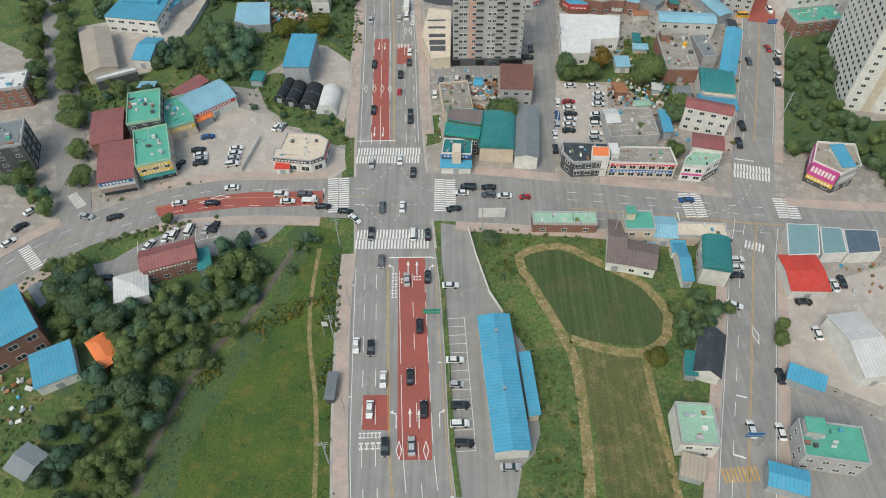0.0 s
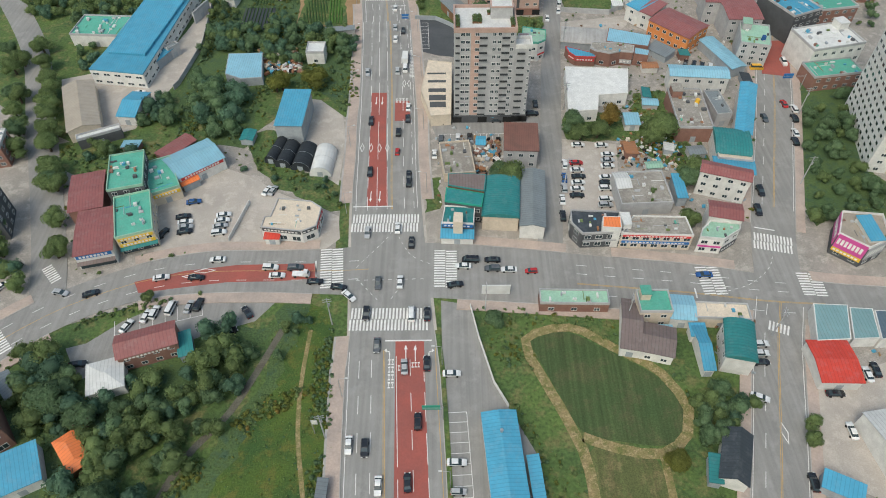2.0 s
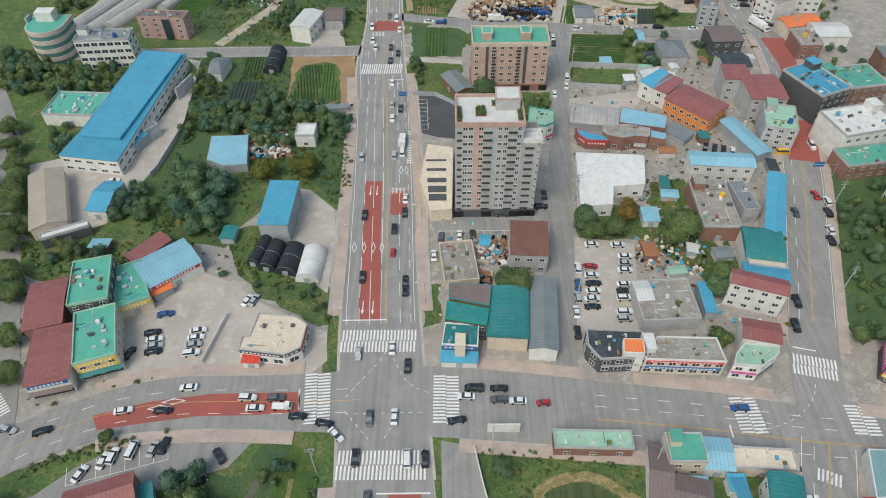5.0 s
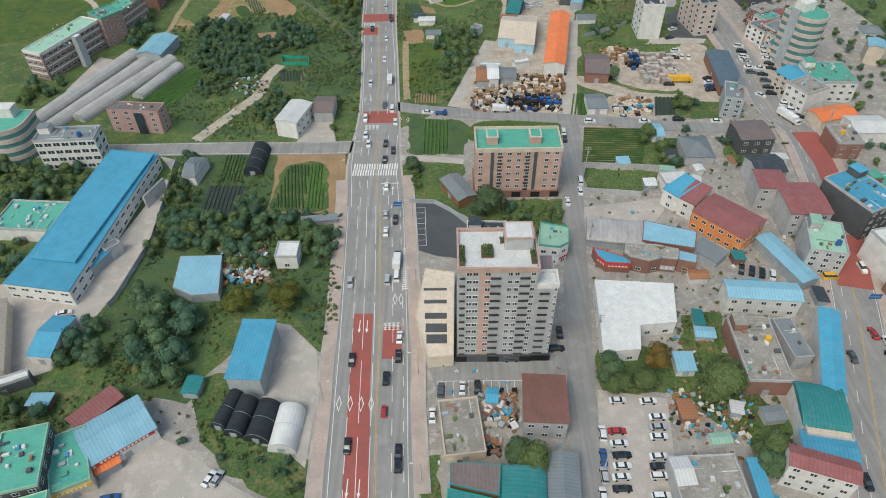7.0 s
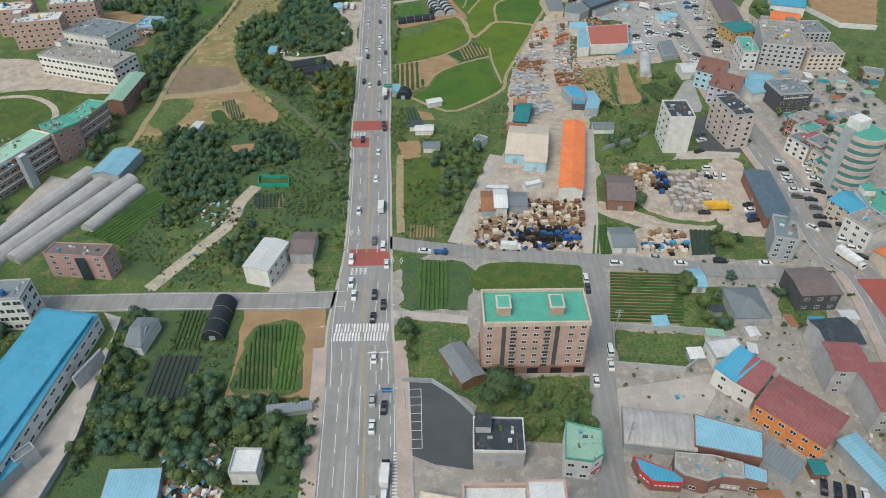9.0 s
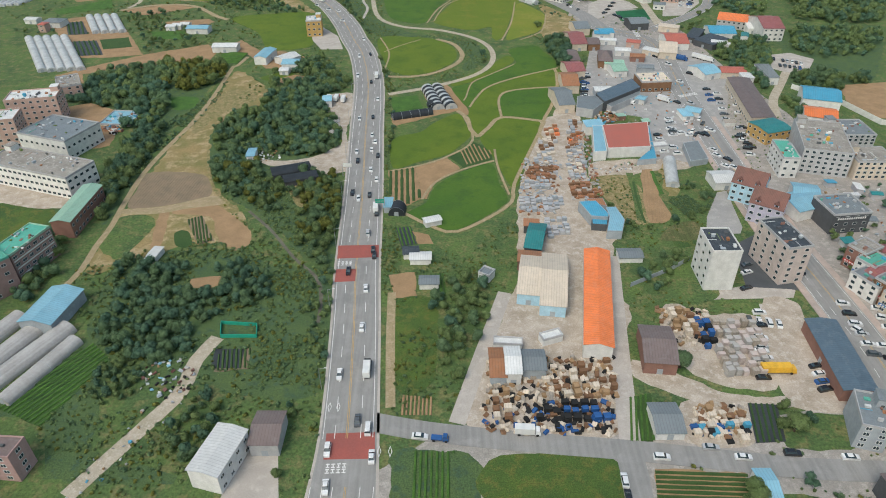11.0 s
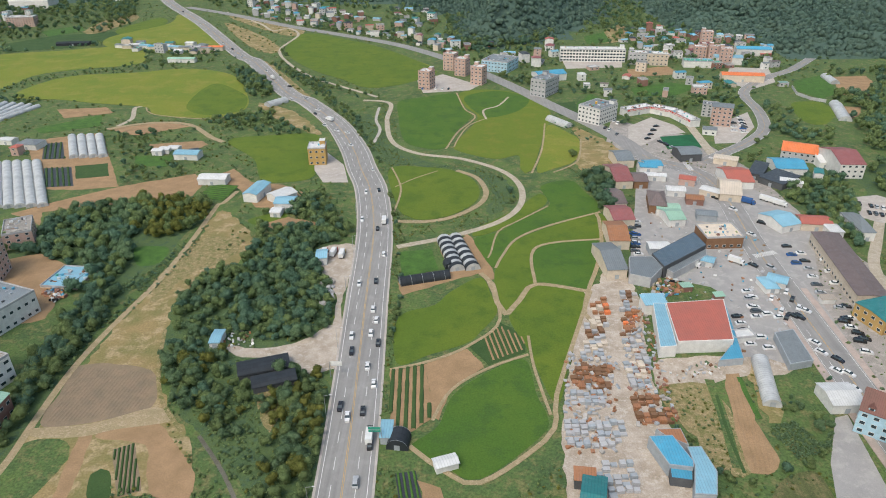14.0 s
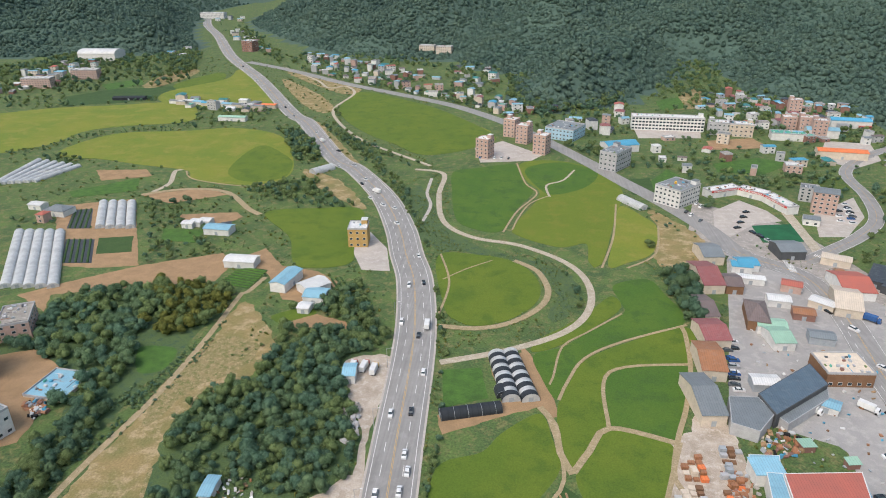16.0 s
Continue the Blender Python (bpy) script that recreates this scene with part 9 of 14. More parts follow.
tunnel('tunnel house with black and white bands of shade net', -0.7, 587.2, 15.9, 32.4, 7.0, 3.0, 'banded')
tunnel('black shaded tunnel house', -18.2, 562.8, -72.1, 22.9, 5.5, 2.6, 'net_black')
tunnel('small black tunnel house', -7.4, 575.4, 13.9, 5.3, 5.0, 2.6, 'net_black')
tunnel('white film tunnel house', -154.3, 840.3, -35.9, 18.9, 8.0, 3.4, 'film')
tunnel('white film tunnel house beside the road', 69.6, 789.8, -146.1, 22.8, 7.0, 3.0, 'film')
tunnel('small black tunnel house', -21.0, 462.4, -5.3, 6.3, 7.0, 3.6, 'net_black')
tunnel('white film tunnel house on the farm plots', 105.9, 494.1, -11.7, 25.7, 6.0, 2.6, 'film')
tunnel('white film tunnel house', -269.0, 735.4, 29.1, 48.3, 5.6, 2.2, 'film')
tunnel('white film tunnel house', -262.7, 736.0, 29.0, 48.3, 5.6, 2.2, 'film')
tunnel('white film tunnel house', -256.5, 736.7, 29.0, 48.3, 5.6, 2.2, 'film')
tunnel('white film tunnel house', -250.2, 737.3, 28.9, 48.2, 5.6, 2.2, 'film')
tunnel('white film tunnel house', -280.6, 669.5, 32.4, 80.1, 5.6, 2.2, 'film')
tunnel('white film tunnel house', -274.5, 670.1, 32.3, 80.1, 5.6, 2.2, 'film')
tunnel('white film tunnel house', -268.5, 670.8, 32.2, 80.0, 5.6, 2.2, 'film')
tunnel('white film tunnel house', -262.4, 671.4, 32.2, 79.9, 5.6, 2.2, 'film')
tunnel('white film tunnel house', -256.3, 672.1, 32.1, 79.8, 5.6, 2.2, 'film')
tunnel('long white film tunnel house', -386.3, 813.8, 7.3, 60.5, 5.0, 1.8, 'film')
tunnel('long white film tunnel house', -379.6, 813.6, 4.1, 56.1, 5.0, 1.8, 'film')
tunnel('long white film tunnel house', -373.0, 813.3, 0.6, 51.9, 5.0, 1.8, 'film')
tunnel('long white film tunnel house', -366.4, 813.1, -3.5, 48.0, 5.0, 1.8, 'film')
tunnel('long white film tunnel house', -359.8, 812.9, -8.0, 44.3, 5.0, 1.8, 'film')
tunnel('long white film tunnel house', -353.2, 812.7, -13.2, 41.0, 5.0, 1.8, 'film')

# ---- villages in the distance ----
village([(189.1, 1147.4), (229.2, 1173.3), (281.3, 1125.6), (331.4, 1107.8), (319.2, 1022.1), (293.8, 948.3), (270.3, 967.5), (240.8, 950.2), (206.9, 990.6), (177.4, 1080.5)], 15.0, 11, sizes=(6, 11))
village([(-326.9, 1317.6), (-214.5, 1227.2), (-117.4, 1167.2), (-21.0, 1104.7), (38.0, 1054.9), (-18.9, 1037.1), (-81.3, 1084.8), (-205.5, 1188.8), (-304.0, 1271.7)], 13.0, 12, far=True, sizes=(6, 11))
village([(62.9, 1083.7), (100.7, 1060.6), (94.2, 970.0), (62.4, 947.7), (30.1, 995.1)], 20.0, 121)
village([(209.4, 910.4), (246.7, 930.2), (241.1, 883.6), (201.0, 840.1), (194.2, 865.1)], 18.0, 122)
village([(-353.8, 1444.6), (-246.8, 1365.3), (-186.9, 1318.7), (-112.2, 1235.7), (-149.4, 1193.5), (-237.5, 1259.2), (-328.2, 1348.4)], 15.0, 13, far=True, sizes=(7, 12))
village([(-107.2, 1325.0), (-52.2, 1339.1), (-31.0, 1203.5), (-68.2, 1147.6), (-87.9, 1145.9)], 22.0, 14, far=True)
village([(-707.4, 1092.4), (-664.3, 1150.2), (-703.7, 1268.2), (-667.0, 1361.3), (-594.6, 1262.4), (-579.3, 1149.8), (-607.8, 1077.8), (-643.2, 1020.4)], 25.0, 15, tall=0.3, far=True)
village([(-399.9, 1077.3), (-336.0, 1082.9), (-266.6, 1054.2), (-258.7, 1015.2), (-322.0, 1022.2), (-376.5, 1044.3)], 17.0, 16, far=True)
village([(-810.3, 2045.5), (-785.0, 2123.9), (-667.0, 1981.2), (-630.5, 1856.6), (-694.5, 1853.1)], 45.0, 17)
village([(370.4, 1053.9), (357.0, 945.8), (330.6, 923.6)], 18.0, 18)
village([(106.1, 662.8), (113.3, 624.3), (110.5, 602.0), (100.2, 609.3)], 15.0, 19)
village([(160.7, 450.2), (179.0, 449.9), (176.4, 417.6), (153.4, 409.0), (150.9, 432.2)], 13.0, 20)
village([(148.4, 431.3), (165.7, 431.0), (160.9, 394.3), (151.9, 391.6)], 13.0, 21)
village([(93.3, 318.9), (112.2, 323.7), (112.1, 299.3), (103.0, 301.8)], 14.0, 22)
village([(114.2, 329.8), (123.4, 329.7), (121.4, 314.0), (111.9, 315.2)], 13.0, 23)

# ---- more plots and ground ----
patch('yard', 'bare earth of a building plot', 'soil', 0.079, [(-228.6, 573.1), (-206.8, 584.9), (-183.7, 571.9), (-176.0, 548.8), (-172.4, 528.9), (-186.7, 523.0)], smooth=False)
patch('field', 'rows of mulched beds by the tunnel houses', 'mulch', 0.101, [(-293.0, 742.5), (-281.6, 745.7), (-263.1, 713.6), (-277.7, 712.1)], smooth=False)
patch('field', 'rows of mulched beds by the tunnel houses', 'mulch', 0.103, [(-267.6, 696.6), (-250.6, 698.4), (-233.2, 667.7), (-250.1, 665.9)], smooth=False)
rows([(-293.0, 742.5), (-281.6, 745.7), (-263.1, 713.6), (-277.7, 712.1)], -63.2, 3.00, 1.40, 0.50, 'crop_dark', 'dark bushes in rows', 31)
rows([(-267.6, 696.6), (-250.6, 698.4), (-233.2, 667.7), (-250.1, 665.9)], -60.4, 3.00, 1.40, 0.50, 'crop_dark', 'dark bushes in rows', 32)
patch('field', 'dark vegetable plot', 'crop_dark', 0.105, [(-249.2, 700.2), (-230.7, 705.6), (-219.7, 684.0), (-237.7, 679.0)], smooth=False)
patch('yard', 'bare farm track beside the tunnel houses', 'soil', 0.097, [(-309.3, 748.2), (-264.2, 767.1), (-206.1, 667.7), (-228.5, 661.9), (-250.4, 663.0)], smooth=False)
rows([(-101.0, 660.8), (-93.5, 666.2), (-85.5, 654.3), (-92.0, 646.4)], -58.1, 2.40, 1.20, 0.40, 'crop_dark', 'dark vegetable rows', 33)
rows([(-154.5, 651.9), (-149.4, 672.4), (-134.3, 669.8), (-136.4, 647.7)], -13.2, 2.60, 1.40, 0.50, 'crop_bright', 'green crop rows', 34)
patch('field', 'small green plot by the farm', 'rice', 0.080, [(-115.6, 622.8), (-102.4, 632.3), (-95.4, 627.1), (-105.3, 616.3)])
patch('yard', 'bare earth round the farm sheds', 'soil', 0.062, [(-163.6, 672.3), (-145.8, 696.5), (-128.7, 676.0), (-108.5, 671.2), (-93.3, 659.7), (-97.9, 635.5), (-115.9, 639.2), (-135.3, 668.4)], smooth=False)
patch('yard', 'pale yard of the roadside block', 'concrete', 0.074, [(-104.5, 717.1), (-92.1, 727.0), (-77.1, 703.7), (-70.0, 675.3), (-85.1, 675.1)], smooth=False)
patch('field', 'brown earth strip above the fields', 'dry_grass', 0.076, [(-168.9, 843.0), (-135.7, 818.9), (-102.2, 764.1), (-105.4, 761.7), (-148.5, 804.9)])
patch('field', 'dry verge beside the highway', 'dry_grass', 0.058, [(-205.6, 995.8), (-164.2, 926.0), (-111.0, 821.4), (-112.3, 808.5), (-155.3, 874.7), (-203.8, 962.5)])
patch('field', 'dry fallow ground by the far road', 'dry_grass', 0.081, [(-324.4, 1261.1), (-219.8, 1134.5), (-197.2, 1153.4), (-226.6, 1187.0), (-304.0, 1271.7)])
patch('field', 'green vegetable strips by the tunnels', 'crop_dark', 0.073, [(-135.2, 353.3), (-118.6, 381.4), (-110.0, 374.1), (-118.9, 346.2)], smooth=False)
rows([(-135.2, 353.3), (-118.6, 381.4), (-110.0, 374.1), (-118.9, 346.2)], 59.4, 1.80, 1.00, 0.40, 'crop_bright', 'green vegetable strips', 35)
patch('field', 'mulched garden', 'mulch', 0.085, [(-76.7, 378.3), (-67.1, 378.2), (-66.2, 369.4), (-75.9, 369.5)], smooth=False)
patch('field', 'green farm terraces by the village', 'crop_bright', 0.097, [(83.0, 828.2), (106.0, 870.3), (122.5, 832.2), (102.1, 806.6)], smooth=False)
patch('field', 'green plot behind the offices', 'crop_dark', 0.099, [(68.7, 839.4), (90.0, 848.1), (88.0, 810.9), (72.7, 809.3)], smooth=False)
patch('field', 'pale plots on the hill foot', 'dry_grass', 0.101, [(145.3, 1091.1), (198.3, 1204.7), (203.6, 1171.1), (180.4, 1094.2)])
patch('field', 'green terraces on the hill foot', 'crop_bright', 0.103, [(138.2, 1118.8), (167.2, 1145.5), (164.6, 1087.4), (136.6, 1074.2)], smooth=False)
patch('yard', 'pale yard of the village school', 'concrete', 0.095, [(98.4, 1001.5), (159.7, 1000.8), (152.0, 965.7), (97.8, 960.5)], smooth=False)
patch('yard', 'pale village yards', 'concrete', 0.087, [(255.9, 966.1), (290.1, 960.3), (276.4, 909.2), (245.3, 884.0), (231.5, 912.5)], smooth=False)
patch('yard', 'asphalt round the motel', 'concrete', 0.070, [(180.4, 783.1), (218.4, 818.4), (209.8, 781.3), (186.2, 747.5), (170.0, 745.8)], smooth=False)
patch('field', 'bright green grass plot', 'meadow', 0.072, [(193.2, 839.3), (234.1, 866.4), (225.8, 836.5), (192.2, 815.8)])
patch('yard', 'parking court of the brick apartments', 'concrete', 0.074, [(-43.8, 915.7), (-20.9, 939.7), (12.8, 899.2), (3.7, 882.4), (-36.1, 873.9)], smooth=False)
patch('weeds', 'rough green river bank', 'rough_dark', 0.056, [(-82.0, 756.1), (-74.1, 812.4), (-47.6, 740.6), (-21.6, 709.5), (21.4, 685.1), (25.4, 654.5), (16.5, 632.0), (11.5, 636.6), (16.1, 659.3), (0.8, 689.7), (-33.9, 704.4), (-50.1, 706.5)])
strip('stream', 'shallow pale stream between banks', 'concrete', 0.068, [(-68.9, 830.8), (-67.7, 798.5), (-62.0, 774.6), (-63.1, 746.4)], 2.2, category='stream')
strip('drain', 'dark earth drain through the scrub', 'ditch', 0.073, [(-45.0, 124.4), (-53.8, 100.8), (-62.9, 86.9), (-69.7, 64.3), (-70.2, 52.5)], 1.8, category='drain')

# ---- more buildings ----
house('bare concrete roof of an unfinished building', 60.7, 174.1, 2.7, 16.1, 14.3, 4.5, 'wall_grey', 'flat_concrete', 'flat', name='unfinished_building', category='building', extras='aa')
house('white shed on the bare roof lot', 55.0, 177.3, 5.9, 4.1, 6.9, 5.0, 'wall_white', 'sheet_white', 'gable', name='shed', category='shed')
house('narrow blue-roofed passage shed', 72.9, 175.5, -0.4, 2.8, 10.2, 4.0, 'wall_steel', 'sheet_blue', 'shed', name='shed', category='shed')
house('cream roof strip between street houses', 92.7, 186.3, -10.0, 10.9, 2.9, 6.2, 'wall_cream', 'flat_cream', 'flat', name='house')
house('rusty metal shed in the timber yard', 15.5, 367.3, -0.7, 4.9, 12.6, 4.0, 'wall_steel', 'sheet_rust', 'gable', name='shed', category='shed')
house('white metal shed in the timber yard', 20.2, 367.3, -0.7, 4.7, 11.9, 5.0, 'wall_white', 'sheet_white', 'gable', name='shed', category='shed')
house('grey metal shed in the timber yard', 26.9, 368.3, -0.7, 7.0, 8.9, 4.0, 'wall_steel', 'sheet_grey', 'gable', name='shed', category='shed')
house('long pale container along the yard', 19.7, 378.2, -5.1, 9.4, 3.3, 2.6, 'wall_white', 'flat_white', 'flat', name='container', category='container')
house('pale container along the yard', 34.2, 381.1, 20.2, 7.2, 3.5, 2.6, 'wall_white', 'flat_white', 'flat', name='container', category='container')
house('white marquee with a shallow gable roof', 126.2, 484.2, 2.9, 10.8, 11.1, 4.0, 'wall_white', 'sheet_white', 'gable', rise=1.4, name='marquee', category='marquee')
slab('low grey flat-roofed market store', [(116.8, 501.0), (126.1, 503.5), (127.1, 522.9), (119.0, 520.5)], 3.0, 'wall_steel', 'flat_grey', 'store_house', 'store', 0, 0.2, 'wall_steel')
house('blue-roofed shop with red sign', 156.5, 468.8, -17.9, 10.5, 13.9, 5.0, 'wall_white', 'sheet_skyblue', 'gable', name='shop', category='shop', sign=[('S', 'sign_red', 3.2, 4.4)])
house('rusty roofed lean-to in the stone yard', 34.9, 447.0, -5.7, 5.9, 4.5, 4.0, 'wall_dark', 'sheet_rust', 'shed', name='shed', category='shed')
house('brown roofed front of the cream sheds', 31.6, 422.9, -9.2, 8.7, 7.2, 4.5, 'wall_brick', 'sheet_rust', 'gable', name='shed', category='shed')
house('blue canopy along the factory', -113.8, 249.2, 66.3, 16.5, 4.0, 4.0, 'wall_steel', 'sheet_blue', 'shed', name='canopy', category='canopy')
house('grey flat porch of the factory', -109.4, 256.8, 52.4, 5.3, 2.9, 4.5, 'wall_grey', 'flat_grey', 'flat', name='porch', category='porch')
house('grey flat porch of the factory', -104.9, 286.2, 71.6, 11.5, 0.7, 4.5, 'wall_grey', 'flat_concrete', 'flat', name='porch', category='porch')
house('grey-roofed hut by the side road', -93.8, 299.6, -8.4, 5.0, 11.6, 4.0, 'wall_white', 'sheet_grey', 'hip', name='house')
house('dark low hall near the pitch', 142.7, 718.8, 6.0, 13.5, 15.1, 5.0, 'wall_dark', 'sheet_grey', 'gable', name='hall', category='hall')
house('blue shed by the pitch', 115.5, 698.8, 6.1, 10.2, 10.4, 4.0, 'wall_white', 'sheet_blue', 'gable', name='shed', category='shed')
house('small grey house by the motel', 172.7, 767.2, -15.0, 9.0, 8.0, 4.0, 'wall_white', 'sheet_grey', 'gable', floors=1)
house('long white institute at the valley end', -761.7, 2000.3, 0.0, 60.0, 20.0, 14.0, 'wall_white', 'flat_white', 'flat', floors=4, name='school', category='school')
house('long pink apartment row in the far village', -599.9, 1136.7, 6.0, 36.0, 14.0, 12.0, 'wall_pink', 'flat_white', 'flat', floors=5, name='apartment_block', category='apartment block')
house('long pink apartment row in the far village', -577.8, 1200.2, 6.0, 34.0, 14.0, 12.0, 'wall_pink', 'flat_white', 'flat', floors=5, name='apartment_block', category='apartment block')
house('red-brown roadside block in the valley', -457.3, 1463.6, -20.0, 22.0, 16.0, 17.0, 'wall_brick', 'flat_white', 'flat', floors=5, name='office', category='office')
house('white sports dome hall by the wood', -655.0, 1360.2, 0.0, 60.0, 30.0, 10.0, 'wall_white', 'sheet_white', 'barrel', rise=6, name='hall', category='hall')
house('cream apartments at the hill foot', -157.3, 1434.9, -8.0, 24.0, 13.0, 16.0, 'wall_cream', 'flat_white', 'flat', floors=5, name='apartment_block', category='apartment block')
house('cream apartments at the hill foot', -129.5, 1425.2, -8.0, 24.0, 13.0, 16.0, 'wall_cream', 'flat_white', 'flat', floors=5, name='apartment_block', category='apartment block')
house('blue-roofed village hall in the town', 296.8, 1020.4, -8.0, 34.0, 14.0, 7.0, 'wall_white', 'sheet_blue', 'gable', name='hall', category='hall')
house('blue-roofed village hall in the town', 258.0, 982.1, -8.0, 26.0, 13.0, 7.0, 'wall_white', 'sheet_skyblue', 'gable', name='hall', category='hall')
house('green-roofed village hall in the town', 225.6, 969.6, -8.0, 28.0, 13.0, 6.0, 'wall_white', 'flat_green', 'flat', name='hall', category='hall')
house('orange-roofed farm hall in the town', 248.1, 915.3, -8.0, 36.0, 12.0, 6.0, 'wall_cream', 'sheet_orange', 'gable', name='hall', category='hall')
house('narrow three-storey shop in a street terrace', 156.7, 421.2, -62.0, 7.5, 10.0, 9.0, 'wall_brick', 'flat_concrete', 'flat', floors=3, win=2.4, sides='SW', name='shop', category='shop', sign=[('S', 'sign_red', 2.6, 3.5)])
house('narrow three-storey shop in a street terrace', 156.6, 414.3, -62.0, 7.5, 10.0, 8.0, 'wall_white', 'flat_green', 'flat', floors=3, win=2.4, sides='SW', name='shop', category='shop', sign=[('S', 'sign_blue', 2.6, 3.5)])
house('narrow three-storey shop in a street terrace', 156.4, 407.5, -62.0, 7.5, 10.0, 7.0, 'wall_lightblue', 'sheet_maroon', 'gable', floors=3, win=2.4, sides='SW', name='shop', category='shop', sign=[('S', 'sign_yellow', 2.6, 3.5)])
house('narrow three-storey shop in a street terrace', 156.2, 401.1, -62.0, 7.5, 10.0, 9.0, 'wall_wood', 'flat_grey', 'flat', floors=3, win=2.4, sides='SW', name='shop', category='shop', sign=[('S', 'sign_red', 2.6, 3.5)])
house('narrow three-storey shop in a street terrace', 156.0, 394.8, -62.0, 7.5, 10.0, 8.0, 'wall_cream', 'flat_concrete', 'flat', floors=3, win=2.4, sides='SW', name='shop', category='shop', sign=[('S', 'sign_blue', 2.6, 3.5)])
house('narrow three-storey shop in a street terrace', 155.9, 388.8, -62.0, 7.5, 10.0, 7.0, 'wall_grey', 'sheet_teal', 'gable', floors=3, win=2.4, sides='SW', name='shop', category='shop', sign=[('S', 'sign_yellow', 2.6, 3.5)])
house('shop building along the busy street', 153.2, 405.7, -65.0, 11.0, 12.0, 7.0, 'wall_white', 'flat_grey', 'flat', floors=3, win=2.6, sides='SW', name='shop', category='shop')
house('shop building along the busy street', 150.4, 359.8, -65.0, 11.0, 12.0, 7.0, 'wall_cream', 'sheet_blue', 'gable', floors=3, win=2.6, sides='SW', name='shop', category='shop')
house('shop building along the busy street', 149.7, 346.5, -65.0, 11.0, 12.0, 9.0, 'wall_white', 'flat_concrete', 'flat', floors=3, win=2.6, sides='SW', name='shop', category='shop')
village([(211.5, 875.3), (272.6, 925.6), (340.2, 997.1), (340.7, 958.4), (272.1, 883.3), (214.8, 847.2)], 22.0, 130, sizes=(6, 11))
village([(197.0, 701.2), (219.1, 700.8), (217.4, 680.0), (190.6, 675.6)], 17.0, 131, sizes=(6, 10))
village([(37.4, 1042.3), (69.0, 1021.2), (59.1, 966.6), (35.1, 989.1)], 19.0, 132)
village([(144.2, 874.0), (173.8, 891.5), (169.6, 862.7), (143.8, 840.5)], 22.0, 133, sizes=(5, 9))
village([(-198.5, 1189.4), (-111.9, 1127.5), (-49.9, 1073.6), (-58.1, 1101.4), (-162.0, 1185.0)], 17.0, 134, sizes=(6, 11))
village([(-321.6, 721.5), (-302.5, 738.4), (-288.6, 715.5), (-305.1, 704.8)], 17.0, 135, sizes=(5, 9))
village([(-212.2, 728.1), (-186.1, 735.6), (-175.1, 718.3), (-200.3, 711.3)], 16.0, 136, sizes=(5, 9))
village([(205.9, 437.0), (231.9, 443.4), (218.7, 377.1), (200.8, 382.6)], 16.0, 137)
village([(86.8, 324.1), (105.8, 329.0), (104.6, 318.7), (86.3, 309.1)], 13.0, 138, sizes=(6, 10))
village([(-628.6, 1747.2), (-623.0, 1822.6), (-460.3, 1539.8), (-407.8, 1434.4), (-458.5, 1469.4), (-546.6, 1596.6)], 30.0, 139, far=True)
village([(-590.4, 1427.4), (-560.3, 1475.7), (-520.2, 1401.6), (-542.7, 1353.7)], 26.0, 140, far=True)
patch('field', 'dark vegetable strips by the far village', 'crop_dark', 0.085, [(-531.3, 1084.5), (-502.1, 1134.4), (-422.0, 1163.1), (-396.5, 1122.6), (-444.7, 1061.3), (-503.4, 1038.6)], smooth=False)
patch('field', 'pale strips by the far village', 'dry_grass', 0.092, [(-479.4, 1165.8), (-488.0, 1247.9), (-470.0, 1286.7), (-448.9, 1251.0), (-449.3, 1187.7), (-457.1, 1145.4)])
patch('field', 'green strips by the far village', 'crop_bright', 0.094, [(-533.5, 1161.2), (-504.2, 1203.4), (-479.4, 1165.8), (-505.0, 1127.1)], smooth=False)
patch('field', 'green strips by the far village', 'rice', 0.096, [(-439.9, 1169.1), (-425.4, 1252.9), (-406.1, 1245.6), (-394.2, 1200.2), (-408.4, 1135.3)])
patch('field', 'brown strip below the far lane', 'soil', 0.108, [(-219.9, 741.9), (-184.5, 749.5), (-177.7, 742.2), (-183.1, 730.2), (-211.5, 728.2)], smooth=False)
patch('field', 'green plot between the far lanes', 'crop_bright', 0.105, [(-218.2, 718.3), (-192.9, 718.3), (-189.5, 699.9), (-211.3, 701.7)], smooth=False)
patch('field', 'deep green end of the paddy', 'rice', 0.142, [(-227.7, 837.2), (-231.7, 887.2), (-223.8, 905.5), (-196.9, 878.8), (-183.2, 856.4), (-178.4, 822.6), (-196.8, 810.2), (-214.4, 816.3)])
patch('field', 'green corner of the paddy', 'rice', 0.115, [(-385.5, 862.1), (-377.6, 905.7), (-352.7, 904.2), (-344.4, 872.8), (-348.0, 854.3)])
patch('field', 'green belt in the ripe paddy', 'rice', 0.114, [(-560.1, 908.0), (-486.7, 969.9), (-421.3, 1000.4), (-373.5, 980.3), (-413.7, 940.6), (-425.8, 886.1), (-505.6, 848.7)])
patch('field', 'green belt by the road', 'rice', 0.116, [(-409.2, 1095.2), (-361.2, 1175.7), (-312.5, 1143.6), (-282.9, 1081.6), (-372.3, 1061.8)])
patch('field', 'tan belt in the paddy', 'dry_grass', 0.118, [(-169.7, 1036.1), (-139.7, 1065.5), (-98.3, 1029.9), (-128.1, 1003.0), (-156.2, 1002.7)])
patch('field', 'ripe belt in the paddy', 'rice_ripe', 0.119, [(-131.4, 991.2), (-100.0, 1042.4), (-44.0, 988.2), (-34.3, 957.8), (-66.4, 903.2), (-87.5, 901.1)])
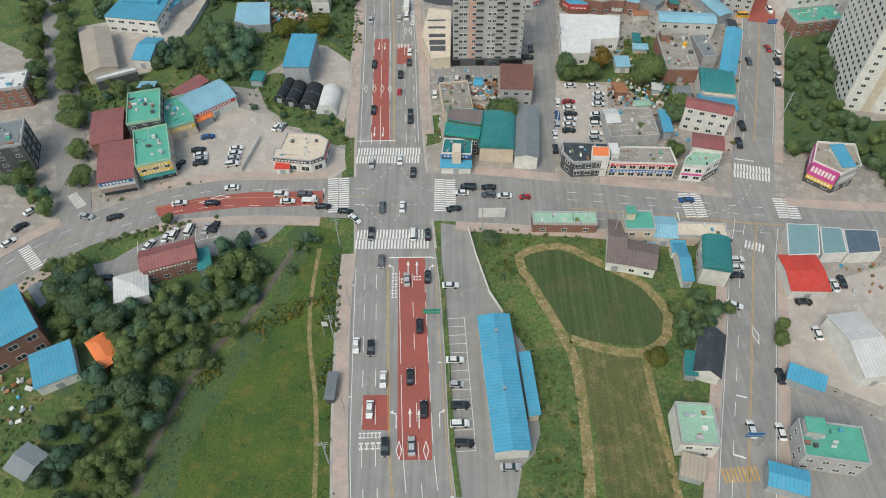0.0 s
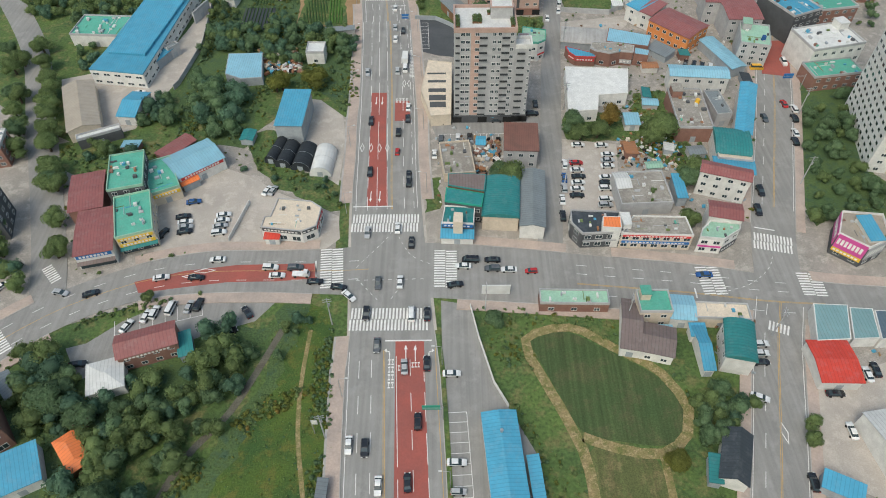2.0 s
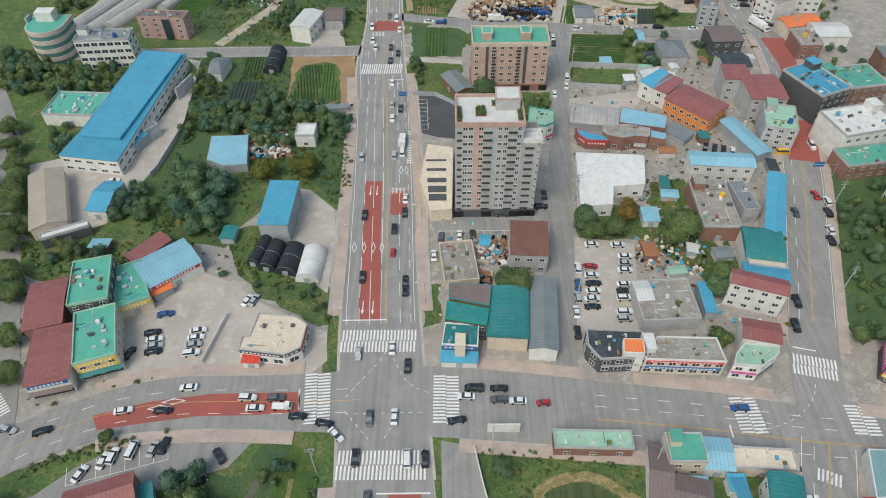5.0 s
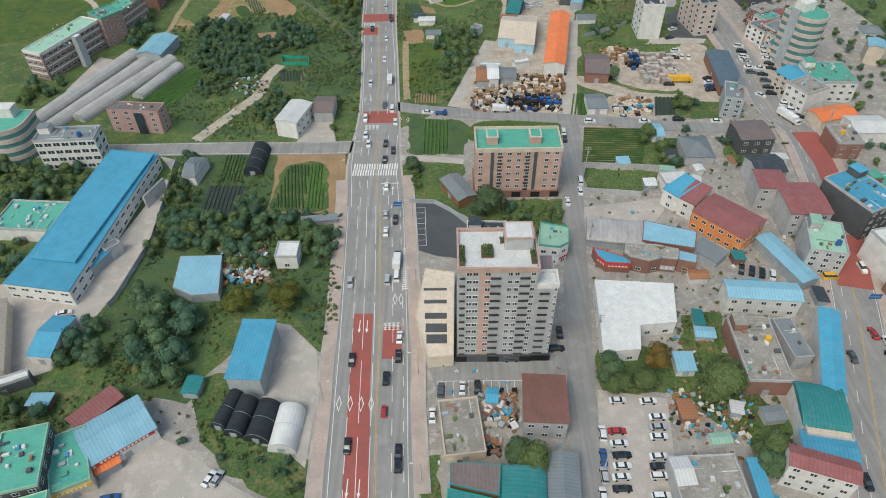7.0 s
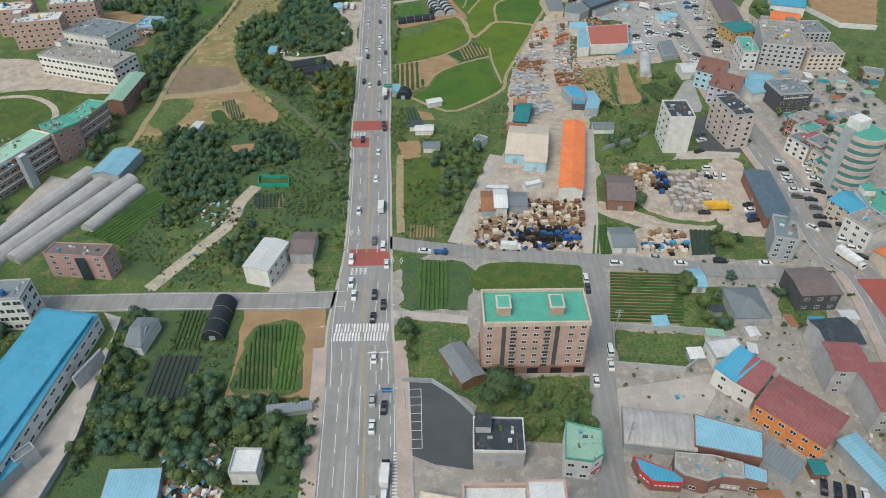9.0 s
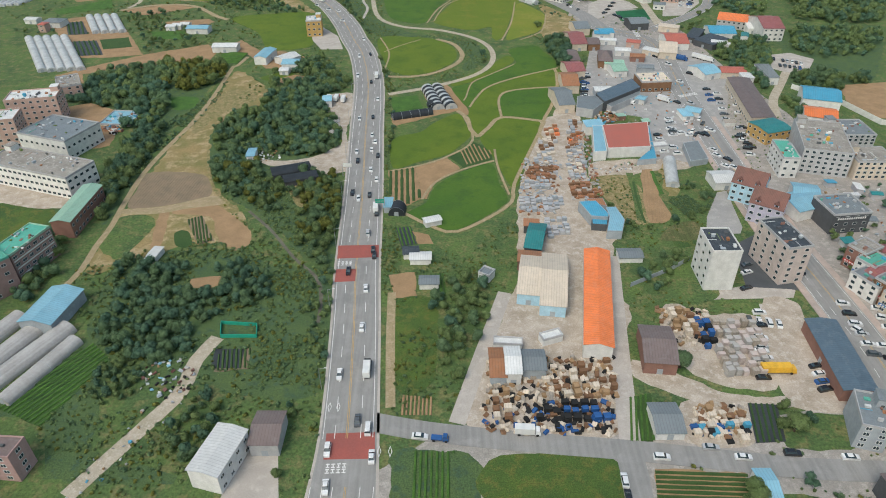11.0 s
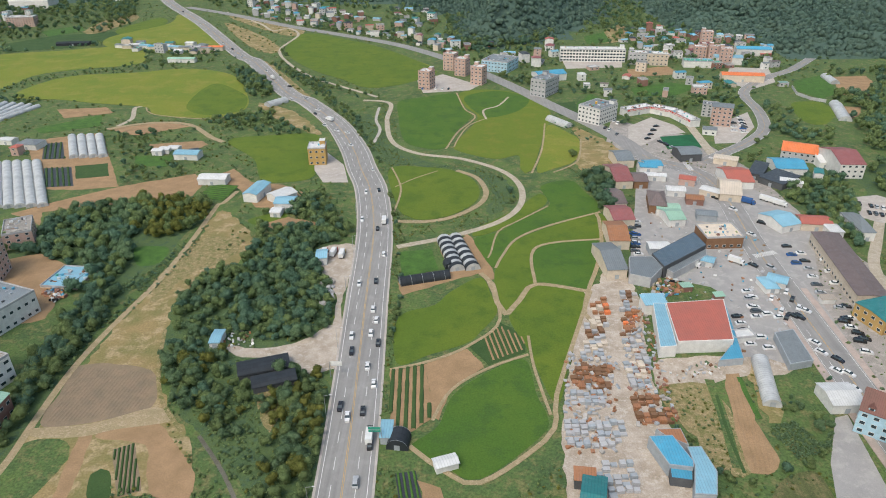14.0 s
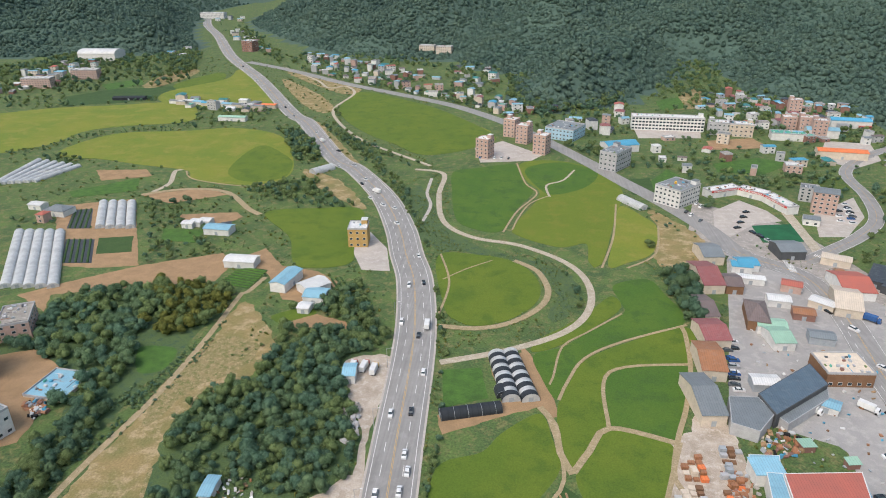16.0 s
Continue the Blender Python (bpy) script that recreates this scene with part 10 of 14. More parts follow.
patch('field', 'green paddy beside the house row', 'rice_deep', 0.122, [(-0.6, 859.7), (25.8, 880.0), (52.4, 859.3), (43.4, 824.2), (21.0, 804.1), (9.6, 814.7)])
strip('farm_lane', 'pale farm lane winding beside the highway', 'lane', 0.133, [(-344.0, 1306.4), (-271.0, 1214.5), (-240.3, 1163.9), (-222.4, 1176.3), (-201.1, 1132.8), (-203.3, 1054.3), (-184.5, 997.8), (-145.2, 931.6), (-113.4, 898.6), (-88.2, 875.0), (-74.0, 861.2)], 3.2, category='path')
strip('path', 'thin lane between the far plots', 'lane', 0.115, [(-259.7, 781.5), (-256.9, 800.3), (-267.0, 830.4), (-256.1, 834.4)], 3.5, category='path')
house('pale blue-roofed farm shed', -181.4, 716.0, -4.0, 16.0, 9.0, 4.0, 'wall_white', 'sheet_skyblue', 'gable', name='shed', category='shed')
house('small white farm hut', -203.9, 722.8, -4.0, 7.0, 6.0, 3.2, 'wall_white', 'sheet_white', 'gable', name='shed', category='shed')
house('small white farm hut', -200.3, 725.9, -4.0, 7.0, 6.0, 3.2, 'wall_white', 'sheet_white', 'gable', name='shed', category='shed')
house('small white farm hut', -195.2, 728.2, -4.0, 7.0, 6.0, 3.2, 'wall_white', 'sheet_white', 'gable', name='shed', category='shed')
house('grey-roofed farmhouse by the tunnels', -297.4, 735.3, -8.0, 15.0, 11.0, 4.0, 'wall_white', 'sheet_grey', 'hip', name='farmhouse', category='house')
house('white shed by the tunnels', -318.2, 743.3, -8.0, 10.0, 7.0, 3.5, 'wall_white', 'sheet_white', 'gable', name='shed', category='shed')
house('long white greenhouse shed in the village', -289.1, 992.1, -2.0, 28.0, 8.0, 4.0, 'wall_white', 'sheet_palegreen', 'gable', name='shed', category='shed')
house('orange-roofed roadside shed in the town', -272.7, 1049.3, -2.0, 16.0, 8.0, 4.0, 'wall_cream', 'sheet_orange', 'gable', name='shed', category='shed')
house('dark netted crop shelter', -446.9, 1078.1, 8.0, 36.0, 10.0, 3.0, 'net_black', 'net_black', 'gable', name='shed', category='shed')

# ---- right side of the town ----
patch('field', 'small rice field by the hill road', 'rice', 0.097, [(262.2, 842.3), (251.3, 796.6), (263.8, 788.7), (284.8, 817.8), (285.7, 845.2)])
patch('field', 'green plot above the retaining wall', 'crop_bright', 0.099, [(292.7, 911.7), (331.3, 937.3), (314.3, 874.1), (293.3, 855.8), (282.9, 879.0)], smooth=False)
patch('field', 'bare brown plot by the tunnel', 'soil', 0.101, [(335.2, 928.0), (366.4, 931.5), (358.5, 892.7), (335.0, 865.8), (312.2, 866.5)], smooth=False)
patch('field', 'bare tan plot', 'soil', 0.103, [(299.7, 834.2), (311.0, 830.5), (296.4, 803.1), (286.5, 801.8)], smooth=False)
tunnel('white film tunnel house by the brown plot', 288.5, 817.7, -16.8, 45.7, 9.0, 3.2, 'film')
tunnel('white film tunnel house by the brown plot', 326.7, 915.2, -7.2, 26.3, 8.0, 3.0, 'film')
wall_line('wall', 'pale concrete retaining wall above the rice field', 'wall_grey', [(282.8, 891.0), (276.8, 867.5), (281.7, 852.5), (290.5, 845.0)], 2.5)
patch('parking_lot', 'pale parking lot among trees', 'concrete', 0.085, [(217.1, 656.2), (232.3, 659.6), (242.7, 646.9), (232.4, 630.3), (216.0, 622.7), (208.4, 630.7)], smooth=False)
strip('lane', 'pale lane to the parking lot', 'lane', 0.107, [(214.9, 624.2), (200.9, 600.7), (188.6, 579.5), (181.7, 556.9)], 5.0, category='path')
patch('weeds', 'green wooded ground behind the market', 'rough_dark', 0.045, [(185.6, 690.8), (241.3, 700.3), (300.9, 721.7), (311.4, 693.6), (253.7, 599.9), (212.2, 600.5), (196.0, 604.3), (185.1, 614.0), (183.1, 643.6)])
wood([(187.3, 679.6), (222.1, 692.4), (235.1, 689.0), (214.2, 653.3), (199.5, 616.1), (188.5, 602.9), (177.8, 628.3)], 6.0, (2.2, 4.0), 201)
wood([(238.0, 844.2), (254.3, 827.9), (237.1, 772.1), (222.5, 758.5), (213.6, 772.7)], 7.0, (2.2, 3.6), 202, far=True)
wood([(225.8, 772.4), (266.8, 774.2), (243.9, 737.1), (236.2, 742.3), (219.4, 750.6)], 7.0, (2.2, 3.6), 203, far=True)
wood([(247.2, 702.7), (295.0, 713.0), (315.1, 701.3), (281.0, 645.9), (244.9, 646.5), (231.4, 659.4)], 7.0, (2.4, 4.2), 204, far=True)
wood([(212.3, 614.4), (243.5, 621.6), (262.0, 615.1), (246.7, 590.2), (208.8, 595.6)], 6.0, (2.4, 4.2), 205)
wood([(328.9, 933.5), (377.6, 955.8), (437.8, 966.2), (415.1, 925.9), (364.5, 918.6), (326.1, 915.4)], 8.0, (2.4, 4.0), 206, far=True)
house('pale house by the parking lot', 197.4, 614.2, -0.9, 6.5, 22.9, 5.0, 'wall_white', 'sheet_grey', 'hip', name='house')
house('black canopy roof of a car lot', 184.3, 676.6, -53.3, 14.9, 18.0, 4.0, 'wall_dark', 'sheet_dark', 'shed', name='canopy', category='canopy')
house('black canopy roof of a car lot', 177.2, 690.0, -32.0, 7.9, 20.4, 4.0, 'wall_dark', 'sheet_dark', 'shed', name='canopy', category='canopy')
house('red-roofed row on the market yard', 178.3, 618.9, -6.8, 14.8, 10.9, 4.0, 'wall_cream', 'sheet_coral', 'gable', name='shop', category='shop')
house('white tent roof on the market corner', 183.6, 609.6, -0.9, 6.6, 8.9, 4.0, 'wall_white', 'sheet_white', 'hip', name='pavilion', category='pavilion')
house('white trailer shed beside the yard', 222.6, 708.9, -1.2, 7.3, 17.1, 4.0, 'wall_white', 'sheet_white', 'gable', name='shed', category='shed')
patch('yard', 'pale concrete court round the white apartment house', 'concrete', 0.067, [(83.9, 417.3), (93.2, 420.6), (95.3, 409.8), (102.0, 407.8), (110.7, 409.8), (127.4, 407.7), (124.3, 402.4), (94.2, 401.7), (79.4, 403.3)], smooth=False)
patch('pond', 'dull green plot by the wood', 'meadow', 0.074, [(94.2, 450.3), (106.5, 451.3), (107.7, 444.0), (100.2, 435.6), (91.1, 435.7)])
patch('yard', 'pale dusty ground of the storage yard', 'dust', 0.064, [(50.7, 554.0), (55.6, 559.6), (69.7, 559.4), (68.0, 517.9), (66.5, 476.5), (69.9, 458.7), (69.1, 433.8), (57.8, 426.1), (45.3, 424.7), (29.1, 431.0), (29.6, 444.5), (30.2, 458.9), (31.7, 471.7), (38.1, 501.1), (45.8, 532.2)])

# ---- far hedges and groves ----
wood([(-441.8, 866.6), (-417.7, 876.0), (-404.5, 927.5), (-368.8, 952.3), (-325.4, 979.2), (-317.9, 966.0), (-360.6, 937.9), (-394.5, 912.2), (-408.1, 862.9), (-431.8, 853.9)], 6.0, (0.9, 1.8), 210, far=True)
wood([(-367.1, 939.5), (-332.1, 947.0), (-263.4, 940.8), (-259.3, 931.0), (-324.9, 932.9), (-357.6, 927.8)], 6.0, (0.9, 1.8), 211, far=True)
wood([(-596.1, 1064.1), (-538.9, 1091.7), (-488.5, 1112.9), (-400.5, 1120.5), (-364.0, 1066.0), (-438.8, 1030.5), (-509.7, 1029.8), (-557.2, 1014.3)], 13.0, (2.0, 4.0), 213, far=True)
wood([(-563.7, 1377.6), (-559.0, 1474.0), (-514.9, 1411.5), (-458.4, 1255.0), (-478.7, 1230.8)], 10.0, (3.4, 5.4), 214, far=True)
wood([(-744.0, 1364.3), (-717.8, 1396.8), (-648.2, 1304.3), (-649.6, 1254.0), (-678.8, 1271.2)], 10.0, (3.4, 5.4), 215, far=True)
wood([(-809.2, 1227.1), (-739.7, 1318.8), (-551.4, 1427.8), (-508.4, 1358.6), (-604.6, 1277.0), (-670.9, 1224.3), (-723.5, 1129.0)], 15.0, (3.0, 5.0), 216, far=True)
wood([(-655.1, 1885.6), (-522.9, 1677.7), (-387.7, 1420.8), (-333.6, 1424.7), (-204.9, 1415.9), (-128.2, 1365.3), (-120.8, 1305.2), (-244.6, 1356.4), (-341.8, 1338.4), (-379.1, 1346.2), (-495.7, 1551.7)], 15.0, (3.0, 5.0), 217, far=True)
wood([(-122.8, 1355.1), (-45.8, 1371.6), (-28.5, 1135.8), (-86.2, 1130.8)], 16.0, (2.6, 4.4), 218, far=True)
wood([(-213.7, 1088.3), (-193.2, 1047.0), (-179.9, 985.7), (-143.4, 924.4), (-107.3, 892.0), (-84.8, 868.4), (-84.6, 853.3), (-113.6, 876.6), (-152.3, 919.8), (-185.4, 985.2)], 8.0, (1.6, 3.0), 219, far=True)
wood([(-205.1, 995.0), (-123.1, 838.0), (-80.5, 748.5), (-82.2, 738.8), (-117.0, 811.8), (-192.1, 951.6)], 9.0, (1.6, 3.0), 220, far=True)
wood([(-203.1, 805.7), (-153.1, 821.2), (-125.3, 780.8), (-106.3, 766.2), (-135.2, 761.1), (-161.6, 771.5), (-190.9, 785.8)], 7.0, (1.8, 3.2), 221)
wood([(-397.9, 848.9), (-365.9, 860.3), (-346.6, 838.1), (-372.2, 840.3)], 8.0, (1.8, 3.0), 222, far=True)
wood([(136.7, 1150.0), (204.9, 1207.1), (185.7, 1094.5), (140.0, 1063.7)], 13.0, (2.6, 4.2), 223, far=True)
wood([(155.3, 1005.5), (173.5, 1018.3), (163.4, 965.0), (146.6, 953.8)], 9.0, (2.4, 4), 224, far=True)
wood([(50.8, 926.4), (65.9, 936.9), (57.2, 893.2), (36.0, 912.7), (32.4, 933.7)], 8.0, (2.4, 4), 225, far=True)
wood([(73.2, 879.3), (97.3, 897.1), (124.7, 862.5), (118.9, 835.4), (91.4, 859.2)], 9.0, (2.0, 3.6), 226, far=True)

# ---- small things by the market and the road ----
house('white trailer on the market yard', 113.0, 681.5, -10.0, 13.0, 5.0, 3.4, 'wall_white', 'sheet_white', 'gable', name='shed', category='shed')
house('white stall on the market yard', 119.4, 659.7, -8.0, 10.0, 7.0, 3.6, 'wall_white', 'sheet_white', 'gable', name='stall', category='stall')
house('blue-roofed kiosk on the market yard', 111.1, 579.4, -30.0, 8.0, 6.0, 3.0, 'wall_white', 'sheet_skyblue', 'gable', name='stall', category='stall')
house('blue-roofed kiosk by the parked cars', 136.8, 561.6, -30.0, 8.0, 7.0, 3.0, 'wall_white', 'sheet_skyblue', 'gable', name='stall', category='stall')
house('small brick stall in the town', 126.6, 648.1, -10.0, 9.0, 7.0, 3.5, 'wall_brick', 'sheet_rust', 'gable', name='stall', category='stall')
house('blue-roofed stall by the crossing', 112.4, 696.3, -5.0, 10.0, 8.0, 3.6, 'wall_white', 'sheet_blue', 'gable', name='stall', category='stall')
house('coral-roofed stall in the town', 130.5, 675.2, -20.0, 9.0, 7.0, 4.0, 'wall_pink', 'sheet_coral', 'gable', name='stall', category='stall')
house('white stall by the street', 139.2, 658.6, -40.0, 11.0, 7.0, 3.6, 'wall_cream', 'sheet_white', 'gable', name='stall', category='stall')
house('pale green shop roof', 108.2, 634.7, -5.0, 12.0, 8.0, 4.0, 'wall_white', 'sheet_palegreen', 'gable', name='shed', category='shed')
house('grey stall on the yard', 126.6, 627.5, -10.0, 10.0, 7.0, 3.6, 'wall_steel', 'sheet_grey', 'gable', name='stall', category='stall')
house('white store behind the trucks', 189.0, 671.7, -20.0, 12.0, 8.0, 4.0, 'wall_white', 'sheet_white', 'gable', name='shed', category='shed')
house('cream shop by the crossing', 164.4, 708.9, -25.0, 14.0, 8.0, 4.0, 'wall_cream', 'sheet_cream', 'gable', name='shed', category='shed')
house('brown-roofed shop on the street', 101.9, 674.6, 0.0, 8.0, 14.0, 4.5, 'wall_wood', 'sheet_brown', 'gable', name='shed', category='shed')
house('white shed in the yard', 92.5, 590.8, 0.0, 10.0, 7.0, 3.6, 'wall_steel', 'sheet_white', 'gable', name='shed', category='shed')
house('white container beside the cars', 106.5, 520.0, 10.0, 9.0, 5.0, 2.6, 'wall_white', 'flat_white', 'flat', name='shed', category='shed')
house('small garden hut beside the plots', -10.1, 426.5, 0.0, 8.0, 5.0, 2.6, 'wall_white', 'sheet_white', 'gable', name='garden_hut', category='hut')
house('small garden hut beside the plots', -14.0, 430.3, 5.0, 6.0, 5.0, 2.6, 'wall_white', 'sheet_dark', 'gable', name='garden_hut', category='hut')
house('small garden hut beside the plots', -5.9, 452.8, 20.0, 7.0, 4.0, 2.6, 'wall_white', 'sheet_white', 'gable', name='garden_hut', category='hut')
house('small garden hut beside the plots', -6.6, 411.3, 0.0, 7.0, 5.0, 2.6, 'wall_white', 'sheet_grey', 'gable', name='garden_hut', category='hut')
house('small garden hut beside the plots', 70.9, 427.1, 0.0, 9.0, 6.0, 2.6, 'wall_white', 'sheet_grey', 'gable', name='garden_hut', category='hut')
patch('field', 'mulched beds beside the highway', 'mulch', 0.068, [(-21.0, 449.8), (-14.9, 451.0), (-11.9, 438.1), (-18.2, 436.3)], smooth=False)
rows([(-21.0, 449.8), (-14.9, 451.0), (-11.9, 438.1), (-18.2, 436.3)], -78.3, 1.60, 0.70, 0.35, 'crop_bright', 'green crop rows on mulch', 36)
patch('field', 'tan earth plot beside the highway', 'soil', 0.070, [(-14.1, 447.5), (-7.4, 444.7), (-5.4, 438.0), (-11.3, 437.8)], smooth=False)
patch('field', 'green crop strips beside the highway', 'crop_bright', 0.073, [(-6.8, 417.7), (-1.7, 418.8), (-0.1, 405.2), (-5.3, 404.8)], smooth=False)
rows([(-6.8, 417.7), (-1.7, 418.8), (-0.1, 405.2), (-5.3, 404.8)], -83.2, 1.80, 0.90, 0.40, 'crop_dark', 'dark vegetable strips', 37)

# ---- pallet yard and plots north of the side street ----
patch('yard', 'pale dusty pallet yard', 'dust', 0.073, [(74.7, 396.7), (82.6, 399.4), (88.1, 394.1), (109.2, 390.7), (102.8, 362.4), (96.6, 358.3), (80.0, 363.0), (73.0, 377.6)])
patch('yard', 'pale dusty lane behind the plots', 'dust', 0.077, [(56.7, 368.6), (63.5, 371.3), (82.8, 358.4), (100.2, 355.7), (121.9, 354.8), (119.6, 349.3), (98.7, 351.4), (77.5, 353.8), (61.2, 361.9)])
patch('yard', 'dusty store ground by the side street', 'dust', 0.079, [(71.0, 354.8), (89.0, 353.3), (85.5, 338.6), (67.2, 338.8)])
patch('garden', 'dark vegetable beds by the side street', 'crop_dark', 0.086, [(54.3, 355.6), (61.5, 357.4), (57.8, 339.5), (50.9, 339.5)], smooth=False)
rows([(54.3, 355.6), (61.5, 357.4), (57.8, 339.5), (50.9, 339.5)], -101.8, 1.50, 0.80, 0.45, 'crop_bright', 'green vegetable beds', 38)
patch('garden', 'mulched beds by the side street', 'mulch', 0.088, [(89.4, 353.3), (97.9, 352.6), (95.0, 339.1), (86.3, 338.6)], smooth=False)
rows([(89.4, 353.3), (97.9, 352.6), (95.0, 339.1), (86.3, 338.6)], -101.9, 1.60, 0.70, 0.40, 'crop_dark', 'dark vegetable beds', 39)
house('grey-roofed garden shed by the side street', 62.5, 345.5, 0.0, 8.0, 11.0, 3.0, 'wall_white', 'sheet_grey', 'gable', name='shed', category='shed')
patch('weeds', 'weedy strip along the side street', 'weeds', 0.085, [(98.1, 348.3), (118.9, 347.5), (113.8, 337.2), (95.2, 337.4)])
patch('yard', 'pale dusty court of the metal hall', 'dust', 0.083, [(111.2, 399.1), (124.2, 398.9), (119.4, 377.7), (118.7, 354.2), (101.7, 354.4)])

# ---- lean-tos between the houses ----
infill([(65.0, 233.5), (112.7, 229.8), (94.9, 166.2), (52.6, 166.5)], 9.0, 1)
infill([(-6.5, 224.6), (39.9, 212.1), (34.1, 164.5), (-5.7, 166.9)], 9.0, 2)
infill([(44.9, 264.3), (100.5, 261.1), (124.0, 250.3), (111.1, 212.5), (85.8, 216.6), (41.4, 229.5)], 10.0, 3)
infill([(47.2, 319.1), (94.8, 318.7), (116.7, 328.6), (131.8, 309.0), (117.3, 281.0), (90.5, 277.6), (78.0, 284.9)], 11.0, 4)
infill([(168.1, 482.2), (224.2, 487.6), (163.4, 370.1), (140.9, 370.4)], 11.0, 5)
infill([(-133.3, 205.1), (-66.7, 204.5), (-57.7, 150.6), (-111.9, 151.0)], 12.0, 6)
infill([(97.1, 117.2), (125.4, 121.1), (105.6, 73.7), (82.8, 73.8)], 11.0, 7)
infill([(69.2, 127.9), (84.0, 127.8), (70.0, 76.8), (57.9, 84.7)], 10.0, 8)
infill([(103.5, 720.1), (172.8, 707.2), (179.4, 601.0), (153.0, 546.3), (110.0, 526.7), (74.3, 558.2)], 17.0, 9)
village([(186.7, 411.5), (222.4, 423.4), (159.0, 290.6), (147.2, 290.7), (160.7, 339.8)], 15.0, 150, sizes=(8, 13), tall=0.4)
village([(190.5, 494.8), (231.0, 500.8), (170.1, 370.1), (149.2, 370.3)], 15.0, 151, sizes=(8, 13), tall=0.4)
village([(156.4, 298.7), (193.2, 312.4), (172.0, 264.6), (152.0, 268.8)], 15.0, 152, sizes=(8, 13), tall=0.4)
village([(76.5, 54.6), (97.6, 54.5), (103.2, 67.9), (87.5, 68.0)], 14.0, 153, sizes=(7, 11))
village([(124.2, 972.8), (193.4, 960.2), (204.1, 894.5), (157.9, 835.7), (125.3, 845.1), (98.0, 899.5)], 30.0, 154, sizes=(6, 10))
village([(173.2, 730.1), (216.3, 768.0), (187.0, 702.7), (161.8, 687.1)], 18.0, 155, sizes=(6, 10))
wood([(144.9, 935.4), (211.6, 871.2), (220.1, 833.2), (190.5, 812.8), (137.1, 831.0), (105.2, 867.7)], 14.0, (1.6, 3.4), 227, far=True)
wood([(114.9, 799.6), (124.3, 806.1), (122.0, 784.3), (113.2, 776.3)], 6.0, (1.8, 3), 228, far=True)
wood([(211.7, 854.1), (220.9, 835.8), (211.3, 795.0), (194.9, 787.8)], 9.0, (1.6, 3.0), 229, far=True)
wood([(142.5, 847.0), (187.8, 854.8), (235.9, 882.4), (227.3, 857.4), (181.7, 833.4), (142.2, 824.3)], 9.0, (1.6, 3.2), 230, far=True)
wood([(150, 1190), (215, 1390), (262, 1390), (246, 1191), (200, 1130)], 11.0, (2.4, 4.6), 231, far=True)
wood([(-31, 1263), (-20, 1090), (38, 1060), (100, 1115), (60, 1180)], 12.0, (2.4, 4.6), 232, far=True)
wood([(-31.5, 1061.5), (14.8, 1039.6), (73.2, 1070.8), (107.5, 1116.4), (107.8, 1073.9), (68.6, 1020.2), (14.0, 988.0), (-17.9, 1000.6)], 11.0, (2.2, 4.0), 233, far=True)
wood([(71.2, 800.7), (88.5, 773.8), (101.0, 744.3), (97.3, 727.1), (81.2, 751.1), (65.4, 783.8)], 8.0, (0.8, 1.6), 234, far=True)
patch('field', 'dry fallow corner by the street', 'dry_grass', 0.070, [(79.5, 780.8), (93.1, 759.8), (102.5, 734.6), (98.2, 722.2), (81.3, 749.5)])
house('low valley house with metal roof between paddies', -386.8, 1064.4, -8.0, 9.0, 8.0, 3.4, 'wall_white', 'sheet_grey', 'gable', name='house', group='village houses')
house('low valley house with metal roof between paddies', -376.1, 1059.7, 4.0, 10.0, 8.0, 3.4, 'wall_cream', 'flat_white', 'flat', name='house', group='village houses')
house('low valley house with metal roof between paddies', -370.5, 1066.0, 10.0, 11.0, 8.0, 3.4, 'wall_grey', 'sheet_white', 'gable', name='house', group='village houses')
house('low valley house with metal roof between paddies', -356.6, 1061.3, -8.0, 12.0, 8.0, 3.4, 'wall_white', 'sheet_skyblue', 'gable', name='house', group='village houses')
house('low valley house with metal roof between paddies', -345.0, 1056.8, 4.0, 12.0, 8.0, 3.4, 'wall_cream', 'sheet_blue', 'gable', name='house', group='village houses')
house('low valley house with metal roof between paddies', -335.5, 1060.5, 10.0, 14.0, 8.0, 3.4, 'wall_grey', 'sheet_white', 'gable', name='house', group='village houses')
house('low valley house with metal roof between paddies', -319.7, 1053.3, -8.0, 14.0, 8.0, 3.4, 'wall_white', 'sheet_skyblue', 'gable', name='house', group='village houses')
house('low valley house with metal roof between paddies', -308.4, 1051.7, 4.0, 12.0, 8.0, 3.4, 'wall_cream', 'sheet_grey', 'gable', name='house', group='village houses')
house('low valley house with metal roof between paddies', -296.8, 1049.9, 10.0, 12.0, 8.0, 3.4, 'wall_grey', 'flat_white', 'flat', name='house', group='village houses')
house('low valley house with metal roof between paddies', -283.7, 1048.3, -8.0, 11.0, 8.0, 3.4, 'wall_white', 'sheet_coral', 'gable', name='house', group='village houses')
house('low valley house with metal roof between paddies', -334.4, 1075.1, 4.0, 9.0, 8.0, 3.4, 'wall_cream', 'sheet_teal', 'gable', name='house', group='village houses')
house('low valley house with metal roof between paddies', -370.4, 1080.8, 10.0, 9.0, 8.0, 3.4, 'wall_grey', 'sheet_grey', 'gable', name='house', group='village houses')
house('low valley house with metal roof between paddies', -310.4, 1074.2, -8.0, 10.0, 8.0, 3.4, 'wall_white', 'sheet_white', 'gable', name='house', group='village houses')
patch('yard', 'pale forecourt of the curved shop', 'concrete', 0.074, [(119.3, 782.8), (141.2, 805.1), (153.5, 786.3), (156.9, 769.2), (138.7, 762.7), (118.8, 740.5), (113.5, 755.5)], smooth=False)

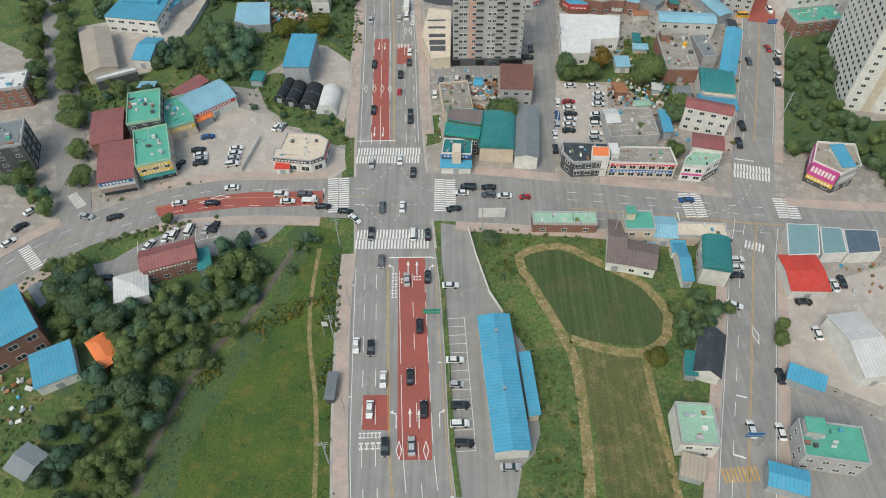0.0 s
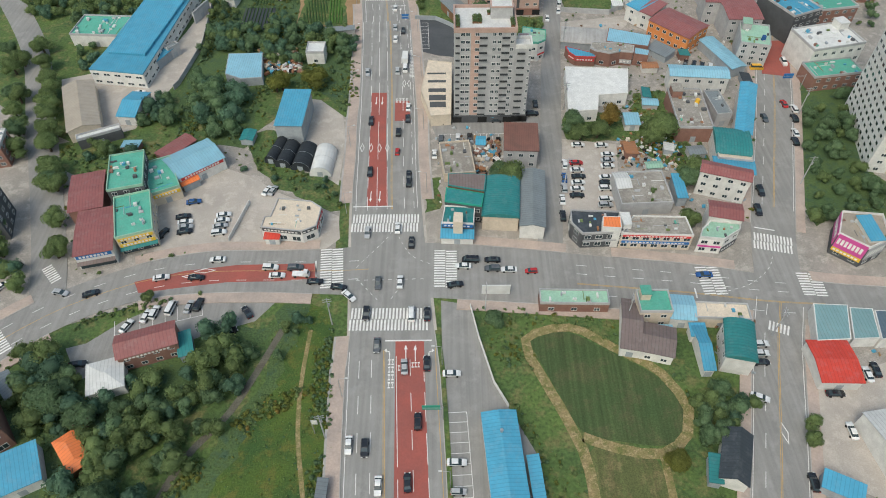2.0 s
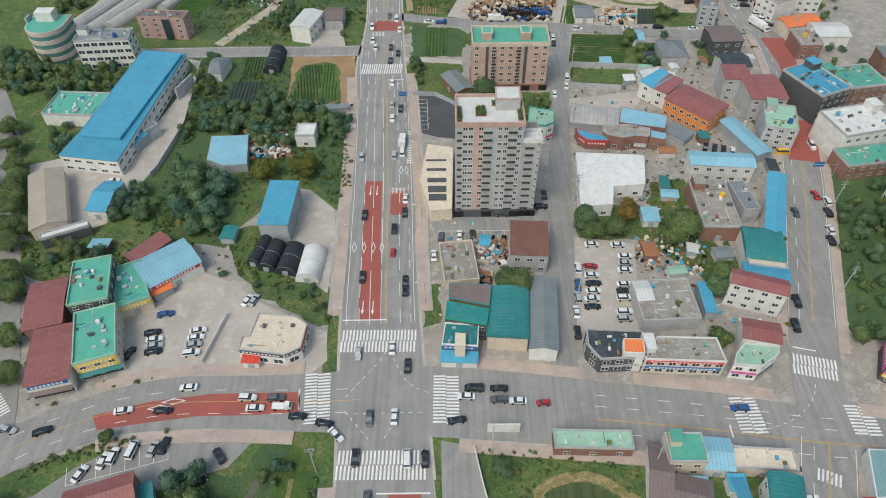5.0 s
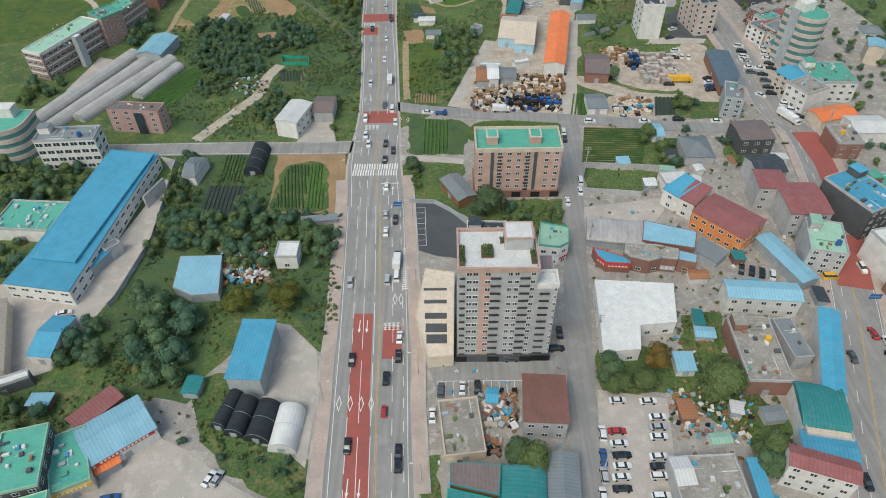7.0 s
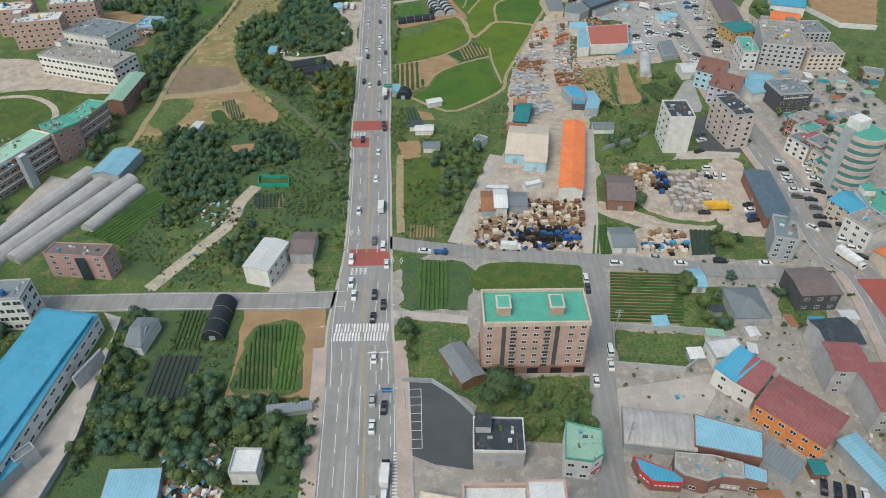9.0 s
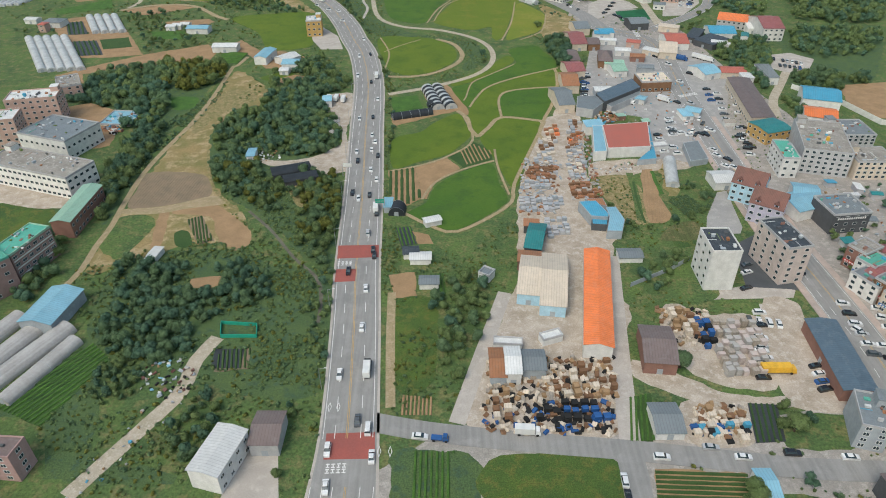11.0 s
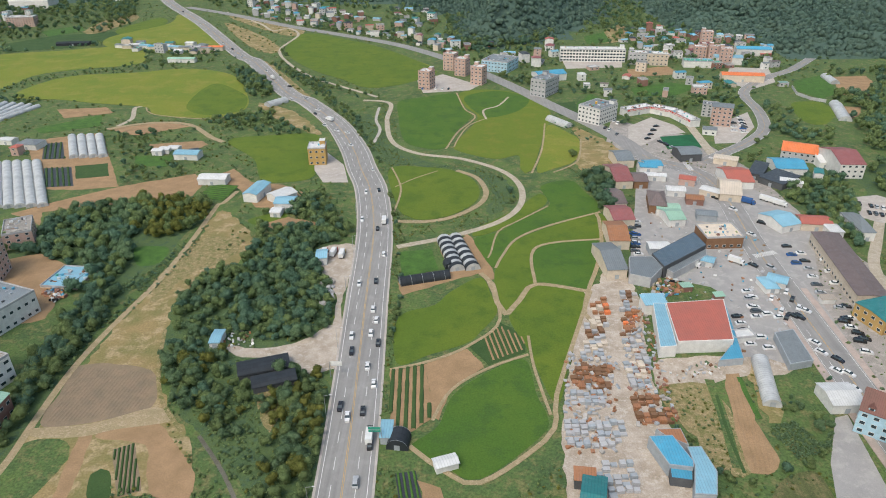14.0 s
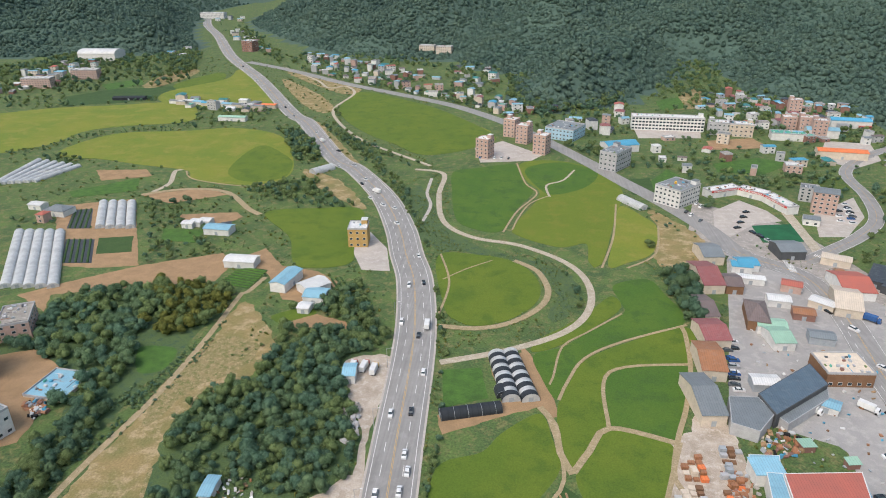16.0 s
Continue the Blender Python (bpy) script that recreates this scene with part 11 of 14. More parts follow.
# ---- road paint ----
patch('lane_surface', 'red-coloured lane surface on the road', 'red_lane', 0.201, [(-14.3, 120.8), (-6.7, 120.5), (-3.9, 60.7), (-12.0, 60.7)], smooth=False, category='road marking')
patch('lane_surface', 'red-coloured lane surface on the road', 'red_lane', 0.203, [(-21.1, 77.2), (-14.6, 77.2), (-14.1, 68.0), (-20.8, 68.1)], smooth=False, category='road marking')
patch('lane_surface', 'red-coloured lane surface on the road', 'red_lane', 0.205, [(-27.5, 93.5), (-26.2, 93.5), (-25.2, 74.2), (-26.4, 74.2)], smooth=False, category='road marking')
patch('lane_surface', 'red-coloured lane surface on the road', 'red_lane', 0.208, [(-28.4, 230.8), (-22.7, 230.8), (-21.4, 201.9), (-19.0, 171.0), (-25.8, 171.1), (-27.1, 201.9)], smooth=False, category='road marking')
patch('lane_surface', 'red-coloured lane surface on the road', 'red_lane', 0.210, [(-19.3, 225.7), (-14.1, 225.7), (-13.3, 213.9), (-19.0, 214.0)], smooth=False, category='road marking')
patch('lane_surface', 'red-coloured lane surface on the road', 'red_lane', 0.212, [(-90.3, 141.0), (-76.8, 145.0), (-61.7, 147.2), (-38.8, 147.6), (-38.0, 142.0), (-49.7, 141.0), (-63.4, 140.8), (-75.2, 139.1), (-87.9, 137.0)], smooth=False, category='road marking')
patch('lane_surface', 'red-coloured lane surface on the road', 'red_lane', 0.214, [(-35.1, 343.0), (-21.2, 343.4), (-20.5, 334.2), (-34.7, 334.0)], smooth=False, category='road marking')
patch('lane_surface', 'red-coloured lane surface on the road', 'red_lane', 0.216, [(-43.5, 437.2), (-27.2, 437.5), (-26.6, 429.1), (-42.8, 428.3)], smooth=False, category='road marking')
patch('lane_surface', 'red-coloured lane surface on the road', 'red_lane', 0.218, [(-42.3, 421.3), (-34.7, 421.6), (-34.3, 413.9), (-41.9, 413.5)], smooth=False, category='road marking')
patch('lane_surface', 'red-coloured lane surface on the road', 'red_lane', 0.220, [(128.6, 264.3), (140.3, 264.2), (133.2, 238.8), (120.6, 241.4)], smooth=False, category='road marking')
patch('lane_surface', 'red-coloured lane surface on the road', 'red_lane', 0.222, [(141.4, 323.2), (148.0, 325.7), (146.4, 294.2), (144.1, 287.6), (136.0, 287.7)], smooth=False, category='road marking')
patch('lane_surface', 'red-coloured lane surface on the road', 'red_lane', 0.224, [(137.8, 325.5), (146.7, 325.3), (146.7, 294.1), (139.1, 290.8)], smooth=False, category='road marking')
for off, on, gap, mt in ((-2.0, 400, 0, 'paint_yellow'), (-2.35, 400, 0, 'paint_yellow'), (-5.4, 5, 5, 'paint_white'), (-8.6, 5, 5, 'paint_white'), (1.0, 30, 3, 'paint_white'), (4.6, 5, 5, 'paint_white'), (8.1, 8, 3, 'paint_white'), (11.3, 400, 0, 'paint_yellow'), (-11.3, 400, 0, 'paint_white')):
    marks('lane_line', mt, MAIN, off, on, gap, 0.16, start=0, stop=98)
for off, on, gap, mt in ((1.4, 400, 0, 'paint_yellow'), (1.75, 400, 0, 'paint_yellow'), (-6.1, 6, 4, 'paint_white'), (-3.1, 20, 4, 'paint_white'), (0.1, 20, 3, 'paint_white'), (5.6, 5, 5, 'paint_white'), (8.6, 3, 4, 'paint_white'), (-9.7, 400, 0, 'paint_white'), (9.7, 400, 0, 'paint_white')):
    marks('lane_line', mt, MAIN, off, on, gap, 0.16, start=150, stop=262)
for off, on, gap, mt in ((0.9, 400, 0, 'paint_yellow'), (0.5, 400, 0, 'paint_yellow'), (-5.5, 5, 5, 'paint_white'), (-2.7, 5, 5, 'paint_white'), (4.6, 5, 5, 'paint_white'), (-8.6, 400, 0, 'paint_white'), (8.2, 400, 0, 'paint_white')):
    marks('lane_line', mt, MAIN, off, on, gap, 0.16, start=262, stop=306)
for off, on, gap, mt in ((-0.3, 2000, 0, 'paint_yellow'), (-0.75, 2000, 0, 'paint_yellow'), (-4.0, 5, 6, 'paint_white'), (3.4, 5, 6, 'paint_white'), (-7.3, 2000, 0, 'paint_white'), (6.9, 2000, 0, 'paint_white')):
    marks('lane_line', mt, MAIN, off, on, gap, 0.18, start=322, stop=2400)
for off, on, gap, mt in ((0.0, 400, 0, 'paint_yellow'), (-3.4, 3, 5, 'paint_white'), (3.4, 3, 5, 'paint_white')):
    marks('lane_line', mt, CROSS, off, on, gap, 0.15, start=8, stop=118)
for off, on, gap, mt in ((1.8, 400, 0, 'paint_yellow'), (1.5, 400, 0, 'paint_yellow'), (-2.0, 3, 5, 'paint_white'), (-5.2, 3, 5, 'paint_white'), (5.2, 3, 5, 'paint_white')):
    marks('lane_line', mt, CROSS, off, on, gap, 0.15, start=178, stop=246)
for off, on, gap, mt in ((0.0, 1500, 0, 'paint_yellow'), (0.35, 1500, 0, 'paint_yellow'), (-3.3, 4, 6, 'paint_white'), (-6.1, 1500, 0, 'paint_white'), (6.1, 1500, 0, 'paint_white')):
    marks('lane_line', mt, TOWN, off, on, gap, 0.15, start=4, stop=90)
    marks('lane_line', mt, TOWN, off, on, gap, 0.15, start=128, stop=700)
marks('lane_line', 'paint_white', NORTH, -3.6, 400, 0, 0.12, start=2, stop=150)
marks('lane_line', 'paint_white', NORTH, 3.6, 400, 0, 0.12, start=2, stop=150)

zebra(-19.0, 163.6, 0.2, 21.6, 3.6, 2)
zebra(-16.0, 127.5, 0.1, 22.3, 3.6, 2)
zebra(-34.1, 145.5, -84.3, 15.7, 3.2, 2)
zebra(-1.0, 145.2, -90.1, 14.6, 3.2, 2)
zebra(74.7, 140.3, -86.9, 10.7, 3.2, 2)
zebra(97.1, 154.5, -13.2, 11.7, 3.2, 2)
zebra(102.7, 138.5, -91.9, 9.3, 3.2, 2)
zebra(89.1, 124.0, -22.8, 6.1, 3.2, 1)
zebra(-115.0, 143.7, -47.1, 8.3, 3.0, 1)
zebra(-120.5, 121.0, -45.9, 11.1, 3.2, 1)
zebra(-27.1, 302.3, 0.5, 17.3, 3.6, 2)
zebra(137.6, 274.2, -5.0, 11.0, 3.4, 2)
zebra(-13.3, 249.3, -88.2, 19.8, 2.6, 1)
zebra(138.6, 273.9, -4.0, 9.8, 3.4, 1)
zebra(66.3, 57.1, 4, 9.0, 3.4, 1, 'paint_yellow')
zebra(132.1, 255.2, 0, 11.0, 3.0, 1, 'paint_yellow')
marks('stop_line', 'paint_white', [(-17.1, 120.6), (-4.6, 120.7)], 0.0, 400, 0, 0.40, z=0.218)
marks('stop_line', 'paint_white', [(-30.0, 170.8), (-17.5, 171.0)], 0.0, 400, 0, 0.40, z=0.218)
marks('stop_line', 'paint_white', [(-39.0, 148.6), (-38.3, 142.5)], 0.0, 400, 0, 0.40, z=0.218)
marks('stop_line', 'paint_white', [(5.1, 149.4), (5.0, 145.2)], 0.0, 400, 0, 0.40, z=0.218)
marks('stop_line', 'paint_white', [(-39.0, 147.2), (-38.1, 142.5)], 0.0, 400, 0, 0.40, z=0.218)
marks('stop_line', 'paint_white', [(-24.6, 293.9), (-18.0, 294.1)], 0.0, 400, 0, 0.40, z=0.218)
marks('stop_line', 'paint_white', [(93.2, 161.1), (99.0, 159.7)], 0.0, 400, 0, 0.40, z=0.218)
marks('stop_line', 'paint_white', [(70.3, 76.8), (72.8, 76.1)], 0.0, 400, 0, 0.40, z=0.218)
marks('stop_line', 'paint_white', [(69.4, 137.8), (69.3, 134.3)], 0.0, 400, 0, 0.40, z=0.218)
marks('stop_line', 'paint_white', [(65.5, 61.8), (68.2, 60.9)], 0.0, 400, 0, 0.40, z=0.218)
arrow(-11.4, 116.9, 2.0, 'ahead', 1.0)
arrow(-8.9, 116.8, 2.0, 'ahead', 1.0)
arrow(-9.4, 71.2, 2.0, 'ahead', 1.0)
arrow(-7.2, 70.9, 2.0, 'ahead', 1.0)
arrow(-12.7, 70.9, 2.0, 'left', 1.0)
arrow(-2.3, 71.2, 2.0, 'right', 1.0)
arrow(-15.6, 115.9, 2.0, 'left', 1.0)
arrow(-5.3, 115.8, 2.0, 'right', 1.0)
arrow(-11.7, 63.0, 2.0, 'diamond', 1.0)
arrow(-5.4, 63.0, 2.0, 'diamond', 1.0)
arrow(-29.4, 199.3, 2.0, 'diamond', 1.0)
arrow(-26.4, 199.3, 2.0, 'diamond', 1.0)
arrow(-23.5, 199.2, 2.0, 'diamond', 1.0)
arrow(-20.8, 199.2, 2.0, 'diamond', 1.0)
arrow(-16.4, 236.6, 2.0, 'diamond', 1.0)
arrow(-14.6, 236.6, 2.0, 'diamond', 1.0)
arrow(-70.9, 145.0, 95.0, 'diamond', 1.3)
arrow(-74.0, 143.1, 95.0, 'diamond', 1.3)
arrow(-35.5, 352.8, 2.0, 'diamond', 0.8)
arrow(-32.9, 352.8, 2.0, 'diamond', 0.8)
arrow(-16.4, 336.6, 2.0, 'diamond', 0.8)
arrow(-19.5, 336.6, 2.0, 'diamond', 0.8)
arrow(80.2, 94.0, 0.0, 'diamond', 1.2)
arrow(-26.3, 225.8, 180.0, 'ahead', 1.0)
arrow(-24.1, 225.8, 180.0, 'ahead', 1.0)
arrow(-24.8, 175.4, 180.0, 'ahead', 1.0)
arrow(-21.9, 175.3, 180.0, 'ahead', 1.0)
arrow(-23.3, 289.8, 2.0, 'ahead', 1.0)
arrow(-20.1, 289.8, 2.0, 'ahead', 1.0)
bars(-18.6, 66.9, 2.0, 5.5, 1.8, rows=1, cols=6)
bars(-18.4, 64.3, 2.0, 5.5, 2.2, rows=1, cols=4)
bars(-14.9, 110.9, 2.0, 1.8, 9.0, rows=4, cols=2)
bars(-8.6, 113.4, 2.0, 2.4, 2.0, rows=1, cols=3)
bars(-30.7, 331.3, 2.0, 6.0, 3.5, rows=2, cols=4)
bars(-39.3, 425.4, 2.0, 6.0, 3.0, rows=2, cols=4)
bars(-16.7, 226.0, 2.0, 5.0, 3.0, rows=2, cols=4)
bars(-12.2, 112.5, 2.0, 2.2, 2.0, rows=1, cols=3)
marks('turning_guide', 'paint_white', [(-26.9, 146.0), (-18.7, 157.3), (-17.0, 161.3)], 0.0, 1.0, 1.3, 0.14)
marks('turning_guide', 'paint_white', [(-16.0, 160.0), (-11.2, 150.8), (-4.9, 147.0)], 0.0, 1.0, 1.3, 0.14)
marks('turning_guide', 'paint_white', [(-26.5, 141.2), (-5.7, 141.7)], 0.0, 1.0, 1.3, 0.14)
marks('turning_guide', 'paint_white', [(-26.6, 141.9), (-21.9, 136.4), (-19.1, 133.0)], 0.0, 1.0, 1.3, 0.14)
marks('turning_guide', 'paint_white', [(-13.4, 139.4), (-15.8, 135.3), (-17.1, 133.0)], 0.0, 1.0, 1.3, 0.14)
marks('turning_guide', 'paint_white', [(76.2, 136.1), (85.4, 139.1), (92.6, 145.0), (95.8, 151.2)], 0.0, 1.0, 1.3, 0.14)
bay_lines(-0.6, 99.6, 1.4, 62.7, 14, 4.8, -1)
bay_lines(-12.3, 260.3, -13.1, 279.9, 7, 5.0, 1)
bay_lines(-91.6, 127.5, -69.3, 134.1, 7, 5.0, 1)
bay_lines(21.9, 201.8, -3.1, 201.6, 12, 4.8, 1)

# ---- towers ----
tower('thirteen-storey grey apartment tower with pink strips and small balconies', 12.2, 220.5, 0.1, 19.8, 14.4, 36.0, 12, 'wall_grey', 'flat_white', stripes=((-4.6, -1.9, 'wall_pink'),), columns=((-7.2, 1.4), (-5.6, 1.4), (-2.6, 1.4), (2.9, 1.2), (4.6, 1.2), (8.6, 1.2)), balconies=((-8.9, 1.4), (-0.6, 2.6), (6.6, 2.6)), side_columns=((-4, 1.4), (0, 1.4), (4, 1.4)), parapet='wall_pink', podium='wall_dark', heads=((5.4, 2.9, 7.0, 6.0, 4.0, 'wall_grey'),))
tower('grey lower wing of the apartment tower', 24.7, 216.0, 0.1, 5.4, 4.8, 30.0, 10, 'wall_grey', 'flat_white', columns=((2.2, 0.8),), balconies=((-0.6, 2.6),), side_columns=((0, 1.4),), parapet='wall_white', podium='wall_dark')
slab('rear wing of the tower with a ribbed mauve roof', [(23.9, 221.6), (28.2, 222.5), (28.3, 229.9), (24.5, 229.7)], 25.0, 'wall_grey', 'sheet_mauve', 'tower_wing', 'apartment wing', 8, 0.25, 'wall_grey', win=3.5)
for label, x, y, w, d in (('raised bed of shrubs in the middle of the tower roof', 9.6, 219.6, 3.0, 4.2), ('planted trough along the roof edge', 3.4, 218.0, 1.2, 6.5), ('planted trough along the roof edge', 21.0, 217.6, 1.2, 4.6), ('small planter beside the stair head', 14.0, 223.6, 1.8, 1.6)):
    roof_planter(label, x, y, 36.15, w, d)
tower('seven-storey brick apartment block with green roof', 24.2, 292.6, 0.6, 29.2, 13.1, 20.0, 6, 'wall_pink', 'flat_green', stripes=((-9.6, -8.4, 'wall_dark'), (5.2, 6.4, 'wall_dark')), columns=((-13.0, 1.5), (-6.5, 1.5), (-3.2, 1.5), (0.0, 1.5), (3.2, 1.5), (9.7, 1.5), (13.0, 1.5)), balconies=((-6.4, 1.8), (2.9, 1.8)), side_columns=((-4, 1.4), (0, 1.4), (4, 1.4)), parapet='wall_cream', podium='wall_brick', heads=((-9.0, -0.7, 3.8, 5.0, 3.0, 'wall_pink'), (5.8, -0.7, 3.8, 5.0, 3.0, 'wall_pink')), name='apartment_block')
tower('tall white apartment slab with rows of windows', 148.4, 202.2, -12.0, 16.0, 36.0, 46.0, 16, 'wall_white', 'flat_white', columns=((-5, 1.6), (5, 1.6)), side_columns=((-16.0, 1.8), (-12.8, 1.8), (-9.6, 1.8), (-6.4, 1.8), (-3.2, 1.8), (0.0, 1.8), (3.2, 1.8), (6.4, 1.8), (9.6, 1.8), (12.8, 1.8), (16.0, 1.8)), sides='W', heads=((0, 0, 6, 8, 4, 'wall_white'),), stripes=((-1.5, 1.5, 'wall_cream'),))
round_tower('round-fronted white office with green glass bands', 160.1, 381.9, 25.0, 7.0, 24.0, 7, 9.0)
round_tower('round corner tower of a pale office', -167.3, 314.7, 0.0, 8.0, 15.0, 4, 8.0)

# ---- walls and fences ----
wall_line('wall', 'pale grey panel wall round a green plot', 'wall_grey', [(51.3, 303.5), (81.6, 300.9), (78.4, 293.1), (69.0, 285.7), (48.7, 288.1), (51.3, 303.5)], 2.4)
wall_line('fence', 'steel panel fence round a black parking lot', 'wall_steel', [(-13.6, 282.8), (-4.9, 282.3), (0.8, 277.8), (6.9, 271.0)], 2.0)
wall_line('wall', 'pale concrete retaining wall by the parking lot', 'wall_white', [(5.9, 131.9), (7.9, 121.5), (11.3, 107.8), (14.6, 101.1)], 1.4)
wall_line('wall', 'concrete boundary wall of the factory', 'wall_grey', [(-104.0, 308.1), (-99.4, 263.3), (-102.2, 237.0), (-103.4, 233.7)], 2.2)
wall_line('wall', 'low white wall beside a parking lot', 'wall_white', [(-63.1, 172.9), (-66.3, 156.7)], 1.6)
wall_line('fence', 'green netting fence along a field', 'sign_green', [(-77.9, 390.7), (-65.3, 389.4), (-64.2, 383.7), (-76.4, 383.8), (-77.9, 390.7)], 1.5)
wall_line('fence', 'pale steel fence by the lane', 'wall_steel', [(67.3, 409.4), (84.9, 419.0), (94.0, 425.8)], 2.0)
wall_line('fence', 'long white site hoarding', 'wall_white', [(206.3, 597.5), (224.4, 572.8), (232.4, 546.2), (252.2, 541.7)], 3.0)

# ---- woods and trees ----
wood([(-112.5, 116.2), (-105.3, 118.2), (-95.7, 106.3), (-87.8, 100.7), (-80.2, 100.7), (-70.3, 103.4), (-67.7, 111.9), (-65.5, 115.9), (-58.7, 122.0), (-51.2, 115.8), (-48.3, 107.9), (-52.8, 98.7), (-58.4, 90.1), (-64.0, 77.4), (-66.8, 67.2), (-70.6, 57.7), (-74.2, 49.0), (-91.4, 49.0), (-95.2, 61.8), (-92.3, 71.5), (-80.8, 80.5), (-82.3, 85.3), (-93.0, 93.7), (-98.0, 91.2), (-107.2, 98.2)], 5.2, (2.2, 4.4), 31)
wood([(-49.6, 115.8), (-44.4, 124.0), (-34.6, 130.9), (-38.0, 125.0), (-45.8, 111.8), (-52.8, 98.7), (-57.3, 91.8)], 4.0, (1.2, 2.4), 32)
wood([(-83.0, 112.5), (-72.1, 125.3), (-58.3, 126.0), (-54.6, 118.5), (-58.3, 107.1), (-69.1, 93.8), (-74.7, 87.5), (-76.7, 79.0), (-88.4, 79.0), (-83.1, 92.6), (-88.1, 102.2), (-105.4, 106.5), (-113.2, 109.5), (-107.9, 112.6)], 5.0, (2.4, 4.4), 321, leaf=('leaf_dark', 'leaf_teal', 'leaf'))
scrub([(-36.7, 112.3), (-33.3, 106.2), (-50.2, 92.5), (-61.4, 78.9), (-66.2, 78.9), (-56.4, 92.5), (-46.1, 104.8)], 1.1, (0.5, 1.3), 105, leaf=('leaf_yellow', 'leaf', 'leaf_gold'), weights=(0.5, 0.4, 0.1))
scrub([(-35.4, 116.9), (-31.5, 125.1), (-28.9, 96.3), (-29.9, 78.8), (-32.9, 78.9), (-34.4, 99.2)], 1.0, (0.5, 1.2), 106, leaf=('leaf_dark', 'leaf', 'leaf_yellow'))
patch('field', 'dark rough ground under the restaurant trees', 'rough_dark', 0.050, [(-83.0, 112.5), (-72.6, 127.0), (-58.6, 127.6), (-51.2, 125.2), (-46.0, 128.5), (-59.5, 106.3), (-69.1, 93.8), (-74.3, 86.1), (-76.7, 79.0), (-100.1, 79.0), (-114.6, 109.5), (-107.9, 112.6)])
wood([(58.3, 103.5), (64.2, 106.3), (74.9, 102.5), (73.4, 98.0), (68.4, 94.6), (62.9, 91.2), (58.6, 87.9), (57.2, 92.9)], 4.5, (2, 3.6), 33)
wood([(128.0, 216.7), (149.2, 229.5), (133.9, 180.4), (139.7, 175.9), (151.6, 172.9), (140.9, 140.5), (133.3, 155.4), (118.2, 162.9), (111.3, 163.0)], 5.6, (1.8, 3.6), 34, leaf=('leaf_dark', 'leaf', 'leaf_dark'))
wood([(-118.8, 230.0), (-109.4, 236.5), (-98.8, 225.0), (-98.3, 212.3), (-107.0, 209.4), (-114.4, 214.5)], 4.5, (2.6, 4.2), 35, leaf=('leaf_dark', 'leaf_teal'))
wood([(-197.3, 312.9), (-176.6, 317.6), (-150.3, 300.2), (-132.9, 307.1), (-126.0, 284.2), (-140.8, 286.6), (-157.2, 280.4), (-162.4, 284.7), (-180.1, 285.0)], 5.0, (2.2, 3.6), 38)
wood([(-150.6, 260.3), (-138.7, 264.0), (-130.6, 245.4), (-140.3, 242.0)], 5.0, (2, 3.2), 39)
wood([(-110.3, 118.7), (-102.3, 119.4), (-97.7, 113.4), (-87.2, 98.3), (-100.6, 97.1)], 5.0, (2, 3.6), 40)
wood([(-142.7, 155.3), (-130.8, 152.7), (-121.7, 147.6), (-117.3, 135.6), (-125.1, 138.0), (-139.5, 147.7)], 5.0, (2.4, 3.8), 41)
wood([(-127.3, 201.8), (-110.6, 203.0), (-104.7, 193.5), (-109.8, 189.7), (-122.9, 191.1)], 5.0, (2.2, 3.6), 42)
wood([(-168.2, 302.1), (-154.6, 300.2), (-142.9, 305.4), (-140.0, 283.4), (-159.3, 283.6)], 5.0, (2, 3.4), 43)
wood([(-221.8, 614.2), (-219.5, 628.7), (-203.1, 638.0), (-198.1, 644.4), (-187.1, 656.5), (-171.3, 638.4), (-171.6, 614.8), (-161.2, 596.3), (-161.4, 591.3), (-155.3, 574.9), (-154.4, 555.8), (-158.4, 542.2), (-168.4, 549.6), (-166.8, 534.8), (-178.9, 570.1), (-197.2, 578.9), (-208.6, 578.7), (-225.2, 583.2), (-232.9, 595.4), (-222.4, 598.1)], 5.0, (2.4, 4.6), 46, leaf=('leaf_dark', 'leaf_teal', 'leaf'))
wood([(-187.1, 656.5), (-162.9, 651.4), (-143.0, 645.1), (-139.0, 625.5), (-143.5, 603.3), (-159.4, 597.9), (-174.1, 614.8), (-170.1, 629.2), (-184.5, 638.2)], 5.0, (2.4, 4.4), 551, leaf=('leaf_yellow', 'leaf'), weights=(0.55, 0.45))
wood([(-162.0, 511.8), (-157.9, 518.1), (-151.7, 524.7), (-148.8, 535.1), (-148.1, 503.1), (-144.4, 469.0), (-145.2, 457.3), (-145.5, 455.3), (-154.6, 469.9), (-161.3, 491.8), (-157.2, 500.1)], 4.4, (2.0, 3.8), 55, leaf=('leaf_dark', 'leaf_teal', 'leaf'))
scrub([(-157.2, 528.0), (-150.4, 566.2), (-139.9, 562.2), (-145.2, 531.6), (-146.3, 503.2), (-145.3, 481.9)], 1.7, (0.5, 1.5), 103, leaf=('leaf_dark', 'leaf_teal', 'leaf'))
wood([(-102.1, 592.3), (-91.3, 612.1), (-69.1, 611.6), (-60.4, 597.8), (-73.6, 588.5), (-61.5, 567.2), (-55.4, 540.4), (-56.1, 521.3), (-66.3, 515.7), (-77.2, 526.3), (-91.3, 528.9), (-106.7, 535.4), (-118.1, 527.1), (-123.6, 539.2), (-122.4, 557.3), (-105.0, 576.9)], 4.4, (2.0, 4.0), 47, leaf=('leaf_dark', 'leaf', 'leaf_teal'))
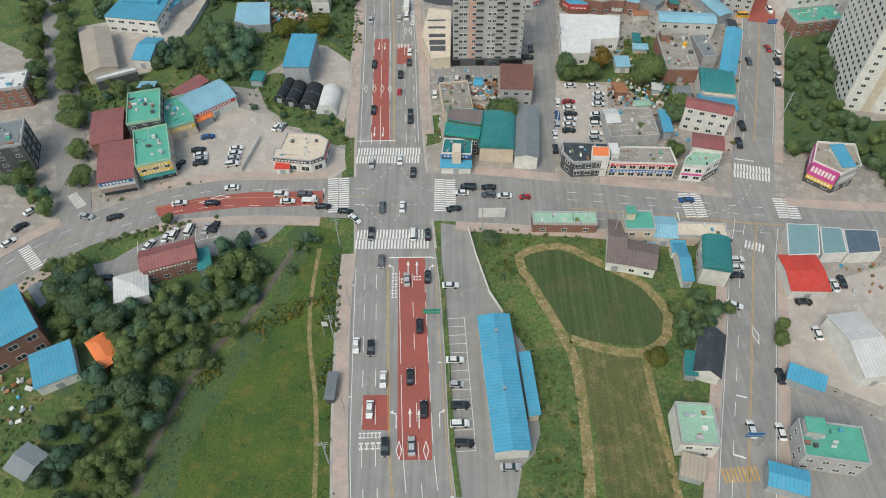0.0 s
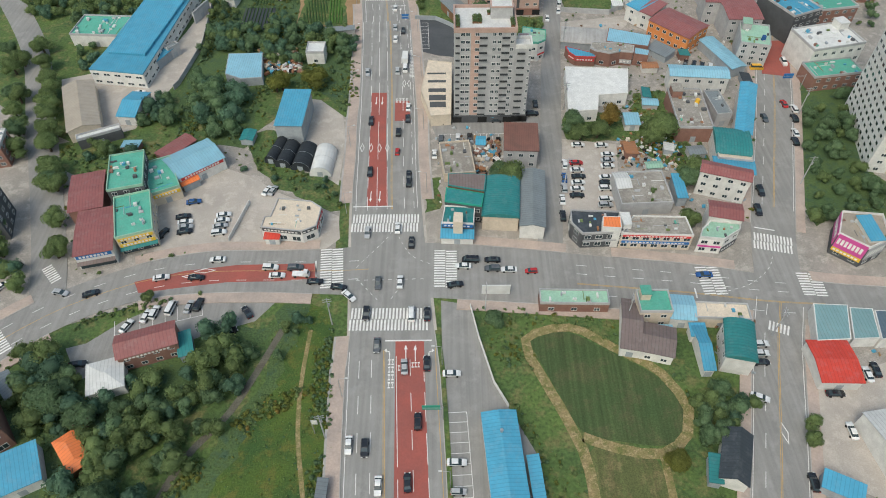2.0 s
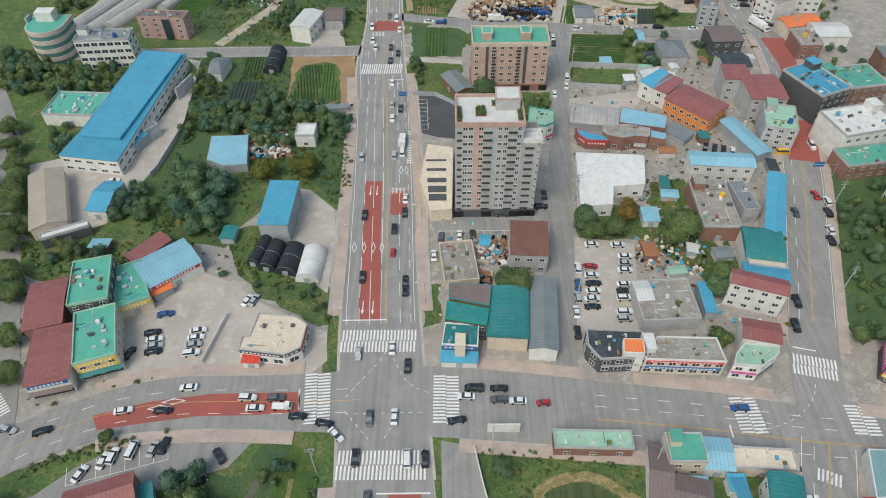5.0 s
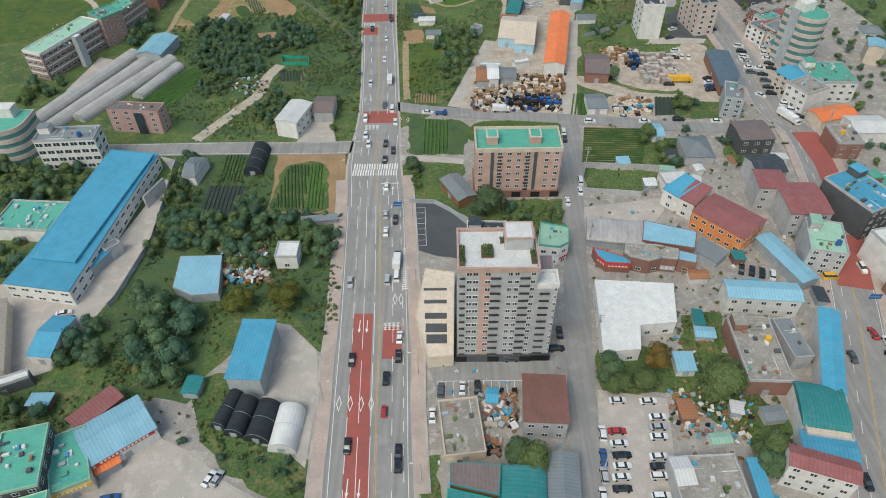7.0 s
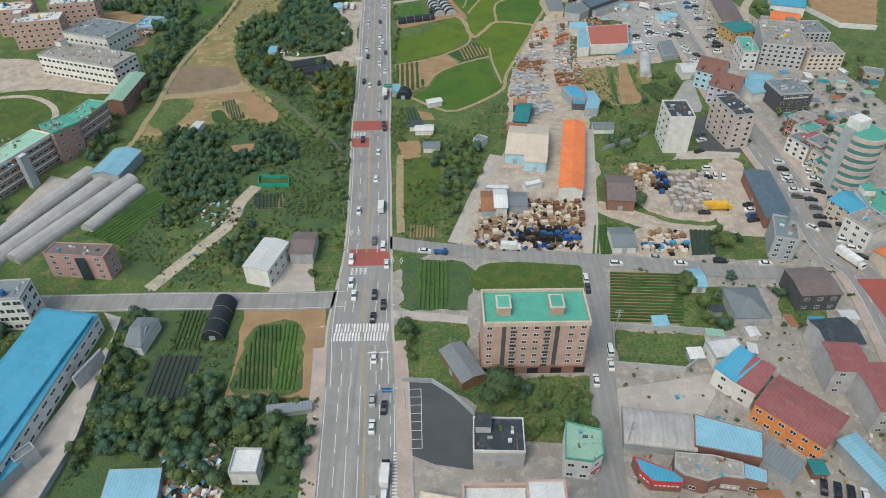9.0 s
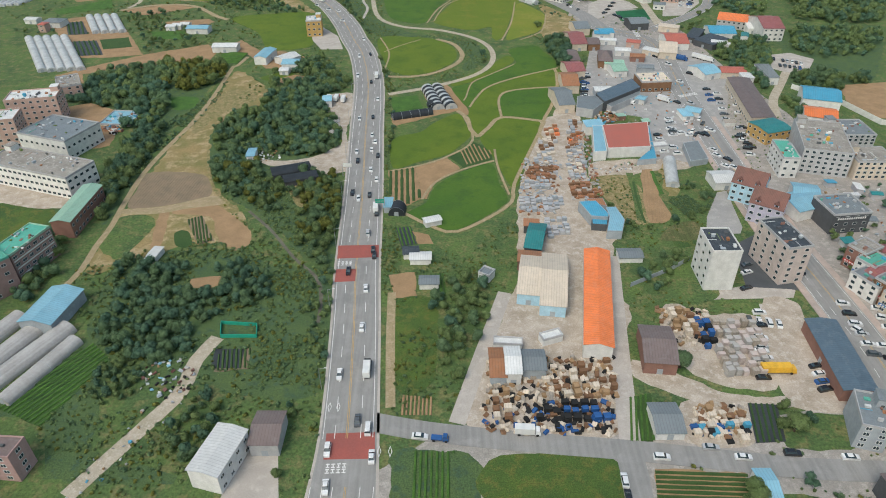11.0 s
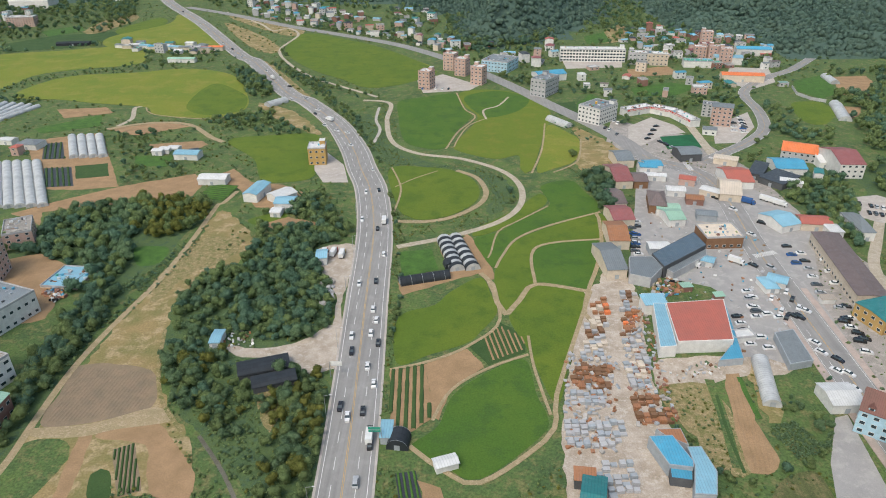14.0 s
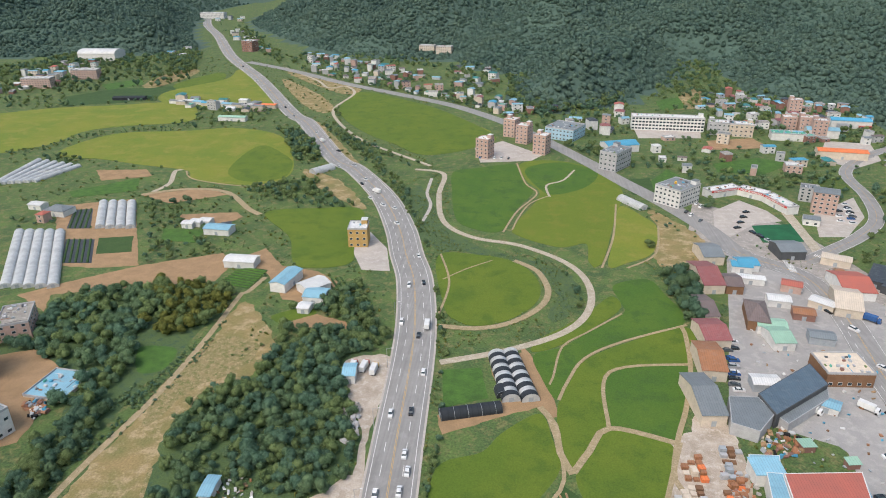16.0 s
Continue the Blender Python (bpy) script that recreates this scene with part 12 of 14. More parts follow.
wood([(-115.0, 515.7), (-99.1, 506.9), (-91.8, 508.0), (-85.7, 495.7), (-74.4, 486.7), (-73.6, 492.4), (-63.6, 500.1), (-48.9, 499.8), (-45.5, 466.9), (-44.4, 439.6), (-44.2, 426.3), (-50.0, 421.4), (-59.6, 437.0), (-65.5, 467.2), (-73.0, 484.8), (-73.0, 470.7), (-67.9, 451.5), (-75.1, 459.2), (-87.5, 470.9), (-102.3, 481.6), (-111.0, 496.9)], 4.8, (1.8, 3.6), 48, leaf=('leaf', 'leaf_dark', 'leaf_yellow'), weights=(0.4, 0.4, 0.2))
wood([(-69.0, 484.7), (-59.5, 488.3), (-50.3, 480.8), (-48.1, 465.3), (-61.1, 463.8)], 4.8, (1.8, 3.2), 57, leaf=('leaf_yellow', 'leaf_gold', 'leaf'), weights=(0.6, 0.1, 0.3))
wood([(-130.1, 424.9), (-120.0, 428.6), (-102.7, 427.1), (-96.8, 419.6), (-102.3, 412.6), (-97.5, 408.1), (-85.0, 407.9), (-87.7, 421.9), (-79.2, 426.8), (-65.8, 419.2), (-64.2, 405.5), (-70.2, 399.3), (-79.3, 399.4), (-80.4, 393.3), (-90.7, 389.6), (-83.8, 382.1), (-87.6, 373.5), (-99.8, 370.4), (-108.0, 373.7), (-116.8, 380.7), (-120.8, 391.8), (-115.0, 401.8)], 3.6, (1.6, 3.2), 49, leaf=('leaf_dark', 'leaf_teal'))
wood([(-50.0, 421.4), (-42.5, 426.3), (-41.4, 407.4), (-40.8, 389.0), (-37.7, 361.4), (-40.9, 361.4), (-45.6, 379.9), (-50.6, 399.0)], 4.0, (0.9, 2.0), 44)
wood([(-51.2, 359.6), (-45.0, 353.7), (-44.2, 334.9), (-46.8, 325.1), (-49.9, 340.1)], 4.0, (1.4, 2.8), 441)
wood([(-97.9, 264.6), (-97.5, 275.2), (-88.6, 280.7), (-68.0, 283.4), (-53.0, 277.5), (-41.0, 278.8), (-37.4, 264.0), (-36.9, 249.3), (-47.4, 250.6), (-51.0, 264.1), (-59.4, 264.2), (-57.6, 249.5), (-67.5, 247.2), (-74.7, 258.1), (-91.1, 258.2)], 4.0, (2.0, 3.6), 37, leaf=('leaf_dark', 'leaf_teal', 'leaf'))
wood([(-95.8, 236.3), (-87.8, 240.6), (-78.9, 236.2), (-75.8, 229.8), (-70.4, 219.8), (-69.5, 210.5), (-74.6, 203.5), (-82.5, 207.0), (-92.1, 220.0)], 5.2, (3.4, 5.2), 36, leaf=('leaf_dark', 'leaf_teal'))
wood([(-95.2, 249.8), (-101.4, 259.6), (-103.2, 298.8), (-99.1, 315.1), (-92.0, 301.8), (-97.6, 272.5), (-95.9, 252.2)], 3.6, (1.2, 2.6), 442)
scrub([(-95.1, 203.6), (-97.9, 220.0), (-98.2, 254.6), (-102.3, 298.8), (-100.2, 311.7), (-91.2, 298.6), (-94.3, 252.2), (-98.8, 236.3), (-88.0, 207.0)], 1.5, (0.4, 1.3), 104, leaf=('leaf_dark', 'leaf', 'leaf_yellow'))
wood([(-70.6, 188.9), (-66.0, 185.8), (-60.2, 182.8), (-47.8, 177.1), (-36.9, 170.2), (-32.2, 170.2), (-34.3, 177.0), (-36.5, 179.8), (-37.6, 182.7), (-43.8, 182.7), (-60.3, 188.8), (-67.1, 195.1)], 4.5, (0.8, 1.6), 443)
wood([(-104.7, 303.2), (-97.5, 312.3), (-93.0, 299.6), (-88.8, 279.8), (-83.1, 262.2), (-90.9, 256.8), (-96.1, 267.9), (-96.5, 289.4)], 4.5, (1.8, 3.0), 45)
wood([(-9.7, 415.5), (14.2, 415.1), (12.2, 361.3), (0.6, 357.6), (-2.5, 382.5)], 4.6, (1.8, 3.2), 50)
wood([(20.3, 281.3), (31.1, 283.0), (41.0, 277.6), (38.9, 264.5), (22.7, 263.1), (18.5, 271.0)], 5.0, (1.4, 2.6), 51)
wood([(74.7, 313.6), (91.2, 315.9), (89.3, 303.4), (76.6, 301.4)], 5.0, (2.2, 3.6), 52)
wood([(-15.9, 307.6), (-10.7, 305.3), (-9.4, 290.9), (-6.1, 281.5), (-11.6, 287.0), (-15.0, 296.9)], 4.0, (1.4, 2.6), 53)
wood([(95.8, 350.9), (106.7, 353.9), (104.8, 343.4), (96.2, 340.6)], 4.5, (2, 3.2), 54)
scrub([(-144.3, 525.4), (-146.4, 563.5), (-138.4, 608.6), (-133.9, 619.8), (-133.0, 575.8), (-139.6, 532.0), (-143.6, 509.2)], 1.6, (0.4, 1.4), 176, leaf=('leaf_dark', 'leaf_teal', 'leaf'))
wood([(-118.5, 523.7), (-110.0, 534.5), (-89.9, 531.5), (-63.2, 523.5), (-64.8, 515.1), (-87.4, 514.0), (-94.9, 520.8), (-106.2, 517.0)], 4.0, (1.5, 2.8), 177, leaf=('leaf', 'leaf_dark', 'leaf_teal'))
wood([(-156.7, 478.6), (-162.9, 500.2), (-165.3, 527.5), (-164.4, 552.7), (-151.6, 552.9), (-145.3, 527.8), (-147.2, 500.5), (-148.0, 477.6), (-148.8, 470.7)], 4.2, (1.8, 3.6), 168, leaf=('leaf_dark', 'leaf_teal', 'leaf'))
wood([(-113.1, 512.6), (-106.8, 522.0), (-92.4, 493.5), (-80.4, 474.4), (-87.0, 473.1), (-103.2, 490.7)], 4.2, (1.6, 3.0), 169, leaf=('leaf', 'leaf_dark', 'leaf_teal'))
wood([(-65.0, 485.2), (-52.1, 494.3), (-44.2, 447.1), (-51.3, 443.5), (-58.8, 466.1)], 4.4, (1.6, 3.0), 170, leaf=('leaf', 'leaf_dark', 'leaf_yellow'), weights=(0.5, 0.3, 0.2))
scrub([(-98.9, 488.2), (-71.2, 483.9), (-58.8, 443.3), (-68.3, 443.1), (-84.4, 465.6)], 1.8, (0.4, 1.3), 171, leaf=('leaf', 'leaf_dark', 'leaf'))
wood([(58.9, 104.3), (66.4, 107.2), (73.9, 105.0), (76.2, 101.5), (73.5, 97.4), (64.9, 92.6), (58.4, 92.0), (56.9, 98.8)], 4.2, (2.0, 3.4), 172, leaf=('leaf_dark', 'leaf_dark', 'leaf'))
scrub([(49.1, 115.6), (59.8, 113.2), (66.7, 107.9), (63.0, 104.3), (53.5, 109.9)], 1.7, (0.5, 1.4), 173)
scrub([(6.0, 129.0), (20.8, 131.2), (17.2, 122.2), (22.9, 107.4), (27.8, 92.1), (17.5, 92.1), (13.6, 107.4)], 1.6, (0.4, 1.1), 174, leaf=('leaf', 'leaf_yellow', 'leaf_dark'))
scrub([(-111.9, 119.5), (-99.7, 129.6), (-73.9, 137.2), (-64.7, 137.5), (-71.0, 134.6), (-95.9, 127.3), (-106.1, 119.5)], 1.3, (0.5, 1.2), 175, leaf=('leaf', 'leaf_dark', 'leaf'), label='trimmed roadside hedge and shrubs')
wood([(-159.9, 409.4), (-162.4, 446.5), (-152.5, 439.7), (-148.4, 415.0), (-150.7, 400.3)], 4.0, (2.0, 3.4), 160)
wood([(-81.3, 343.9), (-75.5, 362.4), (-67.7, 352.1), (-72.0, 331.8), (-76.6, 330.7)], 3.6, (1.4, 2.6), 161)
wood([(-188.7, 355.0), (-185.8, 369.5), (-172.2, 367.9), (-173.7, 355.7), (-180.6, 348.1)], 4.0, (1.8, 3.0), 162)
wood([(-111.3, 373.1), (-96.9, 370.6), (-96.0, 356.9), (-104.8, 353.9), (-114.1, 361.6)], 3.0, (1.0, 2.0), 163)
wood([(75.5, 453.3), (84.9, 450.7), (86.2, 445.4), (75.9, 443.6)], 3.6, (1.4, 2.4), 164)
wood([(65.8, 462.9), (65.3, 474.2), (68.0, 475.6), (72.0, 465.9), (73.0, 460.6)], 2.6, (0.9, 1.7), 165)
wood([(125.5, 493.9), (131.1, 499.6), (140.7, 502.0), (139.2, 497.9), (127.7, 492.4)], 3.4, (1.2, 2.2), 166)
wood([(105.5, 483.3), (111.5, 486.2), (114.4, 482.0), (110.7, 477.8), (104.2, 477.7)], 2.6, (0.8, 1.6), 167)
wood([(72.6, 414.3), (100.2, 432.8), (101.1, 418.4), (77.9, 401.2)], 5.0, (1.4, 2.6), 541)
scrub([(95.5, 470.4), (115.4, 477.9), (117.3, 468.9), (113.1, 461.5), (95.4, 456.0)], 0.75, (0.5, 1.1), 158, leaf=('leaf_dark', 'leaf_dark', 'leaf'), weights=(0.5, 0.3, 0.2), label='dense dark low bush crop')
wood([(113.8, 475.2), (120.9, 478.0), (119.3, 468.9), (113.8, 461.5), (110.7, 463.8)], 4.0, (1.5, 2.6), 58)
wood([(93.8, 454.2), (110.0, 460.2), (109.8, 454.5), (96.5, 450.7)], 3.8, (1.4, 2.4), 59)
wood([(69.9, 427.1), (93.4, 429.4), (93.1, 420.0), (73.7, 412.4)], 5.0, (1.6, 3), 59)
wood([(71.0, 685.0), (87.2, 695.1), (80.6, 629.9), (68.5, 624.5)], 5.0, (3, 5), 60, leaf=('leaf_dark', 'leaf_teal'))
wood([(300.9, 870.4), (424.1, 942.0), (384.6, 814.2), (325.5, 718.2), (265.8, 729.1), (291.5, 808.6)], 6.5, (3, 5), 61, far=True)
wood([(201.4, 662.8), (218.3, 653.2), (188.8, 587.7), (186.0, 616.3)], 5.5, (2.4, 4), 62)
wood([(195.6, 581.0), (203.5, 574.6), (195.3, 554.0), (190.3, 559.7)], 5.0, (2.2, 3.6), 63)
wood([(-234.8, 958.3), (-192.1, 951.6), (-164.0, 893.4), (-163.5, 856.0), (-188.6, 869.3)], 6.0, (2.4, 4.2), 64)
wood([(-202.0, 813.7), (-153.1, 821.2), (-128.4, 780.5), (-175.0, 775.7)], 8.5, (1.8, 3), 65, far=True)
wood([(-49.3, 678.1), (-38.2, 626.0), (-32.5, 590.2), (-29.4, 561.3), (-28.8, 537.3), (-28.9, 512.7), (-25.0, 513.1), (-26.9, 561.5), (-31.2, 598.7), (-36.9, 636.7)], 3.4, (1.0, 2.0), 66)
wood([(-205.1, 995.0), (-133.6, 882.8), (-88.3, 790.3), (-57.0, 699.1), (-53.4, 707.3), (-82.6, 802.7), (-136.8, 917.5)], 5.0, (1.4, 2.6), 67)
wood([(-111.9, 628.6), (-93.9, 641.8), (-80.3, 655.2), (-62.4, 623.4), (-56.2, 604.8), (-76.6, 598.0), (-87.0, 584.2), (-93.9, 564.4), (-102.9, 582.4)], 5.2, (2.2, 3.8), 68)
wood([(-25.5, 1246.1), (95.7, 1322.3), (129.9, 1238.6), (92.0, 1086.2), (14.8, 1039.6), (-17.3, 1076.5)], 8.0, (3.4, 5.5), 69, far=True)
wood([(-764.6, 1279.7), (-662.9, 1341.3), (-557.5, 1440.4), (-410.3, 1155.3), (-473.7, 1150.0), (-532.2, 1092.3), (-625.1, 1101.2)], 15.0, (3.0, 5.0), 70, far=True)
wood([(-256.5, 761.8), (-228.7, 770.3), (-168.3, 695.2), (-167.9, 665.5), (-203.7, 661.7), (-217.5, 698.2)], 8.0, (1.6, 3), 71, far=True)
wood([(197.0, 1171.6), (267.2, 1177.6), (341.9, 1094.9), (293.3, 940.9), (246.4, 919.7), (210.2, 941.7), (170.9, 1029.6)], 16.0, (2.6, 4.4), 72, far=True)
wood([(131.1, 892.6), (234.8, 935.3), (236.3, 873.6), (192.7, 818.7), (127.8, 823.9)], 14.0, (2.0, 3.4), 73, far=True)
wood([(-333.5, 1339.0), (-167.3, 1214.1), (-20.2, 1076.2), (-30.3, 1035.5), (-153.8, 1141.6), (-295.5, 1245.6)], 17.0, (2.6, 4.4), 74, far=True)
wood([(-469.5, 1081.4), (-299.9, 1129.1), (-243.9, 991.5), (-317.2, 950.6), (-414.6, 1000.6)], 15.0, (2.0, 3.6), 75, far=True)
wood([(17.2, 695.8), (32.4, 661.2), (28.9, 633.3), (17.9, 612.9), (8.4, 611.8), (24.2, 637.9), (25.5, 660.5)], 6.0, (1.2, 2.4), 76)
tree(-162.2, 258.8, 4.3, 6.8, 'leaf', 0)
tree(-156.9, 247.7, 4.3, 6.8, 'leaf', 1)
tree(-151.7, 236.2, 4.3, 6.8, 'leaf', 2)
tree(-147.4, 225.1, 4.3, 6.8, 'leaf', 3)
tree(-142.8, 215.0, 4.3, 6.8, 'leaf', 4)
tree(-139.3, 205.7, 4.3, 6.8, 'leaf', 5)
tree(-136.3, 198.5, 4.3, 6.8, 'leaf', 6)
tree(-130.0, 185.5, 4.3, 6.8, 'leaf', 7)
tree(-128.4, 179.7, 4.3, 6.8, 'leaf', 8)
tree(-166.5, 249.9, 4.2, 6.8, 'leaf', 0)
tree(-158.1, 226.4, 4.2, 6.8, 'leaf', 1)
tree(-149.9, 208.1, 4.2, 6.8, 'leaf', 2)
tree(-147.8, 230.1, 4.2, 6.8, 'leaf', 3)
tree(-143.9, 220.5, 4.2, 6.8, 'leaf', 4)
tree(-137.8, 206.2, 4.2, 6.8, 'leaf', 5)
tree(-130.7, 188.1, 4.2, 6.8, 'leaf', 6)
tree(-126.7, 178.9, 4.2, 6.8, 'leaf', 7)
tree(-115.5, 150.3, 3.6, 6.0, 'leaf', 0)
tree(-172.8, 255.8, 3.8, 6.8, 'leaf_dark', 0)
tree(-167.8, 244.7, 4.1, 6.8, 'leaf', 1)
tree(-160.7, 228.2, 4.4, 6.8, 'leaf_dark', 2)
tree(-155.6, 216.8, 3.8, 6.8, 'leaf', 3)
tree(-150.4, 206.0, 4.1, 6.8, 'leaf_dark', 4)
tree(-145.7, 196.4, 4.4, 6.8, 'leaf', 5)
tree(-136.6, 159.4, 3.8, 6.8, 'leaf_dark', 6)
tree(-132.3, 150.9, 4.1, 6.8, 'leaf', 7)
tree(-128.3, 181.4, 4.4, 6.8, 'leaf_dark', 8)
tree(-120.1, 163.1, 3.8, 6.8, 'leaf', 9)
tree(-114.6, 151.3, 3.6, 7.0, 'leaf', 1)
tree(-84.0, 134.3, 2.0, 4.0, 'leaf', 2)
tree(-64.1, 232.1, 4.2, 7.0, 'leaf_yellow', 3)
tree(-48.4, 235.9, 4.2, 7.0, 'leaf_yellow', 4)
tree(57.1, 211.1, 4.2, 8.0, 'leaf_gold', 5)
tree(72.0, 203.1, 6.5, 10.0, 'leaf', 6)
tree(69.5, 200.4, 4.0, 7.0, 'leaf', 7)
tree(19.5, 181.3, 5.5, 9.0, 'leaf', 8)
tree(16.7, 182.7, 4.0, 7.0, 'leaf_dark', 9)
tree(43.5, 207.8, 4.5, 7.0, 'leaf_dark', 10)
tree(51.9, 204.3, 4.0, 6.5, 'leaf', 11)
tree(45.7, 202.8, 4.0, 6.0, 'leaf', 12)
tree(13.0, 276.1, 6.0, 11.0, 'leaf_dark', 13)
tree(-13.0, 301.6, 3.0, 6.0, 'leaf_dark', 14)
tree(78.2, 319.6, 4.0, 7.0, 'leaf', 15)
tree(73.4, 368.2, 3.4, 6.0, 'leaf_dark', 16)
tree(98.7, 342.7, 3.5, 6.0, 'leaf', 17)
tree(78.8, 183.7, 4.5, 8.0, 'leaf', 18)
tree(76.9, 179.5, 4.0, 7.0, 'leaf_dark', 19)
tree(72.9, 162.2, 3.5, 6.0, 'leaf', 20)
tree(52.4, 85.5, 3.2, 5.0, 'leaf_yellow', 21)
tree(12.6, 126.0, 3.0, 4.5, 'leaf_dark', 22)
tree(86.7, 95.5, 2.2, 4.5, 'leaf', 23)
tree(85.0, 91.3, 2.2, 4.5, 'leaf', 24)
tree(-76.8, 76.5, 5.0, 8.0, 'leaf_dark', 25)
tree(-99.0, 100.5, 5.0, 8.0, 'leaf_dark', 26)
tree(-88.2, 96.4, 4.0, 7.0, 'leaf_dark', 27)
tree(-104.5, 115.2, 4.0, 7.0, 'leaf', 28)
tree(-61.4, 112.9, 4.0, 7.0, 'leaf', 29)
tree(-54.1, 106.1, 3.0, 5.0, 'leaf_teal', 30)
tree(243.5, 702.8, 3.0, 5.0, 'leaf', 31)
tree(-197.4, 633.1, 4.0, 7.0, 'leaf_dark', 32)
tree(69.8, 720.2, 3.0, 5.0, 'leaf', 33)
tree(-62.0, 233.3, 4.0, 7.0, 'leaf_yellow', 34)
tree(-50.0, 234.4, 4.5, 7.0, 'leaf_yellow', 35)

# ---- rough weeds and shrubs ----
scrub([(-45.4, 133.2), (-32.4, 130.4), (-28.7, 100.6), (-25.6, 49.9), (-74.4, 50.0), (-64.1, 74.4), (-52.5, 93.7)], 1.5, (0.15, 0.5), 81, leaf=('leaf', 'leaf_teal', 'leaf_yellow'), weights=(0.6, 0.2, 0.2))
scrub([(6.6, 131.7), (47.5, 127.0), (49.2, 117.5), (59.9, 107.6), (59.9, 100.1), (54.0, 86.4), (50.1, 49.7), (48.9, 49.7), (51.1, 86.4), (58.0, 94.8), (51.3, 111.5), (33.9, 123.8), (20.0, 123.9), (29.1, 95.0), (34.1, 77.0), (32.8, 49.7), (19.2, 49.8), (21.7, 86.5), (14.6, 101.3)], 1.7, (0.3, 1.0), 82)
scrub([(-32.7, 126.5), (-31.0, 126.4), (-28.7, 93.5), (-27.6, 68.4), (-24.4, 49.9), (-28.1, 49.9), (-29.6, 68.4), (-30.2, 93.5)], 1.5, (0.3, 0.9), 83)
scrub([(-70.5, 204.5), (-61.0, 204.5), (-52.8, 188.5), (-41.6, 185.9), (-33.5, 176.2), (-32.8, 169.3), (-41.8, 173.9), (-57.7, 186.0), (-63.6, 188.5)], 1.6, (0.3, 1.0), 84)
scrub([(-93.3, 204.7), (-103.1, 302.5), (-36.9, 301.5), (-34.3, 244.9), (-47.1, 228.2), (-65.9, 231.7), (-66.7, 204.5), (-87.6, 204.7)], 2.0, (0.3, 1.2), 85)
scrub([(-145.3, 422.3), (-90.4, 441.0), (-44.2, 420.8), (-34.8, 322.3), (-61.8, 322.6), (-98.0, 322.9), (-88.7, 353.4), (-82.7, 369.6), (-115.8, 373.5)], 2.2, (0.4, 1.4), 86)
scrub([(-100.7, 265.7), (-97.1, 320.4), (-40.7, 314.0), (-34.3, 265.3)], 2.2, (0.3, 1.0), 87)
scrub([(-23.5, 445.1), (14.7, 424.6), (11.9, 361.8), (1.5, 349.4), (-17.3, 349.6)], 2.0, (0.3, 1.2), 88)
scrub([(2.3, 420.1), (27.2, 460.7), (37.4, 454.9), (21.0, 406.6), (16.3, 406.6)], 2.0, (0.3, 1.0), 89)
scrub([(-136.6, 418.3), (-116.6, 442.7), (-75.0, 442.4), (-38.1, 401.4), (-126.0, 399.9)], 2.2, (0.3, 1.3), 90)
scrub([(-120.6, 345.2), (-113.9, 371.2), (-98.2, 353.2), (-85.6, 353.0), (-77.7, 340.7), (-77.0, 327.4), (-103.8, 327.7)], 1.9, (0.4, 1.2), 107, leaf=('leaf', 'leaf_dark', 'leaf_yellow'))
scrub([(-99.1, 471.1), (-49.2, 416.6), (-38.3, 361.4), (-60.1, 361.6), (-66.3, 407.7), (-90.8, 437.5)], 1.8, (0.4, 1.3), 108, leaf=('leaf', 'leaf_yellow', 'leaf_dark'))
scrub([(-105.2, 486.8), (-89.1, 560.2), (-53.8, 543.4), (-45.7, 459.5), (-47.6, 401.5), (-86.3, 442.5)], 2.6, (0.3, 1.2), 91)
scrub([(-43.3, 626.8), (-33.7, 626.7), (-17.5, 401.0), (-23.0, 401.0)], 1.6, (0.3, 1.2), 92)
scrub([(-96.2, 810.1), (-60.7, 853.7), (-41.4, 715.4), (-8.9, 710.9), (27.3, 685.7), (30.4, 649.4), (8.6, 616.7), (-29.4, 603.5), (-46.3, 677.8)], 2.2, (0.3, 1.1), 93)
scrub([(-294.6, 790.2), (-180.8, 801.6), (-91.5, 702.2), (-67.5, 662.5), (-63.5, 628.5), (-121.1, 584.9), (-123.4, 644.2), (-216.4, 689.0)], 4.0, (0.4, 1.5), 94)
scrub([(-169.7, 1036.1), (-90.9, 850.8), (-60.7, 853.7), (-158.6, 988.7)], 3.5, (0.4, 1.4), 95)
scrub([(45.6, 694.5), (98.2, 722.2), (81.0, 644.2), (72.2, 638.1), (68.9, 677.1)], 3.0, (0.4, 1.2), 96)
scrub([(19.5, 287.2), (42.9, 283.3), (39.4, 264.8), (14.6, 265.0)], 1.8, (0.3, 1.0), 97)
scrub([(59.4, 385.9), (75.2, 419.1), (105.1, 405.4), (102.4, 389.2), (85.4, 383.7)], 2.0, (0.3, 0.9), 98)
scrub([(64.9, 500.9), (105.1, 504.6), (97.3, 452.5), (114.0, 455.4), (107.6, 436.1), (68.8, 421.8), (71.0, 441.6)], 2.2, (0.3, 1.0), 99)
scrub([(69.0, 229.3), (81.9, 230.3), (79.4, 216.6), (70.3, 212.7), (67.1, 218.7)], 1.4, (0.3, 0.8), 100)
scrub([(-700, 900), (-200, 700), (-60, 1000), (-250, 1350), (-600, 1400)], 9.0, (0.8, 2.2), 101)
scrub([(120, 900), (350, 950), (330, 1080), (120, 1150), (40, 1050)], 8.0, (0.8, 2.2), 102)

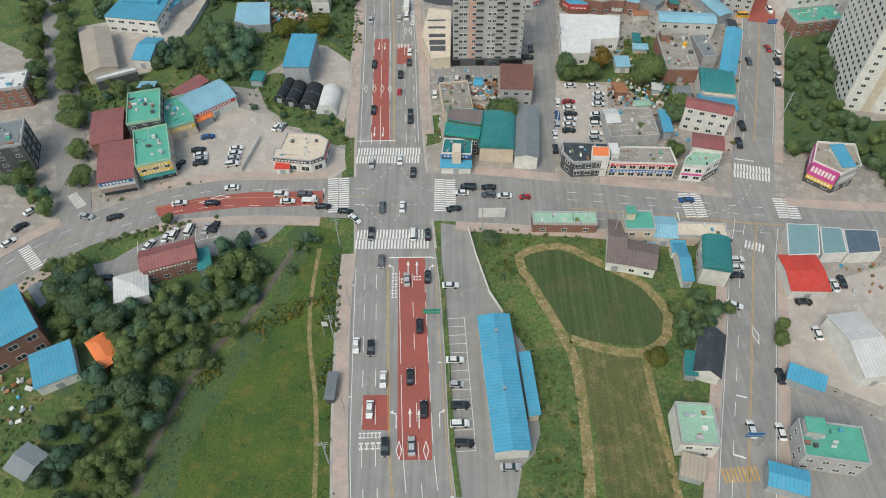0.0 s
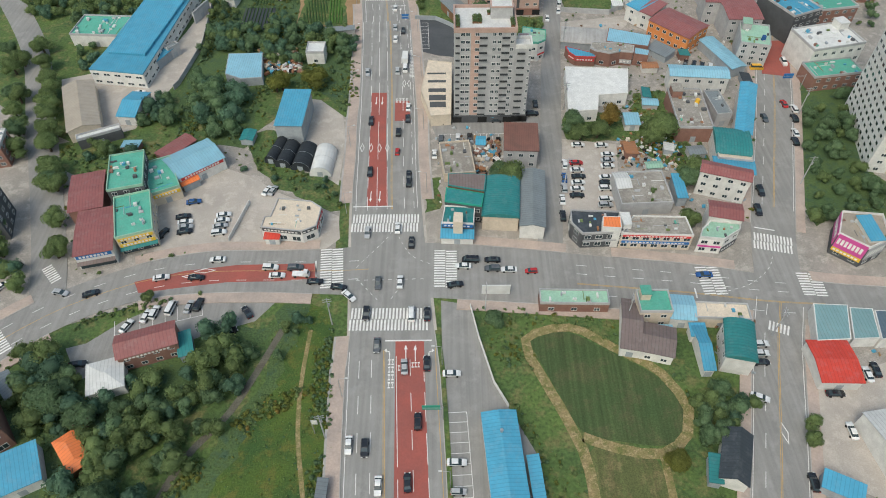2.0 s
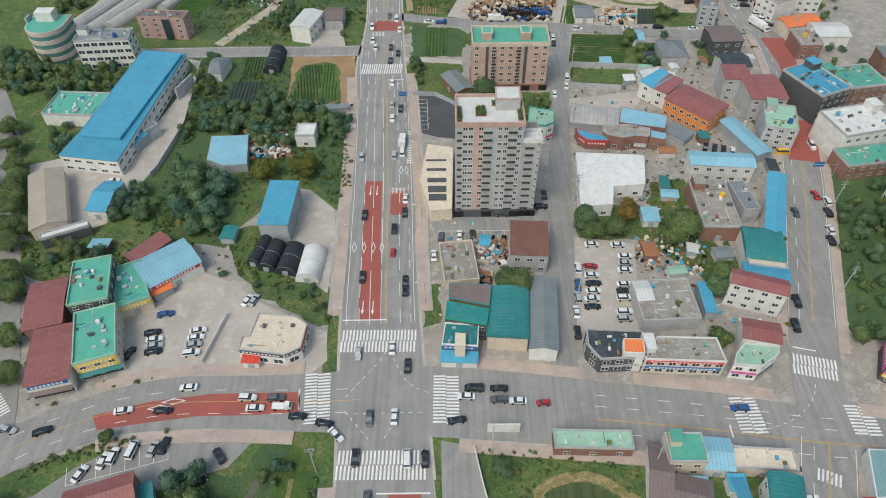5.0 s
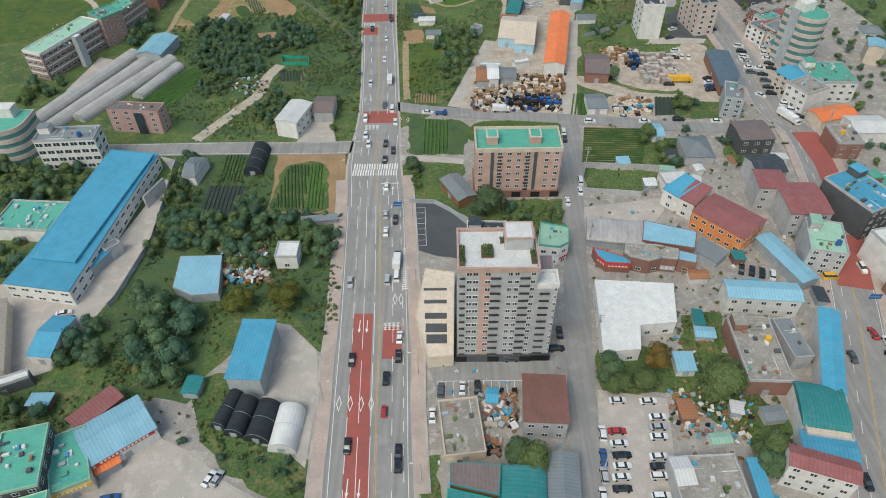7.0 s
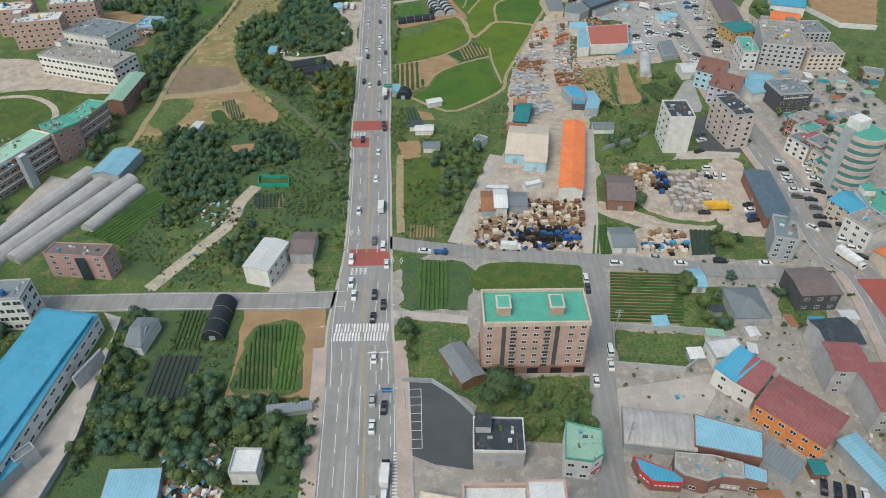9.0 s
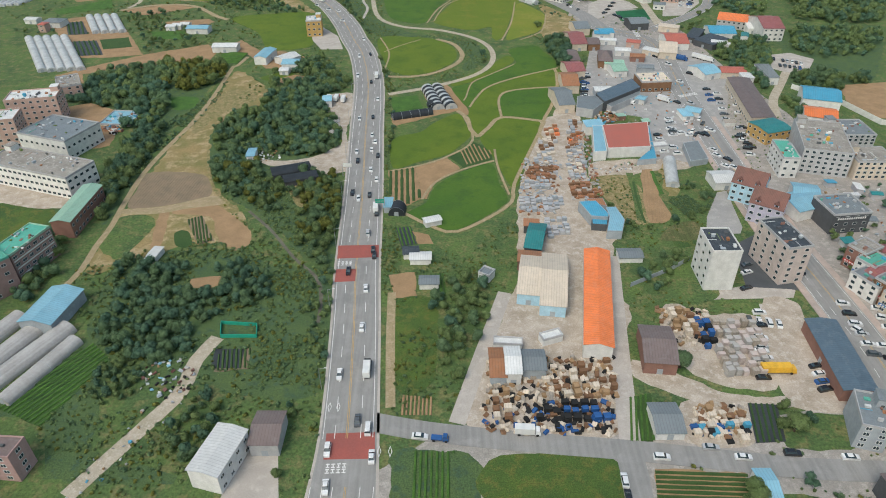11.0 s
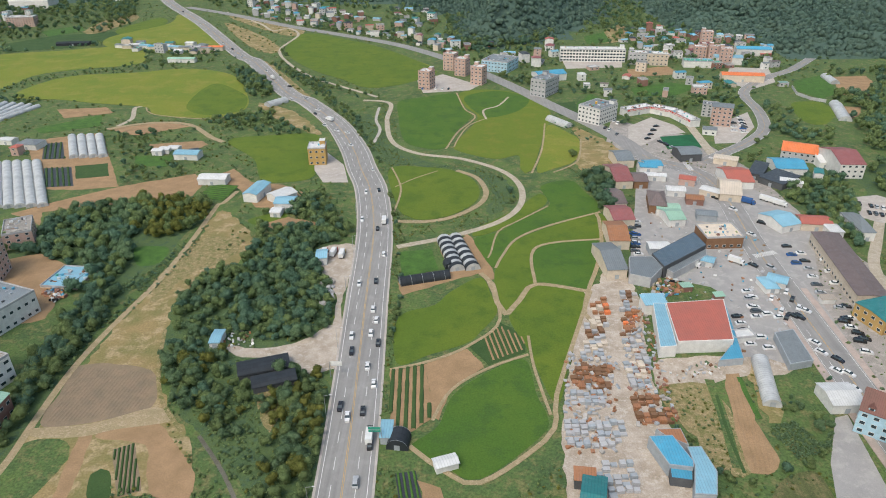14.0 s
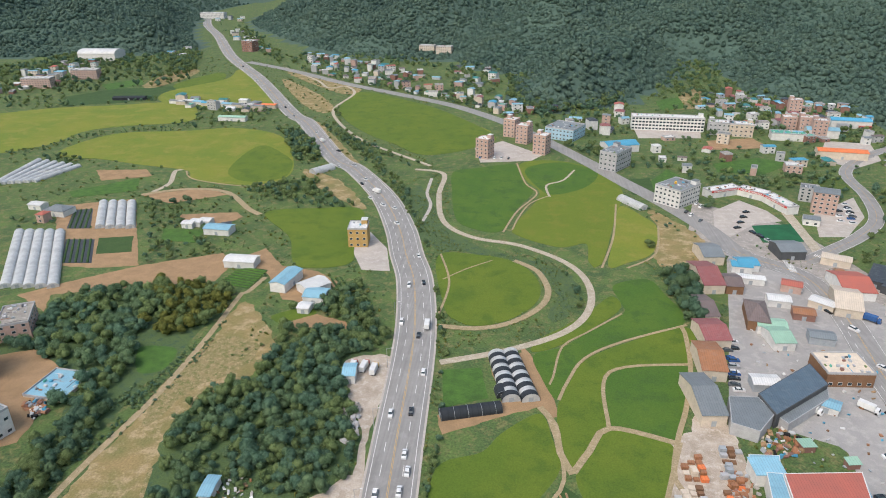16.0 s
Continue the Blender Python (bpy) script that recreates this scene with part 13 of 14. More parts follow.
# ---- yards and clutter ----
yard([(29.1, 370.0), (53.6, 371.4), (51.0, 356.6), (27.5, 353.7)], 2.9, [('sheet_cream', 'stack of pale wooden pallets on the yard', 'pallet_stack', 'pallet stack'), ('wall_wood', 'stack of brown wooden pallets on the yard', 'pallet_stack', 'pallet stack'), ('soil', 'stack of weathered timber crates on the yard', 'crate_stack', 'crate stack')], 1, (0.8, 2.4))
yard([(26.4, 352.2), (45.8, 355.0), (46.8, 343.0), (26.4, 341.8)], 2.8, [('tyre', 'stack of black plastic pallets on the yard', 'pallet_stack', 'pallet stack'), ('car_blue', 'stack of blue plastic pallets on the yard', 'pallet_stack', 'pallet stack'), ('tyre', 'stack of black plastic pallets on the yard', 'pallet_stack', 'pallet stack')], 2, (0.8, 2.4))
yard([(11.8, 358.6), (20.0, 360.1), (19.0, 346.2), (11.1, 344.8)], 3.2, [('sheet_cream', 'stack of pale wooden pallets on the yard', 'pallet_stack', 'pallet stack'), ('wall_wood', 'stack of brown wooden pallets on the yard', 'pallet_stack', 'pallet stack'), ('soil', 'stack of weathered timber crates on the yard', 'crate_stack', 'crate stack')], 3, (0.8, 2.4))
yard([(73.0, 351.6), (87.4, 350.0), (84.2, 342.6), (71.2, 344.2)], 2.8, [('sheet_cream', 'stack of pale wooden pallets on the yard', 'pallet_stack', 'pallet stack'), ('wall_wood', 'stack of brown wooden pallets on the yard', 'pallet_stack', 'pallet stack'), ('soil', 'stack of weathered timber crates on the yard', 'crate_stack', 'crate stack')], 4, (0.8, 2.4))
yard([(70.0, 343.3), (85.2, 342.6), (84.2, 339.2), (69.0, 339.4)], 2.6, [('tyre', 'stack of black plastic pallets on the yard', 'pallet_stack', 'pallet stack'), ('car_blue', 'stack of blue plastic pallets on the yard', 'pallet_stack', 'pallet stack'), ('tyre', 'stack of black plastic pallets on the yard', 'pallet_stack', 'pallet stack')], 5, (0.8, 2.4))
yard([(90.4, 389.3), (105.8, 387.2), (99.9, 362.5), (85.6, 364.9)], 2.5, [('sheet_beige', 'tall stack of pale weathered pallets on the yard', 'pallet_stack', 'pallet stack'), ('wall_mauve', 'tall stack of pale weathered pallets on the yard', 'pallet_stack', 'pallet stack'), ('kerb', 'tall stack of pale weathered pallets on the yard', 'pallet_stack', 'pallet stack')], 6, (2.2, 3.2))
yard([(85.5, 392.5), (90.4, 390.9), (87.3, 374.6), (82.6, 376.4)], 2.6, [('tyre', 'stack of black plastic pallets on the yard', 'pallet_stack', 'pallet stack'), ('car_blue', 'stack of blue plastic pallets on the yard', 'pallet_stack', 'pallet stack'), ('tyre', 'stack of black plastic pallets on the yard', 'pallet_stack', 'pallet stack')], 60, (1.8, 3.0))
yard([(69.6, 345.7), (85.9, 344.3), (84.7, 339.2), (68.1, 339.4)], 2.5, [('sheet_blue', 'stack of blue plastic crates on the yard', 'crate_stack', 'crate stack'), ('car_blue', 'stack of blue plastic crates on the yard', 'crate_stack', 'crate stack'), ('sheet_cream', 'stack of pale wooden pallets on the yard', 'pallet_stack', 'pallet stack')], 61, (1.0, 2.0))
yard([(74.8, 395.5), (90.2, 393.3), (85.5, 380.0), (78.4, 381.9)], 2.8, [('sheet_cream', 'stack of pale wooden pallets on the yard', 'pallet_stack', 'pallet stack'), ('wall_wood', 'stack of brown wooden pallets on the yard', 'pallet_stack', 'pallet stack'), ('soil', 'stack of weathered timber crates on the yard', 'crate_stack', 'crate stack')], 7, (1.5, 3))
BLOCK = ('wall_grey', 'stack of grey concrete blocks on the yard', 'block_stack', 'block stack')
STEEL = ('wall_steel', 'stack of steel formwork on the yard', 'formwork_stack', 'formwork stack')
BRICK = ('wall_wood', 'stack of brown bricks on the yard', 'brick_stack', 'brick stack')
RUSTY = ('sheet_rust', 'stack of rusty steel formwork on the yard', 'formwork_stack', 'formwork stack')
CRATE = ('sheet_orange', 'stack of orange crates on the yard', 'crate_stack', 'crate stack')
PALE = ('wall_cream', 'stack of pale sacks on the yard', 'sack_stack', 'sack stack')
for outline, spacing, kinds, seed, hh in (
        ([(54.9, 549.4), (61.3, 549.5), (58.5, 534.4), (50.8, 534.3)], 2.6, [CRATE, PALE, RUSTY], 8, (0.8, 2.0)),
        ([(50.0, 534.2), (57.7, 534.4), (54.2, 518.1), (46.0, 518.0)], 2.5, [BLOCK, PALE, BRICK], 9, (0.8, 1.8)),
        ([(45.6, 517.9), (54.2, 518.1), (51.1, 504.0), (41.5, 503.8)], 2.4, [BLOCK, STEEL, PALE], 10, (0.8, 1.8)),
        ([(40.6, 503.2), (53.3, 502.1), (50.8, 488.7), (36.4, 487.9)], 2.3, [BRICK, RUSTY, BRICK], 11, (0.8, 1.8)),
        ([(36.0, 487.4), (48.9, 487.7), (46.7, 479.7), (34.9, 481.8)], 2.3, [STEEL, BLOCK], 12, (0.8, 1.6)),
        ([(33.4, 472.6), (51.6, 473.0), (50.2, 462.4), (30.8, 459.8)], 2.5, [BLOCK, STEEL, BLOCK], 13, (0.8, 1.8)),
        ([(40.7, 456.3), (52.3, 456.6), (49.3, 442.2), (37.4, 442.0)], 2.5, [BLOCK, STEEL], 14, (0.8, 1.8)),
        ([(67.8, 553.4), (73.1, 553.5), (70.2, 538.7), (64.7, 538.7)], 2.6, [BLOCK, STEEL, BRICK], 15, (0.8, 2.0)),
        ([(65.0, 538.0), (70.8, 538.1), (67.6, 522.1), (61.7, 522.0)], 2.5, [RUSTY, CRATE, BRICK], 16, (0.8, 2.0)),
        ([(61.8, 520.7), (68.4, 520.8), (69.1, 507.1), (64.6, 488.5), (56.4, 488.3)], 2.6, [BLOCK, PALE, STEEL], 17, (0.8, 1.8)),
        ([(55.9, 485.8), (67.2, 486.1), (66.0, 479.9), (55.2, 479.7)], 2.4, [BRICK, BRICK, RUSTY], 18, (0.8, 1.6)),
        ([(55.9, 478.3), (70.0, 478.6), (68.8, 471.4), (55.1, 471.1)], 2.4, [RUSTY, BRICK], 19, (0.8, 1.8))):
    yard(outline, spacing, kinds, seed, hh)
heap([(-75.7, 259.8), (-60.9, 261.1), (-55.9, 244.2), (-69.9, 243.0)], 1.2, 1)
heap([(58.6, 203.4), (80.8, 201.5), (75.8, 186.4), (57.8, 188.1)], 1.6, 2, size=(0.2, 0.9))
heap([(8.4, 203.7), (18.2, 202.7), (16.6, 191.5), (9.4, 192.4)], 1.2, 3)
heap([(-98.6, 373.3), (-86.2, 374.9), (-76.9, 362.8), (-85.5, 356.5), (-94.6, 359.8)], 1.9, 4, size=(0.2, 0.8), colours=('frame_white', 'wall_steel', 'kerb', 'leaf', 'leaf_dark', 'soil', 'sheet_redbrown', 'sheet_skyblue', 'tyre'))
heap([(-95.2, 523.8), (-85.4, 522.4), (-80.6, 511.7), (-89.1, 510.1), (-94.4, 514.5)], 2.0, 5, size=(0.2, 0.8), colours=('wall_grey', 'wall_steel', 'kerb', 'leaf_dark', 'soil', 'frame_white', 'sheet_rust', 'tyre'))
heap([(-65.7, 564.5), (-59.0, 563.6), (-56.3, 543.4), (-60.4, 540.0)], 1.3, 6, label='pile of pale broken stone', colours=('kerb', 'wall_grey', 'concrete'))
heap([(4.9, 189.9), (13.5, 188.3), (11.8, 183.6), (4.8, 185.2)], 1.3, 7)
heap([(-185.6, 549.5), (-181.7, 555.1), (-171.7, 546.0), (-175.7, 540.7)], 1.4, 9)
heap([(70.5, 496.6), (83.3, 504.2), (97.3, 506.2), (90.8, 498.8), (77.2, 493.6)], 2.0, 10, size=(0.2, 0.8), label='low litter of pale sheets and boards', colours=('wall_grey', 'wall_steel', 'kerb', 'dust', 'frame_white', 'leaf_dark', 'wall_wood'))
heap([(-88.8, 366.4), (-77.8, 361.4), (-84.4, 334.4), (-103.4, 318.5), (-106.7, 322.5), (-93.5, 343.1)], 4.4, 11, size=(0.2, 0.6), colours=('wall_grey', 'wall_steel', 'kerb', 'leaf', 'leaf_dark', 'soil', 'frame_white', 'sheet_blue'))
heap([(79.8, 561.6), (94.4, 566.2), (97.9, 555.0), (81.2, 547.7)], 1.8, 12)

# ---- street furniture ----
for y in range(40, 300, 32):
    if not 125 < y < 165:
        street_lamp(float(np.interp(y, [p[1] for p in MAIN], [p[0] for p in MAIN])) - 12.6, y, 0)
        street_lamp(float(np.interp(y, [p[1] for p in MAIN], [p[0] for p in MAIN])) + 12.4, y + 9, 180)
for y in range(360, 660, 38):
    street_lamp(float(np.interp(y, [p[1] for p in MAIN], [p[0] for p in MAIN])) - 9.2, y, 0)
for y in range(60, 130, 33):
    utility_pole(float(np.interp(y, [p[1] for p in MAIN], [p[0] for p in MAIN])) - 16.2, y, 10)
for y in range(180, 330, 36):
    utility_pole(float(np.interp(y, [p[1] for p in TOWN], [p[0] for p in TOWN])) + 8.6, y, 0)
for y in range(180, 330, 40):
    utility_pole(float(np.interp(y, [p[1] for p in SIDE], [p[0] for p in SIDE])) + 4.4, y, 0)
for x in range(10, 130, 38):
    utility_pole(x, float(np.interp(x, [p[0] for p in CROSS], [p[1] for p in CROSS])) - 13.5, 90)

gantry(-1.6, 97.8, 180.0, 5.0, 'sign_green', 4.4)
gantry(-15.7, 274.9, 180.0, 3.0, 'sign_blue', 3.0)
gantry(-26.3, 461.8, 180.0, 4.0, 'sign_green', 4.0)
gantry(-48.4, 494.7, 0.0, 4.5, 'frame_white', 4.0)
gantry(131.4, 231.2, 180.0, 8.0, 'sign_blue', 3.6)
gantry(71.7, 63.8, 180.0, 4.5, 'sign_blue', 4.0)
gantry(-32.5, 94.4, 0.0, 1.5, 'frame_white', 1.4)
wall_line('billboard', 'white roadside billboard on a grey frame', 'frame_white', [(9.2, 136.2), (17.2, 136.2)], 4.0, 0.3, 'billboard')
house('dark bus shelter beside the red lane', -28.8, 78.5, 88.0, 7.0, 1.8, 2.6, 'wall_dark', 'sheet_grey', 'shed', name='bus_shelter', category='bus shelter')

# ---- vehicles ----
car('sedan', 'white', -24.0, 91.0, -88.8)
car('suv', 'black', -20.1, 90.2, -88.4)
car('sedan', 'white', -16.4, 81.2, -89.6)
car('sedan', 'white', -19.2, 73.1, -89.9)
car('suv', 'black', -15.0, 63.6, -86.3)
car('sedan', 'grey', -19.1, 118.8, -89.1)
car('suv', 'black', -7.7, 97.0, 91.4)
car('sedan', 'black', -9.7, 81.9, 93.3)
car('suv', 'black', -6.1, 73.1, 91.0)
car('sedan', 'silver', -8.8, 63.8, 93.3)
car('sedan', 'silver', -11.6, 112.3, 93.2)
car('sedan', 'black', -5.8, 113.3, 90.7)
car('suv', 'black', -22.7, 129.1, -90.8)
car('van', 'white', -10.3, 129.0, 91.5)
car('sedan', 'black', -6.0, 128.9, 91.8)
car('sedan', 'grey', -20.1, 139.8, -88.6)
car('sedan', 'white', -13.9, 140.2, 89.5)
car('sedan', 'white', -28.0, 135.2, -43.6)
car('sedan', 'black', -38.2, 140.4, -0.7)
car('sedan', 'white', 0.6, 110.3, 0.0, False)
car('sedan', 'white', 1.6, 86.7, -1.0, False)
car('small', 'silver', 1.9, 79.8, -0.9, False)
car('suv', 'black', 2.8, 74.1, 1.8, False)
car('suv', 'white', 2.6, 69.4, 1.4, False)
car('suv', 'black', 3.6, 64.5, -2.0, False)
car('sedan', 'silver', 13.9, 58.8, 0.3, False)
car('sedan', 'white', 96.1, 94.2, 89.4, False)
car('suv', 'silver', 102.1, 85.8, 86.8, False)
car('sedan', 'white', 106.2, 109.6, 88.4, False)
car('sedan', 'black', 108.8, 111.0, 87.8, False)
car('suv', 'black', 82.5, 81.8, 86.9, False)
car('sedan', 'white', 77.9, 67.0, 89.3, False)
car('sedan', 'black', 96.0, 104.2, -1.8, False)
car('sedan', 'white', 77.0, 103.2, -21.8, False)
car('suv', 'white', 81.8, 118.8, 2.0, False)
car('suv', 'white', 81.0, 115.9, 0.1, False)
car('sedan', 'black', 80.3, 113.3, 0.8, False)
car('sedan', 'white', 71.2, 67.7, 88.6)
car('sedan', 'black', -25.8, 186.5, -89.3)
car('small', 'red', -17.2, 196.6, 88.3)
car('sedan', 'black', -12.9, 184.8, 90.5)
car('sedan', 'silver', -24.6, 159.3, -90.2)
car('sedan', 'black', -11.1, 155.2, 89.4)
car('sedan', 'white', -15.5, 161.1, 91.0)
car('sedan', 'white', -14.3, 221.3, 90.5)
car('truck', 'black', -16.5, 252.4, 88.8)
car('sedan', 'white', 4.2, 145.9, 178.4)
car('van', 'black', 6.4, 148.2, 178.2)
car('sedan', 'black', 12.8, 148.2, 179.1)
car('suv', 'grey', 12.7, 144.9, 180.3)
car('sedan', 'white', 17.4, 144.5, 178.5)
car('small', 'red', 23.8, 143.9, 181.7)
car('sedan', 'blue', 73.1, 142.2, 179.8)
car('sedan', 'black', 1.8, 139.1, 10.2)
car('suv', 'white', -51.8, 145.7, -1.7)
car('sedan', 'white', -49.4, 142.7, 0.9)
car('suv', 'grey', -44.5, 145.6, 1.8)
car('pickup', 'white', -42.5, 143.0, -1.9)
car('sedan', 'white', -82.7, 142.1, 11.2)
car('sedan', 'black', -72.6, 142.1, 1.1)
car('sedan', 'white', -67.9, 148.8, 182.6)
car('sedan', 'black', -101.0, 136.5, 21.8)
car('sedan', 'silver', -109.8, 136.9, -14.5)
car('sedan', 'black', -31.2, 138.4, -8.7)
car('sedan', 'black', -82.6, 166.6, 12.5, False)
car('sedan', 'white', -81.4, 164.2, 11.2, False)
car('sedan', 'silver', -80.8, 162.1, 11.5, False)
car('sedan', 'black', -80.6, 160.2, 11.3, False)
car('sedan', 'white', -70.1, 167.2, 11.5, False)
car('sedan', 'white', -70.1, 164.8, 10.7, False)
car('sedan', 'silver', -70.2, 162.4, 14.0, False)
car('suv', 'white', -70.0, 159.7, 10.4, False)
car('sedan', 'blue', -80.9, 173.1, 11.7, False)
car('sedan', 'black', -87.0, 159.6, 68.5, False)
car('sedan', 'white', -58.4, 178.0, 68.2, False)
car('sedan', 'silver', -56.5, 178.0, 70.4, False)
car('sedan', 'white', -87.5, 125.4, 66.9, False)
car('sedan', 'white', -83.2, 128.7, 80.4, False)
car('suv', 'white', -81.2, 130.0, 82.0, False)
car('van', 'white', -77.0, 131.5, 81.0, False)
car('sedan', 'silver', -72.1, 131.8, 80.5, False)
car('suv', 'black', -69.6, 132.6, 81.2, False)
car('sedan', 'black', -55.6, 129.9, 127.0, False)
car('sedan', 'black', -96.5, 113.5, 10.6, False)
car('suv', 'black', -59.2, 123.3, 28.8, False)
car('sedan', 'red', 42.7, 190.5, 1.0, False)
car('sedan', 'white', 42.6, 187.0, 2.0, False)
car('sedan', 'black', 42.7, 183.8, 1.7, False)
car('sedan', 'white', 42.2, 180.9, 2.6, False)
car('sedan', 'white', 41.5, 178.0, 3.3, False)
car('sedan', 'black', 41.1, 175.0, 0.8, False)
car('sedan', 'white', 44.6, 199.7, 1.0, False)
car('sedan', 'white', 54.0, 194.6, 2.1, False)
car('sedan', 'silver', 53.5, 191.7, 1.7, False)
car('sedan', 'white', 53.0, 188.9, 0.6, False)
car('sedan', 'white', 51.7, 183.4, 3.6, False)
car('sedan', 'black', 51.3, 180.8, 2.3, False)
car('suv', 'white', 50.8, 178.2, 1.6, False)
car('suv', 'white', 50.0, 173.1, 2.6, False)
car('suv', 'silver', 49.5, 170.6, 3.0, False)
car('sedan', 'white', 52.6, 199.4, 1.5, False)
car('sedan', 'blue', 38.0, 183.3, 86.8, False)
car('suv', 'silver', 37.4, 178.5, 89.6, False)
car('sedan', 'white', 36.2, 173.2, 87.3, False)
car('suv', 'black', 35.5, 166.0, 88.6, False)
car('suv', 'white', 38.9, 190.0, 87.3, False)
car('sedan', 'grey', 17.4, 213.5, 2.1, False)
car('suv', 'white', 21.2, 216.4, 3.2, False)
car('suv', 'black', 30.5, 217.0, 3.2, False)
car('sedan', 'black', -3.2, 212.2, 3.7, False)
car('sedan', 'white', 3.5, 203.9, 86.3, False)
car('sedan', 'black', 7.6, 204.1, 89.8, False)
car('suv', 'grey', -2.3, 203.2, 86.8, False)
car('sedan', 'white', -4.5, 195.4, 89.6, False)
car('sedan', 'black', 32.1, 222.9, 89.1, False)
car('suv', 'black', -17.3, 207.0, 90.1)
car('sedan', 'black', -14.3, 214.6, 92.5)
car('suv', 'black', -12.8, 181.5, 91.5)
car('van', 'white', -16.4, 246.2, 91.3)
car('suv', 'silver', -19.2, 244.4, 90.6)
car('sedan', 'white', -21.1, 267.0, 89.9)
car('sedan', 'black', -18.2, 273.3, 89.8)
car('sedan', 'black', -24.1, 308.3, 89.1)
car('sedan', 'white', -22.4, 291.6, 89.5)
car('sedan', 'white', -21.4, 334.6, 92.5)
car('truck', 'black', -25.6, 367.7, 91.2)
car('sedan', 'black', -27.3, 213.3, -89.4)
car('suv', 'white', -33.9, 336.9, -88.7)
car('sedan', 'white', -31.2, 318.6, -86.4)
car('sedan', 'silver', -30.8, 243.3, -86.3)
car('sedan', 'black', -24.4, 319.1, 90.1)
car('sedan', 'black', -21.2, 314.3, 92.8)
car('van', 'white', -23.2, 344.4, 90.5)
car('sedan', 'grey', -26.6, 347.4, 92.2)
car('sedan', 'black', -25.2, 369.7, 92.4)
car('sedan', 'white', -29.2, 388.0, 90.2)
car('sedan', 'black', -29.1, 433.8, 93.1)
car('truck', 'black', -30.5, 464.3, 92.1)
car('sedan', 'white', -36.0, 530.1, 91.2)
car('sedan', 'silver', -21.7, 275.8, 93.3)
car('sedan', 'white', -32.8, 324.9, -86.2)
car('sedan', 'white', -34.1, 365.8, -88.2)
car('sedan', 'black', -37.4, 419.6, -89.2)
car('sedan', 'black', -42.2, 478.3, -88.4)
car('sedan', 'white', -44.4, 518.9, -86.6)
car('sedan', 'white', -8.2, 341.4, -6.6)
car('pickup', 'blue', -2.5, 340.4, -6.5)
car('suv', 'white', 58.5, 333.7, -3.8)
car('sedan', 'white', 80.8, 333.5, -5.0)
car('sedan', 'silver', 73.0, 336.9, -5.3)
car('suv', 'black', 94.8, 334.7, -3.9)
car('sedan', 'white', 110.1, 333.2, -4.5)
car('truck', 'white', 22.6, 342.5, -3.2)
car('suv', 'white', 46.6, 326.5, 87.2)
car('sedan', 'black', 46.5, 321.4, 87.7)
car('van', 'white', 48.6, 294.2, 89.2)
car('sedan', 'white', 47.7, 288.3, 87.5)
car('sedan', 'white', 42.4, 282.4, 86.7)
car('sedan', 'white', -37.1, 521.1, 93.3)
car('sedan', 'black', -33.5, 514.7, 93.0)
car('sedan', 'white', -35.8, 500.3, 94.8)
car('sedan', 'white', -32.3, 490.5, 94.6)
car('sedan', 'black', -34.3, 476.4, 94.2)
car('sedan', 'black', -30.0, 461.0, 95.1)
car('suv', 'silver', -32.3, 445.8, 93.9)
car('sedan', 'black', -28.4, 429.9, 94.1)
car('sedan', 'white', -29.8, 409.1, 95.4)
car('sedan', 'white', -38.3, 538.0, 92.9)
car('sedan', 'black', -39.8, 560.6, 95.9)
car('suv', 'white', -38.9, 585.7, 92.0)
car('sedan', 'black', -45.1, 613.0, 94.4)
car('truck', 'black', -42.5, 621.3, 93.3)
car('sedan', 'white', -39.0, 473.4, -84.9)
car('suv', 'white', -54.4, 623.1, -86.8)
car('suv', 'white', -57.1, 659.4, -84.9)
car('sedan', 'white', -47.0, 558.4, -85.5)
car('sedan', 'black', -42.9, 509.1, -86.4)
car('sedan', 'black', -50.2, 663.0, 104.0)
car('sedan', 'white', -57.8, 694.8, 110.4)
car('sedan', 'white', -84.7, 766.4, 131.9)
car('truck', 'white', -102.7, 795.7, 139.4)
car('sedan', 'white', -116.9, 822.9, 139.7)
car('sedan', 'white', -78.1, 740.1, -49.6)
car('sedan', 'white', -93.0, 770.8, -44.3)
car('sedan', 'silver', -132.9, 854.5, -37.5)
car('sedan', 'black', -156.0, 893.7, 141.1)
car('sedan', 'black', -117.2, 812.2, 123.8)
car('sedan', 'white', -104.6, 783.6, 125.7)
car('sedan', 'white', -144.1, 850.5, 123.3)
car('truck', 'white', -178.4, 922.1, 125.6)
car('sedan', 'silver', -234.6, 1014.4, 124.3)
car('sedan', 'white', -277.4, 1084.7, 124.3)
car('sedan', 'white', -346.4, 1204.3, 126.5)
car('suv', 'black', -407.1, 1307.0, 123.1)
car('sedan', 'white', -191.9, 950.3, 126.2)
car('sedan', 'black', -256.4, 1051.9, 123.6)
car('suv', 'white', 122.1, 549.7, -0.5, False)
car('sedan', 'white', 120.1, 542.3, -1.6, False)
car('sedan', 'white', 118.2, 535.2, 1.6, False)
car('sedan', 'white', 130.0, 549.6, 60.4, False)
car('suv', 'white', 130.2, 539.8, 58.1, False)
car('suv', 'black', 130.3, 535.1, 58.6, False)
car('suv', 'grey', 119.6, 539.2, 8.7, False)
car('suv', 'white', 123.5, 537.1, 8.9, False)
car('sedan', 'white', 127.3, 535.1, 8.1, False)
car('sedan', 'black', 155.8, 596.4, -1.0, False)
car('sedan', 'blue', 154.6, 587.9, -1.2, False)
car('suv', 'blue', 153.3, 579.8, -0.1, False)
car('sedan', 'white', 167.9, 582.8, -9.9, False)
car('sedan', 'white', 165.1, 572.2, -10.9, False)
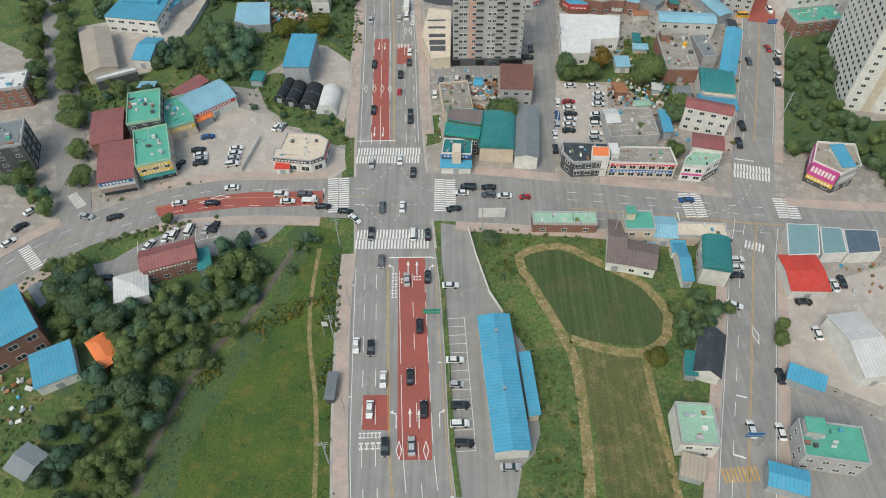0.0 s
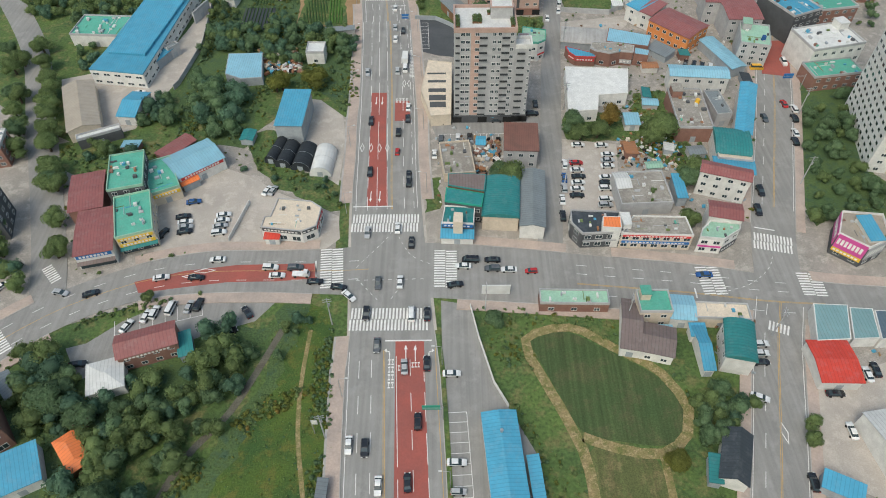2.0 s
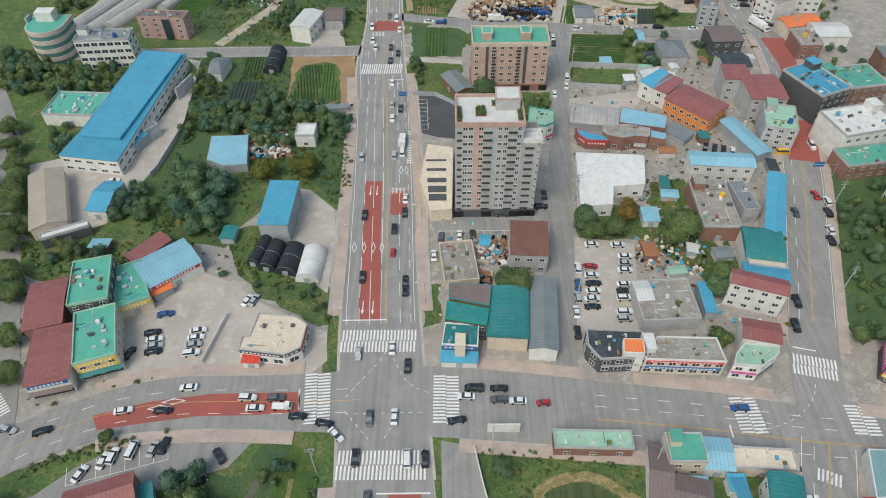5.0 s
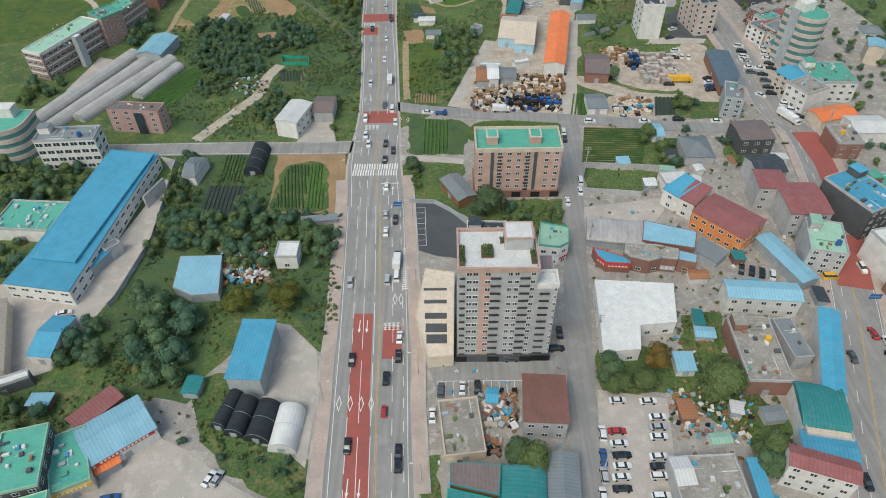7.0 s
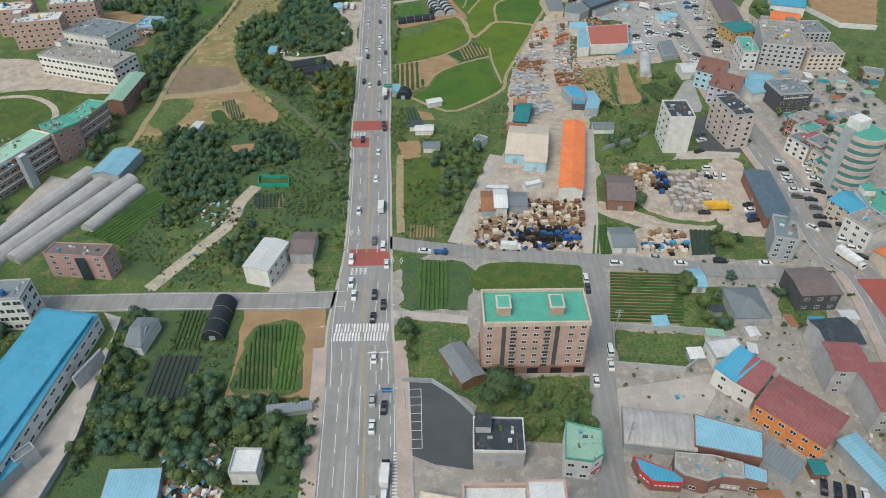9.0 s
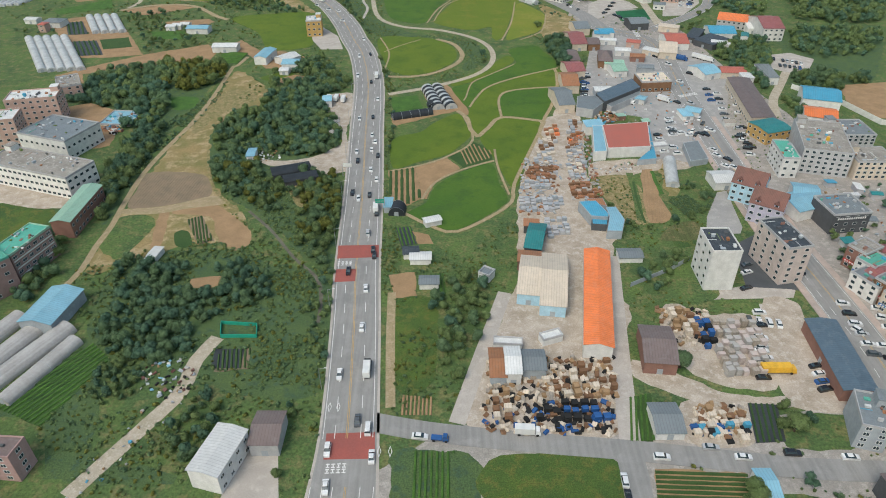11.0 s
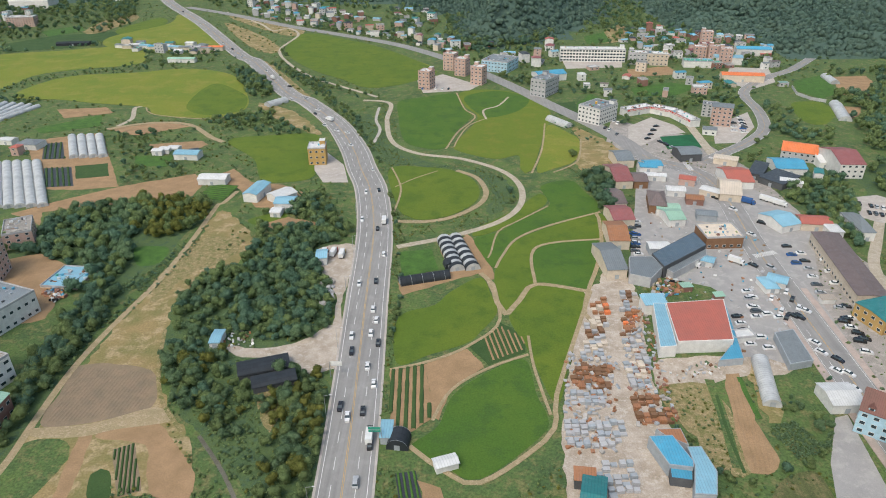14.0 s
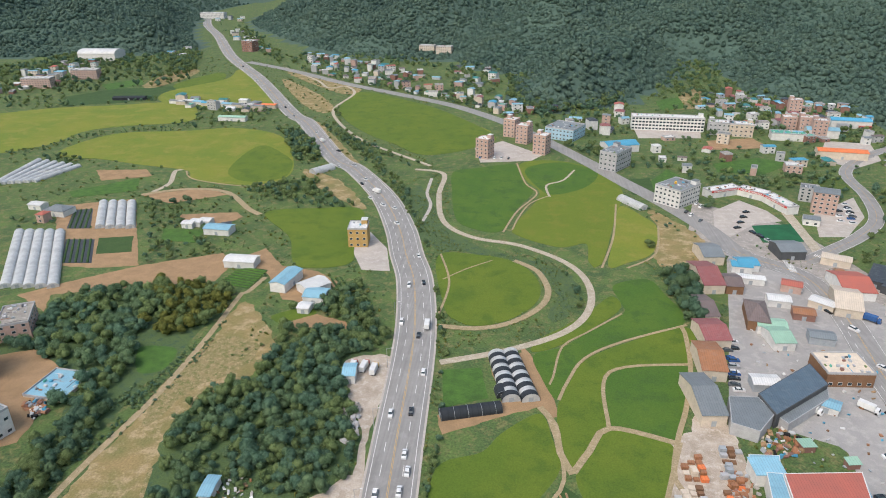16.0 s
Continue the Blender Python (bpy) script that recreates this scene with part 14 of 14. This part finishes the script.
car('sedan', 'white', 162.5, 562.1, -8.7, False)
car('sedan', 'black', 157.7, 543.4, -11.1, False)
car('sedan', 'white', 155.4, 534.8, -8.7, False)
car('sedan', 'silver', 155.0, 542.4, -13.5, False)
car('sedan', 'black', 153.7, 534.3, -14.8, False)
car('suv', 'black', 151.3, 519.1, -16.0, False)
car('suv', 'white', 150.2, 512.0, -16.1, False)
car('suv', 'white', 89.5, 622.2, 0.2, False)
car('sedan', 'black', 88.3, 617.3, -1.2, False)
car('suv', 'blue', 86.0, 607.9, 0.8, False)
car('suv', 'silver', 84.8, 603.4, -0.9, False)
car('suv', 'white', 83.8, 599.0, 0.7, False)
car('sedan', 'black', 82.7, 594.8, -0.7, False)
car('sedan', 'grey', 81.7, 590.7, -0.6, False)
car('suv', 'white', 114.7, 520.9, 3.4, False)
car('suv', 'white', 115.0, 514.1, 3.2, False)
car('sedan', 'grey', 114.8, 422.0, 19.6, False)
car('sedan', 'white', 112.9, 417.1, 19.8, False)
car('sedan', 'black', 109.2, 407.7, 19.6, False)
car('suv', 'silver', 122.5, 426.6, 68.3, False)
car('suv', 'white', 125.2, 428.5, 71.7, False)
car('suv', 'white', 127.9, 430.4, 68.2, False)
car('sedan', 'white', 130.6, 432.3, 68.7, False)
car('sedan', 'grey', 103.7, 390.1, 80.1, False)
car('sedan', 'white', 106.8, 389.4, 78.3, False)
car('suv', 'white', 109.9, 388.8, 82.0, False)
car('sedan', 'white', 113.0, 388.1, 79.7, False)
car('sedan', 'black', 116.6, 368.1, 10.5, False)
car('sedan', 'white', 116.1, 364.7, 8.4, False)
car('sedan', 'blue', 115.5, 361.4, 8.6, False)
car('suv', 'black', 114.9, 358.2, 11.2, False)
car('sedan', 'black', 103.7, 388.2, 0.2, False)
car('suv', 'white', 103.2, 382.5, 0.5, False)
car('sedan', 'silver', 102.6, 377.0, -0.5, False)
car('sedan', 'white', 102.1, 371.7, 1.6, False)
car('sedan', 'blue', 101.5, 366.5, 0.3, False)
car('sedan', 'white', 150.7, 395.5, -20.3, False)
car('suv', 'white', 149.9, 390.5, -19.6, False)
car('sedan', 'white', 149.1, 385.7, -18.0, False)
car('sedan', 'black', 148.3, 381.0, -21.7, False)
car('sedan', 'black', 147.6, 376.5, -18.7, False)
car('sedan', 'black', 146.0, 358.6, -20.1, False)
car('sedan', 'black', 146.5, 354.7, -20.4, False)
car('sedan', 'black', 147.1, 350.8, -20.9, False)
car('sedan', 'white', 147.7, 347.0, -20.6, False)
car('suv', 'white', 142.6, 345.5, -21.4, False)
car('suv', 'white', 143.8, 341.1, -18.0, False)
car('sedan', 'black', 144.8, 336.7, -21.5, False)
car('sedan', 'white', 142.7, 376.9, -10.8, False)
car('sedan', 'black', 142.0, 371.2, -9.3, False)
car('suv', 'grey', 141.3, 365.5, -9.6, False)
car('sedan', 'black', 140.6, 360.0, -8.8, False)
car('suv', 'black', 140.0, 354.7, -11.0, False)
car('sedan', 'black', 93.0, 248.4, 69.0, False)
car('suv', 'black', 96.0, 247.6, 69.7, False)
car('suv', 'black', 98.9, 246.7, 71.2, False)
car('suv', 'white', 101.9, 245.9, 71.4, False)
car('sedan', 'white', -115.8, 231.3, 14.9, False)
car('sedan', 'black', -114.0, 228.9, 16.5, False)
car('sedan', 'white', -112.2, 226.4, 14.0, False)
car('sedan', 'black', 132.7, 577.7, 124.6, False)
car('sedan', 'black', 133.0, 556.2, 126.3, False)
car('sedan', 'black', 133.3, 536.4, 126.6, False)
car('sedan', 'white', 133.6, 518.1, 125.3, False)
car('sedan', 'white', 133.8, 501.1, 126.5, False)
car('sedan', 'white', 204.7, 793.8, -0.4, False)
car('sedan', 'white', 202.4, 785.3, -1.6, False)
car('sedan', 'blue', 200.1, 776.9, -0.1, False)
car('suv', 'white', 197.9, 768.9, -0.2, False)
car('suv', 'white', 160.7, 711.1, -51.5, False)
car('suv', 'blue', 159.4, 692.1, -48.5, False)
car('sedan', 'white', 158.2, 674.4, -51.1, False)
car('suv', 'black', 101.8, 778.2, 59.4, False)
car('suv', 'white', 103.7, 773.4, 58.8, False)
car('sedan', 'grey', 107.4, 764.2, 58.1, False)
car('suv', 'blue', -37.0, 887.1, 81.7, False)
car('sedan', 'white', -31.3, 886.9, 79.8, False)
car('suv', 'white', -25.6, 886.6, 82.0, False)
car('sedan', 'white', -20.0, 886.4, 78.1, False)
car('sedan', 'black', -14.3, 886.1, 81.8, False)
car('sedan', 'white', -129.2, 126.6, 49.2, False)
car('sedan', 'black', -128.4, 132.8, 48.4, False)
car('sedan', 'white', -127.6, 139.4, 50.3, False)
car('suv', 'black', -126.7, 146.2, 51.3, False)
car('suv', 'black', 99.7, 176.4, -88.1)
car('suv', 'black', 96.3, 167.8, -90.7)
car('sedan', 'grey', 112.7, 213.5, -89.8)
car('suv', 'white', 131.1, 248.4, -90.1)
car('sedan', 'red', 122.3, 221.8, 91.5)
car('suv', 'white', 124.9, 218.8, 90.7)
car('suv', 'black', 123.2, 213.4, 90.3)
car('sedan', 'white', 120.8, 205.4, 89.4)
car('suv', 'black', 119.1, 200.7, 88.6)
car('truck', 'white', 105.1, 577.3, -40.2, False)
car('truck', 'white', 125.9, 580.2, -41.7, False)
car('truck', 'white', 169.7, 648.2, -39.7, False)
car('truck', 'white', 167.3, 650.9, -39.9, False)
car('truck', 'white', 172.4, 644.7, -41.5, False)
car('bus', 'blue', 154.7, 648.5, -38.5, False)
car('sedan', 'white', 139.9, 540.0, -41.8, False)
car('sedan', 'white', 158.3, 669.5, -41.7, False)
car('suv', 'black', 153.7, 622.1, -41.1, False)
car('bus', 'yellow', 103.4, 365.9, -0.3)
car('bus', 'white', 162.8, 463.9, -59.8)
car('sedan', 'black', 132.6, 417.1, -56.8)
car('suv', 'white', 137.9, 383.9, -58.0)
car('sedan', 'white', 134.9, 353.2, -58.2)
car('sedan', 'silver', 136.9, 466.1, -58.9)
car('sedan', 'white', 135.1, 491.0, -56.1)
car('bus', 'white', 139.8, 334.7, -63.7)
car('van', 'yellow', 119.5, 244.6, -0.5)
car('truck', 'red', -67.6, 585.7, 86.9, False)
car('truck', 'red', -63.1, 586.2, 83.1, False)
car('truck', 'yellow', -58.8, 584.7, 86.8, False)

# ---- loose things in the yards ----
heap([(12.3, 371.9), (53.9, 373.2), (50.8, 355.0), (11.5, 353.9)], 1.9, 21, size=(0.5, 1.2), label='loose heaps of pallets and boards', colours=('sheet_cream', 'wall_wood', 'soil', 'sheet_cream', 'sheet_beige', 'tyre'))
heap([(9.5, 353.0), (49.8, 355.0), (47.5, 341.6), (10.1, 342.8)], 1.8, 22, size=(0.5, 1.1), label='loose heaps of crates and sheeting', colours=('tyre', 'wall_wood', 'car_blue', 'sheet_cream', 'tyre'))
heap([(72.4, 353.2), (89.0, 352.1), (84.9, 339.8), (69.3, 340.5)], 1.8, 23, size=(0.5, 1.1), label='loose heaps of pallets and boards', colours=('sheet_cream', 'wall_wood', 'soil', 'sheet_cream', 'sheet_beige', 'tyre'))
heap([(73.0, 397.5), (90.7, 395.3), (88.2, 378.1), (73.2, 378.3)], 2.0, 24, size=(0.5, 1.1), label='loose heaps of pallets and boards', colours=('sheet_cream', 'wall_wood', 'soil', 'sheet_cream', 'sheet_beige', 'tyre'))
heap([(37.3, 509.4), (56.9, 507.1), (47.1, 458.8), (31.2, 458.9)], 2.4, 25, size=(0.4, 1.0), label='loose building materials in the yard', colours=('wall_grey', 'wall_steel', 'sheet_rust', 'kerb'))
heap([(64.6, 542.1), (76.2, 542.0), (69.1, 471.4), (54.6, 471.5)], 2.4, 26, size=(0.4, 1.0), label='loose building materials in the yard', colours=('wall_brick', 'wall_steel', 'sheet_rust', 'kerb'))
heap([(-4.4, 209.6), (32.2, 212.2), (28.5, 166.7), (-4.1, 169.1)], 4.5, 27, size=(0.2, 0.7), label='odd pieces of yard clutter', colours=('wall_grey', 'wall_steel', 'frame_white', 'sheet_rust', 'soil', 'sheet_blue', 'wall_wood'))
heap([(63.8, 227.1), (110.7, 223.4), (94.8, 168.4), (53.4, 170.9)], 4.2, 28, size=(0.2, 0.7), label='odd pieces of yard clutter', colours=('wall_grey', 'wall_steel', 'frame_white', 'sheet_rust', 'soil', 'sheet_blue', 'wall_wood'))
heap([(49.1, 279.0), (105.3, 275.4), (127.3, 258.1), (122.9, 247.7), (90.8, 248.0), (44.7, 250.9)], 4.5, 29, size=(0.2, 0.7), label='odd pieces of yard clutter', colours=('wall_grey', 'wall_steel', 'frame_white', 'sheet_rust', 'soil', 'sheet_blue', 'wall_wood'))
heap([(69.2, 127.9), (84.0, 127.8), (76.9, 107.4), (65.4, 111.4)], 3.2, 30, size=(0.2, 0.7), label='odd pieces of yard clutter', colours=('wall_grey', 'wall_steel', 'frame_white', 'sheet_rust', 'soil', 'sheet_blue', 'wall_wood'))
heap([(110.5, 119.1), (125.4, 121.1), (118.1, 103.5), (109.2, 107.3)], 3.5, 31, size=(0.2, 0.7), label='odd pieces of yard clutter', colours=('wall_grey', 'wall_steel', 'frame_white', 'sheet_rust', 'soil', 'sheet_blue', 'wall_wood'))
heap([(-114.0, 83.9), (-105.3, 83.9), (-98.9, 74.5), (-106.9, 67.2)], 2.2, 32, size=(0.2, 0.9), label='odd pieces of yard clutter', colours=('wall_grey', 'wall_steel', 'frame_white', 'sheet_rust', 'soil', 'sheet_blue', 'wall_wood'))
heap([(101.1, 640.8), (149.5, 601.4), (128.5, 517.3), (104.1, 508.8), (75.4, 527.1)], 6.5, 33, size=(0.2, 0.8), label='odd pieces of yard clutter', colours=('wall_grey', 'wall_steel', 'frame_white', 'sheet_rust', 'soil', 'sheet_blue', 'wall_wood'))
heap([(165.2, 482.2), (218.7, 481.3), (181.1, 404.4), (153.9, 404.7)], 5.0, 34, size=(0.2, 0.8), label='odd pieces of yard clutter', colours=('wall_grey', 'wall_steel', 'frame_white', 'sheet_rust', 'soil', 'sheet_blue', 'wall_wood'))
scrub([(63.4, 230.3), (86.4, 233.3), (79.0, 203.2), (59.2, 202.0)], 2.2, (0.4, 1.2), 103)
scrub([(60.9, 212.8), (80.4, 214.6), (82.3, 201.5), (87.4, 191.2), (81.4, 178.8), (76.6, 184.9), (61.2, 201.6)], 1.5, (0.4, 1.3), 104)
scrub([(-137.4, 201.0), (-113.1, 207.2), (-89.8, 213.3), (-83.4, 199.2), (-102.0, 190.1), (-120.1, 185.2)], 1.8, (0.4, 1.2), 105)
scrub([(-130.5, 122.9), (-109.1, 118.5), (-87.5, 101.0), (-84.1, 80.6), (-100.7, 52.5)], 1.8, (0.3, 1.2), 106)
scrub([(-83.0, 275.9), (-35.1, 279.4), (-32.9, 228.1), (-38.0, 218.8), (-51.6, 231.5), (-72.1, 231.7)], 1.9, (0.4, 1.4), 107)
car('sedan', 'black', 216.1, 647.4, 75.5, False)
car('sedan', 'black', 220.9, 644.4, 76.4, False)
car('sedan', 'silver', 223.2, 642.9, 73.7, False)
car('suv', 'white', 225.5, 641.3, 74.3, False)
car('sedan', 'black', 227.8, 639.8, 76.9, False)
car('sedan', 'white', 230.1, 638.4, 76.1, False)
car('sedan', 'black', 215.4, 635.5, 76.1, False)
car('suv', 'grey', 218.0, 634.2, 77.0, False)
car('sedan', 'black', 220.6, 633.0, 74.8, False)
car('sedan', 'grey', 223.2, 631.7, 76.9, False)
car('suv', 'blue', 225.8, 630.4, 74.3, False)
car('suv', 'white', 138.4, 555.0, 61.0, False)
car('suv', 'black', 138.3, 548.7, 58.3, False)
car('sedan', 'white', 138.3, 542.6, 58.1, False)
car('sedan', 'white', 121.5, 554.7, 5.4, False)
car('suv', 'silver', 120.4, 548.7, 3.1, False)
car('sedan', 'white', 119.3, 542.8, 5.3, False)
car('sedan', 'black', 151.8, 532.3, -19.7, False)
car('sedan', 'white', 152.5, 528.3, -21.4, False)
car('suv', 'black', 153.2, 524.3, -19.2, False)
car('sedan', 'black', 153.8, 520.5, -19.2, False)
car('sedan', 'white', 106.5, 810.8, 61.4, False)
car('suv', 'black', 108.2, 805.3, 58.1, False)
car('suv', 'white', 109.8, 799.9, 58.3, False)
car('sedan', 'white', 111.4, 794.7, 61.2, False)
car('suv', 'white', 113.0, 789.6, 58.6, False)
car('sedan', 'grey', 204.0, 809.5, 0.5, False)
car('sedan', 'black', 197.8, 790.1, 1.4, False)
car('sedan', 'white', 194.8, 780.9, 0.2, False)
car('sedan', 'white', 192.0, 772.0, 0.1, False)
car('sedan', 'grey', 85.3, 615.5, -2.0, False)
car('sedan', 'blue', 84.7, 609.5, 0.9, False)
car('sedan', 'black', 84.2, 603.7, 1.7, False)
car('sedan', 'blue', 83.6, 598.1, 0.3, False)
car('sedan', 'white', 82.5, 587.3, -1.0, False)
car('sedan', 'white', 207.0, 803.1, -1.4, False)
car('suv', 'black', 205.4, 795.4, -1.6, False)
car('suv', 'black', 203.9, 787.9, -1.1, False)
car('suv', 'grey', 202.4, 780.6, 0.2, False)

# ---- weeds and shrubs between the houses ----
scrub([(42.1, 230.5), (116.7, 229.7), (96.6, 164.0), (34.1, 164.5)], 4.2, (0.4, 1.3), 300)
scrub([(46.6, 275.9), (132.0, 269.2), (121.8, 212.4), (79.7, 212.7), (41.4, 229.5)], 4.2, (0.4, 1.3), 301)
scrub([(50.0, 334.6), (153.4, 350.8), (115.4, 277.4), (40.3, 281.5)], 4.2, (0.4, 1.3), 302)
scrub([(-142.7, 213.8), (-66.5, 213.1), (-53.1, 143.0), (-113.5, 143.3)], 4.2, (0.4, 1.3), 303)
scrub([(108.3, 744.3), (204.6, 742.1), (202.8, 593.7), (175.8, 499.8), (131.0, 484.9), (107.0, 517.5), (72.1, 547.3)], 4.2, (0.4, 1.3), 304)
scrub([(68.5, 132.3), (130.0, 131.9), (96.5, 52.0), (50.7, 52.1)], 4.2, (0.4, 1.3), 305)
roof_things()
HILL = [(149.8, 709.9), (169.6, 726.9), (194.5, 750.0), (215.5, 778.2), (227.9, 821.0), (233.8, 868.8), (251.9, 900.2), (279.6, 929.8), (313.1, 959.4), (364.9, 1024.1), (434.8, 1125.1)]
for off in (-4.2, 0.0, 4.2):
    marks('lane_line', 'paint_white' if off else 'paint_yellow', HILL, off, 900, 0, 0.16, z=0.235)
zebra(162.1, 715.4, -37.2, 11.7, 3.4, 1)
zebra(139.5, 704.2, -91.7, 18.6, 3.4, 1)
zebra(142.8, 588.9, 20.7, 12.6, 3.4, 1)
car('sedan', 'black', 133.4, 748.0, -61.1, False)
car('suv', 'black', 136.1, 742.4, -61.7, False)
car('sedan', 'silver', 138.7, 736.8, -60.6, False)
car('sedan', 'black', 126.7, 754.7, 20.2, False)
car('sedan', 'black', 130.9, 763.6, 20.9, False)
car('suv', 'black', 135.1, 772.7, 20.1, False)
car('sedan', 'black', 139.4, 782.2, 20.3, False)
car('sedan', 'white', 159.6, 589.5, -4.8, False)
car('sedan', 'black', 158.1, 581.9, -7.0, False)
car('sedan', 'silver', 156.7, 574.6, -6.4, False)
car('sedan', 'white', 155.3, 567.5, -6.1, False)
car('sedan', 'grey', 153.9, 560.7, -5.0, False)
car('sedan', 'silver', 152.6, 554.1, -5.3, False)
car('sedan', 'white', 151.3, 547.8, -3.4, False)
car('sedan', 'black', 110.6, 535.3, 6.9, False)
car('sedan', 'white', 110.2, 530.4, 6.0, False)
car('sedan', 'black', 109.7, 525.6, 6.5, False)
car('sedan', 'white', 109.3, 520.9, 3.7, False)
car('sedan', 'white', 108.9, 516.4, 3.9, False)
car('suv', 'white', 108.7, 394.0, -1.2, False)
car('sedan', 'black', 106.4, 387.4, 2.0, False)
car('suv', 'white', 104.2, 381.0, -0.2, False)
car('sedan', 'white', 102.0, 374.9, 0.2, False)
car('suv', 'grey', 100.0, 368.9, -0.8, False)
car('sedan', 'black', 98.0, 363.2, -0.9, False)
car('suv', 'white', 139.9, 398.3, -10.4, False)
car('suv', 'black', 139.4, 392.9, -8.2, False)
car('suv', 'white', 138.9, 387.7, -8.9, False)
car('sedan', 'silver', 138.5, 382.7, -9.5, False)
car('sedan', 'white', 138.0, 377.8, -8.2, False)
car('suv', 'grey', 137.5, 373.0, -9.2, False)
car('sedan', 'black', 151.0, 371.6, -19.4, False)
car('suv', 'black', 151.1, 359.8, -21.2, False)
car('suv', 'grey', 151.1, 354.1, -21.2, False)
car('suv', 'white', 151.2, 348.5, -19.8, False)
car('sedan', 'white', 151.2, 343.2, -19.3, False)
car('sedan', 'white', 133.5, 674.8, -55.5)
car('sedan', 'black', 139.7, 654.1, -56.3)
car('suv', 'white', 144.8, 638.4, -56.2)
car('sedan', 'white', 143.4, 608.6, -55.2)
car('suv', 'silver', 139.8, 575.0, -55.5)
car('suv', 'black', 135.3, 535.0, -53.1)
car('sedan', 'white', 133.3, 511.7, -54.9)
car('sedan', 'white', 137.2, 499.2, -56.2)
car('sedan', 'black', 137.3, 507.4, -54.8)
